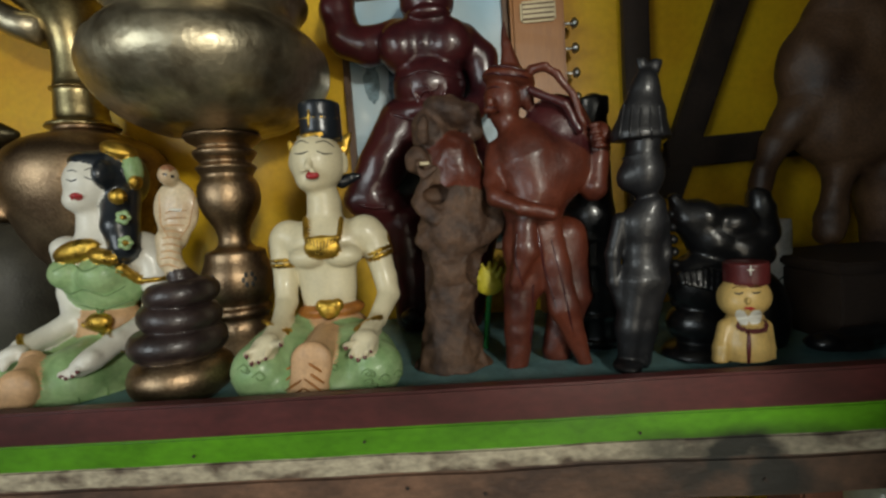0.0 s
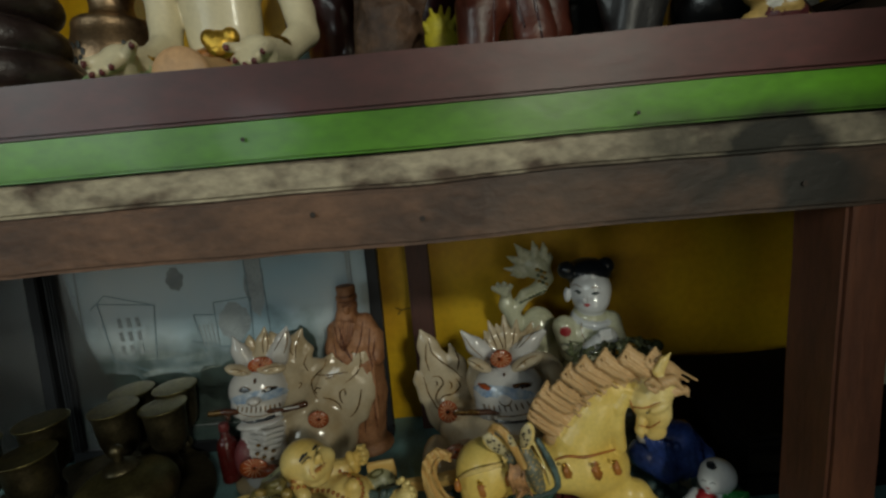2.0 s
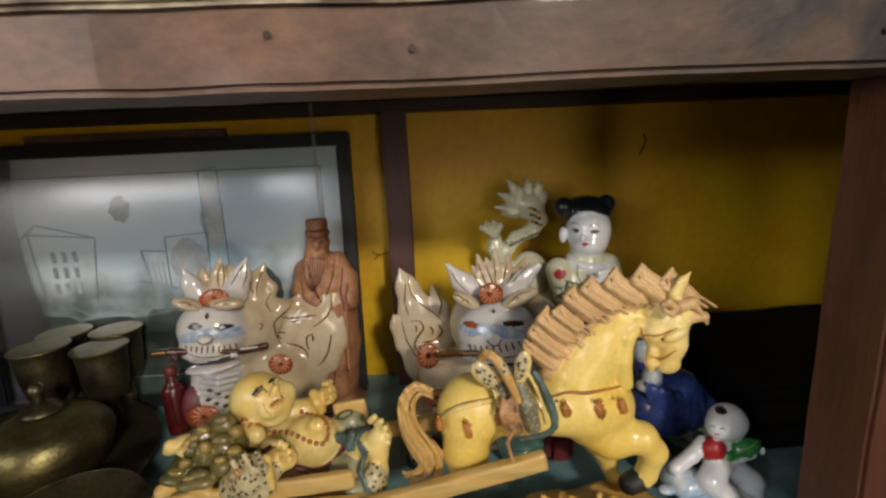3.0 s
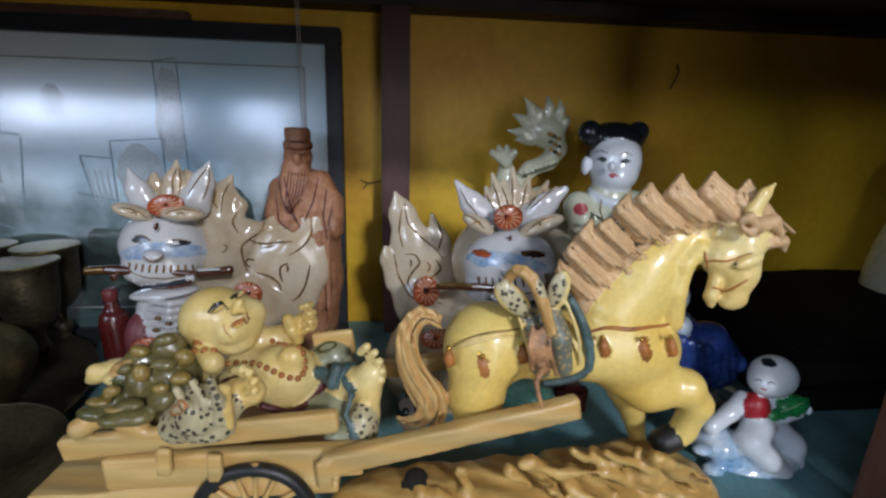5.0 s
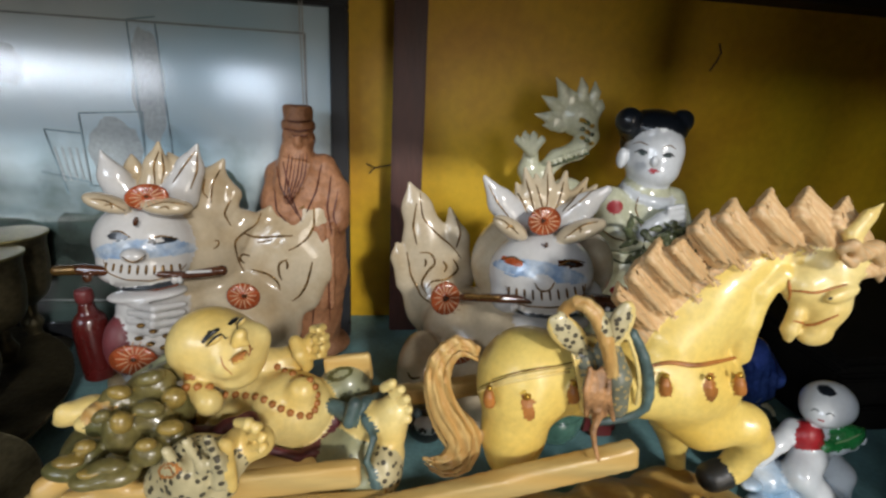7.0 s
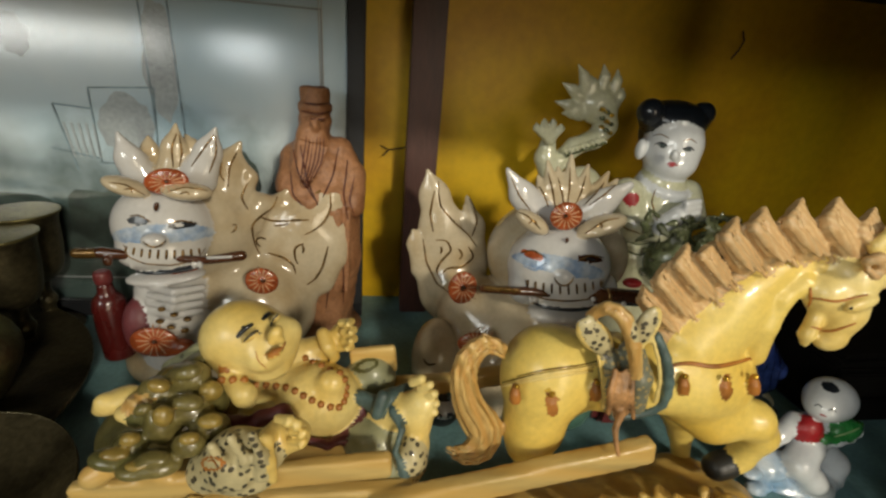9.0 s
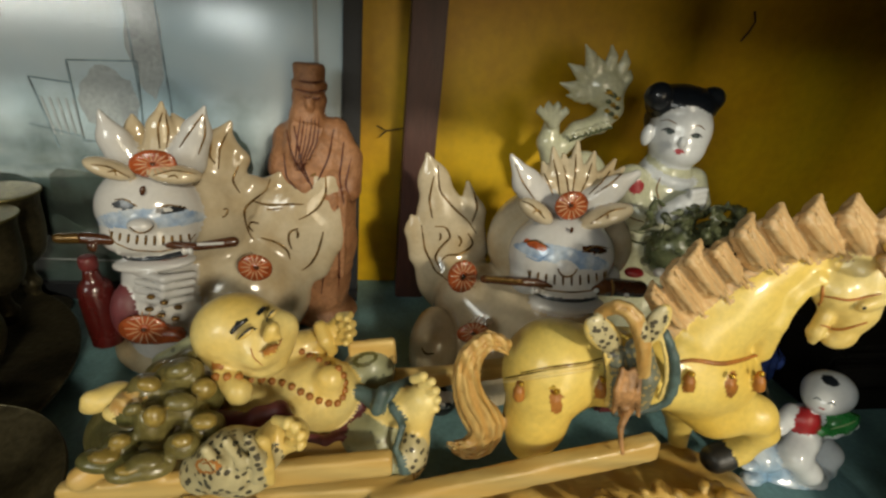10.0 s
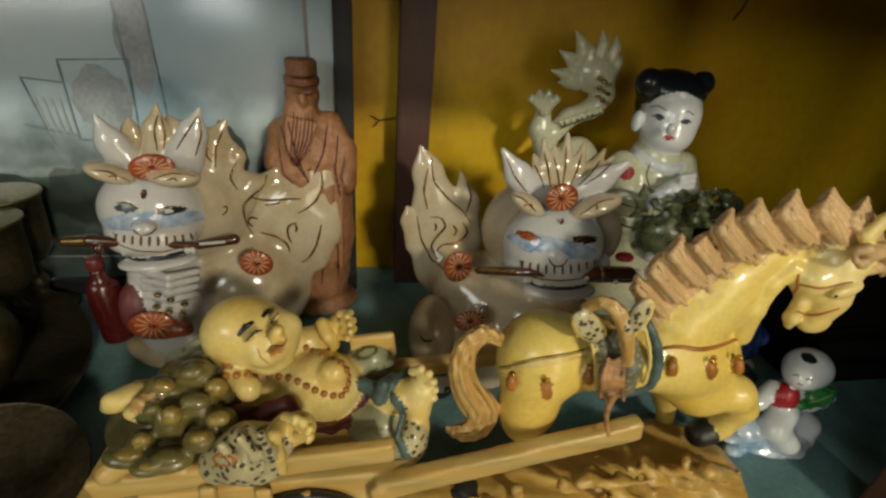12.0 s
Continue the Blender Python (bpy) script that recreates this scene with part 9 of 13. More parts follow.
    s.line("gold_line", 0.0015, (-0.1277, 0.785, 0.9652), (-0.1402, 0.785, 0.9539), (-0.1513, 0.785, 0.9509))
    s.line("gold_line", 0.0015, (-0.1257, 0.785, 0.9583), (-0.1269, 0.785, 0.9341), (-0.136, 0.785, 0.9181), (-0.1508, 0.785, 0.9065), (-0.1597, 0.785, 0.9023))
    s.line("gold_line", 0.0015, (-0.184, 0.785, 0.9479), (-0.1906, 0.785, 0.9339), (-0.2081, 0.785, 0.9209), (-0.2191, 0.785, 0.9099), (-0.216, 0.785, 0.889), (-0.2102, 0.785, 0.876))
    s.line("gold_line", 0.0016, (-0.2091, 0.785, 0.886), (-0.2158, 0.785, 0.891), (-0.2105, 0.785, 0.8989), (-0.202, 0.785, 0.8954))
    s.line("gold_line", 0.0015, (-0.2081, 0.785, 0.9209), (-0.1866, 0.785, 0.9176), (-0.1698, 0.785, 0.9196), (-0.1529, 0.785, 0.9204))
    s.line("gold_line", 0.0016, (-0.2014, 0.785, 0.8783), (-0.1847, 0.785, 0.8735), (-0.1738, 0.785, 0.8635), (-0.1733, 0.785, 0.8529))
    s.line("gold_line", 0.0016, (-0.1615, 0.785, 0.8911), (-0.1721, 0.785, 0.8873), (-0.173, 0.785, 0.8738), (-0.1701, 0.785, 0.8657))
    s.line("gold_line", 0.0016, (-0.1336, 0.785, 0.8887), (-0.1411, 0.785, 0.8609), (-0.1509, 0.785, 0.8448), (-0.1604, 0.785, 0.8388))
    s.line("gold_line", 0.0015, (-0.1915, 0.785, 0.9124), (-0.1815, 0.785, 0.9129), (-0.1757, 0.785, 0.9156))
    s.line("gold_line", 0.0016, (-0.1633, 0.785, 0.889), (-0.1595, 0.785, 0.8844), (-0.1633, 0.785, 0.8796))
    s.ball((-0.2, 0.742, 0.8654), (0.0169, 0.0051, 0.0152), "red_glaze", 0)
    s.line("rosette_line", 0.0008, (-0.1936, 0.734, 0.8701), (-0.1881, 0.734, 0.8702), (-0.1841, 0.734, 0.8703))
    s.line("rosette_line", 0.0008, (-0.1942, 0.734, 0.8682), (-0.1895, 0.734, 0.8657), (-0.186, 0.734, 0.8638))
    s.line("rosette_line", 0.0008, (-0.1954, 0.734, 0.8667), (-0.1925, 0.734, 0.862), (-0.1903, 0.734, 0.8585))
    s.line("rosette_line", 0.0008, (-0.1971, 0.734, 0.8658), (-0.1965, 0.734, 0.8599), (-0.196, 0.734, 0.8555))
    s.line("rosette_line", 0.0008, (-0.1988, 0.734, 0.8658), (-0.2007, 0.734, 0.8599), (-0.2021, 0.734, 0.8554))
    s.line("rosette_line", 0.0008, (-0.2003, 0.734, 0.8666), (-0.2042, 0.734, 0.8618), (-0.2071, 0.734, 0.8582))
    s.line("rosette_line", 0.0008, (-0.2012, 0.734, 0.8681), (-0.2064, 0.734, 0.8654), (-0.2103, 0.734, 0.8634))
    s.line("rosette_line", 0.0008, (-0.2014, 0.734, 0.87), (-0.2068, 0.734, 0.8698), (-0.2108, 0.734, 0.8698))
    s.line("rosette_line", 0.0008, (-0.2008, 0.734, 0.8718), (-0.2054, 0.734, 0.8743), (-0.2088, 0.734, 0.8761))
    s.line("rosette_line", 0.0008, (-0.1996, 0.734, 0.8733), (-0.2024, 0.734, 0.8779), (-0.2045, 0.734, 0.8812))
    s.line("rosette_line", 0.0008, (-0.1979, 0.734, 0.8742), (-0.1985, 0.734, 0.8799), (-0.1989, 0.734, 0.8841))
    s.line("rosette_line", 0.0008, (-0.1962, 0.734, 0.8742), (-0.1944, 0.734, 0.88), (-0.1931, 0.734, 0.8843))
    s.line("rosette_line", 0.0008, (-0.1947, 0.734, 0.8734), (-0.1909, 0.734, 0.8781), (-0.188, 0.734, 0.8816))
    s.line("rosette_line", 0.0008, (-0.1938, 0.734, 0.872), (-0.1886, 0.734, 0.8747), (-0.1848, 0.734, 0.8767))
    s.ball((-0.1981, 0.736, 0.8689), (0.0023, 0.002, 0.0024), "blade_brown", 0)
    s.ball((-0.2331, 0.805, 0.7984), (0.0769, 0.0629, 0.0699), "porcelain", 0.01)
    s.ball((-0.277, 0.785, 0.7481), (0.0894, 0.0688, 0.0481), "porcelain", 0.01)
    return s.piece("body", (-0.2891, 0.785, 0.745), whole)


lion_b_body_part = lion_b_body(lion_b)


def lion_b_sword(whole):
    s = Sculpt(0.0016)
    s.way = np.array((-0.5472, 0.789, -0.2794))
    s.chain("blade_brown", 0, 1.0, (-0.3353, 0.725, 0.9011, 0.0054), (-0.3106, 0.725, 0.8995, 0.0049))
    s.chain("blade_brown", 0, 1.0, (-0.3131, 0.725, 0.8995, 0.0033), (-0.2443, 0.725, 0.8958, 0.0039), (-0.215, 0.735, 0.8973, 0.0052))
    s.chain("gold_line", 0, 1.0, (-0.3563, 0.725, 0.8998, 0.0049), (-0.3313, 0.725, 0.9011, 0.0049))
    s.chain("porcelain_white", 0, 1.0, (-0.239, 0.715, 0.903, 0.0016), (-0.219, 0.719, 0.9029, 0.0017))
    s.ball((-0.3278, 0.719, 0.8952), (0.0043, 0.0032, 0.0054), "blade_brown", 0)
    return s.piece("sword", (-0.3769, 0.785, 0.745), whole, "brown sword with gilt guard")


lion_b_sword_part = lion_b_sword(lion_b)


def celadon_dragon():
    s = Sculpt(0.0018)
    s.way = np.array((0.3453, 0.9182, -0.1939))
    s.ball((0.1759, 0.85, 0.9368), (0.0337, 0.0306, 0.0459), "celadon", 0.008)
    s.chain("celadon", 0.005, 1.0, (0.1385, 0.85, 0.9551, 0.015), (0.1219, 0.85, 0.9903, 0.0132), (0.1222, 0.85, 1.0105, 0.0095))
    s.chain("celadon", 0.002, 1.0, (0.1189, 0.84, 1.0154, 0.0071), (0.0989, 0.834, 1.0274, 0.0042), (0.0972, 0.832, 1.0329, 0.0014))
    s.chain("celadon", 0.002, 1.0, (0.1189, 0.84, 1.0154, 0.0071), (0.1077, 0.834, 1.0332, 0.0042), (0.1059, 0.832, 1.0386, 0.0014))
    s.chain("celadon", 0.002, 1.0, (0.1189, 0.84, 1.0154, 0.0071), (0.1184, 0.834, 1.0336, 0.0042), (0.1166, 0.832, 1.039, 0.0014))
    s.chain("celadon", 0.002, 1.0, (0.1189, 0.84, 1.0154, 0.0071), (0.129, 0.834, 1.0287, 0.0042), (0.1271, 0.832, 1.0341, 0.0014))
    s.chain("celadon", 0.005, 1.0, (0.1391, 0.85, 0.985, 0.0119), (0.1559, 0.85, 1.006, 0.011), (0.1812, 0.85, 1.017, 0.0118), (0.1927, 0.85, 1.0338, 0.0131), (0.1875, 0.85, 1.0546, 0.0144))
    s.ball((0.1758, 0.85, 1.0575), (0.0244, 0.0172, 0.023), "celadon", 0.005)
    s.chain("celadon", 0.0015, 0.8, (0.1763, 0.85, 1.0541, 0.0101), (0.149, 0.846, 1.0529, 0.0085), (0.1364, 0.844, 1.0554, 0.0063), (0.1208, 0.846, 1.0576, 0.0014))
    s.chain("celadon", 0.0015, 0.8, (0.1763, 0.85, 1.0541, 0.0101), (0.149, 0.846, 1.0657, 0.0085), (0.1388, 0.844, 1.0725, 0.0063), (0.1257, 0.846, 1.0791, 0.0014))
    s.chain("celadon", 0.0015, 0.8, (0.1763, 0.85, 1.0541, 0.0101), (0.155, 0.846, 1.0767, 0.0084), (0.1496, 0.844, 1.0882, 0.0062), (0.1414, 0.846, 1.0995, 0.0014))
    s.chain("celadon", 0.0015, 0.8, (0.1763, 0.85, 1.0541, 0.0101), (0.1652, 0.846, 1.0705, 0.0085), (0.1629, 0.844, 1.0803, 0.0063), (0.1577, 0.846, 1.09, 0.0014))
    s.chain("celadon", 0.0015, 0.8, (0.1763, 0.85, 1.0541, 0.0101), (0.1755, 0.846, 1.0764, 0.0085), (0.1751, 0.844, 1.0895, 0.0063), (0.172, 0.846, 1.1025, 0.0014))
    s.chain("celadon", 0.0015, 0.8, (0.1763, 0.85, 1.0541, 0.0101), (0.1893, 0.846, 1.0731, 0.0085), (0.191, 0.844, 1.0857, 0.0063), (0.19, 0.846, 1.0983, 0.0014))
    s.chain("celadon", 0.0015, 0.8, (0.1763, 0.85, 1.0541, 0.0101), (0.1939, 0.846, 1.0611, 0.0086), (0.1992, 0.844, 1.0702, 0.0064), (0.2017, 0.846, 1.079, 0.0014))
    s.chain("celadon", 0.0015, 0.8, (0.1763, 0.85, 1.0541, 0.0101), (0.1535, 0.846, 1.0463, 0.0086), (0.144, 0.844, 1.0459, 0.0064), (0.1315, 0.846, 1.0453, 0.0014))
    s.ball((0.1405, 0.836, 1.0026), (0.0036, 0.0029, 0.0029), "celadon", 0)
    s.ball((0.1443, 0.836, 0.9982), (0.0036, 0.0029, 0.0029), "green_carving", 0)
    s.ball((0.1469, 0.836, 1.0051), (0.0036, 0.0029, 0.0029), "celadon", 0)
    s.ball((0.1507, 0.836, 1.0007), (0.0036, 0.0029, 0.0029), "green_carving", 0)
    s.ball((0.1533, 0.836, 1.0076), (0.0036, 0.0029, 0.0029), "celadon", 0)
    s.ball((0.1572, 0.836, 1.0032), (0.0036, 0.0029, 0.0029), "green_carving", 0)
    s.ball((0.1597, 0.836, 1.01), (0.0036, 0.0029, 0.0029), "celadon", 0)
    s.ball((0.1636, 0.836, 1.0057), (0.0036, 0.0029, 0.0029), "green_carving", 0)
    s.ball((0.1661, 0.836, 1.0125), (0.0036, 0.0029, 0.0029), "celadon", 0)
    s.ball((0.17, 0.836, 1.0082), (0.0036, 0.0029, 0.0029), "green_carving", 0)
    s.ball((0.1725, 0.836, 1.015), (0.0036, 0.0029, 0.0029), "celadon", 0)
    s.ball((0.1764, 0.836, 1.0107), (0.0036, 0.0029, 0.0029), "green_carving", 0)
    s.ball((0.1789, 0.836, 1.0175), (0.0036, 0.0029, 0.0029), "celadon", 0)
    s.ball((0.1828, 0.836, 1.0132), (0.0036, 0.0029, 0.0029), "green_carving", 0)
    s.ball((0.1852, 0.836, 1.02), (0.0036, 0.0029, 0.0029), "celadon", 0)
    s.ball((0.1892, 0.836, 1.0157), (0.0036, 0.0029, 0.0029), "green_carving", 0)
    s.ball((0.1745, 0.83, 1.0543), (0.0035, 0.0035, 0.0028), "gold", 0)
    s.ball((0.1807, 0.83, 1.0513), (0.0035, 0.0035, 0.0028), "green_carving", 0)
    s.ball((0.187, 0.83, 1.0482), (0.0035, 0.0035, 0.0028), "gold", 0)
    s.ball((0.1759, 0.83, 1.0444), (0.0035, 0.0035, 0.0028), "green_carving", 0)
    s.ball((0.1821, 0.83, 1.0413), (0.0035, 0.0035, 0.0028), "gold", 0)
    s.ball((0.1884, 0.83, 1.0382), (0.0035, 0.0035, 0.0028), "green_carving", 0)
    s.ball((0.1772, 0.83, 1.0343), (0.0035, 0.0035, 0.0028), "gold", 0)
    s.ball((0.1835, 0.83, 1.0311), (0.0035, 0.0035, 0.0028), "green_carving", 0)
    s.ball((0.1899, 0.83, 1.028), (0.0035, 0.0035, 0.0028), "gold", 0)
    s.ball((0.1834, 0.85, 0.8427), (0.0563, 0.0402, 0.0885), "celadon", 0.008)
    s.chain("celadon", 0.006, 1.0, (0.2065, 0.85, 0.9176, 0.0202), (0.2301, 0.85, 0.8686, 0.0176), (0.2244, 0.85, 0.7895, 0.025))
    s.ball((0.2104, 0.85, 0.6945), (0.0694, 0.052, 0.0607), "celadon", 0.008)
    return s.done("celadon_dragon", (0.1759, 0.85, 0.745), "pale celadon porcelain dragon with flame tail and raised claw", "figurine")


celadon_dragon()


def porcelain_girl():
    s = Sculpt(0.0018)
    s.way = np.array((0.4916, 0.8689, -0.0573))
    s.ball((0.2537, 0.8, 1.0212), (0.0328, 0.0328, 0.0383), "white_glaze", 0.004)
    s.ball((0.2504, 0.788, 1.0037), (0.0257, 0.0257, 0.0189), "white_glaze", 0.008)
    s.ball((0.2537, 0.812, 1.0484), (0.0385, 0.0357, 0.0234), "black_paint", 0.002)
    s.ball((0.258, 0.826, 1.0344), (0.0313, 0.0284, 0.0327), "black_paint", 0.003)
    s.ball((0.2157, 0.8, 1.0574), (0.0146, 0.0146, 0.0146), "black_paint", 0.002)
    s.ball((0.2794, 0.8, 1.0591), (0.0135, 0.0135, 0.0135), "black_paint", 0.002)
    s.paint((0.2337, 0.76, 1.024), 0.0315, 0.029, "white_glaze")
    s.ball((0.2297, 0.758, 1.0178), (0.0044, 0.005, 0.0063), "white_glaze", 0.003)
    s.line("black_paint", 0.0011, (0.2302, 0.8, 1.023), (0.2366, 0.8, 1.0272), (0.2445, 0.8, 1.0236))
    s.line("black_paint", 0.0011, (0.2624, 0.8, 1.0216), (0.2697, 0.8, 1.0252), (0.2765, 0.8, 1.0208))
    s.paint((0.2167, 0.76, 1.0258), 0.0044, 0.0025, "ink_dark")
    s.paint((0.2459, 0.76, 1.0238), 0.0044, 0.0025, "ink_dark")
    s.paint((0.2329, 0.76, 1.0071), 0.0057, 0.0025, "lips_red")
    s.line("gold_line", 0.0007, (0.2258, 0.8, 1.0321), (0.2338, 0.8, 1.035), (0.2445, 0.8, 1.0315))
    s.line("gold_line", 0.0007, (0.2608, 0.8, 1.0295), (0.2688, 0.8, 1.0331), (0.277, 0.8, 1.0288))
    s.ball((0.2156, 0.8, 1.0158), (0.0061, 0.0068, 0.0122), "white_glaze", 0.002)
    s.ball((0.252, 0.8, 0.9422), (0.0472, 0.0386, 0.0472), "celadon", 0.008)
    s.chain("celadon", 0.008, 1.0, (0.2506, 0.8, 0.9744, 0.0281), (0.2485, 0.8, 0.953, 0.0341))
    s.ring((0.2514, 0.794, 0.9769), (0.1, -0.3, 1), 0.025, 0.0062, "white_glaze")
    s.chain("celadon", 0.006, 1.0, (0.2063, 0.79, 0.9646, 0.0192), (0.2147, 0.78, 0.9284, 0.0179), (0.2341, 0.755, 0.9341, 0.0145))
    s.chain("celadon", 0.006, 1.0, (0.2831, 0.79, 0.9701, 0.0153), (0.2847, 0.77, 0.9464, 0.0136))
    s.chain("white_glaze", 0.004, 1.0, (0.2303, 0.75, 0.9401, 0.0111), (0.2454, 0.745, 0.9549, 0.0096), (0.2633, 0.75, 0.9627, 0.0104))
    s.ball((0.2665, 0.755, 0.955), (0.0131, 0.0105, 0.0144), "white_glaze", 0.004)
    s.chain("white_glaze", 0.002, 1.0, (0.2462, 0.738, 0.9712, 0.0038), (0.2617, 0.74, 0.9738, 0.0032))
    s.chain("white_glaze", 0.002, 1.0, (0.2475, 0.738, 0.9649, 0.0038), (0.2631, 0.74, 0.9674, 0.0032))
    s.chain("white_glaze", 0.002, 1.0, (0.2488, 0.738, 0.9585, 0.0038), (0.2644, 0.74, 0.961, 0.0032))
    s.paint((0.2015, 0.77, 0.9637), 0.0086, 0.0079, "lips_red")
    s.line("gold_line", 0.001, (0.2447, 0.8, 0.9743), (0.2435, 0.8, 0.9601), (0.2538, 0.8, 0.9444))
    s.line("gold_line", 0.001, (0.2067, 0.8, 0.934), (0.2228, 0.8, 0.9269), (0.2421, 0.8, 0.925))
    s.ball((0.2516, 0.8, 0.8699), (0.049, 0.0416, 0.0565), "celadon", 0.008)
    s.ball((0.2684, 0.8, 0.7958), (0.062, 0.0512, 0.0698), "celadon", 0.008)
    s.ball((0.2885, 0.8, 0.7055), (0.07, 0.057, 0.0407), "celadon", 0.008)
    s.line("green_carving", 0.0014, (0.2101, 0.8, 0.9118), (0.2417, 0.8, 0.9047), (0.2635, 0.8, 0.9126))
    s.line("green_carving", 0.0014, (0.208, 0.8, 0.9005), (0.2437, 0.8, 0.8933), (0.2655, 0.8, 0.9012))
    return s.done("porcelain_girl", (0.2537, 0.8, 0.745), "porcelain girl figurine with black hair buns and pale green robe", "figurine")


porcelain_girl()


def green_stone_carving():
    s = Sculpt(0.002)
    s.way = np.array((0.5934, 0.7237, -0.3522))
    s.ball((0.2624, 0.755, 0.895), (0.0331, 0.0278, 0.0344), "green_carving", 0.004)
    s.ball((0.3117, 0.755, 0.92), (0.0316, 0.0224, 0.0145), "green_carving", 0.004, turn=-8)
    s.chain("green_carving", 0.004, 1.0, (0.259, 0.755, 0.9238, 0.0155), (0.264, 0.755, 0.9481, 0.0101), (0.2511, 0.755, 0.9542, 0.005))
    s.ball((0.3349, 0.755, 0.9352), (0.0157, 0.0131, 0.0105), "green_carving", 0.003)
    s.ball((0.297, 0.755, 0.7891), (0.0329, 0.0329, 0.0695), "green_carving", 0.006)
    s.chain("green_carving", 0.002, 1.0, (0.2662, 0.747, 0.9295, 0.0031), (0.2359, 0.725, 0.938, 0.0012))
    s.chain("green_carving", 0.002, 1.0, (0.3073, 0.7395, 0.9542, 0.0045), (0.2811, 0.725, 0.9616, 0.0017))
    s.chain("green_carving", 0.002, 1.0, (0.2801, 0.7257, 0.9342, 0.0051), (0.2693, 0.725, 0.9434, 0.002))
    s.chain("green_carving", 0.002, 1.0, (0.2847, 0.7442, 0.892, 0.0049), (0.267, 0.725, 0.8954, 0.0019))
    s.chain("green_carving", 0.002, 1.0, (0.2152, 0.7428, 0.9349, 0.0049), (0.1974, 0.725, 0.9512, 0.0019))
    s.chain("green_carving", 0.002, 1.0, (0.2357, 0.7453, 0.9401, 0.0035), (0.2162, 0.725, 0.9389, 0.0013))
    s.chain("green_carving", 0.002, 1.0, (0.3005, 0.7358, 0.9571, 0.0038), (0.2781, 0.725, 0.962, 0.0015))
    s.chain("green_carving", 0.002, 1.0, (0.2948, 0.7246, 0.9576, 0.0045), (0.3012, 0.725, 0.9484, 0.0018))
    s.chain("green_carving", 0.002, 1.0, (0.2172, 0.7372, 0.9557, 0.0027), (0.1942, 0.725, 0.9684, 0.001))
    s.chain("green_carving", 0.002, 1.0, (0.2733, 0.7329, 0.8979, 0.0042), (0.2656, 0.725, 0.9121, 0.0016))
    s.chain("green_carving", 0.002, 1.0, (0.2783, 0.7497, 0.9426, 0.0048), (0.2467, 0.725, 0.9502, 0.0018))
    s.chain("green_carving", 0.002, 1.0, (0.282, 0.7508, 0.9439, 0.0035), (0.2676, 0.725, 0.9625, 0.0013))
    s.chain("green_carving", 0.002, 1.0, (0.2312, 0.732, 0.9188, 0.0026), (0.2306, 0.725, 0.92, 0.001))
    s.chain("green_carving", 0.002, 1.0, (0.2985, 0.7469, 0.9504, 0.0038), (0.2798, 0.725, 0.9595, 0.0014))
    s.chain("green_carving", 0.002, 1.0, (0.2529, 0.7216, 0.8988, 0.0046), (0.2616, 0.725, 0.9015, 0.0019))
    s.chain("green_carving", 0.002, 1.0, (0.2448, 0.7307, 0.9463, 0.004), (0.2316, 0.725, 0.9452, 0.0016))
    s.chain("green_carving", 0.002, 1.0, (0.228, 0.7444, 0.9005, 0.0027), (0.2207, 0.725, 0.9102, 0.001))
    s.chain("green_carving", 0.002, 1.0, (0.2826, 0.7338, 0.9444, 0.0052), (0.2726, 0.725, 0.9367, 0.002))
    s.chain("green_carving", 0.002, 1.0, (0.2458, 0.7321, 0.9353, 0.0056), (0.2411, 0.725, 0.946, 0.0022))
    s.chain("green_carving", 0.002, 1.0, (0.3157, 0.7503, 0.938, 0.0028), (0.2881, 0.725, 0.937, 0.001))
    s.chain("green_carving", 0.002, 1.0, (0.3179, 0.7228, 0.9264, 0.0025), (0.3115, 0.725, 0.9279, 0.001))
    s.chain("green_carving", 0.002, 1.0, (0.229, 0.7251, 0.9526, 0.0043), (0.2198, 0.725, 0.951, 0.0017))
    s.chain("green_carving", 0.002, 1.0, (0.2835, 0.7421, 0.9531, 0.0041), (0.2732, 0.725, 0.9621, 0.0016))
    s.chain("green_carving", 0.002, 1.0, (0.3129, 0.7442, 0.9466, 0.0052), (0.3036, 0.725, 0.9542, 0.002))
    s.chain("green_carving", 0.002, 1.0, (0.1978, 0.7262, 0.9566, 0.0041), (0.1968, 0.725, 0.9661, 0.0016))
    s.chain("green_carving", 0.002, 1.0, (0.2838, 0.7263, 0.9493, 0.0025), (0.2822, 0.725, 0.9484, 0.001))
    s.chain("green_carving", 0.002, 1.0, (0.2534, 0.7494, 0.9416, 0.0043), (0.2383, 0.725, 0.9409, 0.0016))
    s.chain("green_carving", 0.002, 1.0, (0.2182, 0.7373, 0.8889, 0.0059), (0.2099, 0.725, 0.8945, 0.0023))
    s.chain("green_carving", 0.002, 1.0, (0.3061, 0.7373, 0.956, 0.0048), (0.2917, 0.725, 0.955, 0.0019))
    s.chain("green_carving", 0.002, 1.0, (0.2808, 0.7346, 0.9535, 0.005), (0.2732, 0.725, 0.9539, 0.002))
    s.chain("green_carving", 0.002, 1.0, (0.2195, 0.7474, 0.9116, 0.004), (0.1994, 0.725, 0.9139, 0.0015))
    s.chain("green_carving", 0.002, 1.0, (0.2849, 0.7221, 0.9244, 0.0057), (0.2912, 0.725, 0.9204, 0.0023))
    s.chain("green_carving", 0.002, 1.0, (0.2765, 0.7267, 0.9367, 0.0027), (0.2745, 0.725, 0.9449, 0.0011))
    s.chain("green_carving", 0.002, 1.0, (0.208, 0.7371, 0.9329, 0.0041), (0.1905, 0.725, 0.9311, 0.0016))
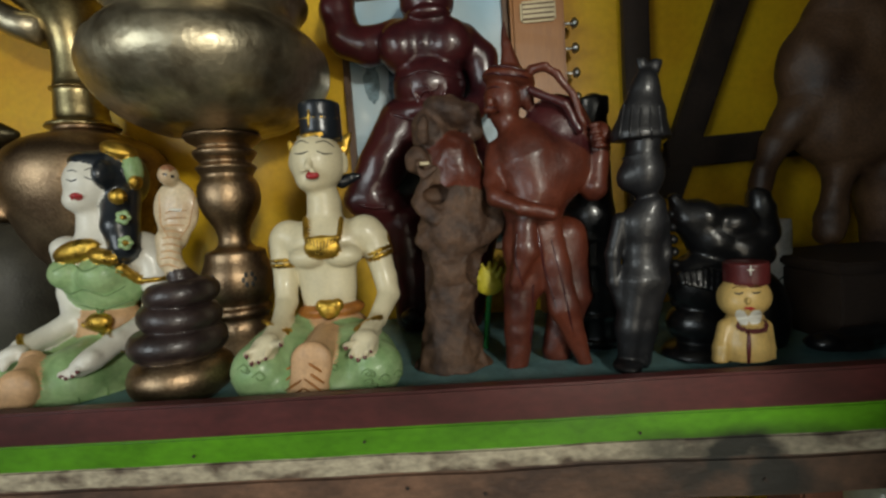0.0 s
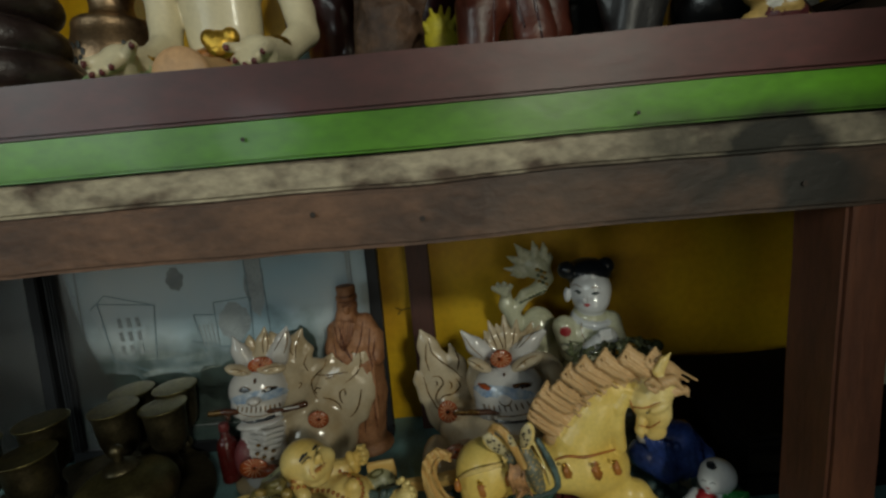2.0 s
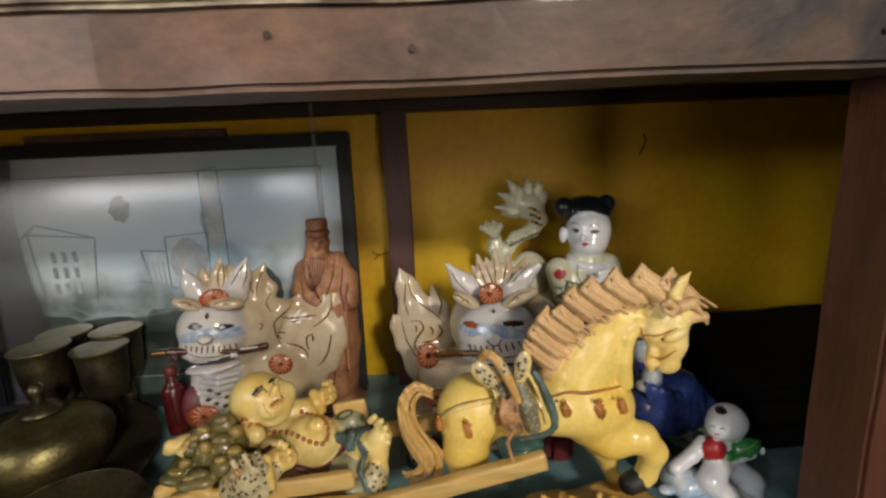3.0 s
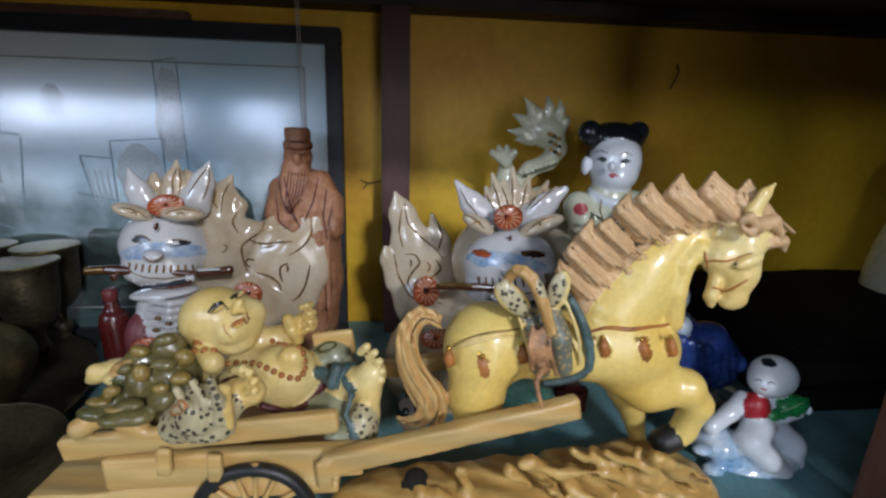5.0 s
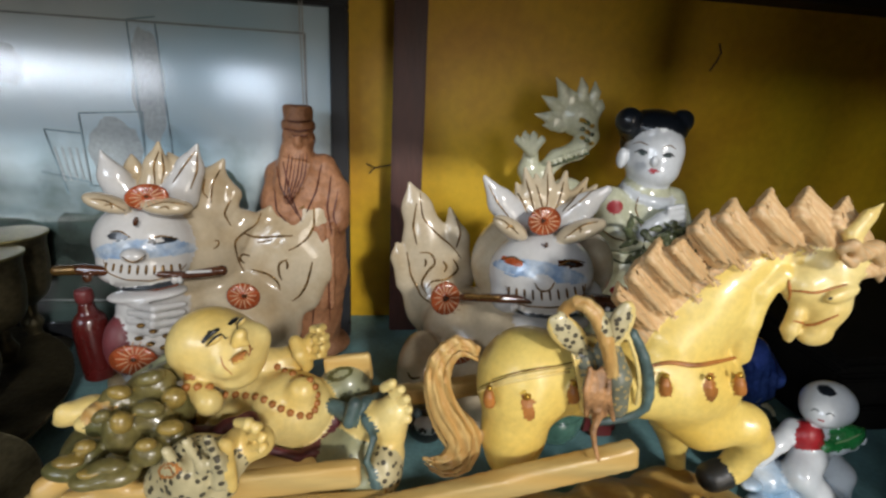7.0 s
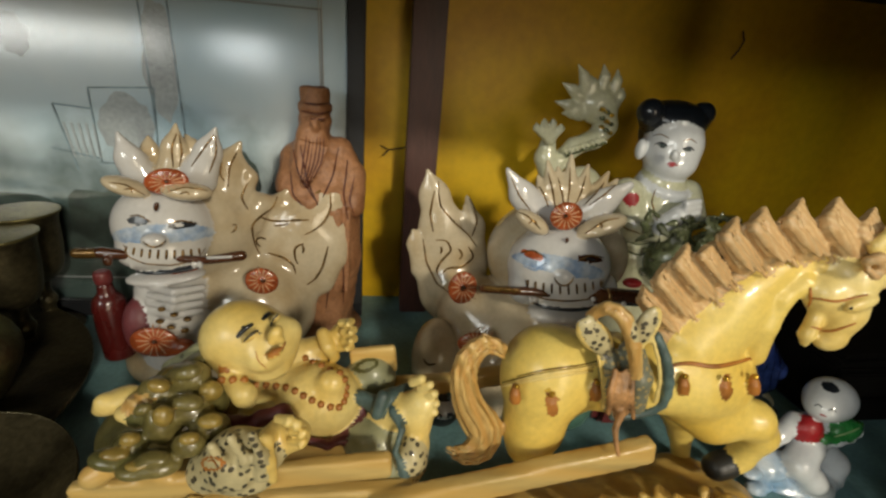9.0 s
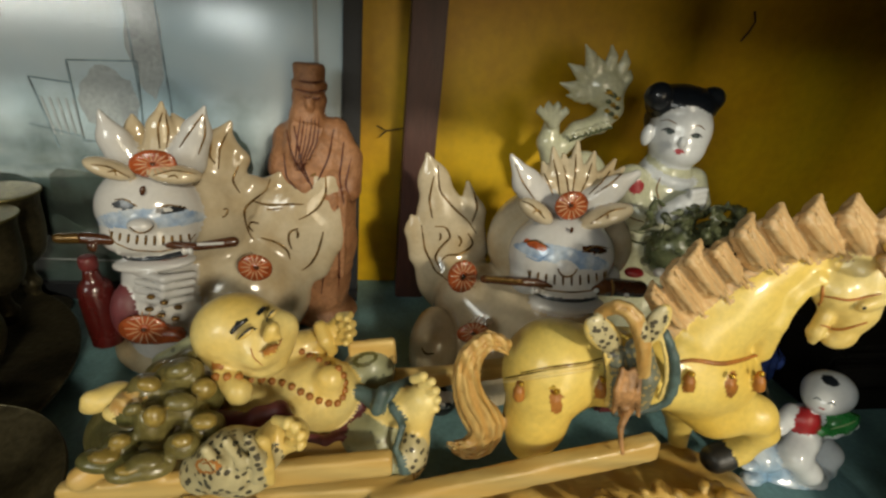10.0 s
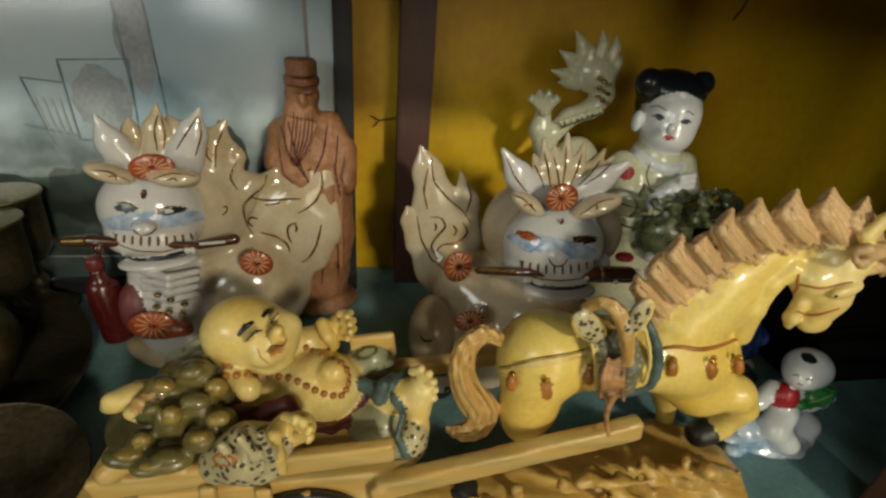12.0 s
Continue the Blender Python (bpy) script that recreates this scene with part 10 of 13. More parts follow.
    s.chain("green_carving", 0.002, 1.0, (0.2624, 0.7496, 0.899, 0.0026), (0.2485, 0.725, 0.8991, 0.001))
    s.chain("green_carving", 0.002, 1.0, (0.2183, 0.7444, 0.9304, 0.0033), (0.1949, 0.725, 0.9444, 0.0013))
    s.chain("green_carving", 0.002, 1.0, (0.218, 0.7503, 0.9432, 0.0059), (0.1987, 0.725, 0.9472, 0.0022))
    s.chain("green_carving", 0.002, 1.0, (0.2648, 0.74, 0.9223, 0.0039), (0.2434, 0.725, 0.9344, 0.0015))
    s.chain("green_carving", 0.002, 1.0, (0.2706, 0.7493, 0.9407, 0.0042), (0.2352, 0.725, 0.9584, 0.0016))
    s.chain("green_carving", 0.002, 1.0, (0.3006, 0.7465, 0.9526, 0.0034), (0.2803, 0.725, 0.9666, 0.0013))
    s.chain("green_carving", 0.002, 1.0, (0.2112, 0.745, 0.9348, 0.0036), (0.2101, 0.725, 0.9368, 0.0014))
    s.chain("green_carving", 0.002, 1.0, (0.3056, 0.7284, 0.9576, 0.0036), (0.3047, 0.725, 0.9592, 0.0014))
    s.chain("green_carving", 0.002, 1.0, (0.2468, 0.7273, 0.9061, 0.004), (0.2391, 0.725, 0.908, 0.0016))
    s.chain("green_carving", 0.002, 1.0, (0.2724, 0.7266, 0.9257, 0.0041), (0.2669, 0.725, 0.9305, 0.0016))
    s.chain("green_carving", 0.002, 1.0, (0.2293, 0.7423, 0.9185, 0.0032), (0.2169, 0.725, 0.9347, 0.0012))
    s.chain("green_carving", 0.002, 1.0, (0.2793, 0.7392, 0.9359, 0.0042), (0.2767, 0.725, 0.9328, 0.0016))
    s.chain("green_carving", 0.002, 1.0, (0.2821, 0.7311, 0.9479, 0.0044), (0.2656, 0.725, 0.9485, 0.0017))
    s.chain("green_carving", 0.002, 1.0, (0.2799, 0.746, 0.8951, 0.0039), (0.2579, 0.725, 0.9155, 0.0015))
    s.chain("green_carving", 0.002, 1.0, (0.2748, 0.7231, 0.9462, 0.0043), (0.2688, 0.725, 0.9352, 0.0017))
    s.chain("green_carving", 0.002, 1.0, (0.1916, 0.7239, 0.951, 0.0029), (0.2035, 0.725, 0.9398, 0.0012))
    s.chain("green_carving", 0.002, 1.0, (0.2812, 0.7362, 0.9334, 0.0058), (0.2641, 0.725, 0.9332, 0.0023))
    s.chain("green_carving", 0.002, 1.0, (0.2385, 0.7326, 0.9416, 0.0036), (0.226, 0.725, 0.9418, 0.0014))
    s.chain("green_carving", 0.002, 1.0, (0.3202, 0.7415, 0.9201, 0.0026), (0.2916, 0.725, 0.9275, 0.001))
    s.chain("green_carving", 0.002, 1.0, (0.3253, 0.7436, 0.9116, 0.0062), (0.2971, 0.725, 0.9286, 0.0023))
    s.chain("green_carving", 0.002, 1.0, (0.2591, 0.7309, 0.9155, 0.0034), (0.2586, 0.725, 0.9222, 0.0013))
    s.chain("green_carving", 0.002, 1.0, (0.2662, 0.7218, 0.9293, 0.0058), (0.2642, 0.725, 0.9209, 0.0023))
    s.chain("green_carving", 0.002, 1.0, (0.2677, 0.7273, 0.9563, 0.0029), (0.2705, 0.725, 0.948, 0.0011))
    s.chain("green_carving", 0.002, 1.0, (0.2205, 0.7337, 0.9448, 0.0049), (0.2261, 0.725, 0.9371, 0.0019))
    s.chain("green_carving", 0.002, 1.0, (0.2505, 0.733, 0.9555, 0.0053), (0.2442, 0.725, 0.9554, 0.0021))
    s.chain("green_carving", 0.002, 1.0, (0.3412, 0.7499, 0.9179, 0.0063), (0.3037, 0.725, 0.9319, 0.0023))
    s.chain("green_carving", 0.002, 1.0, (0.329, 0.749, 0.9441, 0.0046), (0.3079, 0.725, 0.9492, 0.0017))
    s.chain("green_carving", 0.002, 1.0, (0.327, 0.7466, 0.9459, 0.0028), (0.3043, 0.725, 0.9608, 0.001))
    s.chain("green_carving", 0.002, 1.0, (0.2955, 0.7299, 0.9442, 0.0029), (0.2786, 0.725, 0.9478, 0.0011))
    s.ball((0.2, 0.725, 0.8805), (0.0112, 0.0075, 0.0056), "lips_red", 0)
    s.ball((0.2169, 0.72, 0.8619), (0.0076, 0.0063, 0.0057), "porcelain_white", 0)
    s.ball((0.2227, 0.715, 0.8867), (0.0073, 0.0061, 0.0055), "porcelain_white", 0)
    return s.done("green_stone_carving", (0.2624, 0.755, 0.745), "knobbly dark green glazed dragon carving beside the girl", "figurine")


green_stone_carving()


def porcelain_boy():
    s = Sculpt(0.0016)
    s.way = np.array((0.7035, 0.5714, -0.4226))
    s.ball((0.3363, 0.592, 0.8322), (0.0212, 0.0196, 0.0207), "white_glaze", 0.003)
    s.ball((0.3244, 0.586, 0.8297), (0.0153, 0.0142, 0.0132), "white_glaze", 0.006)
    s.paint((0.3109, 0.577, 0.8576), 0.0063, 0.0044, "black_paint")
    s.line("ink_dark", 0.0006, (0.3208, 0.592, 0.8267), (0.3241, 0.592, 0.829), (0.3293, 0.592, 0.8252))
    s.line("ink_dark", 0.0006, (0.336, 0.592, 0.8225), (0.3399, 0.592, 0.8248), (0.3447, 0.592, 0.8209))
    s.paint((0.315, 0.577, 0.8283), 0.0025, 0.0012, "lips_red")
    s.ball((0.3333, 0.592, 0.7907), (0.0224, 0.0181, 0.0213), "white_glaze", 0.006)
    s.ball((0.3165, 0.584, 0.8054), (0.0134, 0.0103, 0.0129), "lips_red", 0.001, turn=-30)
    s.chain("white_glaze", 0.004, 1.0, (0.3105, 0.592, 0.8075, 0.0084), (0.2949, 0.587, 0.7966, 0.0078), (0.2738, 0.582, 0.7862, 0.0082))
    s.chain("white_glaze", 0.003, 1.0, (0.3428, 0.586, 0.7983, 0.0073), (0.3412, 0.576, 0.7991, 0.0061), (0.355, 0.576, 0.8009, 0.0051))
    s.ball((0.3512, 0.58, 0.8071), (0.0165, 0.0093, 0.0103), "leaf_green", 0.002, turn=-10)
    s.chain("leaf_green", 0.002, 1.0, (0.3291, 0.576, 0.8009, 0.0046), (0.3485, 0.576, 0.8031, 0.0051), (0.3653, 0.58, 0.8132, 0.0026))
    s.line("jade", 0.0008, (0.357, 0.592, 0.7915), (0.3677, 0.592, 0.7955), (0.3789, 0.592, 0.8014))
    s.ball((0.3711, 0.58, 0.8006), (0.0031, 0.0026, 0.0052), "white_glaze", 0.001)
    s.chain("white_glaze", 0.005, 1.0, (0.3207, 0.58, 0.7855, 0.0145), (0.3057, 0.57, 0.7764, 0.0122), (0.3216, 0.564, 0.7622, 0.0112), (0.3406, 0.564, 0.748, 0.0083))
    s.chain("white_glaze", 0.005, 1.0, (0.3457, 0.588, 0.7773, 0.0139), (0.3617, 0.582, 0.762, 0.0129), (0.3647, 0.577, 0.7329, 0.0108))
    s.ball((0.3264, 0.592, 0.7343), (0.0543, 0.0388, 0.0288), "sea_white", 0.006)
    s.ball((0.288, 0.592, 0.7638), (0.0241, 0.0268, 0.0161), "sea_white", 0.005)
    s.ball((0.3595, 0.592, 0.7179), (0.0339, 0.0339, 0.0192), "sea_white", 0.006)
    s.ball((0.3767, 0.604, 0.73), (0.0255, 0.0255, 0.0231), "sea_white", 0.006)
    s.ball((0.2805, 0.5695, 0.7517), (0.0074, 0.0072, 0.0051), "sea_white", 0.003)
    s.ball((0.2552, 0.5648, 0.7747), (0.0099, 0.0069, 0.0041), "sea_white", 0.003)
    s.ball((0.3514, 0.5697, 0.7491), (0.0105, 0.0073, 0.0049), "sea_white", 0.003)
    s.ball((0.2748, 0.5709, 0.7477), (0.0105, 0.0072, 0.0049), "sea_white", 0.003)
    s.ball((0.3111, 0.5656, 0.7688), (0.0097, 0.0071, 0.005), "sea_white", 0.003)
    s.ball((0.2676, 0.5725, 0.739), (0.0081, 0.0073, 0.0055), "sea_white", 0.003)
    s.ball((0.3262, 0.5673, 0.7383), (0.0077, 0.0073, 0.0057), "sea_white", 0.003)
    s.ball((0.3432, 0.5646, 0.7413), (0.0058, 0.0073, 0.004), "sea_white", 0.003)
    s.ball((0.3459, 0.5681, 0.7521), (0.0091, 0.0073, 0.0044), "sea_white", 0.003)
    s.ball((0.2962, 0.5729, 0.7535), (0.0088, 0.0073, 0.0051), "sea_white", 0.003)
    s.ball((0.3267, 0.5701, 0.7351), (0.0107, 0.0074, 0.0063), "sea_white", 0.003)
    s.ball((0.2757, 0.5688, 0.7424), (0.0111, 0.0072, 0.0059), "sea_white", 0.003)
    s.ball((0.3162, 0.5654, 0.764), (0.0101, 0.0071, 0.005), "sea_white", 0.003)
    s.ball((0.2695, 0.5716, 0.7402), (0.0113, 0.0072, 0.0039), "sea_white", 0.003)
    return s.done("porcelain_boy", (0.3363, 0.592, 0.745), "white porcelain boy holding a green leaf on pale blue waves", "figurine")


porcelain_boy()


def blue_robed_figurine():
    s = Sculpt(0.002)
    s.way = np.array((0.4814, 0.7504, -0.453))
    s.ball((0.3355, 0.7, 0.7905), (0.0472, 0.0381, 0.0396), "cloth_blue", 0.006)
    s.chain("cloth_blue", 0.006, 1.0, (0.3172, 0.7, 0.8161, 0.0301), (0.2986, 0.7, 0.8492, 0.0163))
    s.chain("cloth_blue", 0.006, 1.0, (0.3429, 0.69, 0.8122, 0.0312), (0.3731, 0.68, 0.7963, 0.0133))
    s.chain("cloth_blue", 0.005, 1.0, (0.2847, 0.68, 0.8042, 0.0219), (0.3112, 0.67, 0.785, 0.0188), (0.356, 0.675, 0.7838, 0.0147))
    s.ball((0.2963, 0.7, 0.873), (0.0177, 0.0162, 0.0206), "sea_white", 0.003)
    s.ball((0.2961, 0.68, 0.8432), (0.0129, 0.0115, 0.0144), "sea_white", 0.002, turn=30)
    s.ball((0.2781, 0.67, 0.8374), (0.0085, 0.0085, 0.0071), "porcelain_white", 0.002)
    s.ball((0.2866, 0.7, 0.8967), (0.0146, 0.0146, 0.0087), "cloth_blue", 0.002)
    s.chain("cloth_blue", 0.003, 1.0, (0.2811, 0.665, 0.8399, 0.0049), (0.2911, 0.664, 0.8053, 0.0043))
    s.chain("cloth_blue", 0.003, 1.0, (0.2916, 0.665, 0.8357, 0.0049), (0.3009, 0.664, 0.8026, 0.0043))
    s.chain("cloth_blue", 0.003, 1.0, (0.3022, 0.665, 0.8314, 0.0049), (0.3108, 0.664, 0.7998, 0.0043))
    s.chain("cloth_blue", 0.003, 1.0, (0.3129, 0.665, 0.8271, 0.0049), (0.3207, 0.664, 0.7969, 0.0043))
    s.chain("cloth_blue", 0.003, 1.0, (0.3236, 0.665, 0.8228, 0.005), (0.3306, 0.664, 0.7941, 0.0043))
    s.chain("cloth_blue", 0.003, 1.0, (0.3344, 0.665, 0.8185, 0.005), (0.3406, 0.664, 0.7913, 0.0043))
    s.chain("cloth_blue", 0.003, 1.0, (0.3453, 0.665, 0.8141, 0.005), (0.3507, 0.664, 0.7884, 0.0043))
    s.chain("cloth_blue", 0.003, 1.0, (0.3562, 0.665, 0.8097, 0.005), (0.3607, 0.664, 0.7856, 0.0043))
    s.ball((0.3586, 0.7, 0.725), (0.0563, 0.0469, 0.0344), "celadon", 0.006)
    s.ball((0.3282, 0.7, 0.7046), (0.0549, 0.0471, 0.0392), "cloth_teal", 0.006)
    s.ball((0.3807, 0.7, 0.6746), (0.0478, 0.0478, 0.0399), "celadon", 0.006)
    s.ball((0.2822, 0.655, 0.7722), (0.0085, 0.0085, 0.0063), "cloth_teal", 0.003)
    s.ball((0.2942, 0.655, 0.7605), (0.0085, 0.0085, 0.0064), "cloth_teal", 0.003)
    s.ball((0.3065, 0.655, 0.7486), (0.0086, 0.0086, 0.0064), "cloth_teal", 0.003)
    s.ball((0.3153, 0.655, 0.7705), (0.0085, 0.0085, 0.0064), "cloth_teal", 0.003)
    s.ball((0.3276, 0.655, 0.7588), (0.0086, 0.0086, 0.0064), "cloth_teal", 0.003)
    s.ball((0.3401, 0.655, 0.7468), (0.0086, 0.0086, 0.0065), "cloth_teal", 0.003)
    s.ball((0.3487, 0.655, 0.7689), (0.0085, 0.0085, 0.0064), "cloth_teal", 0.003)
    s.ball((0.3613, 0.655, 0.757), (0.0086, 0.0086, 0.0064), "cloth_teal", 0.003)
    return s.done("blue_robed_figurine", (0.3355, 0.7, 0.745), "glazed figurine in a deep blue robe on a green rock", "figurine")


blue_robed_figurine()


def wooden_sage_figure():
    s = Sculpt(0.002)
    s.way = np.array((-0.216, 0.974, -0.0678))
    s.drum((-0.1562, 0.845, 1.0421), 0.0159, 0.012, "sage_wood", 0.001, 0.003)
    s.drum((-0.1562, 0.845, 1.0319), 0.0187, 0.0047, "sage_wood", 0.001, 0.002)
    s.ball((-0.1571, 0.845, 1.0163), (0.0182, 0.0175, 0.0202), "sage_wood", 0.003)
    s.chain("sage_wood", 0.004, 0.7, (-0.1592, 0.833, 1.0027, 0.0173), (-0.164, 0.823, 0.9722, 0.0146), (-0.1673, 0.819, 0.946, 0.0067))
    s.ball((-0.1568, 0.845, 0.9553), (0.0391, 0.0293, 0.0489), "sage_wood", 0.008)
    s.chain("sage_wood", 0.005, 1.0, (-0.1834, 0.845, 0.9752, 0.0137), (-0.1866, 0.835, 0.9424, 0.0151), (-0.1597, 0.815, 0.93, 0.0107))
    s.chain("sage_wood", 0.005, 1.0, (-0.1311, 0.845, 0.9838, 0.0166), (-0.1165, 0.84, 0.9573, 0.0168), (-0.1149, 0.83, 0.9239, 0.0154))
    s.chain("sage_wood", 0.008, 1.0, (-0.1415, 0.845, 0.9486, 0.0352), (-0.1428, 0.845, 0.8513, 0.0371), (-0.15, 0.845, 0.7775, 0.0354))
    s.chain("sage_wood", 0.008, 1.0, (-0.1169, 0.845, 0.9276, 0.01), (-0.1247, 0.845, 0.8514, 0.0074))
    s.ball((-0.1515, 0.845, 0.7472), (0.0485, 0.0391, 0.0235), "sage_wood", 0.006)
    s.chain("sage_wood", 0.002, 1.0, (-0.169, 0.815, 0.9989, 0.0026), (-0.1714, 0.809, 0.9618, 0.0019))
    s.chain("sage_wood", 0.002, 1.0, (-0.1635, 0.815, 0.9978, 0.0026), (-0.1674, 0.809, 0.9566, 0.002))
    s.chain("sage_wood", 0.002, 1.0, (-0.158, 0.815, 0.9968, 0.0026), (-0.1633, 0.809, 0.9515, 0.002))
    s.chain("sage_wood", 0.002, 1.0, (-0.1525, 0.815, 0.9957, 0.0026), (-0.1586, 0.809, 0.9569, 0.002))
    s.chain("sage_wood", 0.002, 1.0, (-0.1469, 0.815, 0.9946, 0.0026), (-0.1538, 0.809, 0.9623, 0.002))
    s.chain("sage_wood", 0.002, 1.0, (-0.1413, 0.815, 0.9935, 0.0026), (-0.1491, 0.809, 0.9676, 0.002))
    s.chain("sage_wood", 0.005, 1.0, (-0.1594, 0.811, 0.9207, 0.0034), (-0.1671, 0.811, 0.8183, 0.0035))
    s.chain("sage_wood", 0.005, 1.0, (-0.149, 0.811, 0.9209, 0.0034), (-0.1555, 0.811, 0.8182, 0.0036))
    s.chain("sage_wood", 0.005, 1.0, (-0.1386, 0.811, 0.9211, 0.0034), (-0.1438, 0.811, 0.8182, 0.0036))
    s.chain("sage_wood", 0.005, 1.0, (-0.1281, 0.811, 0.9213, 0.0034), (-0.132, 0.811, 0.8181, 0.0036))
    s.chain("sage_wood", 0.005, 1.0, (-0.1176, 0.811, 0.9215, 0.0034), (-0.1202, 0.811, 0.818, 0.0036))
    s.ball((-0.1576, 0.823, 1.0226), (0.0058, 0.0039, 0.0026), "sage_wood", 0.001)
    s.ball((-0.147, 0.823, 1.023), (0.0058, 0.0039, 0.0026), "sage_wood", 0.001)
    s.line("mahogany", 0.0009, (-0.1685, 0.845, 1.0013), (-0.1735, 0.845, 0.9755), (-0.1777, 0.845, 0.9441))
    s.line("mahogany", 0.0009, (-0.1646, 0.845, 1.0015), (-0.1695, 0.845, 0.9757), (-0.1761, 0.845, 0.9442))
    s.line("mahogany", 0.0009, (-0.1607, 0.845, 1.0016), (-0.1656, 0.845, 0.9758), (-0.1744, 0.845, 0.9442))
    s.line("mahogany", 0.0009, (-0.1567, 0.845, 1.0018), (-0.1616, 0.845, 0.9759), (-0.1728, 0.845, 0.9443))
    s.line("mahogany", 0.0009, (-0.1528, 0.845, 1.0019), (-0.1576, 0.845, 0.9761), (-0.1712, 0.845, 0.9443))
    s.line("mahogany", 0.0009, (-0.1488, 0.845, 1.0021), (-0.1536, 0.845, 0.9762), (-0.1696, 0.845, 0.9443))
    s.line("mahogany", 0.0012, (-0.1827, 0.845, 0.9854), (-0.1791, 0.845, 0.9616), (-0.1629, 0.845, 0.9324))
    s.ball((-0.1537, 0.823, 1.0152), (0.0032, 0.0039, 0.0058), "sage_wood", 0.002)
    s.line("mahogany", 0.0012, (-0.1757, 0.845, 0.9924), (-0.1702, 0.845, 0.9549), (-0.1568, 0.845, 0.9195))
    s.ball((-0.1537, 0.823, 1.0152), (0.0032, 0.0039, 0.0058), "sage_wood", 0.002)
    s.line("mahogany", 0.0012, (-0.1328, 0.845, 0.9905), (-0.1408, 0.845, 0.9627), (-0.1585, 0.845, 0.9252))
    s.ball((-0.1537, 0.823, 1.0152), (0.0032, 0.0039, 0.0058), "sage_wood", 0.002)
    s.line("mahogany", 0.0013, (-0.1233, 0.845, 0.9772), (-0.1302, 0.845, 0.9418), (-0.1259, 0.845, 0.9112))
    s.ball((-0.1537, 0.823, 1.0152), (0.0032, 0.0039, 0.0058), "sage_wood", 0.002)
    s.line("mahogany", 0.0013, (-0.1156, 0.845, 0.9635), (-0.1237, 0.845, 0.9311), (-0.1155, 0.845, 0.9092))
    s.ball((-0.1537, 0.823, 1.0152), (0.0032, 0.0039, 0.0058), "sage_wood", 0.002)
    s.line("mahogany", 0.0012, (-0.1871, 0.845, 0.9614), (-0.1863, 0.845, 0.9368), (-0.1687, 0.845, 0.9163))
    s.ball((-0.1537, 0.823, 1.0152), (0.0032, 0.0039, 0.0058), "sage_wood", 0.002)
    s.line("mahogany", 0.0013, (-0.1609, 0.845, 0.9083), (-0.1678, 0.845, 0.8511), (-0.1749, 0.845, 0.7945))
    s.ball((-0.1537, 0.823, 1.0152), (0.0032, 0.0039, 0.0058), "sage_wood", 0.002)
    s.line("mahogany", 0.0013, (-0.1469, 0.845, 0.9108), (-0.1463, 0.845, 0.8512), (-0.1531, 0.845, 0.7902))
    s.ball((-0.1537, 0.823, 1.0152), (0.0032, 0.0039, 0.0058), "sage_wood", 0.002)
    s.line("mahogany", 0.0013, (-0.133, 0.845, 0.9088), (-0.1312, 0.845, 0.8513), (-0.1306, 0.845, 0.7942))
    s.ball((-0.1537, 0.823, 1.0152), (0.0032, 0.0039, 0.0058), "sage_wood", 0.002)
    s.line("mahogany", 0.0012, (-0.164, 0.845, 1.0212), (-0.1609, 0.845, 1.0187), (-0.1569, 0.845, 1.0208))
    s.ball((-0.1537, 0.823, 1.0152), (0.0032, 0.0039, 0.0058), "sage_wood", 0.002)
    s.line("mahogany", 0.0012, (-0.1556, 0.845, 1.0209), (-0.1518, 0.845, 1.0191), (-0.1477, 0.845, 1.0219))
    s.ball((-0.1537, 0.823, 1.0152), (0.0032, 0.0039, 0.0058), "sage_wood", 0.002)
    s.line("mahogany", 0.0012, (-0.1726, 0.845, 1.0362), (-0.1561, 0.845, 1.0344), (-0.1391, 0.845, 1.0378))
    s.ball((-0.1537, 0.823, 1.0152), (0.0032, 0.0039, 0.0058), "sage_wood", 0.002)
    s.line("mahogany", 0.0012, (-0.1719, 0.845, 1.0273), (-0.1566, 0.845, 1.0254), (-0.1408, 0.845, 1.0287))
    s.ball((-0.1537, 0.823, 1.0152), (0.0032, 0.0039, 0.0058), "sage_wood", 0.002)
    s.rough = (0.0012, 90.0)
    return s.done("wooden_sage_figure", (-0.1571, 0.845, 0.745), "reddish brown carved wooden sage with tall hat and long beard", "figurine")


wooden_sage_figure()


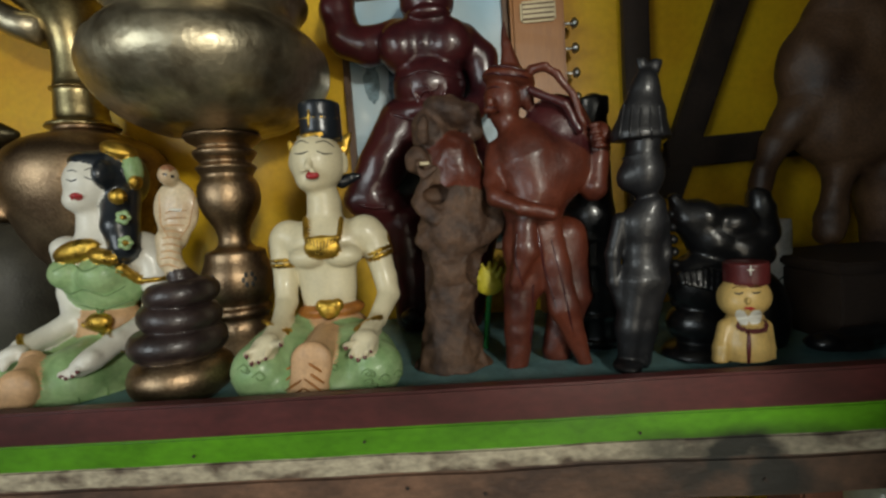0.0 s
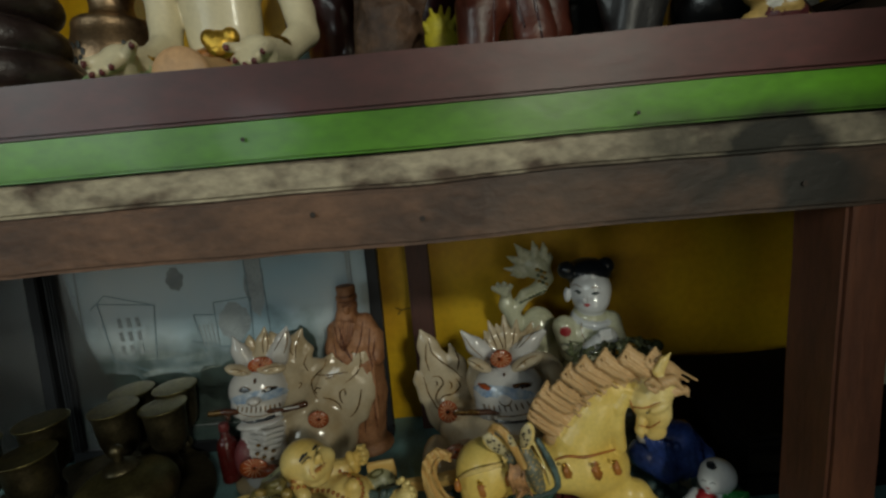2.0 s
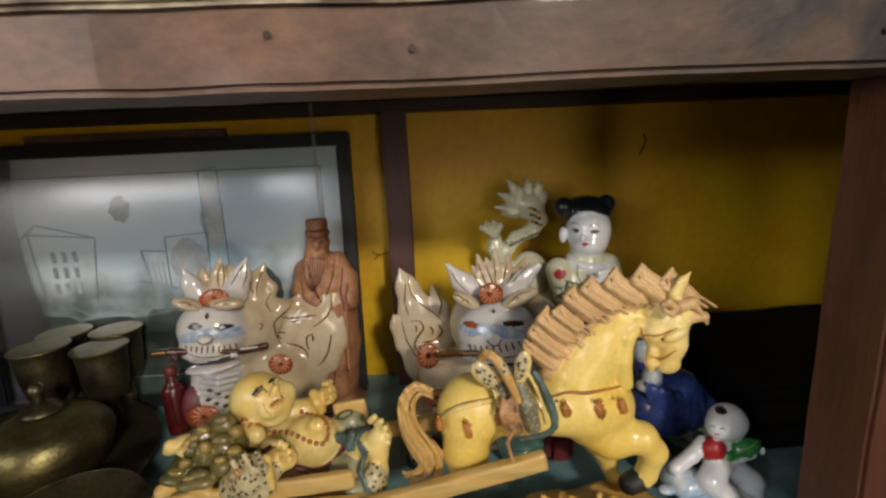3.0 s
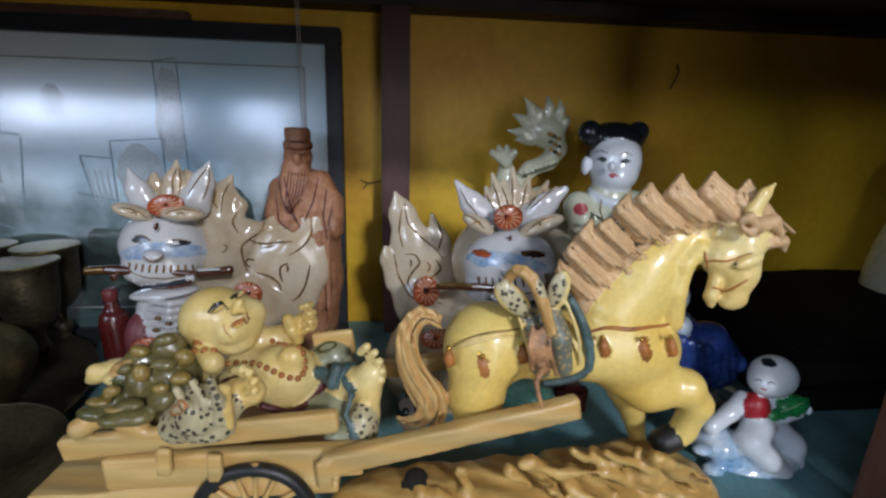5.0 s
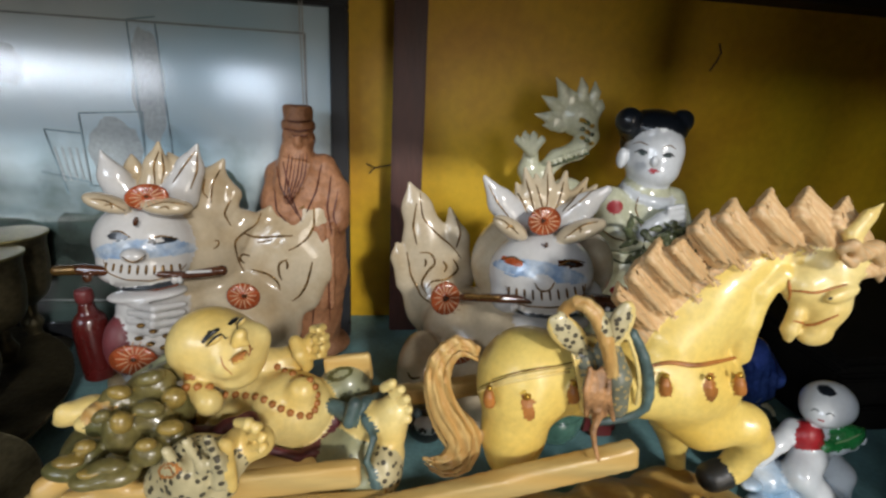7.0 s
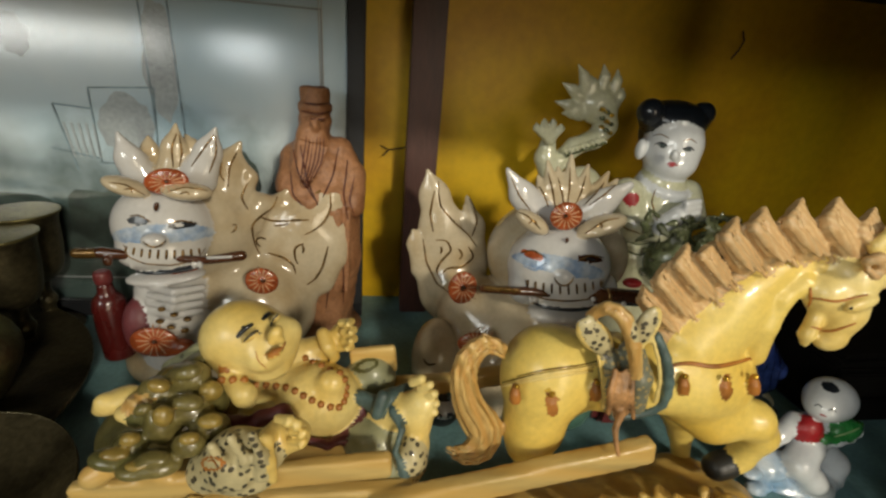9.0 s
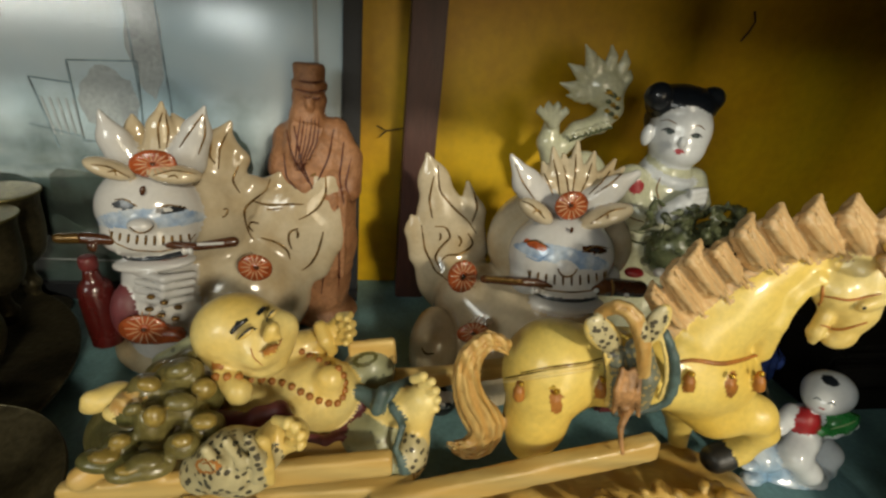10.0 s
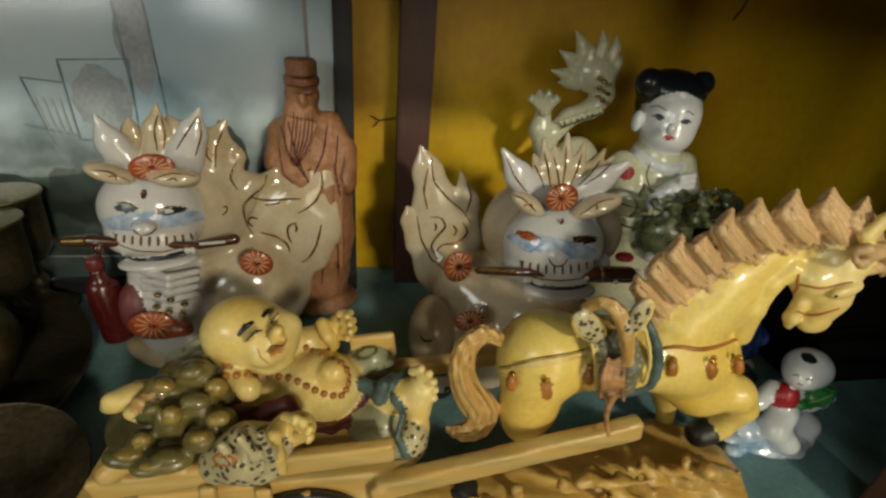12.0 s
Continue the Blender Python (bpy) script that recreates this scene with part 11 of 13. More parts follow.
def seated_groom_statue():
    s = Sculpt(0.0022)
    s.way = np.array((-0.2951, 0.9289, -0.2235))
    s.chain("cream", 0.01, 0.65, (-0.2002, 0.63, 1.3484, 0.037), (-0.1979, 0.63, 1.4078, 0.0375), (-0.1977, 0.63, 1.454, 0.0473))
    s.ball((-0.1961, 0.63, 1.4706), (0.0646, 0.0348, 0.0381), "cream", 0.01)
    s.ball((-0.2494, 0.63, 1.4844), (0.0249, 0.0232, 0.0232), "cream", 0.008)
    s.ball((-0.1382, 0.63, 1.4814), (0.028, 0.0247, 0.0264), "cream", 0.008)
    s.ball((-0.2156, 0.604, 1.4537), (0.0271, 0.0207, 0.0159), "cream", 0.005)
    s.ball((-0.1649, 0.604, 1.4526), (0.027, 0.0207, 0.0159), "cream", 0.005)
    s.chain("cream", 0.008, 1.0, (-0.1961, 0.635, 1.4953, 0.0283), (-0.1946, 0.635, 1.5284, 0.0224), (-0.1957, 0.63, 1.5529, 0.0213))
    s.ball((-0.1957, 0.625, 1.5864), (0.038, 0.0388, 0.0421), "cream", 0.004)
    s.ball((-0.2028, 0.616, 1.5589), (0.0208, 0.024, 0.0144), "cream", 0.008)
    s.drum((-0.1878, 0.63, 1.6424), 0.0291, 0.0275, "black_paint", 0.001, 0.005)
    s.ring((-0.1914, 0.63, 1.622), (0, 0, 1), 0.0292, 0.0024, "gold")
    s.ring((-0.1883, 0.63, 1.6457), (0, 0, 1), 0.0291, 0.0013, "gold")
    s.line("gold", 0.002, (-0.2028, 0.63, 1.6484), (-0.2052, 0.63, 1.6247))
    s.chain("cream", 0.002, 1.0, (-0.194, 0.59, 1.5898, 0.0031), (-0.1965, 0.584, 1.5758, 0.0053))
    s.ball((-0.2045, 0.584, 1.5719), (0.0038, 0.0038, 0.003), "cream", 0.001)
    s.ball((-0.1908, 0.584, 1.5708), (0.0038, 0.0038, 0.003), "cream", 0.001)
    s.ball((-0.1915, 0.584, 1.5641), (0.0099, 0.0053, 0.0053), "lips_red", 0.001)
    s.line("black_paint", 0.0011, (-0.2279, 0.63, 1.5878), (-0.2192, 0.63, 1.5839), (-0.2089, 0.63, 1.5872))
    s.line("black_paint", 0.0011, (-0.1973, 0.63, 1.5871), (-0.1869, 0.63, 1.583), (-0.1758, 0.63, 1.587))
    s.line("black_paint", 0.001, (-0.2273, 0.63, 1.6023), (-0.2177, 0.63, 1.6072), (-0.2077, 0.63, 1.5992))
    s.line("black_paint", 0.001, (-0.1977, 0.63, 1.6), (-0.1848, 0.63, 1.6054), (-0.1715, 0.63, 1.598))
    s.chain("gold", 0.001, 0.6, (-0.1597, 0.63, 1.6003, 0.0081), (-0.1515, 0.63, 1.618, 0.0065), (-0.1459, 0.63, 1.6255, 0.0024))
    s.chain("gold", 0.001, 0.6, (-0.2304, 0.63, 1.6042, 0.0065), (-0.2341, 0.63, 1.6165, 0.0049), (-0.236, 0.63, 1.6223, 0.0016))
    s.ball((-0.1596, 0.63, 1.5842), (0.0065, 0.0073, 0.0163), "cream", 0.002)
    s.ball((-0.2337, 0.63, 1.5883), (0.0057, 0.0065, 0.0147), "cream", 0.002)
    s.chain("black_paint", 0.002, 1.0, (-0.1724, 0.66, 1.5597, 0.0103), (-0.1572, 0.66, 1.5645, 0.0077), (-0.1467, 0.66, 1.5663, 0.0043))
    s.chain("gold", 0.001, 1.0, (-0.2157, 0.608, 1.5071, 0.004), (-0.211, 0.59, 1.4822, 0.0039))
    s.chain("gold", 0.001, 1.0, (-0.1644, 0.608, 1.5034, 0.004), (-0.165, 0.59, 1.4789, 0.0039))
    s.ball((-0.1878, 0.584, 1.467), (0.0254, 0.0077, 0.0169), "gold", 0.001)
    s.slab((-0.1859, 0.584, 1.4784), (0.0245, 0.0061, 0.0038), "gold", 0, 0, 0, 0.002)
    s.line("gold_line", 0.001, (-0.2231, 0.63, 1.4692), (-0.2206, 0.63, 1.4607))
    s.line("gold_line", 0.001, (-0.2182, 0.63, 1.4676), (-0.2167, 0.63, 1.4579))
    s.line("gold_line", 0.001, (-0.2134, 0.63, 1.466), (-0.2127, 0.63, 1.4551))
    s.line("gold_line", 0.001, (-0.2085, 0.63, 1.4644), (-0.2088, 0.63, 1.4523))
    s.line("gold_line", 0.001, (-0.2036, 0.63, 1.4628), (-0.2049, 0.63, 1.4495))
    s.line("gold_line", 0.001, (-0.1984, 0.63, 1.4637), (-0.2004, 0.63, 1.4517))
    s.line("gold_line", 0.001, (-0.1933, 0.63, 1.4646), (-0.196, 0.63, 1.4539))
    s.line("gold_line", 0.001, (-0.1882, 0.63, 1.4655), (-0.1916, 0.63, 1.4561))
    s.line("gold_line", 0.001, (-0.1831, 0.63, 1.4663), (-0.1872, 0.63, 1.4583))
    s.chain("cream", 0.004, 1.0, (-0.2584, 0.63, 1.4792, 0.0199), (-0.2591, 0.626, 1.4169, 0.0166), (-0.2571, 0.616, 1.3892, 0.0156))
    s.chain("cream", 0.003, 1.0, (-0.2571, 0.616, 1.3892, 0.0156), (-0.2528, 0.58, 1.3688, 0.0124), (-0.2524, 0.54, 1.3567, 0.0116))
    s.ball((-0.252, 0.525, 1.3524), (0.0184, 0.0141, 0.0141), "cream", 0.005, turn=-30)
    s.chain("cream", 0.002, 1.0, (-0.2499, 0.518, 1.3559, 0.0056), (-0.2671, 0.505, 1.3484, 0.0041))
    s.ball((-0.2653, 0.501, 1.3469), (0.0027, 0.0027, 0.0034), "cloth_plum", 0)
    s.chain("cream", 0.002, 1.0, (-0.2471, 0.518, 1.3557, 0.0056), (-0.2619, 0.505, 1.339, 0.0041))
    s.ball((-0.2601, 0.501, 1.3375), (0.0027, 0.0027, 0.0034), "cloth_plum", 0)
    s.chain("cream", 0.002, 1.0, (-0.2442, 0.518, 1.3556, 0.0056), (-0.2527, 0.505, 1.3405, 0.0041))
    s.ball((-0.251, 0.501, 1.339), (0.0027, 0.0027, 0.0034), "cloth_plum", 0)
    s.chain("cream", 0.002, 1.0, (-0.2414, 0.518, 1.3554, 0.0056), (-0.2439, 0.505, 1.3442, 0.0041))
    s.ball((-0.2423, 0.501, 1.3427), (0.0027, 0.0027, 0.0034), "cloth_plum", 0)
    s.chain("cream", 0.002, 1.0, (-0.2386, 0.518, 1.3552, 0.0056), (-0.2235, 0.505, 1.3597, 0.0041))
    s.ball((-0.222, 0.501, 1.358), (0.0027, 0.0027, 0.0034), "cloth_plum", 0)
    s.chain("cream", 0.004, 1.0, (-0.1264, 0.63, 1.4739, 0.0214), (-0.1121, 0.624, 1.4155, 0.0164), (-0.1078, 0.616, 1.3917, 0.0155))
    s.chain("cream", 0.003, 1.0, (-0.1078, 0.616, 1.3917, 0.0155), (-0.1199, 0.58, 1.3641, 0.0123), (-0.1262, 0.54, 1.3561, 0.0122))
    s.ball((-0.1271, 0.525, 1.3497), (0.0182, 0.014, 0.0154), "cream", 0.005)
    s.chain("cream", 0.002, 1.0, (-0.1317, 0.518, 1.3521, 0.0055), (-0.1452, 0.505, 1.3513, 0.0041))
    s.ball((-0.1443, 0.501, 1.3497), (0.0027, 0.0027, 0.0034), "cloth_plum", 0)
    s.chain("cream", 0.002, 1.0, (-0.1275, 0.518, 1.3518, 0.0055), (-0.1393, 0.505, 1.3405, 0.0041))
    s.ball((-0.1385, 0.501, 1.339), (0.0027, 0.0027, 0.0034), "cloth_plum", 0)
    s.chain("cream", 0.002, 1.0, (-0.1234, 0.518, 1.3515, 0.0055), (-0.1316, 0.505, 1.3359, 0.0041))
    s.ball((-0.1308, 0.501, 1.3344), (0.0027, 0.0027, 0.0034), "cloth_plum", 0)
    s.chain("cream", 0.002, 1.0, (-0.1192, 0.518, 1.3513, 0.0055), (-0.1231, 0.505, 1.3388, 0.0041))
    s.ball((-0.1224, 0.501, 1.3374), (0.0027, 0.0027, 0.0034), "cloth_plum", 0)
    s.chain("cream", 0.002, 1.0, (-0.115, 0.518, 1.351, 0.0055), (-0.1149, 0.505, 1.3459, 0.004))
    s.ball((-0.1143, 0.501, 1.3444), (0.0027, 0.0027, 0.0033), "cloth_plum", 0)
    s.ring((-0.2588, 0.628, 1.4434), (0, 0, 1), 0.0175, 0.0033, "gold")
    s.ring((-0.2589, 0.628, 1.451), (0, 0, 1), 0.0183, 0.0025, "gold")
    s.ring((-0.1182, 0.627, 1.4471), (-0.3, 0, 1), 0.0181, 0.0033, "gold")
    s.ring((-0.1192, 0.627, 1.4546), (-0.3, 0, 1), 0.0181, 0.0025, "gold")
    s.ball((-0.277, 0.63, 1.4638), (0.0058, 0.0067, 0.0217), "gold", 0.004)
    s.ball((-0.1068, 0.63, 1.4601), (0.0058, 0.0066, 0.0214), "gold", 0.004)
    s.ring((-0.2559, 0.568, 1.3658), (0.5, 0.4, 1), 0.0168, 0.003, "gold")
    s.ring((-0.1277, 0.568, 1.3622), (-0.5, 0.4, 1), 0.0166, 0.003, "gold")
    s.ball((-0.196, 0.63, 1.3738), (0.0486, 0.0352, 0.0134), "strap_orange", 0.001)
    s.ball((-0.1878, 0.59, 1.3797), (0.0157, 0.0094, 0.0141), "gold", 0.001)
    s.ball((-0.1969, 0.588, 1.3855), (0.0094, 0.0063, 0.0094), "gold", 0.001)
    s.ball((-0.1755, 0.588, 1.3857), (0.0094, 0.0063, 0.0094), "gold", 0.001)
    s.ball((-0.1985, 0.63, 1.3483), (0.0521, 0.0387, 0.0235), "peach_cloth", 0.004)
    s.chain("jade", 0.012, 1.0, (-0.2287, 0.64, 1.317, 0.0532), (-0.257, 0.58, 1.3132, 0.0485), (-0.2688, 0.545, 1.3148, 0.0384))
    s.chain("jade", 0.012, 1.0, (-0.2028, 0.64, 1.3153, 0.0531), (-0.1468, 0.58, 1.3064, 0.0482), (-0.1214, 0.55, 1.3078, 0.0354))
    s.ball((-0.2076, 0.58, 1.2901), (0.1143, 0.0704, 0.036), "jade", 0.012)
    s.ball((-0.2131, 0.585, 1.2501), (0.1111, 0.0666, 0.019), "jade", 0.006)
    s.ball((-0.2135, 0.58, 1.2702), (0.1138, 0.0706, 0.0188), "jade", 0.008)
    s.chain("peach_cloth", 0.006, 0.4, (-0.192, 0.58, 1.3451, 0.0202), (-0.1906, 0.512, 1.3329, 0.0221), (-0.1982, 0.508, 1.2923, 0.0248))
    s.line("strap_orange", 0.0019, (-0.2375, 0.63, 1.3076), (-0.2622, 0.63, 1.2943))
    s.line("strap_orange", 0.0019, (-0.2367, 0.63, 1.3075), (-0.2143, 0.63, 1.2896))
    s.line("strap_orange", 0.0019, (-0.2386, 0.63, 1.2964), (-0.2634, 0.63, 1.2821))
    s.line("strap_orange", 0.0019, (-0.2378, 0.63, 1.2963), (-0.2155, 0.63, 1.2775))
    s.line("strap_orange", 0.0019, (-0.2398, 0.63, 1.2851), (-0.2646, 0.63, 1.2699))
    s.line("strap_orange", 0.0019, (-0.2389, 0.63, 1.285), (-0.2167, 0.63, 1.2653))
    s.line("strap_orange", 0.0019, (-0.2409, 0.63, 1.2738), (-0.2659, 0.63, 1.2577))
    s.line("strap_orange", 0.0019, (-0.24, 0.63, 1.2737), (-0.2179, 0.63, 1.2531))
    s.line("strap_orange", 0.0019, (-0.242, 0.63, 1.2624), (-0.2672, 0.63, 1.2454))
    s.line("strap_orange", 0.0019, (-0.2412, 0.63, 1.2624), (-0.219, 0.63, 1.2408))
    s.line("strap_orange", 0.0019, (-0.2431, 0.63, 1.2511), (-0.2684, 0.63, 1.2331))
    s.line("strap_orange", 0.0019, (-0.2423, 0.63, 1.251), (-0.2202, 0.63, 1.2285))
    s.line("jade_dark", 0.0015, (-0.2074, 0.63, 1.2603), (-0.199, 0.63, 1.2677), (-0.192, 0.63, 1.2594), (-0.2002, 0.63, 1.2544), (-0.2028, 0.63, 1.26))
    s.line("jade_dark", 0.0015, (-0.1329, 0.63, 1.256), (-0.124, 0.63, 1.2638), (-0.1166, 0.63, 1.255), (-0.1252, 0.63, 1.2496), (-0.128, 0.63, 1.2557))
    s.line("jade_dark", 0.0015, (-0.3477, 0.63, 1.2808), (-0.3384, 0.63, 1.2888), (-0.3309, 0.63, 1.2798), (-0.34, 0.63, 1.2744), (-0.3427, 0.63, 1.2805))
    s.line("jade_dark", 0.0015, (-0.199, 0.63, 1.2528), (-0.1938, 0.63, 1.2574), (-0.1894, 0.63, 1.2523), (-0.1945, 0.63, 1.2491), (-0.1961, 0.63, 1.2527))
    s.line("jade_dark", 0.0015, (-0.3474, 0.63, 1.2918), (-0.3412, 0.63, 1.297), (-0.3363, 0.63, 1.2911), (-0.3423, 0.63, 1.2875), (-0.3441, 0.63, 1.2916))
    s.line("jade_dark", 0.0015, (-0.1359, 0.63, 1.255), (-0.1305, 0.63, 1.2597), (-0.126, 0.63, 1.2544), (-0.1312, 0.63, 1.2512), (-0.1329, 0.63, 1.2548))
    s.line("jade_dark", 0.0015, (-0.1633, 0.63, 1.284), (-0.1558, 0.63, 1.2905), (-0.1496, 0.63, 1.2831), (-0.1569, 0.63, 1.2787), (-0.1592, 0.63, 1.2837))
    s.line("jade_dark", 0.0015, (-0.3219, 0.63, 1.2996), (-0.3129, 0.63, 1.3073), (-0.3057, 0.63, 1.2986), (-0.3144, 0.63, 1.2934), (-0.317, 0.63, 1.2993))
    s.line("jade_dark", 0.0015, (-0.3037, 0.63, 1.2892), (-0.2942, 0.63, 1.2973), (-0.2866, 0.63, 1.2881), (-0.2958, 0.63, 1.2826), (-0.2986, 0.63, 1.2889))
    s.line("jade_dark", 0.0015, (-0.1478, 0.63, 1.2765), (-0.1387, 0.63, 1.2844), (-0.1311, 0.63, 1.2755), (-0.1399, 0.63, 1.27), (-0.1428, 0.63, 1.2762))
    s.line("jade_dark", 0.0015, (-0.307, 0.63, 1.2574), (-0.2989, 0.63, 1.2644), (-0.2923, 0.63, 1.2566), (-0.3002, 0.63, 1.2518), (-0.3026, 0.63, 1.2572))
    s.line("jade_dark", 0.0015, (-0.1252, 0.63, 1.2488), (-0.1192, 0.63, 1.2541), (-0.1142, 0.63, 1.2481), (-0.12, 0.63, 1.2445), (-0.1219, 0.63, 1.2486))
    s.line("jade_dark", 0.0015, (-0.3152, 0.63, 1.2965), (-0.309, 0.63, 1.3018), (-0.304, 0.63, 1.2958), (-0.31, 0.63, 1.2921), (-0.3118, 0.63, 1.2962))
    s.line("jade_dark", 0.0015, (-0.2085, 0.63, 1.2926), (-0.2006, 0.63, 1.2994), (-0.1942, 0.63, 1.2917), (-0.2018, 0.63, 1.2871), (-0.2042, 0.63, 1.2924))
    s.line("jade_dark", 0.0015, (-0.1583, 0.63, 1.2688), (-0.1522, 0.63, 1.2741), (-0.1471, 0.63, 1.2681), (-0.1531, 0.63, 1.2644), (-0.155, 0.63, 1.2686))
    s.line("jade_dark", 0.0015, (-0.3396, 0.63, 1.2579), (-0.3346, 0.63, 1.2621), (-0.3307, 0.63, 1.2573), (-0.3355, 0.63, 1.2544), (-0.3369, 0.63, 1.2577))
    s.line("jade_dark", 0.0015, (-0.1746, 0.63, 1.2538), (-0.1699, 0.63, 1.258), (-0.1659, 0.63, 1.2533), (-0.1705, 0.63, 1.2505), (-0.172, 0.63, 1.2537))
    s.line("jade_dark", 0.0015, (-0.1662, 0.63, 1.2743), (-0.1589, 0.63, 1.2807), (-0.1528, 0.63, 1.2734), (-0.1599, 0.63, 1.2691), (-0.1622, 0.63, 1.274))
    s.line("jade_dark", 0.0015, (-0.3471, 0.63, 1.2992), (-0.3414, 0.63, 1.304), (-0.3369, 0.63, 1.2986), (-0.3424, 0.63, 1.2953), (-0.3441, 0.63, 1.299))
    s.line("jade_dark", 0.0015, (-0.1272, 0.63, 1.2793), (-0.1192, 0.63, 1.2864), (-0.1124, 0.63, 1.2784), (-0.1202, 0.63, 1.2735), (-0.1228, 0.63, 1.279))
    s.line("jade_dark", 0.0015, (-0.1342, 0.63, 1.2472), (-0.128, 0.63, 1.2527), (-0.1228, 0.63, 1.2465), (-0.1288, 0.63, 1.2428), (-0.1308, 0.63, 1.247))
    s.line("jade_dark", 0.0015, (-0.1688, 0.63, 1.2856), (-0.1607, 0.63, 1.2927), (-0.1539, 0.63, 1.2847), (-0.1618, 0.63, 1.2799), (-0.1643, 0.63, 1.2854))
    s.line("jade_dark", 0.0015, (-0.1636, 0.63, 1.2525), (-0.1588, 0.63, 1.2568), (-0.1548, 0.63, 1.252), (-0.1595, 0.63, 1.2491), (-0.161, 0.63, 1.2524))
    return s.done("seated_groom_statue", (-0.2002, 0.63, 1.28), "seated painted wooden groom, cream skin, black hat, green sarong", "statue", "seated couple")


seated_groom_statue()


def seated_bride_statue():
    s = Sculpt(0.0022)
    s.way = np.array((-0.6415, 0.7606, 0.0995))
    s.ball((-0.5608, 0.665, 1.587), (0.0387, 0.0405, 0.0423), "white_skin", 0.004)
    s.ball((-0.5739, 0.655, 1.5613), (0.0244, 0.0279, 0.0209), "white_skin", 0.008)
    s.chain("white_skin", 0.002, 1.0, (-0.5621, 0.636, 1.5927, 0.0034), (-0.5675, 0.632, 1.5786, 0.0059))
    s.ball((-0.5605, 0.63, 1.5663), (0.0092, 0.0075, 0.005), "lips_red", 0.001)
    s.line("black_paint", 0.0012, (-0.6079, 0.67, 1.5971), (-0.6011, 0.67, 1.593), (-0.5915, 0.67, 1.5958))
    s.line("black_paint", 0.0012, (-0.5801, 0.67, 1.5985), (-0.5698, 0.67, 1.5933), (-0.5546, 0.67, 1.5965))
    s.line("black_paint", 0.001, (-0.6044, 0.67, 1.6082), (-0.5968, 0.67, 1.6103), (-0.59, 0.67, 1.6063))
    s.line("black_paint", 0.001, (-0.5787, 0.67, 1.608), (-0.5663, 0.67, 1.6115), (-0.5534, 0.67, 1.6052))
    s.ball((-0.5356, 0.685, 1.5954), (0.0362, 0.047, 0.0497), "black_paint", 0.004)
    s.ball((-0.554, 0.675, 1.6181), (0.0445, 0.0391, 0.0196), "black_paint", 0.004, turn=8)
    s.ball((-0.527, 0.65, 1.5962), (0.0137, 0.0257, 0.0223), "black_paint", 0.004)
    s.chain("black_paint", 0.004, 1.0, (-0.5254, 0.67, 1.5626, 0.0266), (-0.5173, 0.65, 1.5181, 0.0251), (-0.5101, 0.645, 1.4832, 0.019), (-0.5126, 0.645, 1.4643, 0.0052))
    s.ball((-0.5183, 0.67, 1.6339), (0.0281, 0.0211, 0.015), "gold", 0.001, turn=25)
    s.ball((-0.5005, 0.67, 1.6046), (0.0123, 0.0159, 0.0247), "jade", 0.001)
    s.ball((-0.4957, 0.665, 1.5846), (0.0088, 0.0105, 0.0123), "gold", 0)
    s.ball((-0.4958, 0.625, 1.5604), (0.0132, 0.0083, 0.0124), "gold", 0)
    s.ball((-0.4847, 0.625, 1.529), (0.0058, 0.0042, 0.005), "jade", 0)
    s.ball((-0.4902, 0.625, 1.5231), (0.0058, 0.0042, 0.005), "jade", 0)
    s.ball((-0.4975, 0.625, 1.526), (0.0058, 0.0042, 0.005), "jade", 0)
    s.ball((-0.4964, 0.625, 1.5338), (0.0058, 0.0042, 0.005), "jade", 0)
    s.ball((-0.4885, 0.625, 1.5356), (0.0058, 0.0042, 0.005), "jade", 0)
    s.ball((-0.4844, 0.616, 1.5291), (0.0041, 0.0049, 0.0041), "gold", 0)
    s.ball((-0.4824, 0.62, 1.4916), (0.0058, 0.0041, 0.005), "jade", 0)
    s.ball((-0.4879, 0.62, 1.4857), (0.0058, 0.0041, 0.005), "jade", 0)
    s.ball((-0.4952, 0.62, 1.4886), (0.0058, 0.0041, 0.005), "jade", 0)
    s.ball((-0.4941, 0.62, 1.4964), (0.0058, 0.0041, 0.005), "jade", 0)
    s.ball((-0.4862, 0.62, 1.4982), (0.0058, 0.0041, 0.005), "jade", 0)
    s.ball((-0.486, 0.616, 1.4922), (0.0041, 0.0049, 0.0041), "gold", 0)
    s.chain("white_skin", 0.01, 1.0, (-0.569, 0.67, 1.4943, 0.0359), (-0.5701, 0.67, 1.5258, 0.0241), (-0.5664, 0.67, 1.5523, 0.0232))
    s.ball((-0.5651, 0.67, 1.476), (0.0701, 0.0377, 0.0341), "white_skin", 0.01)
    s.ball((-0.5083, 0.68, 1.4711), (0.0309, 0.0291, 0.0364), "white_skin", 0.008)
    s.ball((-0.6239, 0.67, 1.4892), (0.0216, 0.0234, 0.0198), "white_skin", 0.006)
    s.ball((-0.5668, 0.67, 1.4307), (0.0596, 0.0415, 0.0506), "jade", 0.006)
    s.ball((-0.6055, 0.648, 1.451), (0.028, 0.0262, 0.0262), "jade", 0.007)
    s.ball((-0.5521, 0.644, 1.4453), (0.033, 0.0278, 0.0286), "jade", 0.007)
    s.line("jade_dark", 0.0018, (-0.6483, 0.67, 1.4636), (-0.6216, 0.67, 1.4727), (-0.6, 0.67, 1.4603), (-0.5707, 0.67, 1.4692), (-0.5406, 0.67, 1.4516))
    s.line("jade_dark", 0.0018, (-0.6506, 0.67, 1.4363), (-0.6288, 0.67, 1.4238), (-0.6037, 0.67, 1.435), (-0.5733, 0.67, 1.4174), (-0.539, 0.67, 1.4288))
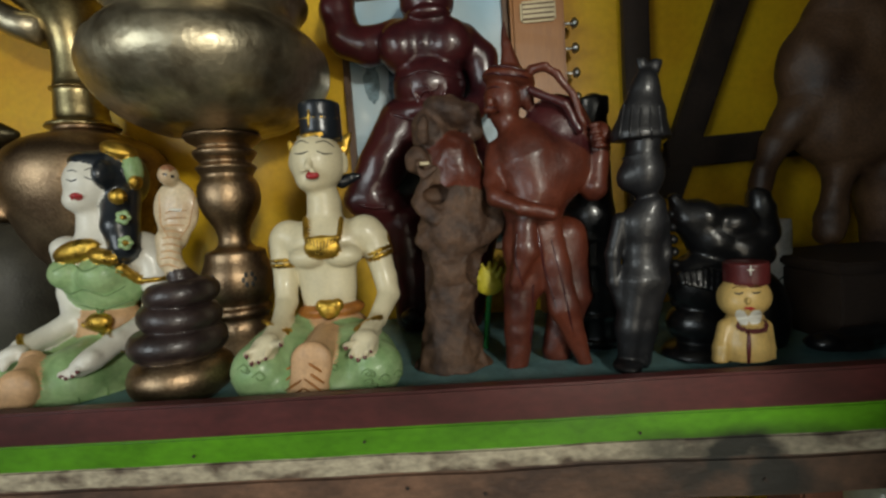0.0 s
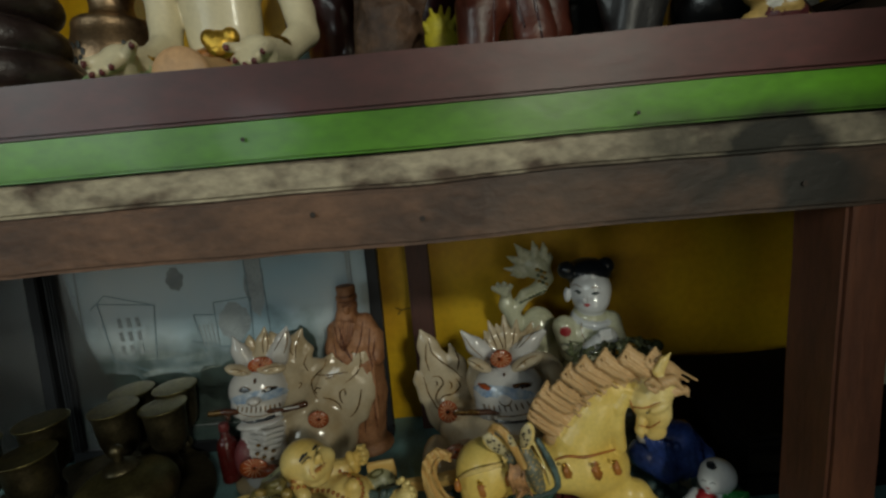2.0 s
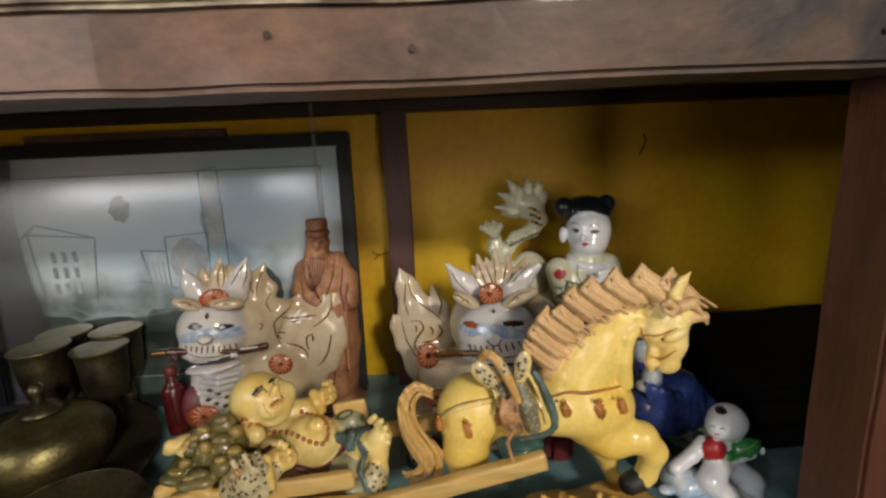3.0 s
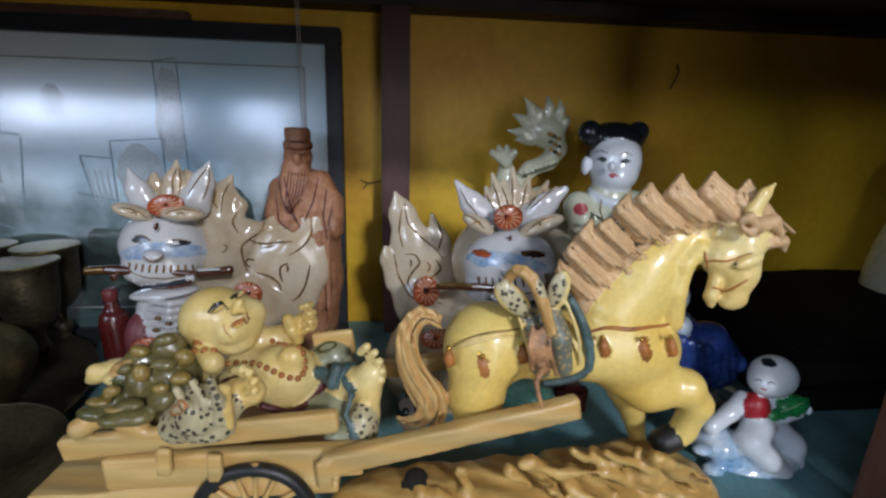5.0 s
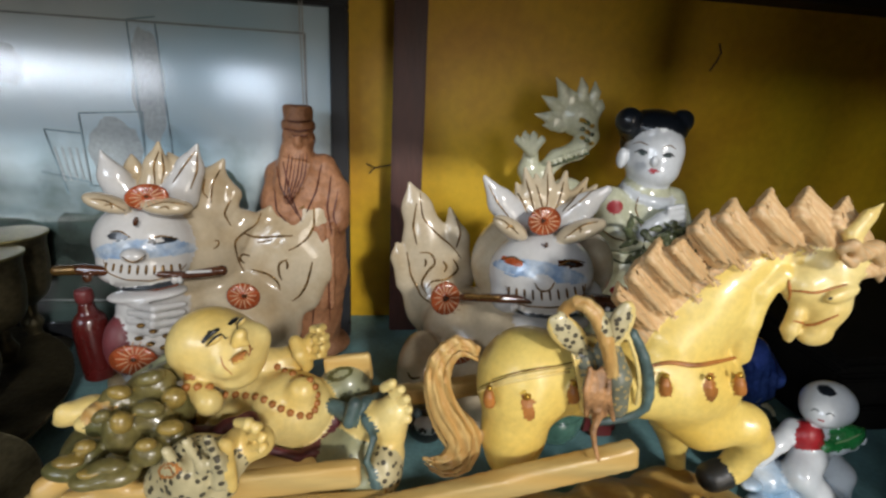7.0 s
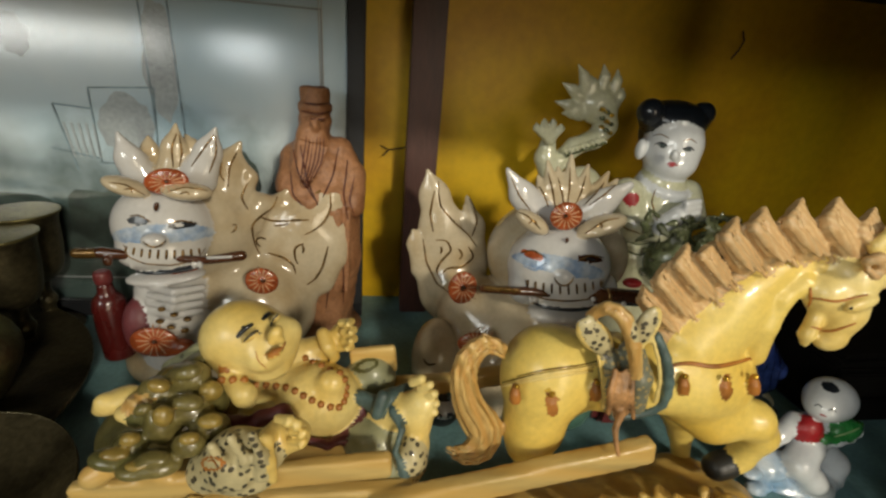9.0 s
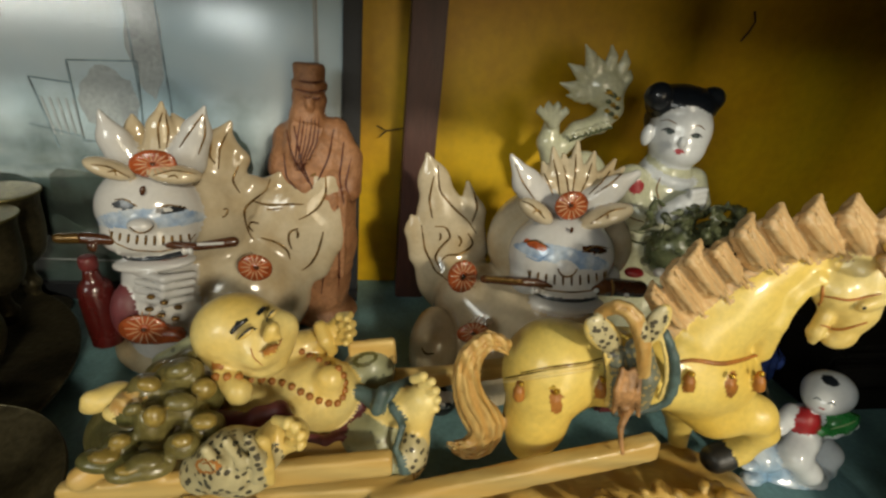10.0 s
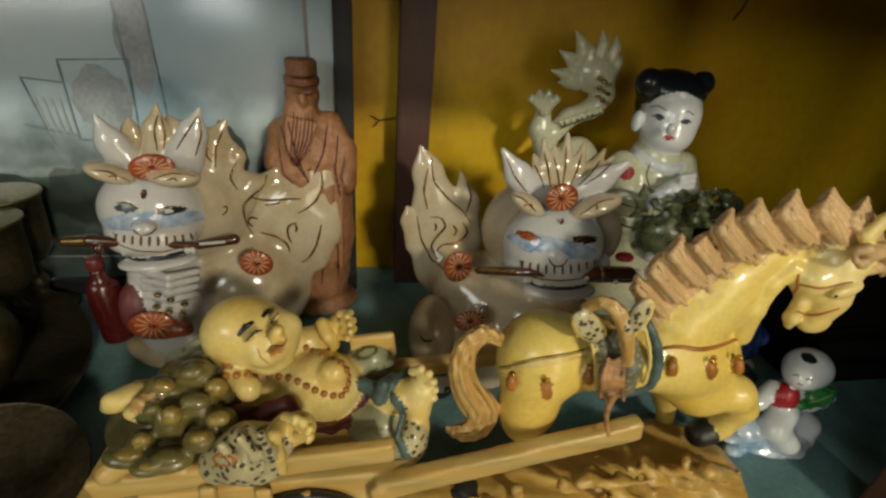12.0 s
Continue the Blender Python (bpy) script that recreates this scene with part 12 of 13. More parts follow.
    s.line("jade_dark", 0.0018, (-0.6172, 0.67, 1.4065), (-0.5812, 0.67, 1.3949), (-0.5286, 0.67, 1.4024))
    s.ball((-0.571, 0.67, 1.3665), (0.0528, 0.0382, 0.0364), "peach_cloth", 0.005)
    s.ball((-0.5788, 0.635, 1.4846), (0.0375, 0.0119, 0.0171), "gold", 0.001, turn=-12)
    s.ball((-0.5346, 0.63, 1.4734), (0.0237, 0.0101, 0.0127), "gold", 0.001, turn=20)
    s.chain("gold", 0.001, 1.0, (-0.5164, 0.64, 1.4538, 0.0077), (-0.5038, 0.655, 1.4333, 0.007), (-0.4874, 0.67, 1.4325, 0.0081))
    s.ball((-0.5501, 0.625, 1.3766), (0.0204, 0.0119, 0.0144), "gold", 0.001)
    s.chain("gold", 0.001, 1.0, (-0.5772, 0.63, 1.3727, 0.0051), (-0.5306, 0.63, 1.3565, 0.006), (-0.5099, 0.64, 1.3701, 0.0052))
    s.chain("white_skin", 0.006, 1.0, (-0.6277, 0.67, 1.4759, 0.018), (-0.6271, 0.67, 1.4164, 0.0182), (-0.6079, 0.65, 1.3784, 0.0177))
    s.chain("white_skin", 0.004, 1.0, (-0.6079, 0.65, 1.3784, 0.0177), (-0.6273, 0.62, 1.3612, 0.0153), (-0.6371, 0.59, 1.3538, 0.0138))
    s.ball((-0.6373, 0.575, 1.348), (0.0206, 0.0143, 0.0119), "white_skin", 0.005, turn=-20)
    s.ring((-0.6351, 0.595, 1.3563), (1, 0.6, 0.5), 0.0155, 0.0033, "gold")
    s.chain("white_skin", 0.006, 1.0, (-0.4937, 0.68, 1.4609, 0.0236), (-0.4826, 0.67, 1.3975, 0.0208), (-0.4941, 0.65, 1.3621, 0.0194))
    s.chain("white_skin", 0.005, 1.0, (-0.4941, 0.65, 1.3621, 0.0194), (-0.5028, 0.595, 1.3522, 0.0154), (-0.5079, 0.56, 1.3395, 0.0161))
    s.ball((-0.5116, 0.55, 1.3354), (0.0227, 0.0151, 0.0136), "white_skin", 0.005, turn=-35)
    s.ring((-0.5027, 0.598, 1.3521), (1, 0.6, 0.5), 0.0163, 0.0033, "gold")
    s.ring((-0.489, 0.676, 1.4318), (0, 0, 1), 0.0236, 0.0036, "gold")
    s.chain("white_skin", 0.002, 1.0, (-0.5094, 0.544, 1.3351, 0.0052), (-0.5306, 0.534, 1.3279, 0.0044))
    s.ball((-0.5277, 0.53, 1.327), (0.0029, 0.0029, 0.0029), "cloth_plum", 0)
    s.chain("white_skin", 0.002, 1.0, (-0.5071, 0.544, 1.335, 0.0052), (-0.5235, 0.534, 1.3244, 0.0044))
    s.ball((-0.5206, 0.53, 1.3235), (0.0029, 0.0029, 0.0029), "cloth_plum", 0)
    s.chain("white_skin", 0.002, 1.0, (-0.5048, 0.544, 1.3348, 0.0052), (-0.5139, 0.534, 1.3269, 0.0044))
    s.ball((-0.5111, 0.53, 1.326), (0.0029, 0.0029, 0.0029), "cloth_plum", 0)
    s.chain("white_skin", 0.002, 1.0, (-0.5025, 0.544, 1.3347, 0.0052), (-0.507, 0.534, 1.3325, 0.0044))
    s.ball((-0.5043, 0.53, 1.3316), (0.0029, 0.0029, 0.0029), "cloth_plum", 0)
    s.chain("white_skin", 0.002, 1.0, (-0.6336, 0.57, 1.3478, 0.0055), (-0.6464, 0.562, 1.3465, 0.0039))
    s.chain("white_skin", 0.002, 1.0, (-0.6336, 0.57, 1.3478, 0.0055), (-0.644, 0.562, 1.3416, 0.0039))
    s.chain("white_skin", 0.002, 1.0, (-0.6336, 0.57, 1.3478, 0.0055), (-0.6415, 0.562, 1.3367, 0.0039))
    s.chain("white_skin", 0.002, 1.0, (-0.6336, 0.57, 1.3478, 0.0055), (-0.639, 0.562, 1.3317, 0.0039))
    s.chain("jade", 0.012, 1.0, (-0.5668, 0.66, 1.3042, 0.0542), (-0.5643, 0.585, 1.3013, 0.0452), (-0.5841, 0.57, 1.2962, 0.0379))
    s.chain("jade", 0.012, 1.0, (-0.5848, 0.67, 1.3019, 0.0551), (-0.6506, 0.63, 1.302, 0.0435), (-0.6808, 0.59, 1.2936, 0.0426), (-0.721, 0.58, 1.2917, 0.0405))
    s.ball((-0.6101, 0.62, 1.268), (0.1287, 0.0858, 0.0309), "jade", 0.01)
    s.ball((-0.6169, 0.63, 1.2233), (0.1314, 0.0736, 0.021), "jade", 0.006)
    s.chain("peach_cloth", 0.005, 0.5, (-0.603, 0.57, 1.3339, 0.0204), (-0.5887, 0.53, 1.3132, 0.025), (-0.5943, 0.525, 1.293, 0.0219))
    s.line("jade_dark", 0.0018, (-0.67, 0.67, 1.3071), (-0.6656, 0.67, 1.2592), (-0.6768, 0.67, 1.2359))
    s.line("jade_dark", 0.0018, (-0.6505, 0.67, 1.2964), (-0.6465, 0.67, 1.2581), (-0.6576, 0.67, 1.2348))
    s.line("jade_dark", 0.0018, (-0.6282, 0.67, 1.3045), (-0.6275, 0.67, 1.257), (-0.6385, 0.67, 1.2337))
    s.line("jade_dark", 0.0018, (-0.6088, 0.67, 1.2939), (-0.6084, 0.67, 1.2559), (-0.6194, 0.67, 1.2326))
    s.line("jade_dark", 0.0018, (-0.5867, 0.67, 1.302), (-0.5895, 0.67, 1.2547), (-0.6004, 0.67, 1.2315))
    s.line("jade_dark", 0.0018, (-0.5672, 0.67, 1.2914), (-0.5705, 0.67, 1.2536), (-0.5814, 0.67, 1.2304))
    s.line("strap_orange", 0.0019, (-0.735, 0.67, 1.2729), (-0.7198, 0.67, 1.2835))
    s.line("strap_orange", 0.0019, (-0.7368, 0.67, 1.2615), (-0.7216, 0.67, 1.2721))
    s.line("strap_orange", 0.0019, (-0.7386, 0.67, 1.2501), (-0.7234, 0.67, 1.2607))
    s.line("strap_orange", 0.0019, (-0.7404, 0.67, 1.2386), (-0.7251, 0.67, 1.2493))
    s.line("strap_orange", 0.0019, (-0.7422, 0.67, 1.2271), (-0.7269, 0.67, 1.2378))
    return s.done("seated_bride_statue", (-0.5651, 0.67, 1.28), "seated painted wooden bride, white skin, black hair, green bodice", "statue", "seated couple")


seated_bride_statue()


def cobra_figure():
    s = Sculpt(0.002)
    s.way = np.array((-0.5513, 0.8091, -0.2037))
    s.ring((-0.3885, 0.565, 1.3107), (0, 0, 1), 0.0354, 0.0293, "copper", 0.001)
    s.ring((-0.3883, 0.565, 1.3564), (0, 0, 1), 0.0398, 0.0207, "snake_brown", 0.001)
    s.ring((-0.3825, 0.565, 1.3903), (0.1, 0, 1), 0.032, 0.019, "snake_brown", 0.001)
    s.ring((-0.3764, 0.565, 1.4208), (-0.08, 0, 1), 0.0288, 0.0174, "snake_brown", 0.001)
    s.ball((-0.385, 0.565, 1.3577), (0.0306, 0.0306, 0.0612), "snake_brown", 0.004)
    s.ball((-0.3924, 0.565, 1.279), (0.0495, 0.0464, 0.0201), "snake_brown", 0.004)
    s.chain("snake_brown", 0.004, 1.0, (-0.3582, 0.565, 1.4296, 0.0136), (-0.3694, 0.553, 1.4451, 0.0148))
    s.chain("snake_hood", 0.004, 0.8, (-0.3694, 0.553, 1.4451, 0.0133), (-0.3776, 0.549, 1.467, 0.0139), (-0.3799, 0.555, 1.4925, 0.0162))
    s.ball((-0.3711, 0.565, 1.531), (0.0299, 0.0105, 0.0388), "snake_hood", 0.006, turn=6)
    s.ball((-0.3782, 0.565, 1.4993), (0.0195, 0.0105, 0.0225), "snake_hood", 0.006)
    s.ball((-0.3681, 0.553, 1.5743), (0.0109, 0.0145, 0.0131), "snake_hood", 0.006)
    s.ball((-0.3665, 0.551, 1.5826), (0.008, 0.0101, 0.0058), "sage_wood", 0.002)
    s.line("peach_cloth", 0.0012, (-0.4019, 0.565, 1.4532), (-0.3899, 0.565, 1.4554), (-0.3766, 0.565, 1.4499))
    s.line("peach_cloth", 0.0012, (-0.3999, 0.565, 1.4622), (-0.3888, 0.565, 1.4645), (-0.3742, 0.565, 1.4597))
    s.line("peach_cloth", 0.0012, (-0.398, 0.565, 1.4712), (-0.3876, 0.565, 1.4735), (-0.3719, 0.565, 1.4694))
    s.line("peach_cloth", 0.0012, (-0.3961, 0.565, 1.4802), (-0.3865, 0.565, 1.4825), (-0.3695, 0.565, 1.4791))
    s.line("peach_cloth", 0.0012, (-0.3942, 0.565, 1.4891), (-0.3853, 0.565, 1.4915), (-0.3671, 0.565, 1.4887))
    s.line("peach_cloth", 0.0012, (-0.3922, 0.565, 1.4981), (-0.3842, 0.565, 1.5005), (-0.3648, 0.565, 1.4984))
    s.line("peach_cloth", 0.0012, (-0.3903, 0.565, 1.507), (-0.3831, 0.565, 1.5094), (-0.3624, 0.565, 1.5079))
    s.line("peach_cloth", 0.0012, (-0.3884, 0.565, 1.5158), (-0.3819, 0.565, 1.5184), (-0.3601, 0.565, 1.5175))
    s.line("peach_cloth", 0.0012, (-0.3865, 0.565, 1.5247), (-0.3808, 0.565, 1.5273), (-0.3578, 0.565, 1.5271))
    s.line("peach_cloth", 0.0011, (-0.3914, 0.565, 1.5526), (-0.3943, 0.565, 1.5118), (-0.3857, 0.565, 1.4885))
    s.line("peach_cloth", 0.0011, (-0.3436, 0.565, 1.549), (-0.3561, 0.565, 1.509), (-0.3742, 0.565, 1.4877))
    s.line("white_skin", 0.0022, (-0.3806, 0.565, 1.5287), (-0.3638, 0.565, 1.5275))
    s.paint((-0.3599, 0.535, 1.5763), 0.0021, 0.0021, "black_paint")
    s.paint((-0.3506, 0.535, 1.5756), 0.0021, 0.0021, "black_paint")
    return s.done("cobra_figure", (-0.385, 0.565, 1.28), "carved coiled cobra with pale hood and dark brown coils", "figurine")


cobra_figure()


def dark_strongman_statue():
    s = Sculpt(0.003)
    s.way = np.array((-0.0415, 0.9371, 0.3467))
    s.ball((-0.0372, 0.84, 1.8108), (0.0844, 0.0549, 0.0612), "rosewood", 0.008)
    s.ball((-0.0806, 0.82, 1.8072), (0.0434, 0.0413, 0.0454), "rosewood", 0.006)
    s.ball((0.0051, 0.82, 1.8048), (0.0432, 0.0411, 0.0452), "rosewood", 0.006)
    s.ball((-0.0371, 0.834, 1.7369), (0.0676, 0.057, 0.0591), "rosewood", 0.008)
    s.ball((-0.031, 0.84, 1.8915), (0.0503, 0.0461, 0.0461), "rosewood", 0.005)
    s.chain("rosewood", 0.005, 1.0, (-0.0337, 0.84, 1.8563, 0.0357), (-0.0353, 0.84, 1.8361, 0.0421))
    s.ball((-0.0286, 0.81, 1.855), (0.0405, 0.0304, 0.0162), "rosewood", 0.003)
    s.chain("rosewood", 0.006, 1.0, (-0.0942, 0.84, 1.829, 0.0359), (-0.1483, 0.84, 1.8214, 0.0339), (-0.1896, 0.84, 1.8393, 0.0318))
    s.chain("rosewood", 0.006, 1.0, (-0.1874, 0.84, 1.8392, 0.0318), (-0.1997, 0.84, 1.8913, 0.0317), (-0.1866, 0.84, 1.9408, 0.0283))
    s.ball((-0.1745, 0.84, 1.8278), (0.0361, 0.0318, 0.0276), "rosewood", 0.006)
    s.chain("rosewood", 0.006, 1.0, (0.0262, 0.84, 1.8104, 0.0379), (0.0611, 0.84, 1.7819, 0.0316), (0.0694, 0.84, 1.7142, 0.0276), (0.0323, 0.81, 1.6793, 0.0226))
    s.ball((-0.0435, 0.84, 1.6869), (0.077, 0.0599, 0.0321), "rosewood", 0.006)
    s.chain("rosewood", 0.008, 1.0, (-0.0912, 0.84, 1.6697, 0.0515), (-0.133, 0.83, 1.6028, 0.0449), (-0.1649, 0.83, 1.5466, 0.0431))
    s.chain("rosewood", 0.006, 1.0, (-0.1799, 0.82, 1.5367, 0.032), (-0.1274, 0.82, 1.5222, 0.0319))
    s.chain("rosewood", 0.008, 1.0, (-0.0002, 0.84, 1.6624, 0.0513), (0.037, 0.84, 1.5801, 0.0452), (0.042, 0.84, 1.4937, 0.0434))
    s.chain("rosewood", 0.008, 1.0, (-0.1619, 0.84, 1.5413, 0.0392), (-0.1008, 0.84, 1.4823, 0.0437), (-0.0984, 0.84, 1.304, 0.0356))
    s.ball((-0.0666, 0.86, 1.4456), (0.1009, 0.056, 0.1009), "rosewood", 0.01)
    s.chain("rosewood", 0.008, 1.0, (0.042, 0.84, 1.4937, 0.039), (-0.0042, 0.84, 1.2979, 0.0376))
    s.ball((-0.0646, 0.84, 1.2336), (0.1117, 0.067, 0.0402), "rosewood", 0.008)
    s.ball((-0.0978, 0.79, 1.316), (0.0209, 0.0209, 0.0146), "ebony", 0.002)
    s.line("rosewood", 0.0044, (-0.1833, 0.84, 1.5484), (-0.1621, 0.84, 1.5392), (-0.1291, 0.84, 1.5389))
    s.ring((-0.035, 0.786, 1.7233), (0, 1, 0), 0.0298, 0.003, "rosewood")
    s.line("rosewood", 0.0032, (-0.0525, 0.84, 1.7503), (-0.0366, 0.84, 1.7489), (-0.0382, 0.84, 1.7283), (-0.0223, 0.84, 1.727))
    s.line("rosewood", 0.0032, (-0.0207, 0.84, 1.7476), (-0.0215, 0.84, 1.7373), (-0.0533, 0.84, 1.7399), (-0.0544, 0.84, 1.7265))
    s.line("rosewood", 0.0037, (-0.1, 0.84, 1.7594), (-0.0452, 0.84, 1.7755), (0.0272, 0.84, 1.7487))
    s.line("rosewood", 0.0043, (-0.11, 0.84, 1.7028), (-0.0471, 0.84, 1.682), (0.0285, 0.84, 1.6915))
    s.chain("rosewood", 0.003, 1.0, (-0.0621, 0.8, 1.842, 0.007), (-0.062, 0.79, 1.8042, 0.006))
    s.chain("rosewood", 0.003, 1.0, (-0.0421, 0.8, 1.8402, 0.007), (-0.0422, 0.79, 1.8025, 0.006))
    s.chain("rosewood", 0.003, 1.0, (-0.0221, 0.8, 1.8385, 0.007), (-0.0224, 0.79, 1.8008, 0.0059))
    s.chain("rosewood", 0.003, 1.0, (-0.0022, 0.8, 1.8367, 0.007), (-0.0026, 0.79, 1.7991, 0.0059))
    s.rough = (0.0015, 40.0)
    return s.done("dark_strongman_statue", (-0.0372, 0.84, 1.28), "glossy dark rosewood statue of a stout man with raised arm", "statue")


dark_strongman_statue()


def root_carving():
    s = Sculpt(0.0022)
    s.way = np.array((-0.0486, 0.9822, 0.1815))
    s.ball((-0.0309, 0.625, 1.6155), (0.0271, 0.0287, 0.0335), "root_wood", 0.005)
    s.ball((-0.0027, 0.625, 1.6406), (0.0381, 0.0317, 0.0222), "root_wood", 0.005, turn=20)
    s.chain("root_wood", 0.004, 1.0, (0.0246, 0.625, 1.6345, 0.0174), (0.0294, 0.625, 1.6107, 0.0127))
    s.ball((-0.0396, 0.59, 1.6121), (0.009, 0.009, 0.0196), "root_wood", 0.004)
    s.ball((-0.0499, 0.605, 1.5751), (0.0186, 0.0186, 0.0186), "root_wood", 0.005)
    s.chain("root_wood", 0.002, 1.0, (-0.0485, 0.585, 1.5689, 0.006), (-0.0418, 0.58, 1.5531, 0.0045), (-0.0264, 0.58, 1.5593, 0.0037))
    s.chain("mahogany", 0.006, 1.0, (-0.0033, 0.625, 1.5778, 0.0368), (0.0054, 0.625, 1.5294, 0.0418))
    s.chain("root_wood", 0.008, 1.0, (0.0018, 0.625, 1.5136, 0.0468), (-0.0067, 0.625, 1.4738, 0.0503), (-0.0136, 0.625, 1.4334, 0.0424), (-0.0172, 0.625, 1.384, 0.0361), (-0.022, 0.625, 1.3171, 0.0414), (-0.0256, 0.625, 1.2662, 0.0517))
    s.chain("root_wood", 0.004, 1.0, (-0.032, 0.605, 1.5545, 0.0156), (-0.0497, 0.595, 1.5168, 0.0123), (-0.0314, 0.585, 1.4963, 0.0121))
    s.chain("root_wood", 0.004, 1.0, (0.0344, 0.625, 1.5432, 0.0176), (0.0508, 0.625, 1.4858, 0.0194), (0.0282, 0.605, 1.4643, 0.0157))
    s.ball((-0.0212, 0.625, 1.2702), (0.0616, 0.05, 0.03), "root_wood", 0.006)
    s.ball((-0.022, 0.625, 1.3171), (0.0414, 0.0364, 0.0497), "root_wood", 0.006)
    s.chain("root_wood", 0.006, 1.0, (-0.0139, 0.6063, 1.3804, 0.0137), (-0.0153, 0.5987, 1.3571, 0.0082))
    s.chain("root_wood", 0.006, 1.0, (-0.011, 0.5989, 1.3677, 0.0126), (-0.017, 0.6112, 1.3544, 0.0077))
    s.chain("root_wood", 0.006, 1.0, (-0.0471, 0.6163, 1.3216, 0.0146), (-0.0437, 0.5981, 1.3006, 0.0085))
    s.chain("root_wood", 0.006, 1.0, (-0.0074, 0.6008, 1.4831, 0.0067), (-0.0145, 0.6043, 1.4748, 0.004))
    s.chain("root_wood", 0.006, 1.0, (0.0016, 0.6098, 1.3816, 0.0106), (-0.0004, 0.6041, 1.3554, 0.0063))
    s.chain("root_wood", 0.006, 1.0, (0.0127, 0.6138, 1.419, 0.0144), (0.0164, 0.5996, 1.4037, 0.0084))
    s.chain("root_wood", 0.006, 1.0, (-0.0374, 0.605, 1.421, 0.0124), (-0.0305, 0.6142, 1.3998, 0.0076))
    s.chain("root_wood", 0.006, 1.0, (-0.0669, 0.6152, 1.2851, 0.0083), (-0.0692, 0.6029, 1.2519, 0.0049))
    s.chain("root_wood", 0.006, 1.0, (-0.0002, 0.6024, 1.4691, 0.0123), (-0.012, 0.6143, 1.4517, 0.0076))
    s.chain("root_wood", 0.006, 1.0, (-0.0537, 0.599, 1.3116, 0.0083), (-0.0674, 0.5986, 1.2809, 0.005))
    s.chain("root_wood", 0.006, 1.0, (-0.022, 0.6116, 1.3541, 0.008), (-0.0328, 0.5973, 1.3315, 0.0047))
    s.chain("root_wood", 0.006, 1.0, (-0.0327, 0.6164, 1.3873, 0.0087), (-0.0259, 0.6127, 1.3704, 0.0052))
    s.chain("root_wood", 0.006, 1.0, (-0.0219, 0.6098, 1.4379, 0.0132), (-0.0341, 0.5993, 1.4037, 0.0078))
    s.chain("root_wood", 0.006, 1.0, (0.0008, 0.6029, 1.4259, 0.0089), (-0.0108, 0.6067, 1.4156, 0.0054))
    s.chain("root_wood", 0.006, 1.0, (-0.0053, 0.6061, 1.4295, 0.0093), (0.0048, 0.6065, 1.4068, 0.0056))
    s.chain("root_wood", 0.006, 1.0, (-0.0517, 0.6152, 1.2794, 0.0078), (-0.0433, 0.5988, 1.2692, 0.0046))
    s.chain("root_wood", 0.006, 1.0, (0.0148, 0.616, 1.3065, 0.0081), (0.0226, 0.6034, 1.2839, 0.0048))
    s.chain("root_wood", 0.006, 1.0, (-0.0487, 0.6018, 1.4655, 0.0138), (-0.0454, 0.6115, 1.4492, 0.0084))
    s.chain("root_wood", 0.006, 1.0, (-0.0311, 0.6114, 1.3457, 0.0079), (-0.043, 0.6062, 1.3329, 0.0047))
    s.chain("root_wood", 0.006, 1.0, (-0.0147, 0.6153, 1.2806, 0.0088), (-0.0225, 0.6004, 1.2777, 0.0052))
    s.chain("root_wood", 0.006, 1.0, (-0.0407, 0.6044, 1.3842, 0.0078), (-0.0396, 0.6022, 1.3727, 0.0046))
    s.chain("root_wood", 0.006, 1.0, (0.0156, 0.6108, 1.2708, 0.0118), (0.0166, 0.5957, 1.2641, 0.0069))
    s.chain("root_wood", 0.006, 1.0, (0.0239, 0.6163, 1.4797, 0.012), (0.0098, 0.6046, 1.4552, 0.0071))
    s.chain("root_wood", 0.006, 1.0, (-0.0366, 0.5985, 1.3173, 0.0143), (-0.0385, 0.613, 1.2824, 0.0088))
    s.chain("root_wood", 0.006, 1.0, (-0.0051, 0.6153, 1.3085, 0.013), (-0.011, 0.613, 1.2806, 0.0078))
    s.chain("root_wood", 0.006, 1.0, (-0.0317, 0.6143, 1.2774, 0.013), (-0.0312, 0.6026, 1.2546, 0.0077))
    s.ball((-0.0281, 0.595, 1.5266), (0.02, 0.02, 0.0138), "root_wood", 0.004, cut=True)
    s.ball((0.0256, 0.605, 1.4249), (0.0237, 0.0315, 0.0315), "root_wood", 0.004, cut=True)
    s.ball((-0.0578, 0.605, 1.4226), (0.019, 0.0317, 0.0317), "root_wood", 0.004, cut=True)
    s.ball((0.0211, 0.615, 1.3505), (0.0194, 0.0324, 0.0291), "root_wood", 0.004, cut=True)
    s.ball((-0.0233, 0.625, 1.2402), (0.0669, 0.0502, 0.0284), "root_wood", 0.006)
    s.rough = (0.0035, 55.0)
    s.ball((-0.043, 0.563, 1.5675), (0.0022, 0.0029, 0.0036), "ivory", 0)
    s.ball((-0.0387, 0.563, 1.5671), (0.0022, 0.0029, 0.0036), "ivory", 0)
    s.ball((-0.0343, 0.563, 1.5668), (0.0022, 0.0029, 0.0036), "ivory", 0)
    return s.done("root_carving", (-0.0309, 0.625, 1.28), "gnarled brown root wood carving with a grimacing face", "statue")


root_carving()


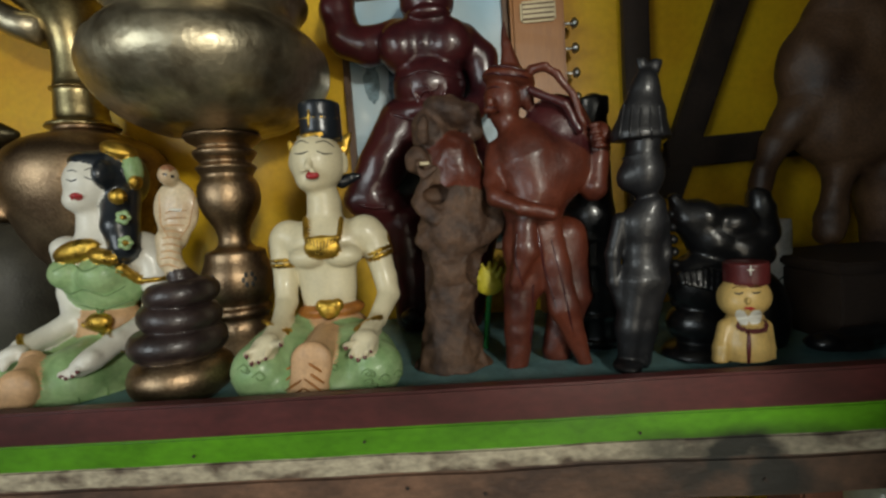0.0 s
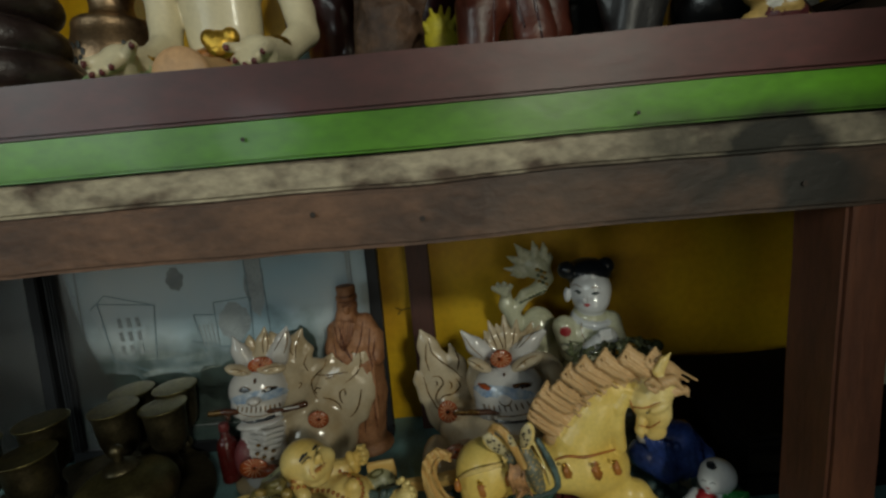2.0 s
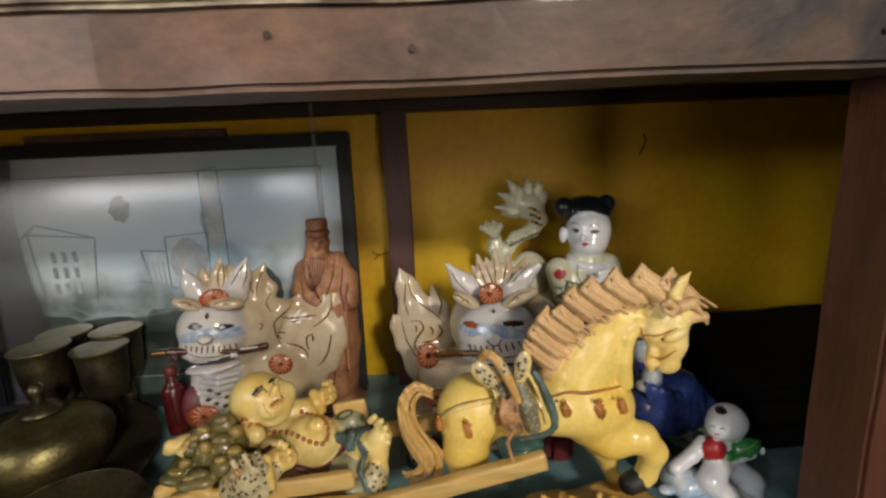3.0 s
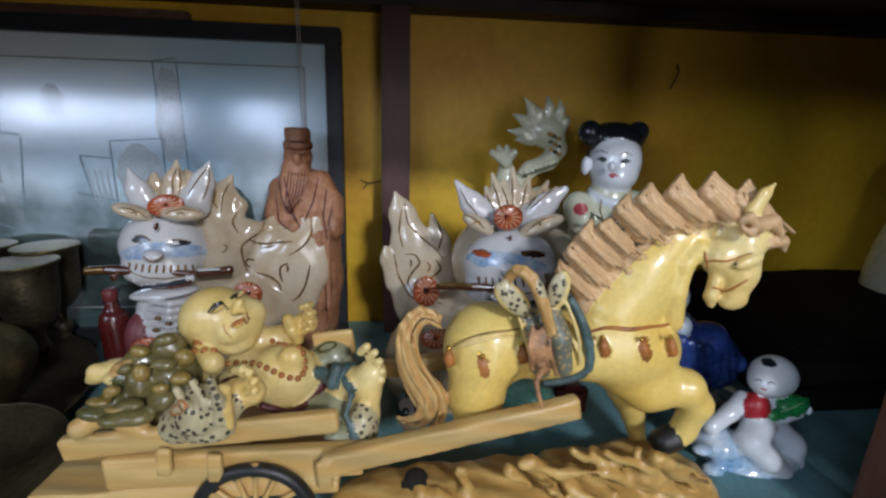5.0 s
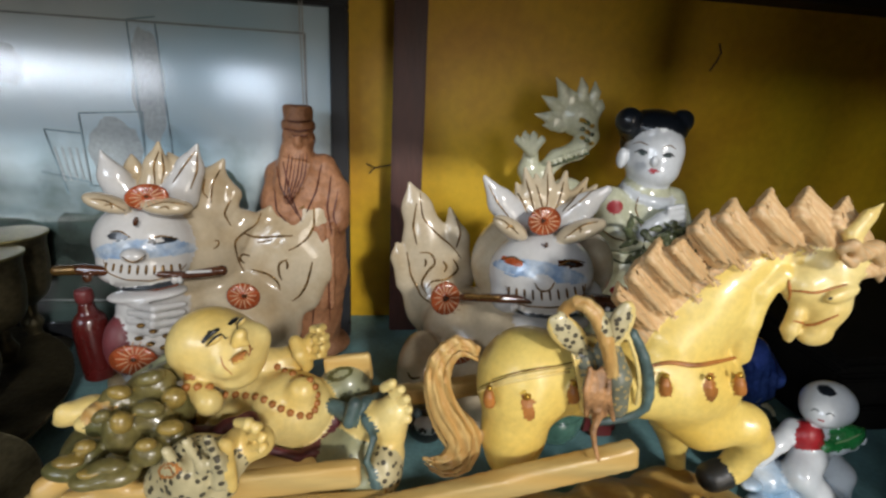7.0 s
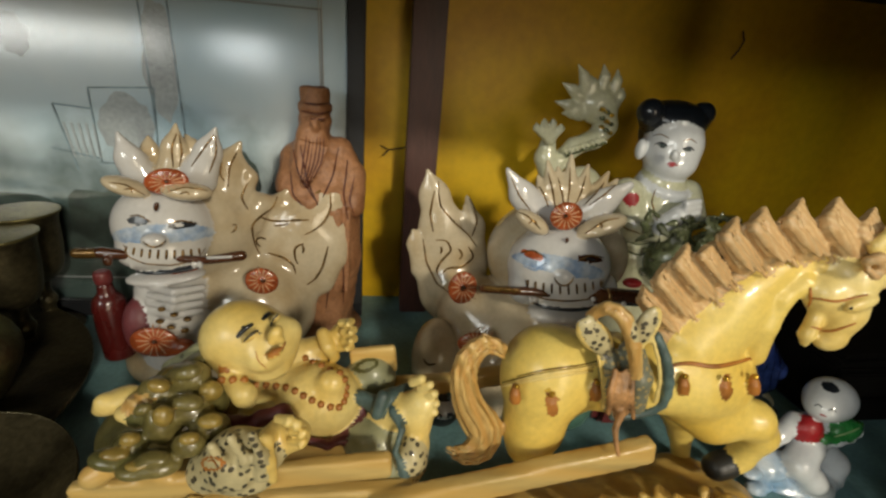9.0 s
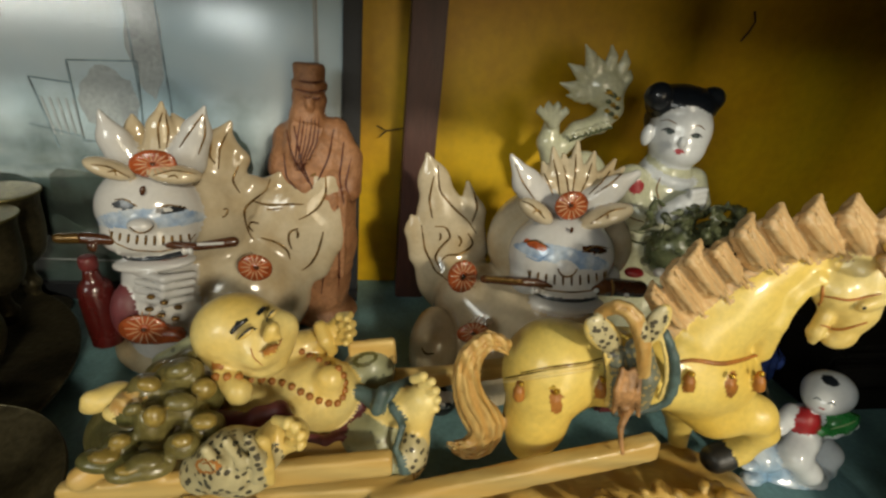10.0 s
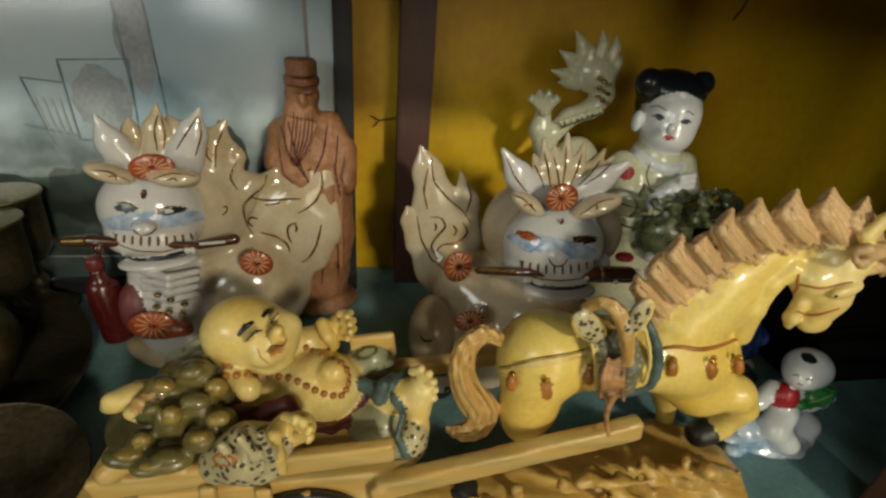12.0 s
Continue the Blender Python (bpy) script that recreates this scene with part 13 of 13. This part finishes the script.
def mahogany_farmer_statue():
    s = Sculpt(0.0022)
    s.way = np.array((0.1694, 0.9799, -0.105))
    s.chain("mahogany", 0.008, 0.75, (0.0977, 0.602, 1.4867, 0.0325), (0.0934, 0.6, 1.4443, 0.0342), (0.0876, 0.6, 1.3975, 0.0266))
    s.chain("mahogany", 0.005, 0.7, (0.1182, 0.592, 1.4776, 0.0198), (0.1264, 0.588, 1.4199, 0.0183), (0.1341, 0.588, 1.3613, 0.0207), (0.1604, 0.592, 1.2834, 0.0094))
    s.chain("mahogany", 0.004, 0.8, (0.0878, 0.582, 1.4763, 0.015), (0.087, 0.578, 1.4465, 0.0165), (0.0722, 0.582, 1.4015, 0.0091))
    s.chain("mahogany", 0.006, 1.0, (0.0804, 0.604, 1.3974, 0.0252), (0.0732, 0.604, 1.3295, 0.0191), (0.0688, 0.602, 1.2856, 0.0159))
    s.ball((0.058, 0.592, 1.2719), (0.0204, 0.0127, 0.0094), "mahogany", 0.004)
    s.chain("mahogany", 0.008, 0.8, (0.1492, 0.625, 1.4545, 0.0306), (0.1532, 0.625, 1.3726, 0.0276), (0.1287, 0.625, 1.2908, 0.0214))
    s.line("rosewood", 0.0018, (0.1006, 0.57, 1.4758), (0.1065, 0.57, 1.4235), (0.1204, 0.57, 1.3662))
    s.line("rosewood", 0.0018, (0.118, 0.57, 1.4598), (0.1295, 0.57, 1.3995), (0.1408, 0.57, 1.3307))
    s.line("rosewood", 0.0018, (0.0746, 0.57, 1.4703), (0.0702, 0.57, 1.4335), (0.0778, 0.57, 1.3992))
    s.line("rosewood", 0.0018, (0.0918, 0.57, 1.3983), (0.0857, 0.57, 1.3418), (0.0816, 0.57, 1.2959))
    s.ball((0.1067, 0.606, 1.2554), (0.0602, 0.0304, 0.0112), "rosewood", 0.004)
    s.ball((0.0693, 0.605, 1.6467), (0.0244, 0.0259, 0.0336), "mahogany", 0.004)
    s.ball((0.0714, 0.605, 1.6188), (0.0138, 0.0169, 0.0169), "mahogany", 0.006)
    s.ball((0.0513, 0.575, 1.6378), (0.0051, 0.0058, 0.0087), "mahogany", 0.003)
    s.ball((0.0801, 0.605, 1.6741), (0.035, 0.0304, 0.0152), "mahogany", 0.004, turn=12)
    s.chain("mahogany", 0.003, 1.0, (0.0845, 0.605, 1.6848, 0.0137), (0.079, 0.605, 1.7184, 0.0068), (0.077, 0.605, 1.7463, 0.0023))
    s.ball((0.1018, 0.605, 1.6574), (0.0122, 0.0137, 0.0274), "mahogany", 0.004)
    s.ball((0.0505, 0.573, 1.6281), (0.0087, 0.0087, 0.0058), "mahogany", 0.002)
    s.line("rosewood", 0.0015, (0.0502, 0.605, 1.658), (0.0602, 0.605, 1.6594), (0.0698, 0.605, 1.6541))
    s.line("rosewood", 0.0015, (0.0483, 0.605, 1.6282), (0.0579, 0.605, 1.6236), (0.068, 0.605, 1.6266))
    s.line("rosewood", 0.0023, (0.05, 0.605, 1.6781), (0.076, 0.605, 1.6685), (0.106, 0.605, 1.6645))
    s.line("rosewood", 0.0023, (0.0521, 0.605, 1.6868), (0.0767, 0.605, 1.6803), (0.1027, 0.605, 1.6722))
    s.chain("mahogany", 0.01, 1.0, (0.087, 0.605, 1.5987, 0.023), (0.0966, 0.605, 1.5676, 0.0462), (0.1055, 0.605, 1.5209, 0.048))
    s.ball((0.142, 0.615, 1.5884), (0.0498, 0.0358, 0.0623), "rosewood", 0.008)
    s.ball((0.1187, 0.605, 1.5506), (0.0647, 0.0385, 0.0509), "mahogany", 0.01)
    s.chain("mahogany", 0.002, 1.0, (0.1219, 0.585, 1.6803, 0.0051), (0.1395, 0.585, 1.6702, 0.0051), (0.1578, 0.585, 1.6437, 0.0051), (0.1691, 0.585, 1.6068, 0.0059), (0.1745, 0.595, 1.5826, 0.006))
    s.chain("mahogany", 0.002, 1.0, (0.109, 0.595, 1.6796, 0.0067), (0.1255, 0.585, 1.68, 0.0058))
    s.chain("rosewood", 0.003, 1.0, (0.1057, 0.585, 1.6516, 0.0059), (0.1459, 0.575, 1.6279, 0.0051), (0.1622, 0.575, 1.5946, 0.0051))
    s.chain("mahogany", 0.006, 1.0, (0.0589, 0.605, 1.5781, 0.017), (0.0486, 0.585, 1.5391, 0.012), (0.0504, 0.57, 1.5161, 0.011), (0.078, 0.555, 1.5007, 0.01), (0.1154, 0.55, 1.4908, 0.0099))
    s.chain("mahogany", 0.005, 1.0, (0.186, 0.605, 1.5225, 0.02), (0.1938, 0.605, 1.56, 0.0138), (0.2002, 0.605, 1.5859, 0.0137))
    s.ball((0.1948, 0.595, 1.5883), (0.015, 0.0135, 0.018), "mahogany", 0.003)
    s.ball((0.183, 0.579, 1.5994), (0.0087, 0.0073, 0.0044), "mahogany", 0.002)
    s.ball((0.1847, 0.579, 1.5907), (0.0088, 0.0073, 0.0044), "mahogany", 0.002)
    s.ball((0.1865, 0.579, 1.5819), (0.0088, 0.0073, 0.0044), "mahogany", 0.002)
    s.ball((0.1883, 0.579, 1.5731), (0.0088, 0.0073, 0.0044), "mahogany", 0.002)
    s.slab((0.1057, 0.605, 1.241), (0.0964, 0.0482, 0.0177), "rosewood", 0.002, 0, 0, 0.004)
    s.rough = (0.0016, 45.0)
    return s.done("mahogany_farmer_statue", (0.0693, 0.605, 1.28), "carved reddish mahogany statue of a farmer carrying a basket", "statue")


mahogany_farmer_statue()


def tall_dark_carving():
    s = Sculpt(0.003)
    s.way = np.array((0.2927, 0.9355, 0.1978))
    s.chain("ebony", 0.008, 1.0, (0.2127, 0.68, 1.6438, 0.0205), (0.2084, 0.68, 1.5852, 0.0258), (0.1985, 0.68, 1.4828, 0.0383), (0.2016, 0.68, 1.359, 0.0389), (0.2055, 0.68, 1.2499, 0.0358))
    s.slab((0.2127, 0.68, 1.6438), (0.0205, 0.0171, 0.0136), "ebony", 0.002, 0, 0, 0.002)
    s.ball((0.2063, 0.68, 1.2682), (0.0446, 0.0357, 0.0268), "ebony", 0.006)
    s.ball((0.1917, 0.66, 1.5504), (0.0285, 0.0251, 0.0335), "rosewood", 0.006)
    s.ring((0.2012, 0.68, 1.4477), (0, 0, 1), 0.0385, 0.0035, "ebony", 0.003)
    s.ring((0.2012, 0.68, 1.4089), (0, 0, 1), 0.0386, 0.0035, "ebony", 0.003)
    s.ring((0.2012, 0.68, 1.3698), (0, 0, 1), 0.0388, 0.0035, "ebony", 0.003)
    s.ring((0.2011, 0.68, 1.3303), (0, 0, 1), 0.039, 0.0035, "ebony", 0.003)
    s.ring((0.2011, 0.68, 1.2904), (0, 0, 1), 0.0392, 0.0036, "ebony", 0.003)
    return s.done("tall_dark_carving", (0.2127, 0.68, 1.28), "tall narrow black wooden carving behind other statues", "statue")


tall_dark_carving()


def slender_dark_figure():
    s = Sculpt(0.002)
    s.way = np.array((0.3842, 0.8992, 0.2092))
    s.chain("grey_ebony", 0.002, 0.7, (0.2435, 0.57, 1.6326, 0.0199), (0.2404, 0.57, 1.6049, 0.0285), (0.2375, 0.57, 1.582, 0.0372))
    s.slab((0.2369, 0.57, 1.5651), (0.0445, 0.0431, 0.01), "grey_ebony", 0, 0, 0, 0.002, True)
    s.ball((0.2453, 0.57, 1.6428), (0.0156, 0.0142, 0.0199), "grey_ebony", 0.004)
    s.chain("grey_ebony", 0.003, 0.6, (0.2497, 0.57, 1.6494, 0.0099), (0.2586, 0.57, 1.6659, 0.0071), (0.2657, 0.57, 1.6701, 0.0021))
    s.chain("grey_ebony", 0.003, 0.6, (0.2477, 0.57, 1.653, 0.0085), (0.2414, 0.57, 1.6707, 0.0057), (0.238, 0.57, 1.6738, 0.0021))
    s.chain("grey_ebony", 0.002, 1.0, (0.2419, 0.57, 1.5873, 0.0215), (0.2379, 0.57, 1.5558, 0.0201))
    s.ball((0.2386, 0.57, 1.5343), (0.0259, 0.0245, 0.0332), "grey_ebony", 0.005)
    s.ball((0.2185, 0.57, 1.5287), (0.013, 0.0144, 0.0173), "grey_ebony", 0.005)
    s.ball((0.2456, 0.57, 1.4907), (0.0188, 0.0188, 0.0174), "grey_ebony", 0.006)
    s.ball((0.2377, 0.57, 1.4695), (0.0306, 0.0218, 0.0276), "grey_ebony", 0.008)
    s.chain("grey_ebony", 0.004, 1.0, (0.2078, 0.57, 1.4753, 0.0102), (0.1959, 0.57, 1.4321, 0.0095), (0.1958, 0.57, 1.395, 0.0081), (0.202, 0.57, 1.3684, 0.0067))
    s.chain("grey_ebony", 0.004, 1.0, (0.2592, 0.57, 1.4715, 0.0094), (0.2635, 0.57, 1.4274, 0.008), (0.253, 0.57, 1.3911, 0.0066))
    s.chain("grey_ebony", 0.008, 0.75, (0.2356, 0.57, 1.4514, 0.0248), (0.2332, 0.57, 1.4258, 0.0205), (0.2352, 0.57, 1.3998, 0.0309))
    s.chain("grey_ebony", 0.008, 1.0, (0.2241, 0.57, 1.3931, 0.0221), (0.2145, 0.57, 1.3336, 0.0178), (0.2107, 0.57, 1.2919, 0.0135))
    s.chain("grey_ebony", 0.008, 1.0, (0.2436, 0.57, 1.3918, 0.0191), (0.2328, 0.57, 1.3324, 0.0148), (0.2284, 0.57, 1.2908, 0.0119))
    s.ball((0.2193, 0.57, 1.2659), (0.042, 0.033, 0.0165), "grey_ebony", 0.003)
    s.ball((0.2052, 0.56, 1.2858), (0.0176, 0.0221, 0.0088), "grey_ebony", 0.004)
    s.line("grey_ebony", 0.0021, (0.2185, 0.57, 1.6207), (0.2105, 0.57, 1.5792))
    s.line("grey_ebony", 0.0021, (0.229, 0.57, 1.6199), (0.2239, 0.57, 1.5781))
    s.line("grey_ebony", 0.0021, (0.2395, 0.57, 1.619), (0.2373, 0.57, 1.5771))
    s.line("grey_ebony", 0.0021, (0.25, 0.57, 1.6181), (0.2507, 0.57, 1.576))
    s.line("grey_ebony", 0.0021, (0.2605, 0.57, 1.6173), (0.264, 0.57, 1.575))
    return s.done("slender_dark_figure", (0.2435, 0.57, 1.28), "slender dark ebony figure carrying a load on its head", "statue")


slender_dark_figure()


def black_shell_carving():
    s = Sculpt(0.0022)
    s.way = np.array((0.4354, 0.9002, -0.0035))
    s.chain("ebony", 0.006, 1.1, (0.2926, 0.605, 1.4977, 0.0077), (0.3069, 0.605, 1.4713, 0.02), (0.3385, 0.605, 1.4382, 0.0277), (0.3721, 0.605, 1.4242, 0.0308), (0.4025, 0.605, 1.4452, 0.0245), (0.4103, 0.605, 1.4752, 0.0153))
    s.ball((0.3616, 0.605, 1.4597), (0.0353, 0.0338, 0.0261), "ebony", 0.006)
    s.ball((0.328, 0.605, 1.4698), (0.0307, 0.0307, 0.023), "ebony", 0.006, turn=35)
    s.chain("ebony", 0.005, 1.0, (0.4064, 0.605, 1.4602, 0.0184), (0.4046, 0.605, 1.4908, 0.0137), (0.3996, 0.605, 1.4988, 0.0061))
    s.ball((0.3257, 0.605, 1.3805), (0.0451, 0.0389, 0.0435), "ebony", 0.008)
    s.ball((0.3205, 0.605, 1.3254), (0.0407, 0.036, 0.0313), "ebony", 0.006)
    s.ball((0.3232, 0.605, 1.281), (0.052, 0.0441, 0.0236), "ebony", 0.006)
    s.ball((0.3223, 0.605, 1.2446), (0.057, 0.0443, 0.019), "ebony", 0.004)
    s.ball((0.387, 0.605, 1.4154), (0.0354, 0.0308, 0.0231), "ebony", 0.006)
    s.ball((0.4126, 0.635, 1.3202), (0.0491, 0.0409, 0.0736), "ebony", 0.008)
    s.chain("ebony", 0.001, 1.0, (0.2821, 0.57, 1.3995, 0.0044), (0.2818, 0.563, 1.3888, 0.0036))
    s.chain("ebony", 0.001, 1.0, (0.29, 0.57, 1.4005, 0.0044), (0.2889, 0.563, 1.3869, 0.0036))
    s.chain("ebony", 0.001, 1.0, (0.2979, 0.57, 1.4014, 0.0044), (0.2959, 0.563, 1.3849, 0.0036))
    s.chain("ebony", 0.001, 1.0, (0.3058, 0.57, 1.4023, 0.0044), (0.303, 0.563, 1.383, 0.0036))
    s.chain("ebony", 0.001, 1.0, (0.3137, 0.57, 1.4033, 0.0044), (0.31, 0.563, 1.381, 0.0036))
    s.chain("ebony", 0.001, 1.0, (0.3215, 0.57, 1.4012, 0.0044), (0.317, 0.563, 1.3791, 0.0036))
    s.chain("ebony", 0.001, 1.0, (0.3293, 0.57, 1.3992, 0.0044), (0.3241, 0.563, 1.3801, 0.0036))
    s.chain("ebony", 0.001, 1.0, (0.3372, 0.57, 1.3972, 0.0044), (0.3312, 0.563, 1.3811, 0.0036))
    s.chain("ebony", 0.001, 1.0, (0.345, 0.57, 1.3952, 0.0044), (0.3383, 0.563, 1.3821, 0.0036))
    s.chain("ebony", 0.001, 1.0, (0.3528, 0.57, 1.3932, 0.0044), (0.3454, 0.563, 1.3831, 0.0036))
    s.ball((0.2875, 0.605, 1.4766), (0.0077, 0.0092, 0.0069), "ebony", 0.002)
    s.ball((0.2881, 0.605, 1.4596), (0.0077, 0.0093, 0.0069), "ebony", 0.002)
    s.ball((0.2887, 0.605, 1.4425), (0.0077, 0.0093, 0.007), "ebony", 0.002)
    s.ball((0.2893, 0.605, 1.4254), (0.0077, 0.0093, 0.007), "ebony", 0.002)
    s.ball((0.2899, 0.605, 1.4081), (0.0078, 0.0093, 0.007), "ebony", 0.002)
    s.ball((0.2905, 0.605, 1.3908), (0.0078, 0.0093, 0.007), "ebony", 0.002)
    s.ball((0.2912, 0.605, 1.3734), (0.0078, 0.0094, 0.007), "ebony", 0.002)
    s.ball((0.2918, 0.605, 1.356), (0.0078, 0.0094, 0.007), "ebony", 0.002)
    s.ball((0.2924, 0.605, 1.3384), (0.0078, 0.0094, 0.0071), "ebony", 0.002)
    return s.done("black_shell_carving", (0.2926, 0.605, 1.28), "glossy black carved ornament with curled leaf top", "ornament")


black_shell_carving()


def small_wooden_doll():
    s = Sculpt(0.0016)
    s.way = np.array((0.5191, 0.8183, -0.2471))
    s.chain("doll_wood", 0.005, 0.8, (0.3362, 0.53, 1.34, 0.0233), (0.3358, 0.53, 1.3155, 0.0275), (0.3353, 0.53, 1.2887, 0.0303))
    s.ball((0.3355, 0.53, 1.3747), (0.0293, 0.0245, 0.0252), "doll_wood", 0.003)
    s.ball((0.3302, 0.526, 1.369), (0.0243, 0.0203, 0.0176), "doll_wood", 0.004)
    s.drum((0.3386, 0.53, 1.4041), 0.0237, 0.0135, "fez_red", 0.001, 0.003)
    s.chain("doll_wood", 0.003, 1.0, (0.3135, 0.53, 1.3393, 0.0089), (0.3041, 0.524, 1.3158, 0.0088), (0.3, 0.52, 1.3, 0.0088))
    s.ball((0.3027, 0.518, 1.2936), (0.0122, 0.0095, 0.0041), "doll_wood", 0.002)
    s.chain("doll_wood", 0.003, 1.0, (0.3588, 0.53, 1.3364, 0.0089), (0.3584, 0.524, 1.3125, 0.0081), (0.3581, 0.522, 1.2958, 0.0081))
    s.ball((0.3579, 0.52, 1.2909), (0.0108, 0.0095, 0.0041), "doll_wood", 0.002)
    s.ball((0.337, 0.524, 1.3415), (0.0203, 0.0162, 0.0122), "cloth_plum", 0)
    s.ball((0.3345, 0.52, 1.3461), (0.0148, 0.0148, 0.008), "doll_wood", 0)
    s.paint((0.3205, 0.51, 1.3549), 0.0059, 0.0092, "white_skin", 25)
    s.paint((0.3358, 0.51, 1.3539), 0.0059, 0.0092, "white_skin", -25)
    s.line("fez_red", 0.0027, (0.3408, 0.53, 1.3327), (0.3401, 0.53, 1.2941))
    s.line("black_paint", 0.0011, (0.3249, 0.53, 1.3789), (0.3302, 0.53, 1.3758), (0.3355, 0.53, 1.3782))
    s.line("black_paint", 0.0011, (0.3448, 0.53, 1.3776), (0.3501, 0.53, 1.3751), (0.3548, 0.53, 1.3776))
    s.line("gold_line", 0.001, (0.3224, 0.53, 1.3846), (0.3291, 0.53, 1.3869), (0.3356, 0.53, 1.3837))
    s.line("gold_line", 0.001, (0.3436, 0.53, 1.3832), (0.3502, 0.53, 1.3855), (0.3568, 0.53, 1.3823))
    s.paint((0.3231, 0.5, 1.3677), 0.0051, 0.0019, "lips_red")
    s.ball((0.324, 0.504, 1.3753), (0.0026, 0.0026, 0.0039), "doll_wood", 0.002)
    s.line("white_skin", 0.0011, (0.34, 0.53, 1.404), (0.3479, 0.53, 1.4034))
    s.line("white_skin", 0.0011, (0.344, 0.53, 1.4092), (0.3438, 0.53, 1.3969))
    return s.done("small_wooden_doll", (0.3362, 0.53, 1.3), "small pale wooden doll with maroon fez and brown vest", "doll")


small_wooden_doll()


def wooden_horse_statue():
    s = Sculpt(0.004)
    s.way = np.array((0.67, 0.7328, 0.1189))
    s.ball((0.7497, 0.82, 1.633), (0.151, 0.0705, 0.1208), "brown_wood", 0.01)
    s.ball((0.6671, 0.82, 1.7086), (0.0803, 0.0562, 0.0903), "brown_wood", 0.012)
    s.ball((0.7634, 0.82, 1.7585), (0.139, 0.0655, 0.1291), "brown_wood", 0.012)
    s.chain("brown_wood", 0.01, 1.0, (0.6572, 0.82, 1.6801, 0.0544), (0.6127, 0.82, 1.6194, 0.0345), (0.5827, 0.82, 1.5817, 0.0265))
    s.chain("brown_wood", 0.005, 1.0, (0.5827, 0.82, 1.5817, 0.0265), (0.5592, 0.82, 1.5379, 0.0185), (0.5517, 0.82, 1.5027, 0.0186))
    s.chain("ebony", 0.002, 1.0, (0.5464, 0.82, 1.4877, 0.0206), (0.546, 0.82, 1.462, 0.0228))
    s.chain("brown_wood", 0.01, 1.0, (0.7109, 0.82, 1.5965, 0.0506), (0.6913, 0.82, 1.5379, 0.0285), (0.6843, 0.82, 1.4877, 0.0205))
    s.chain("brown_wood", 0.004, 1.0, (0.6843, 0.82, 1.4877, 0.0205), (0.6763, 0.82, 1.4421, 0.0247), (0.6742, 0.82, 1.4164, 0.0248))
    s.chain("brown_wood", 0.012, 1.0, (0.8037, 0.82, 1.5692, 0.0808), (0.7957, 0.82, 1.3974, 0.0514), (0.8077, 0.82, 1.2072, 0.0419))
    s.chain("brown_wood", 0.005, 1.0, (0.6479, 0.82, 1.7685, 0.0299), (0.6332, 0.82, 1.7359, 0.014), (0.6283, 0.82, 1.7266, 0.005))
    s.ball((0.808, 0.82, 1.1803), (0.1261, 0.0735, 0.0315), "brown_wood", 0.006)
    s.rough = (0.004, 25.0)
    return s.done("wooden_horse_statue", (0.7497, 0.82, 1.28), "large dark brown carved wooden horse rearing up", "statue")


wooden_horse_statue()


def black_frog_figure():
    s = Sculpt(0.003)
    s.way = np.array((0.6192, 0.7379, -0.2684))
    s.ball((0.4867, 0.58, 1.2891), (0.0388, 0.0328, 0.0179), "ebony", 0.004)
    s.ball((0.4627, 0.57, 1.2967), (0.0205, 0.0191, 0.0147), "ebony", 0.004)
    s.chain("ebony", 0.005, 1.0, (0.4996, 0.58, 1.2974, 0.0149), (0.5355, 0.58, 1.3027, 0.0119), (0.5642, 0.58, 1.2933, 0.0089))
    return s.done("black_frog_figure", (0.4867, 0.58, 1.29), "small glossy black carved animal lying on the shelf", "figurine")


black_frog_figure()


# yellow glove-like shape with fingers; the green stem is added to hold it
def yellow_hand_shape():
    s = Sculpt(0.0016)
    s.way = np.array((0.0592, 0.9869, -0.1498))
    s.ball((0.0399, 0.665, 1.3859), (0.0209, 0.0078, 0.0156), "yellow_paper", 0.002)
    s.ball((0.0357, 0.665, 1.4011), (0.0139, 0.0061, 0.0139), "yellow_paper", 0.003)
    s.chain("yellow_paper", 0.001, 1.0, (0.0249, 0.664, 1.3959, 0.0043), (0.0171, 0.664, 1.4095, 0.0022))
    s.chain("yellow_paper", 0.001, 1.0, (0.0343, 0.664, 1.4066, 0.0043), (0.0299, 0.664, 1.4192, 0.0022))
    s.chain("yellow_paper", 0.001, 1.0, (0.0413, 0.664, 1.4079, 0.0043), (0.0422, 0.664, 1.4218, 0.0022))
    s.chain("yellow_paper", 0.001, 1.0, (0.048, 0.664, 1.4057, 0.0043), (0.0524, 0.664, 1.4193, 0.0022))
    s.chain("yellow_paper", 0.001, 1.0, (0.0528, 0.664, 1.3983, 0.0043), (0.0605, 0.664, 1.4118, 0.0022))
    s.chain("leaf_green", 0.001, 1.0, (0.0392, 0.668, 1.3721, 0.0044), (0.0329, 0.68, 1.3158, 0.0045), (0.0279, 0.69, 1.2573, 0.0046))
    return s.done("yellow_hand_shape", (0.0399, 0.665, 1.28), "small bright yellow hand-like shape on an added stem between the carvings", "flower")


yellow_hand_shape()
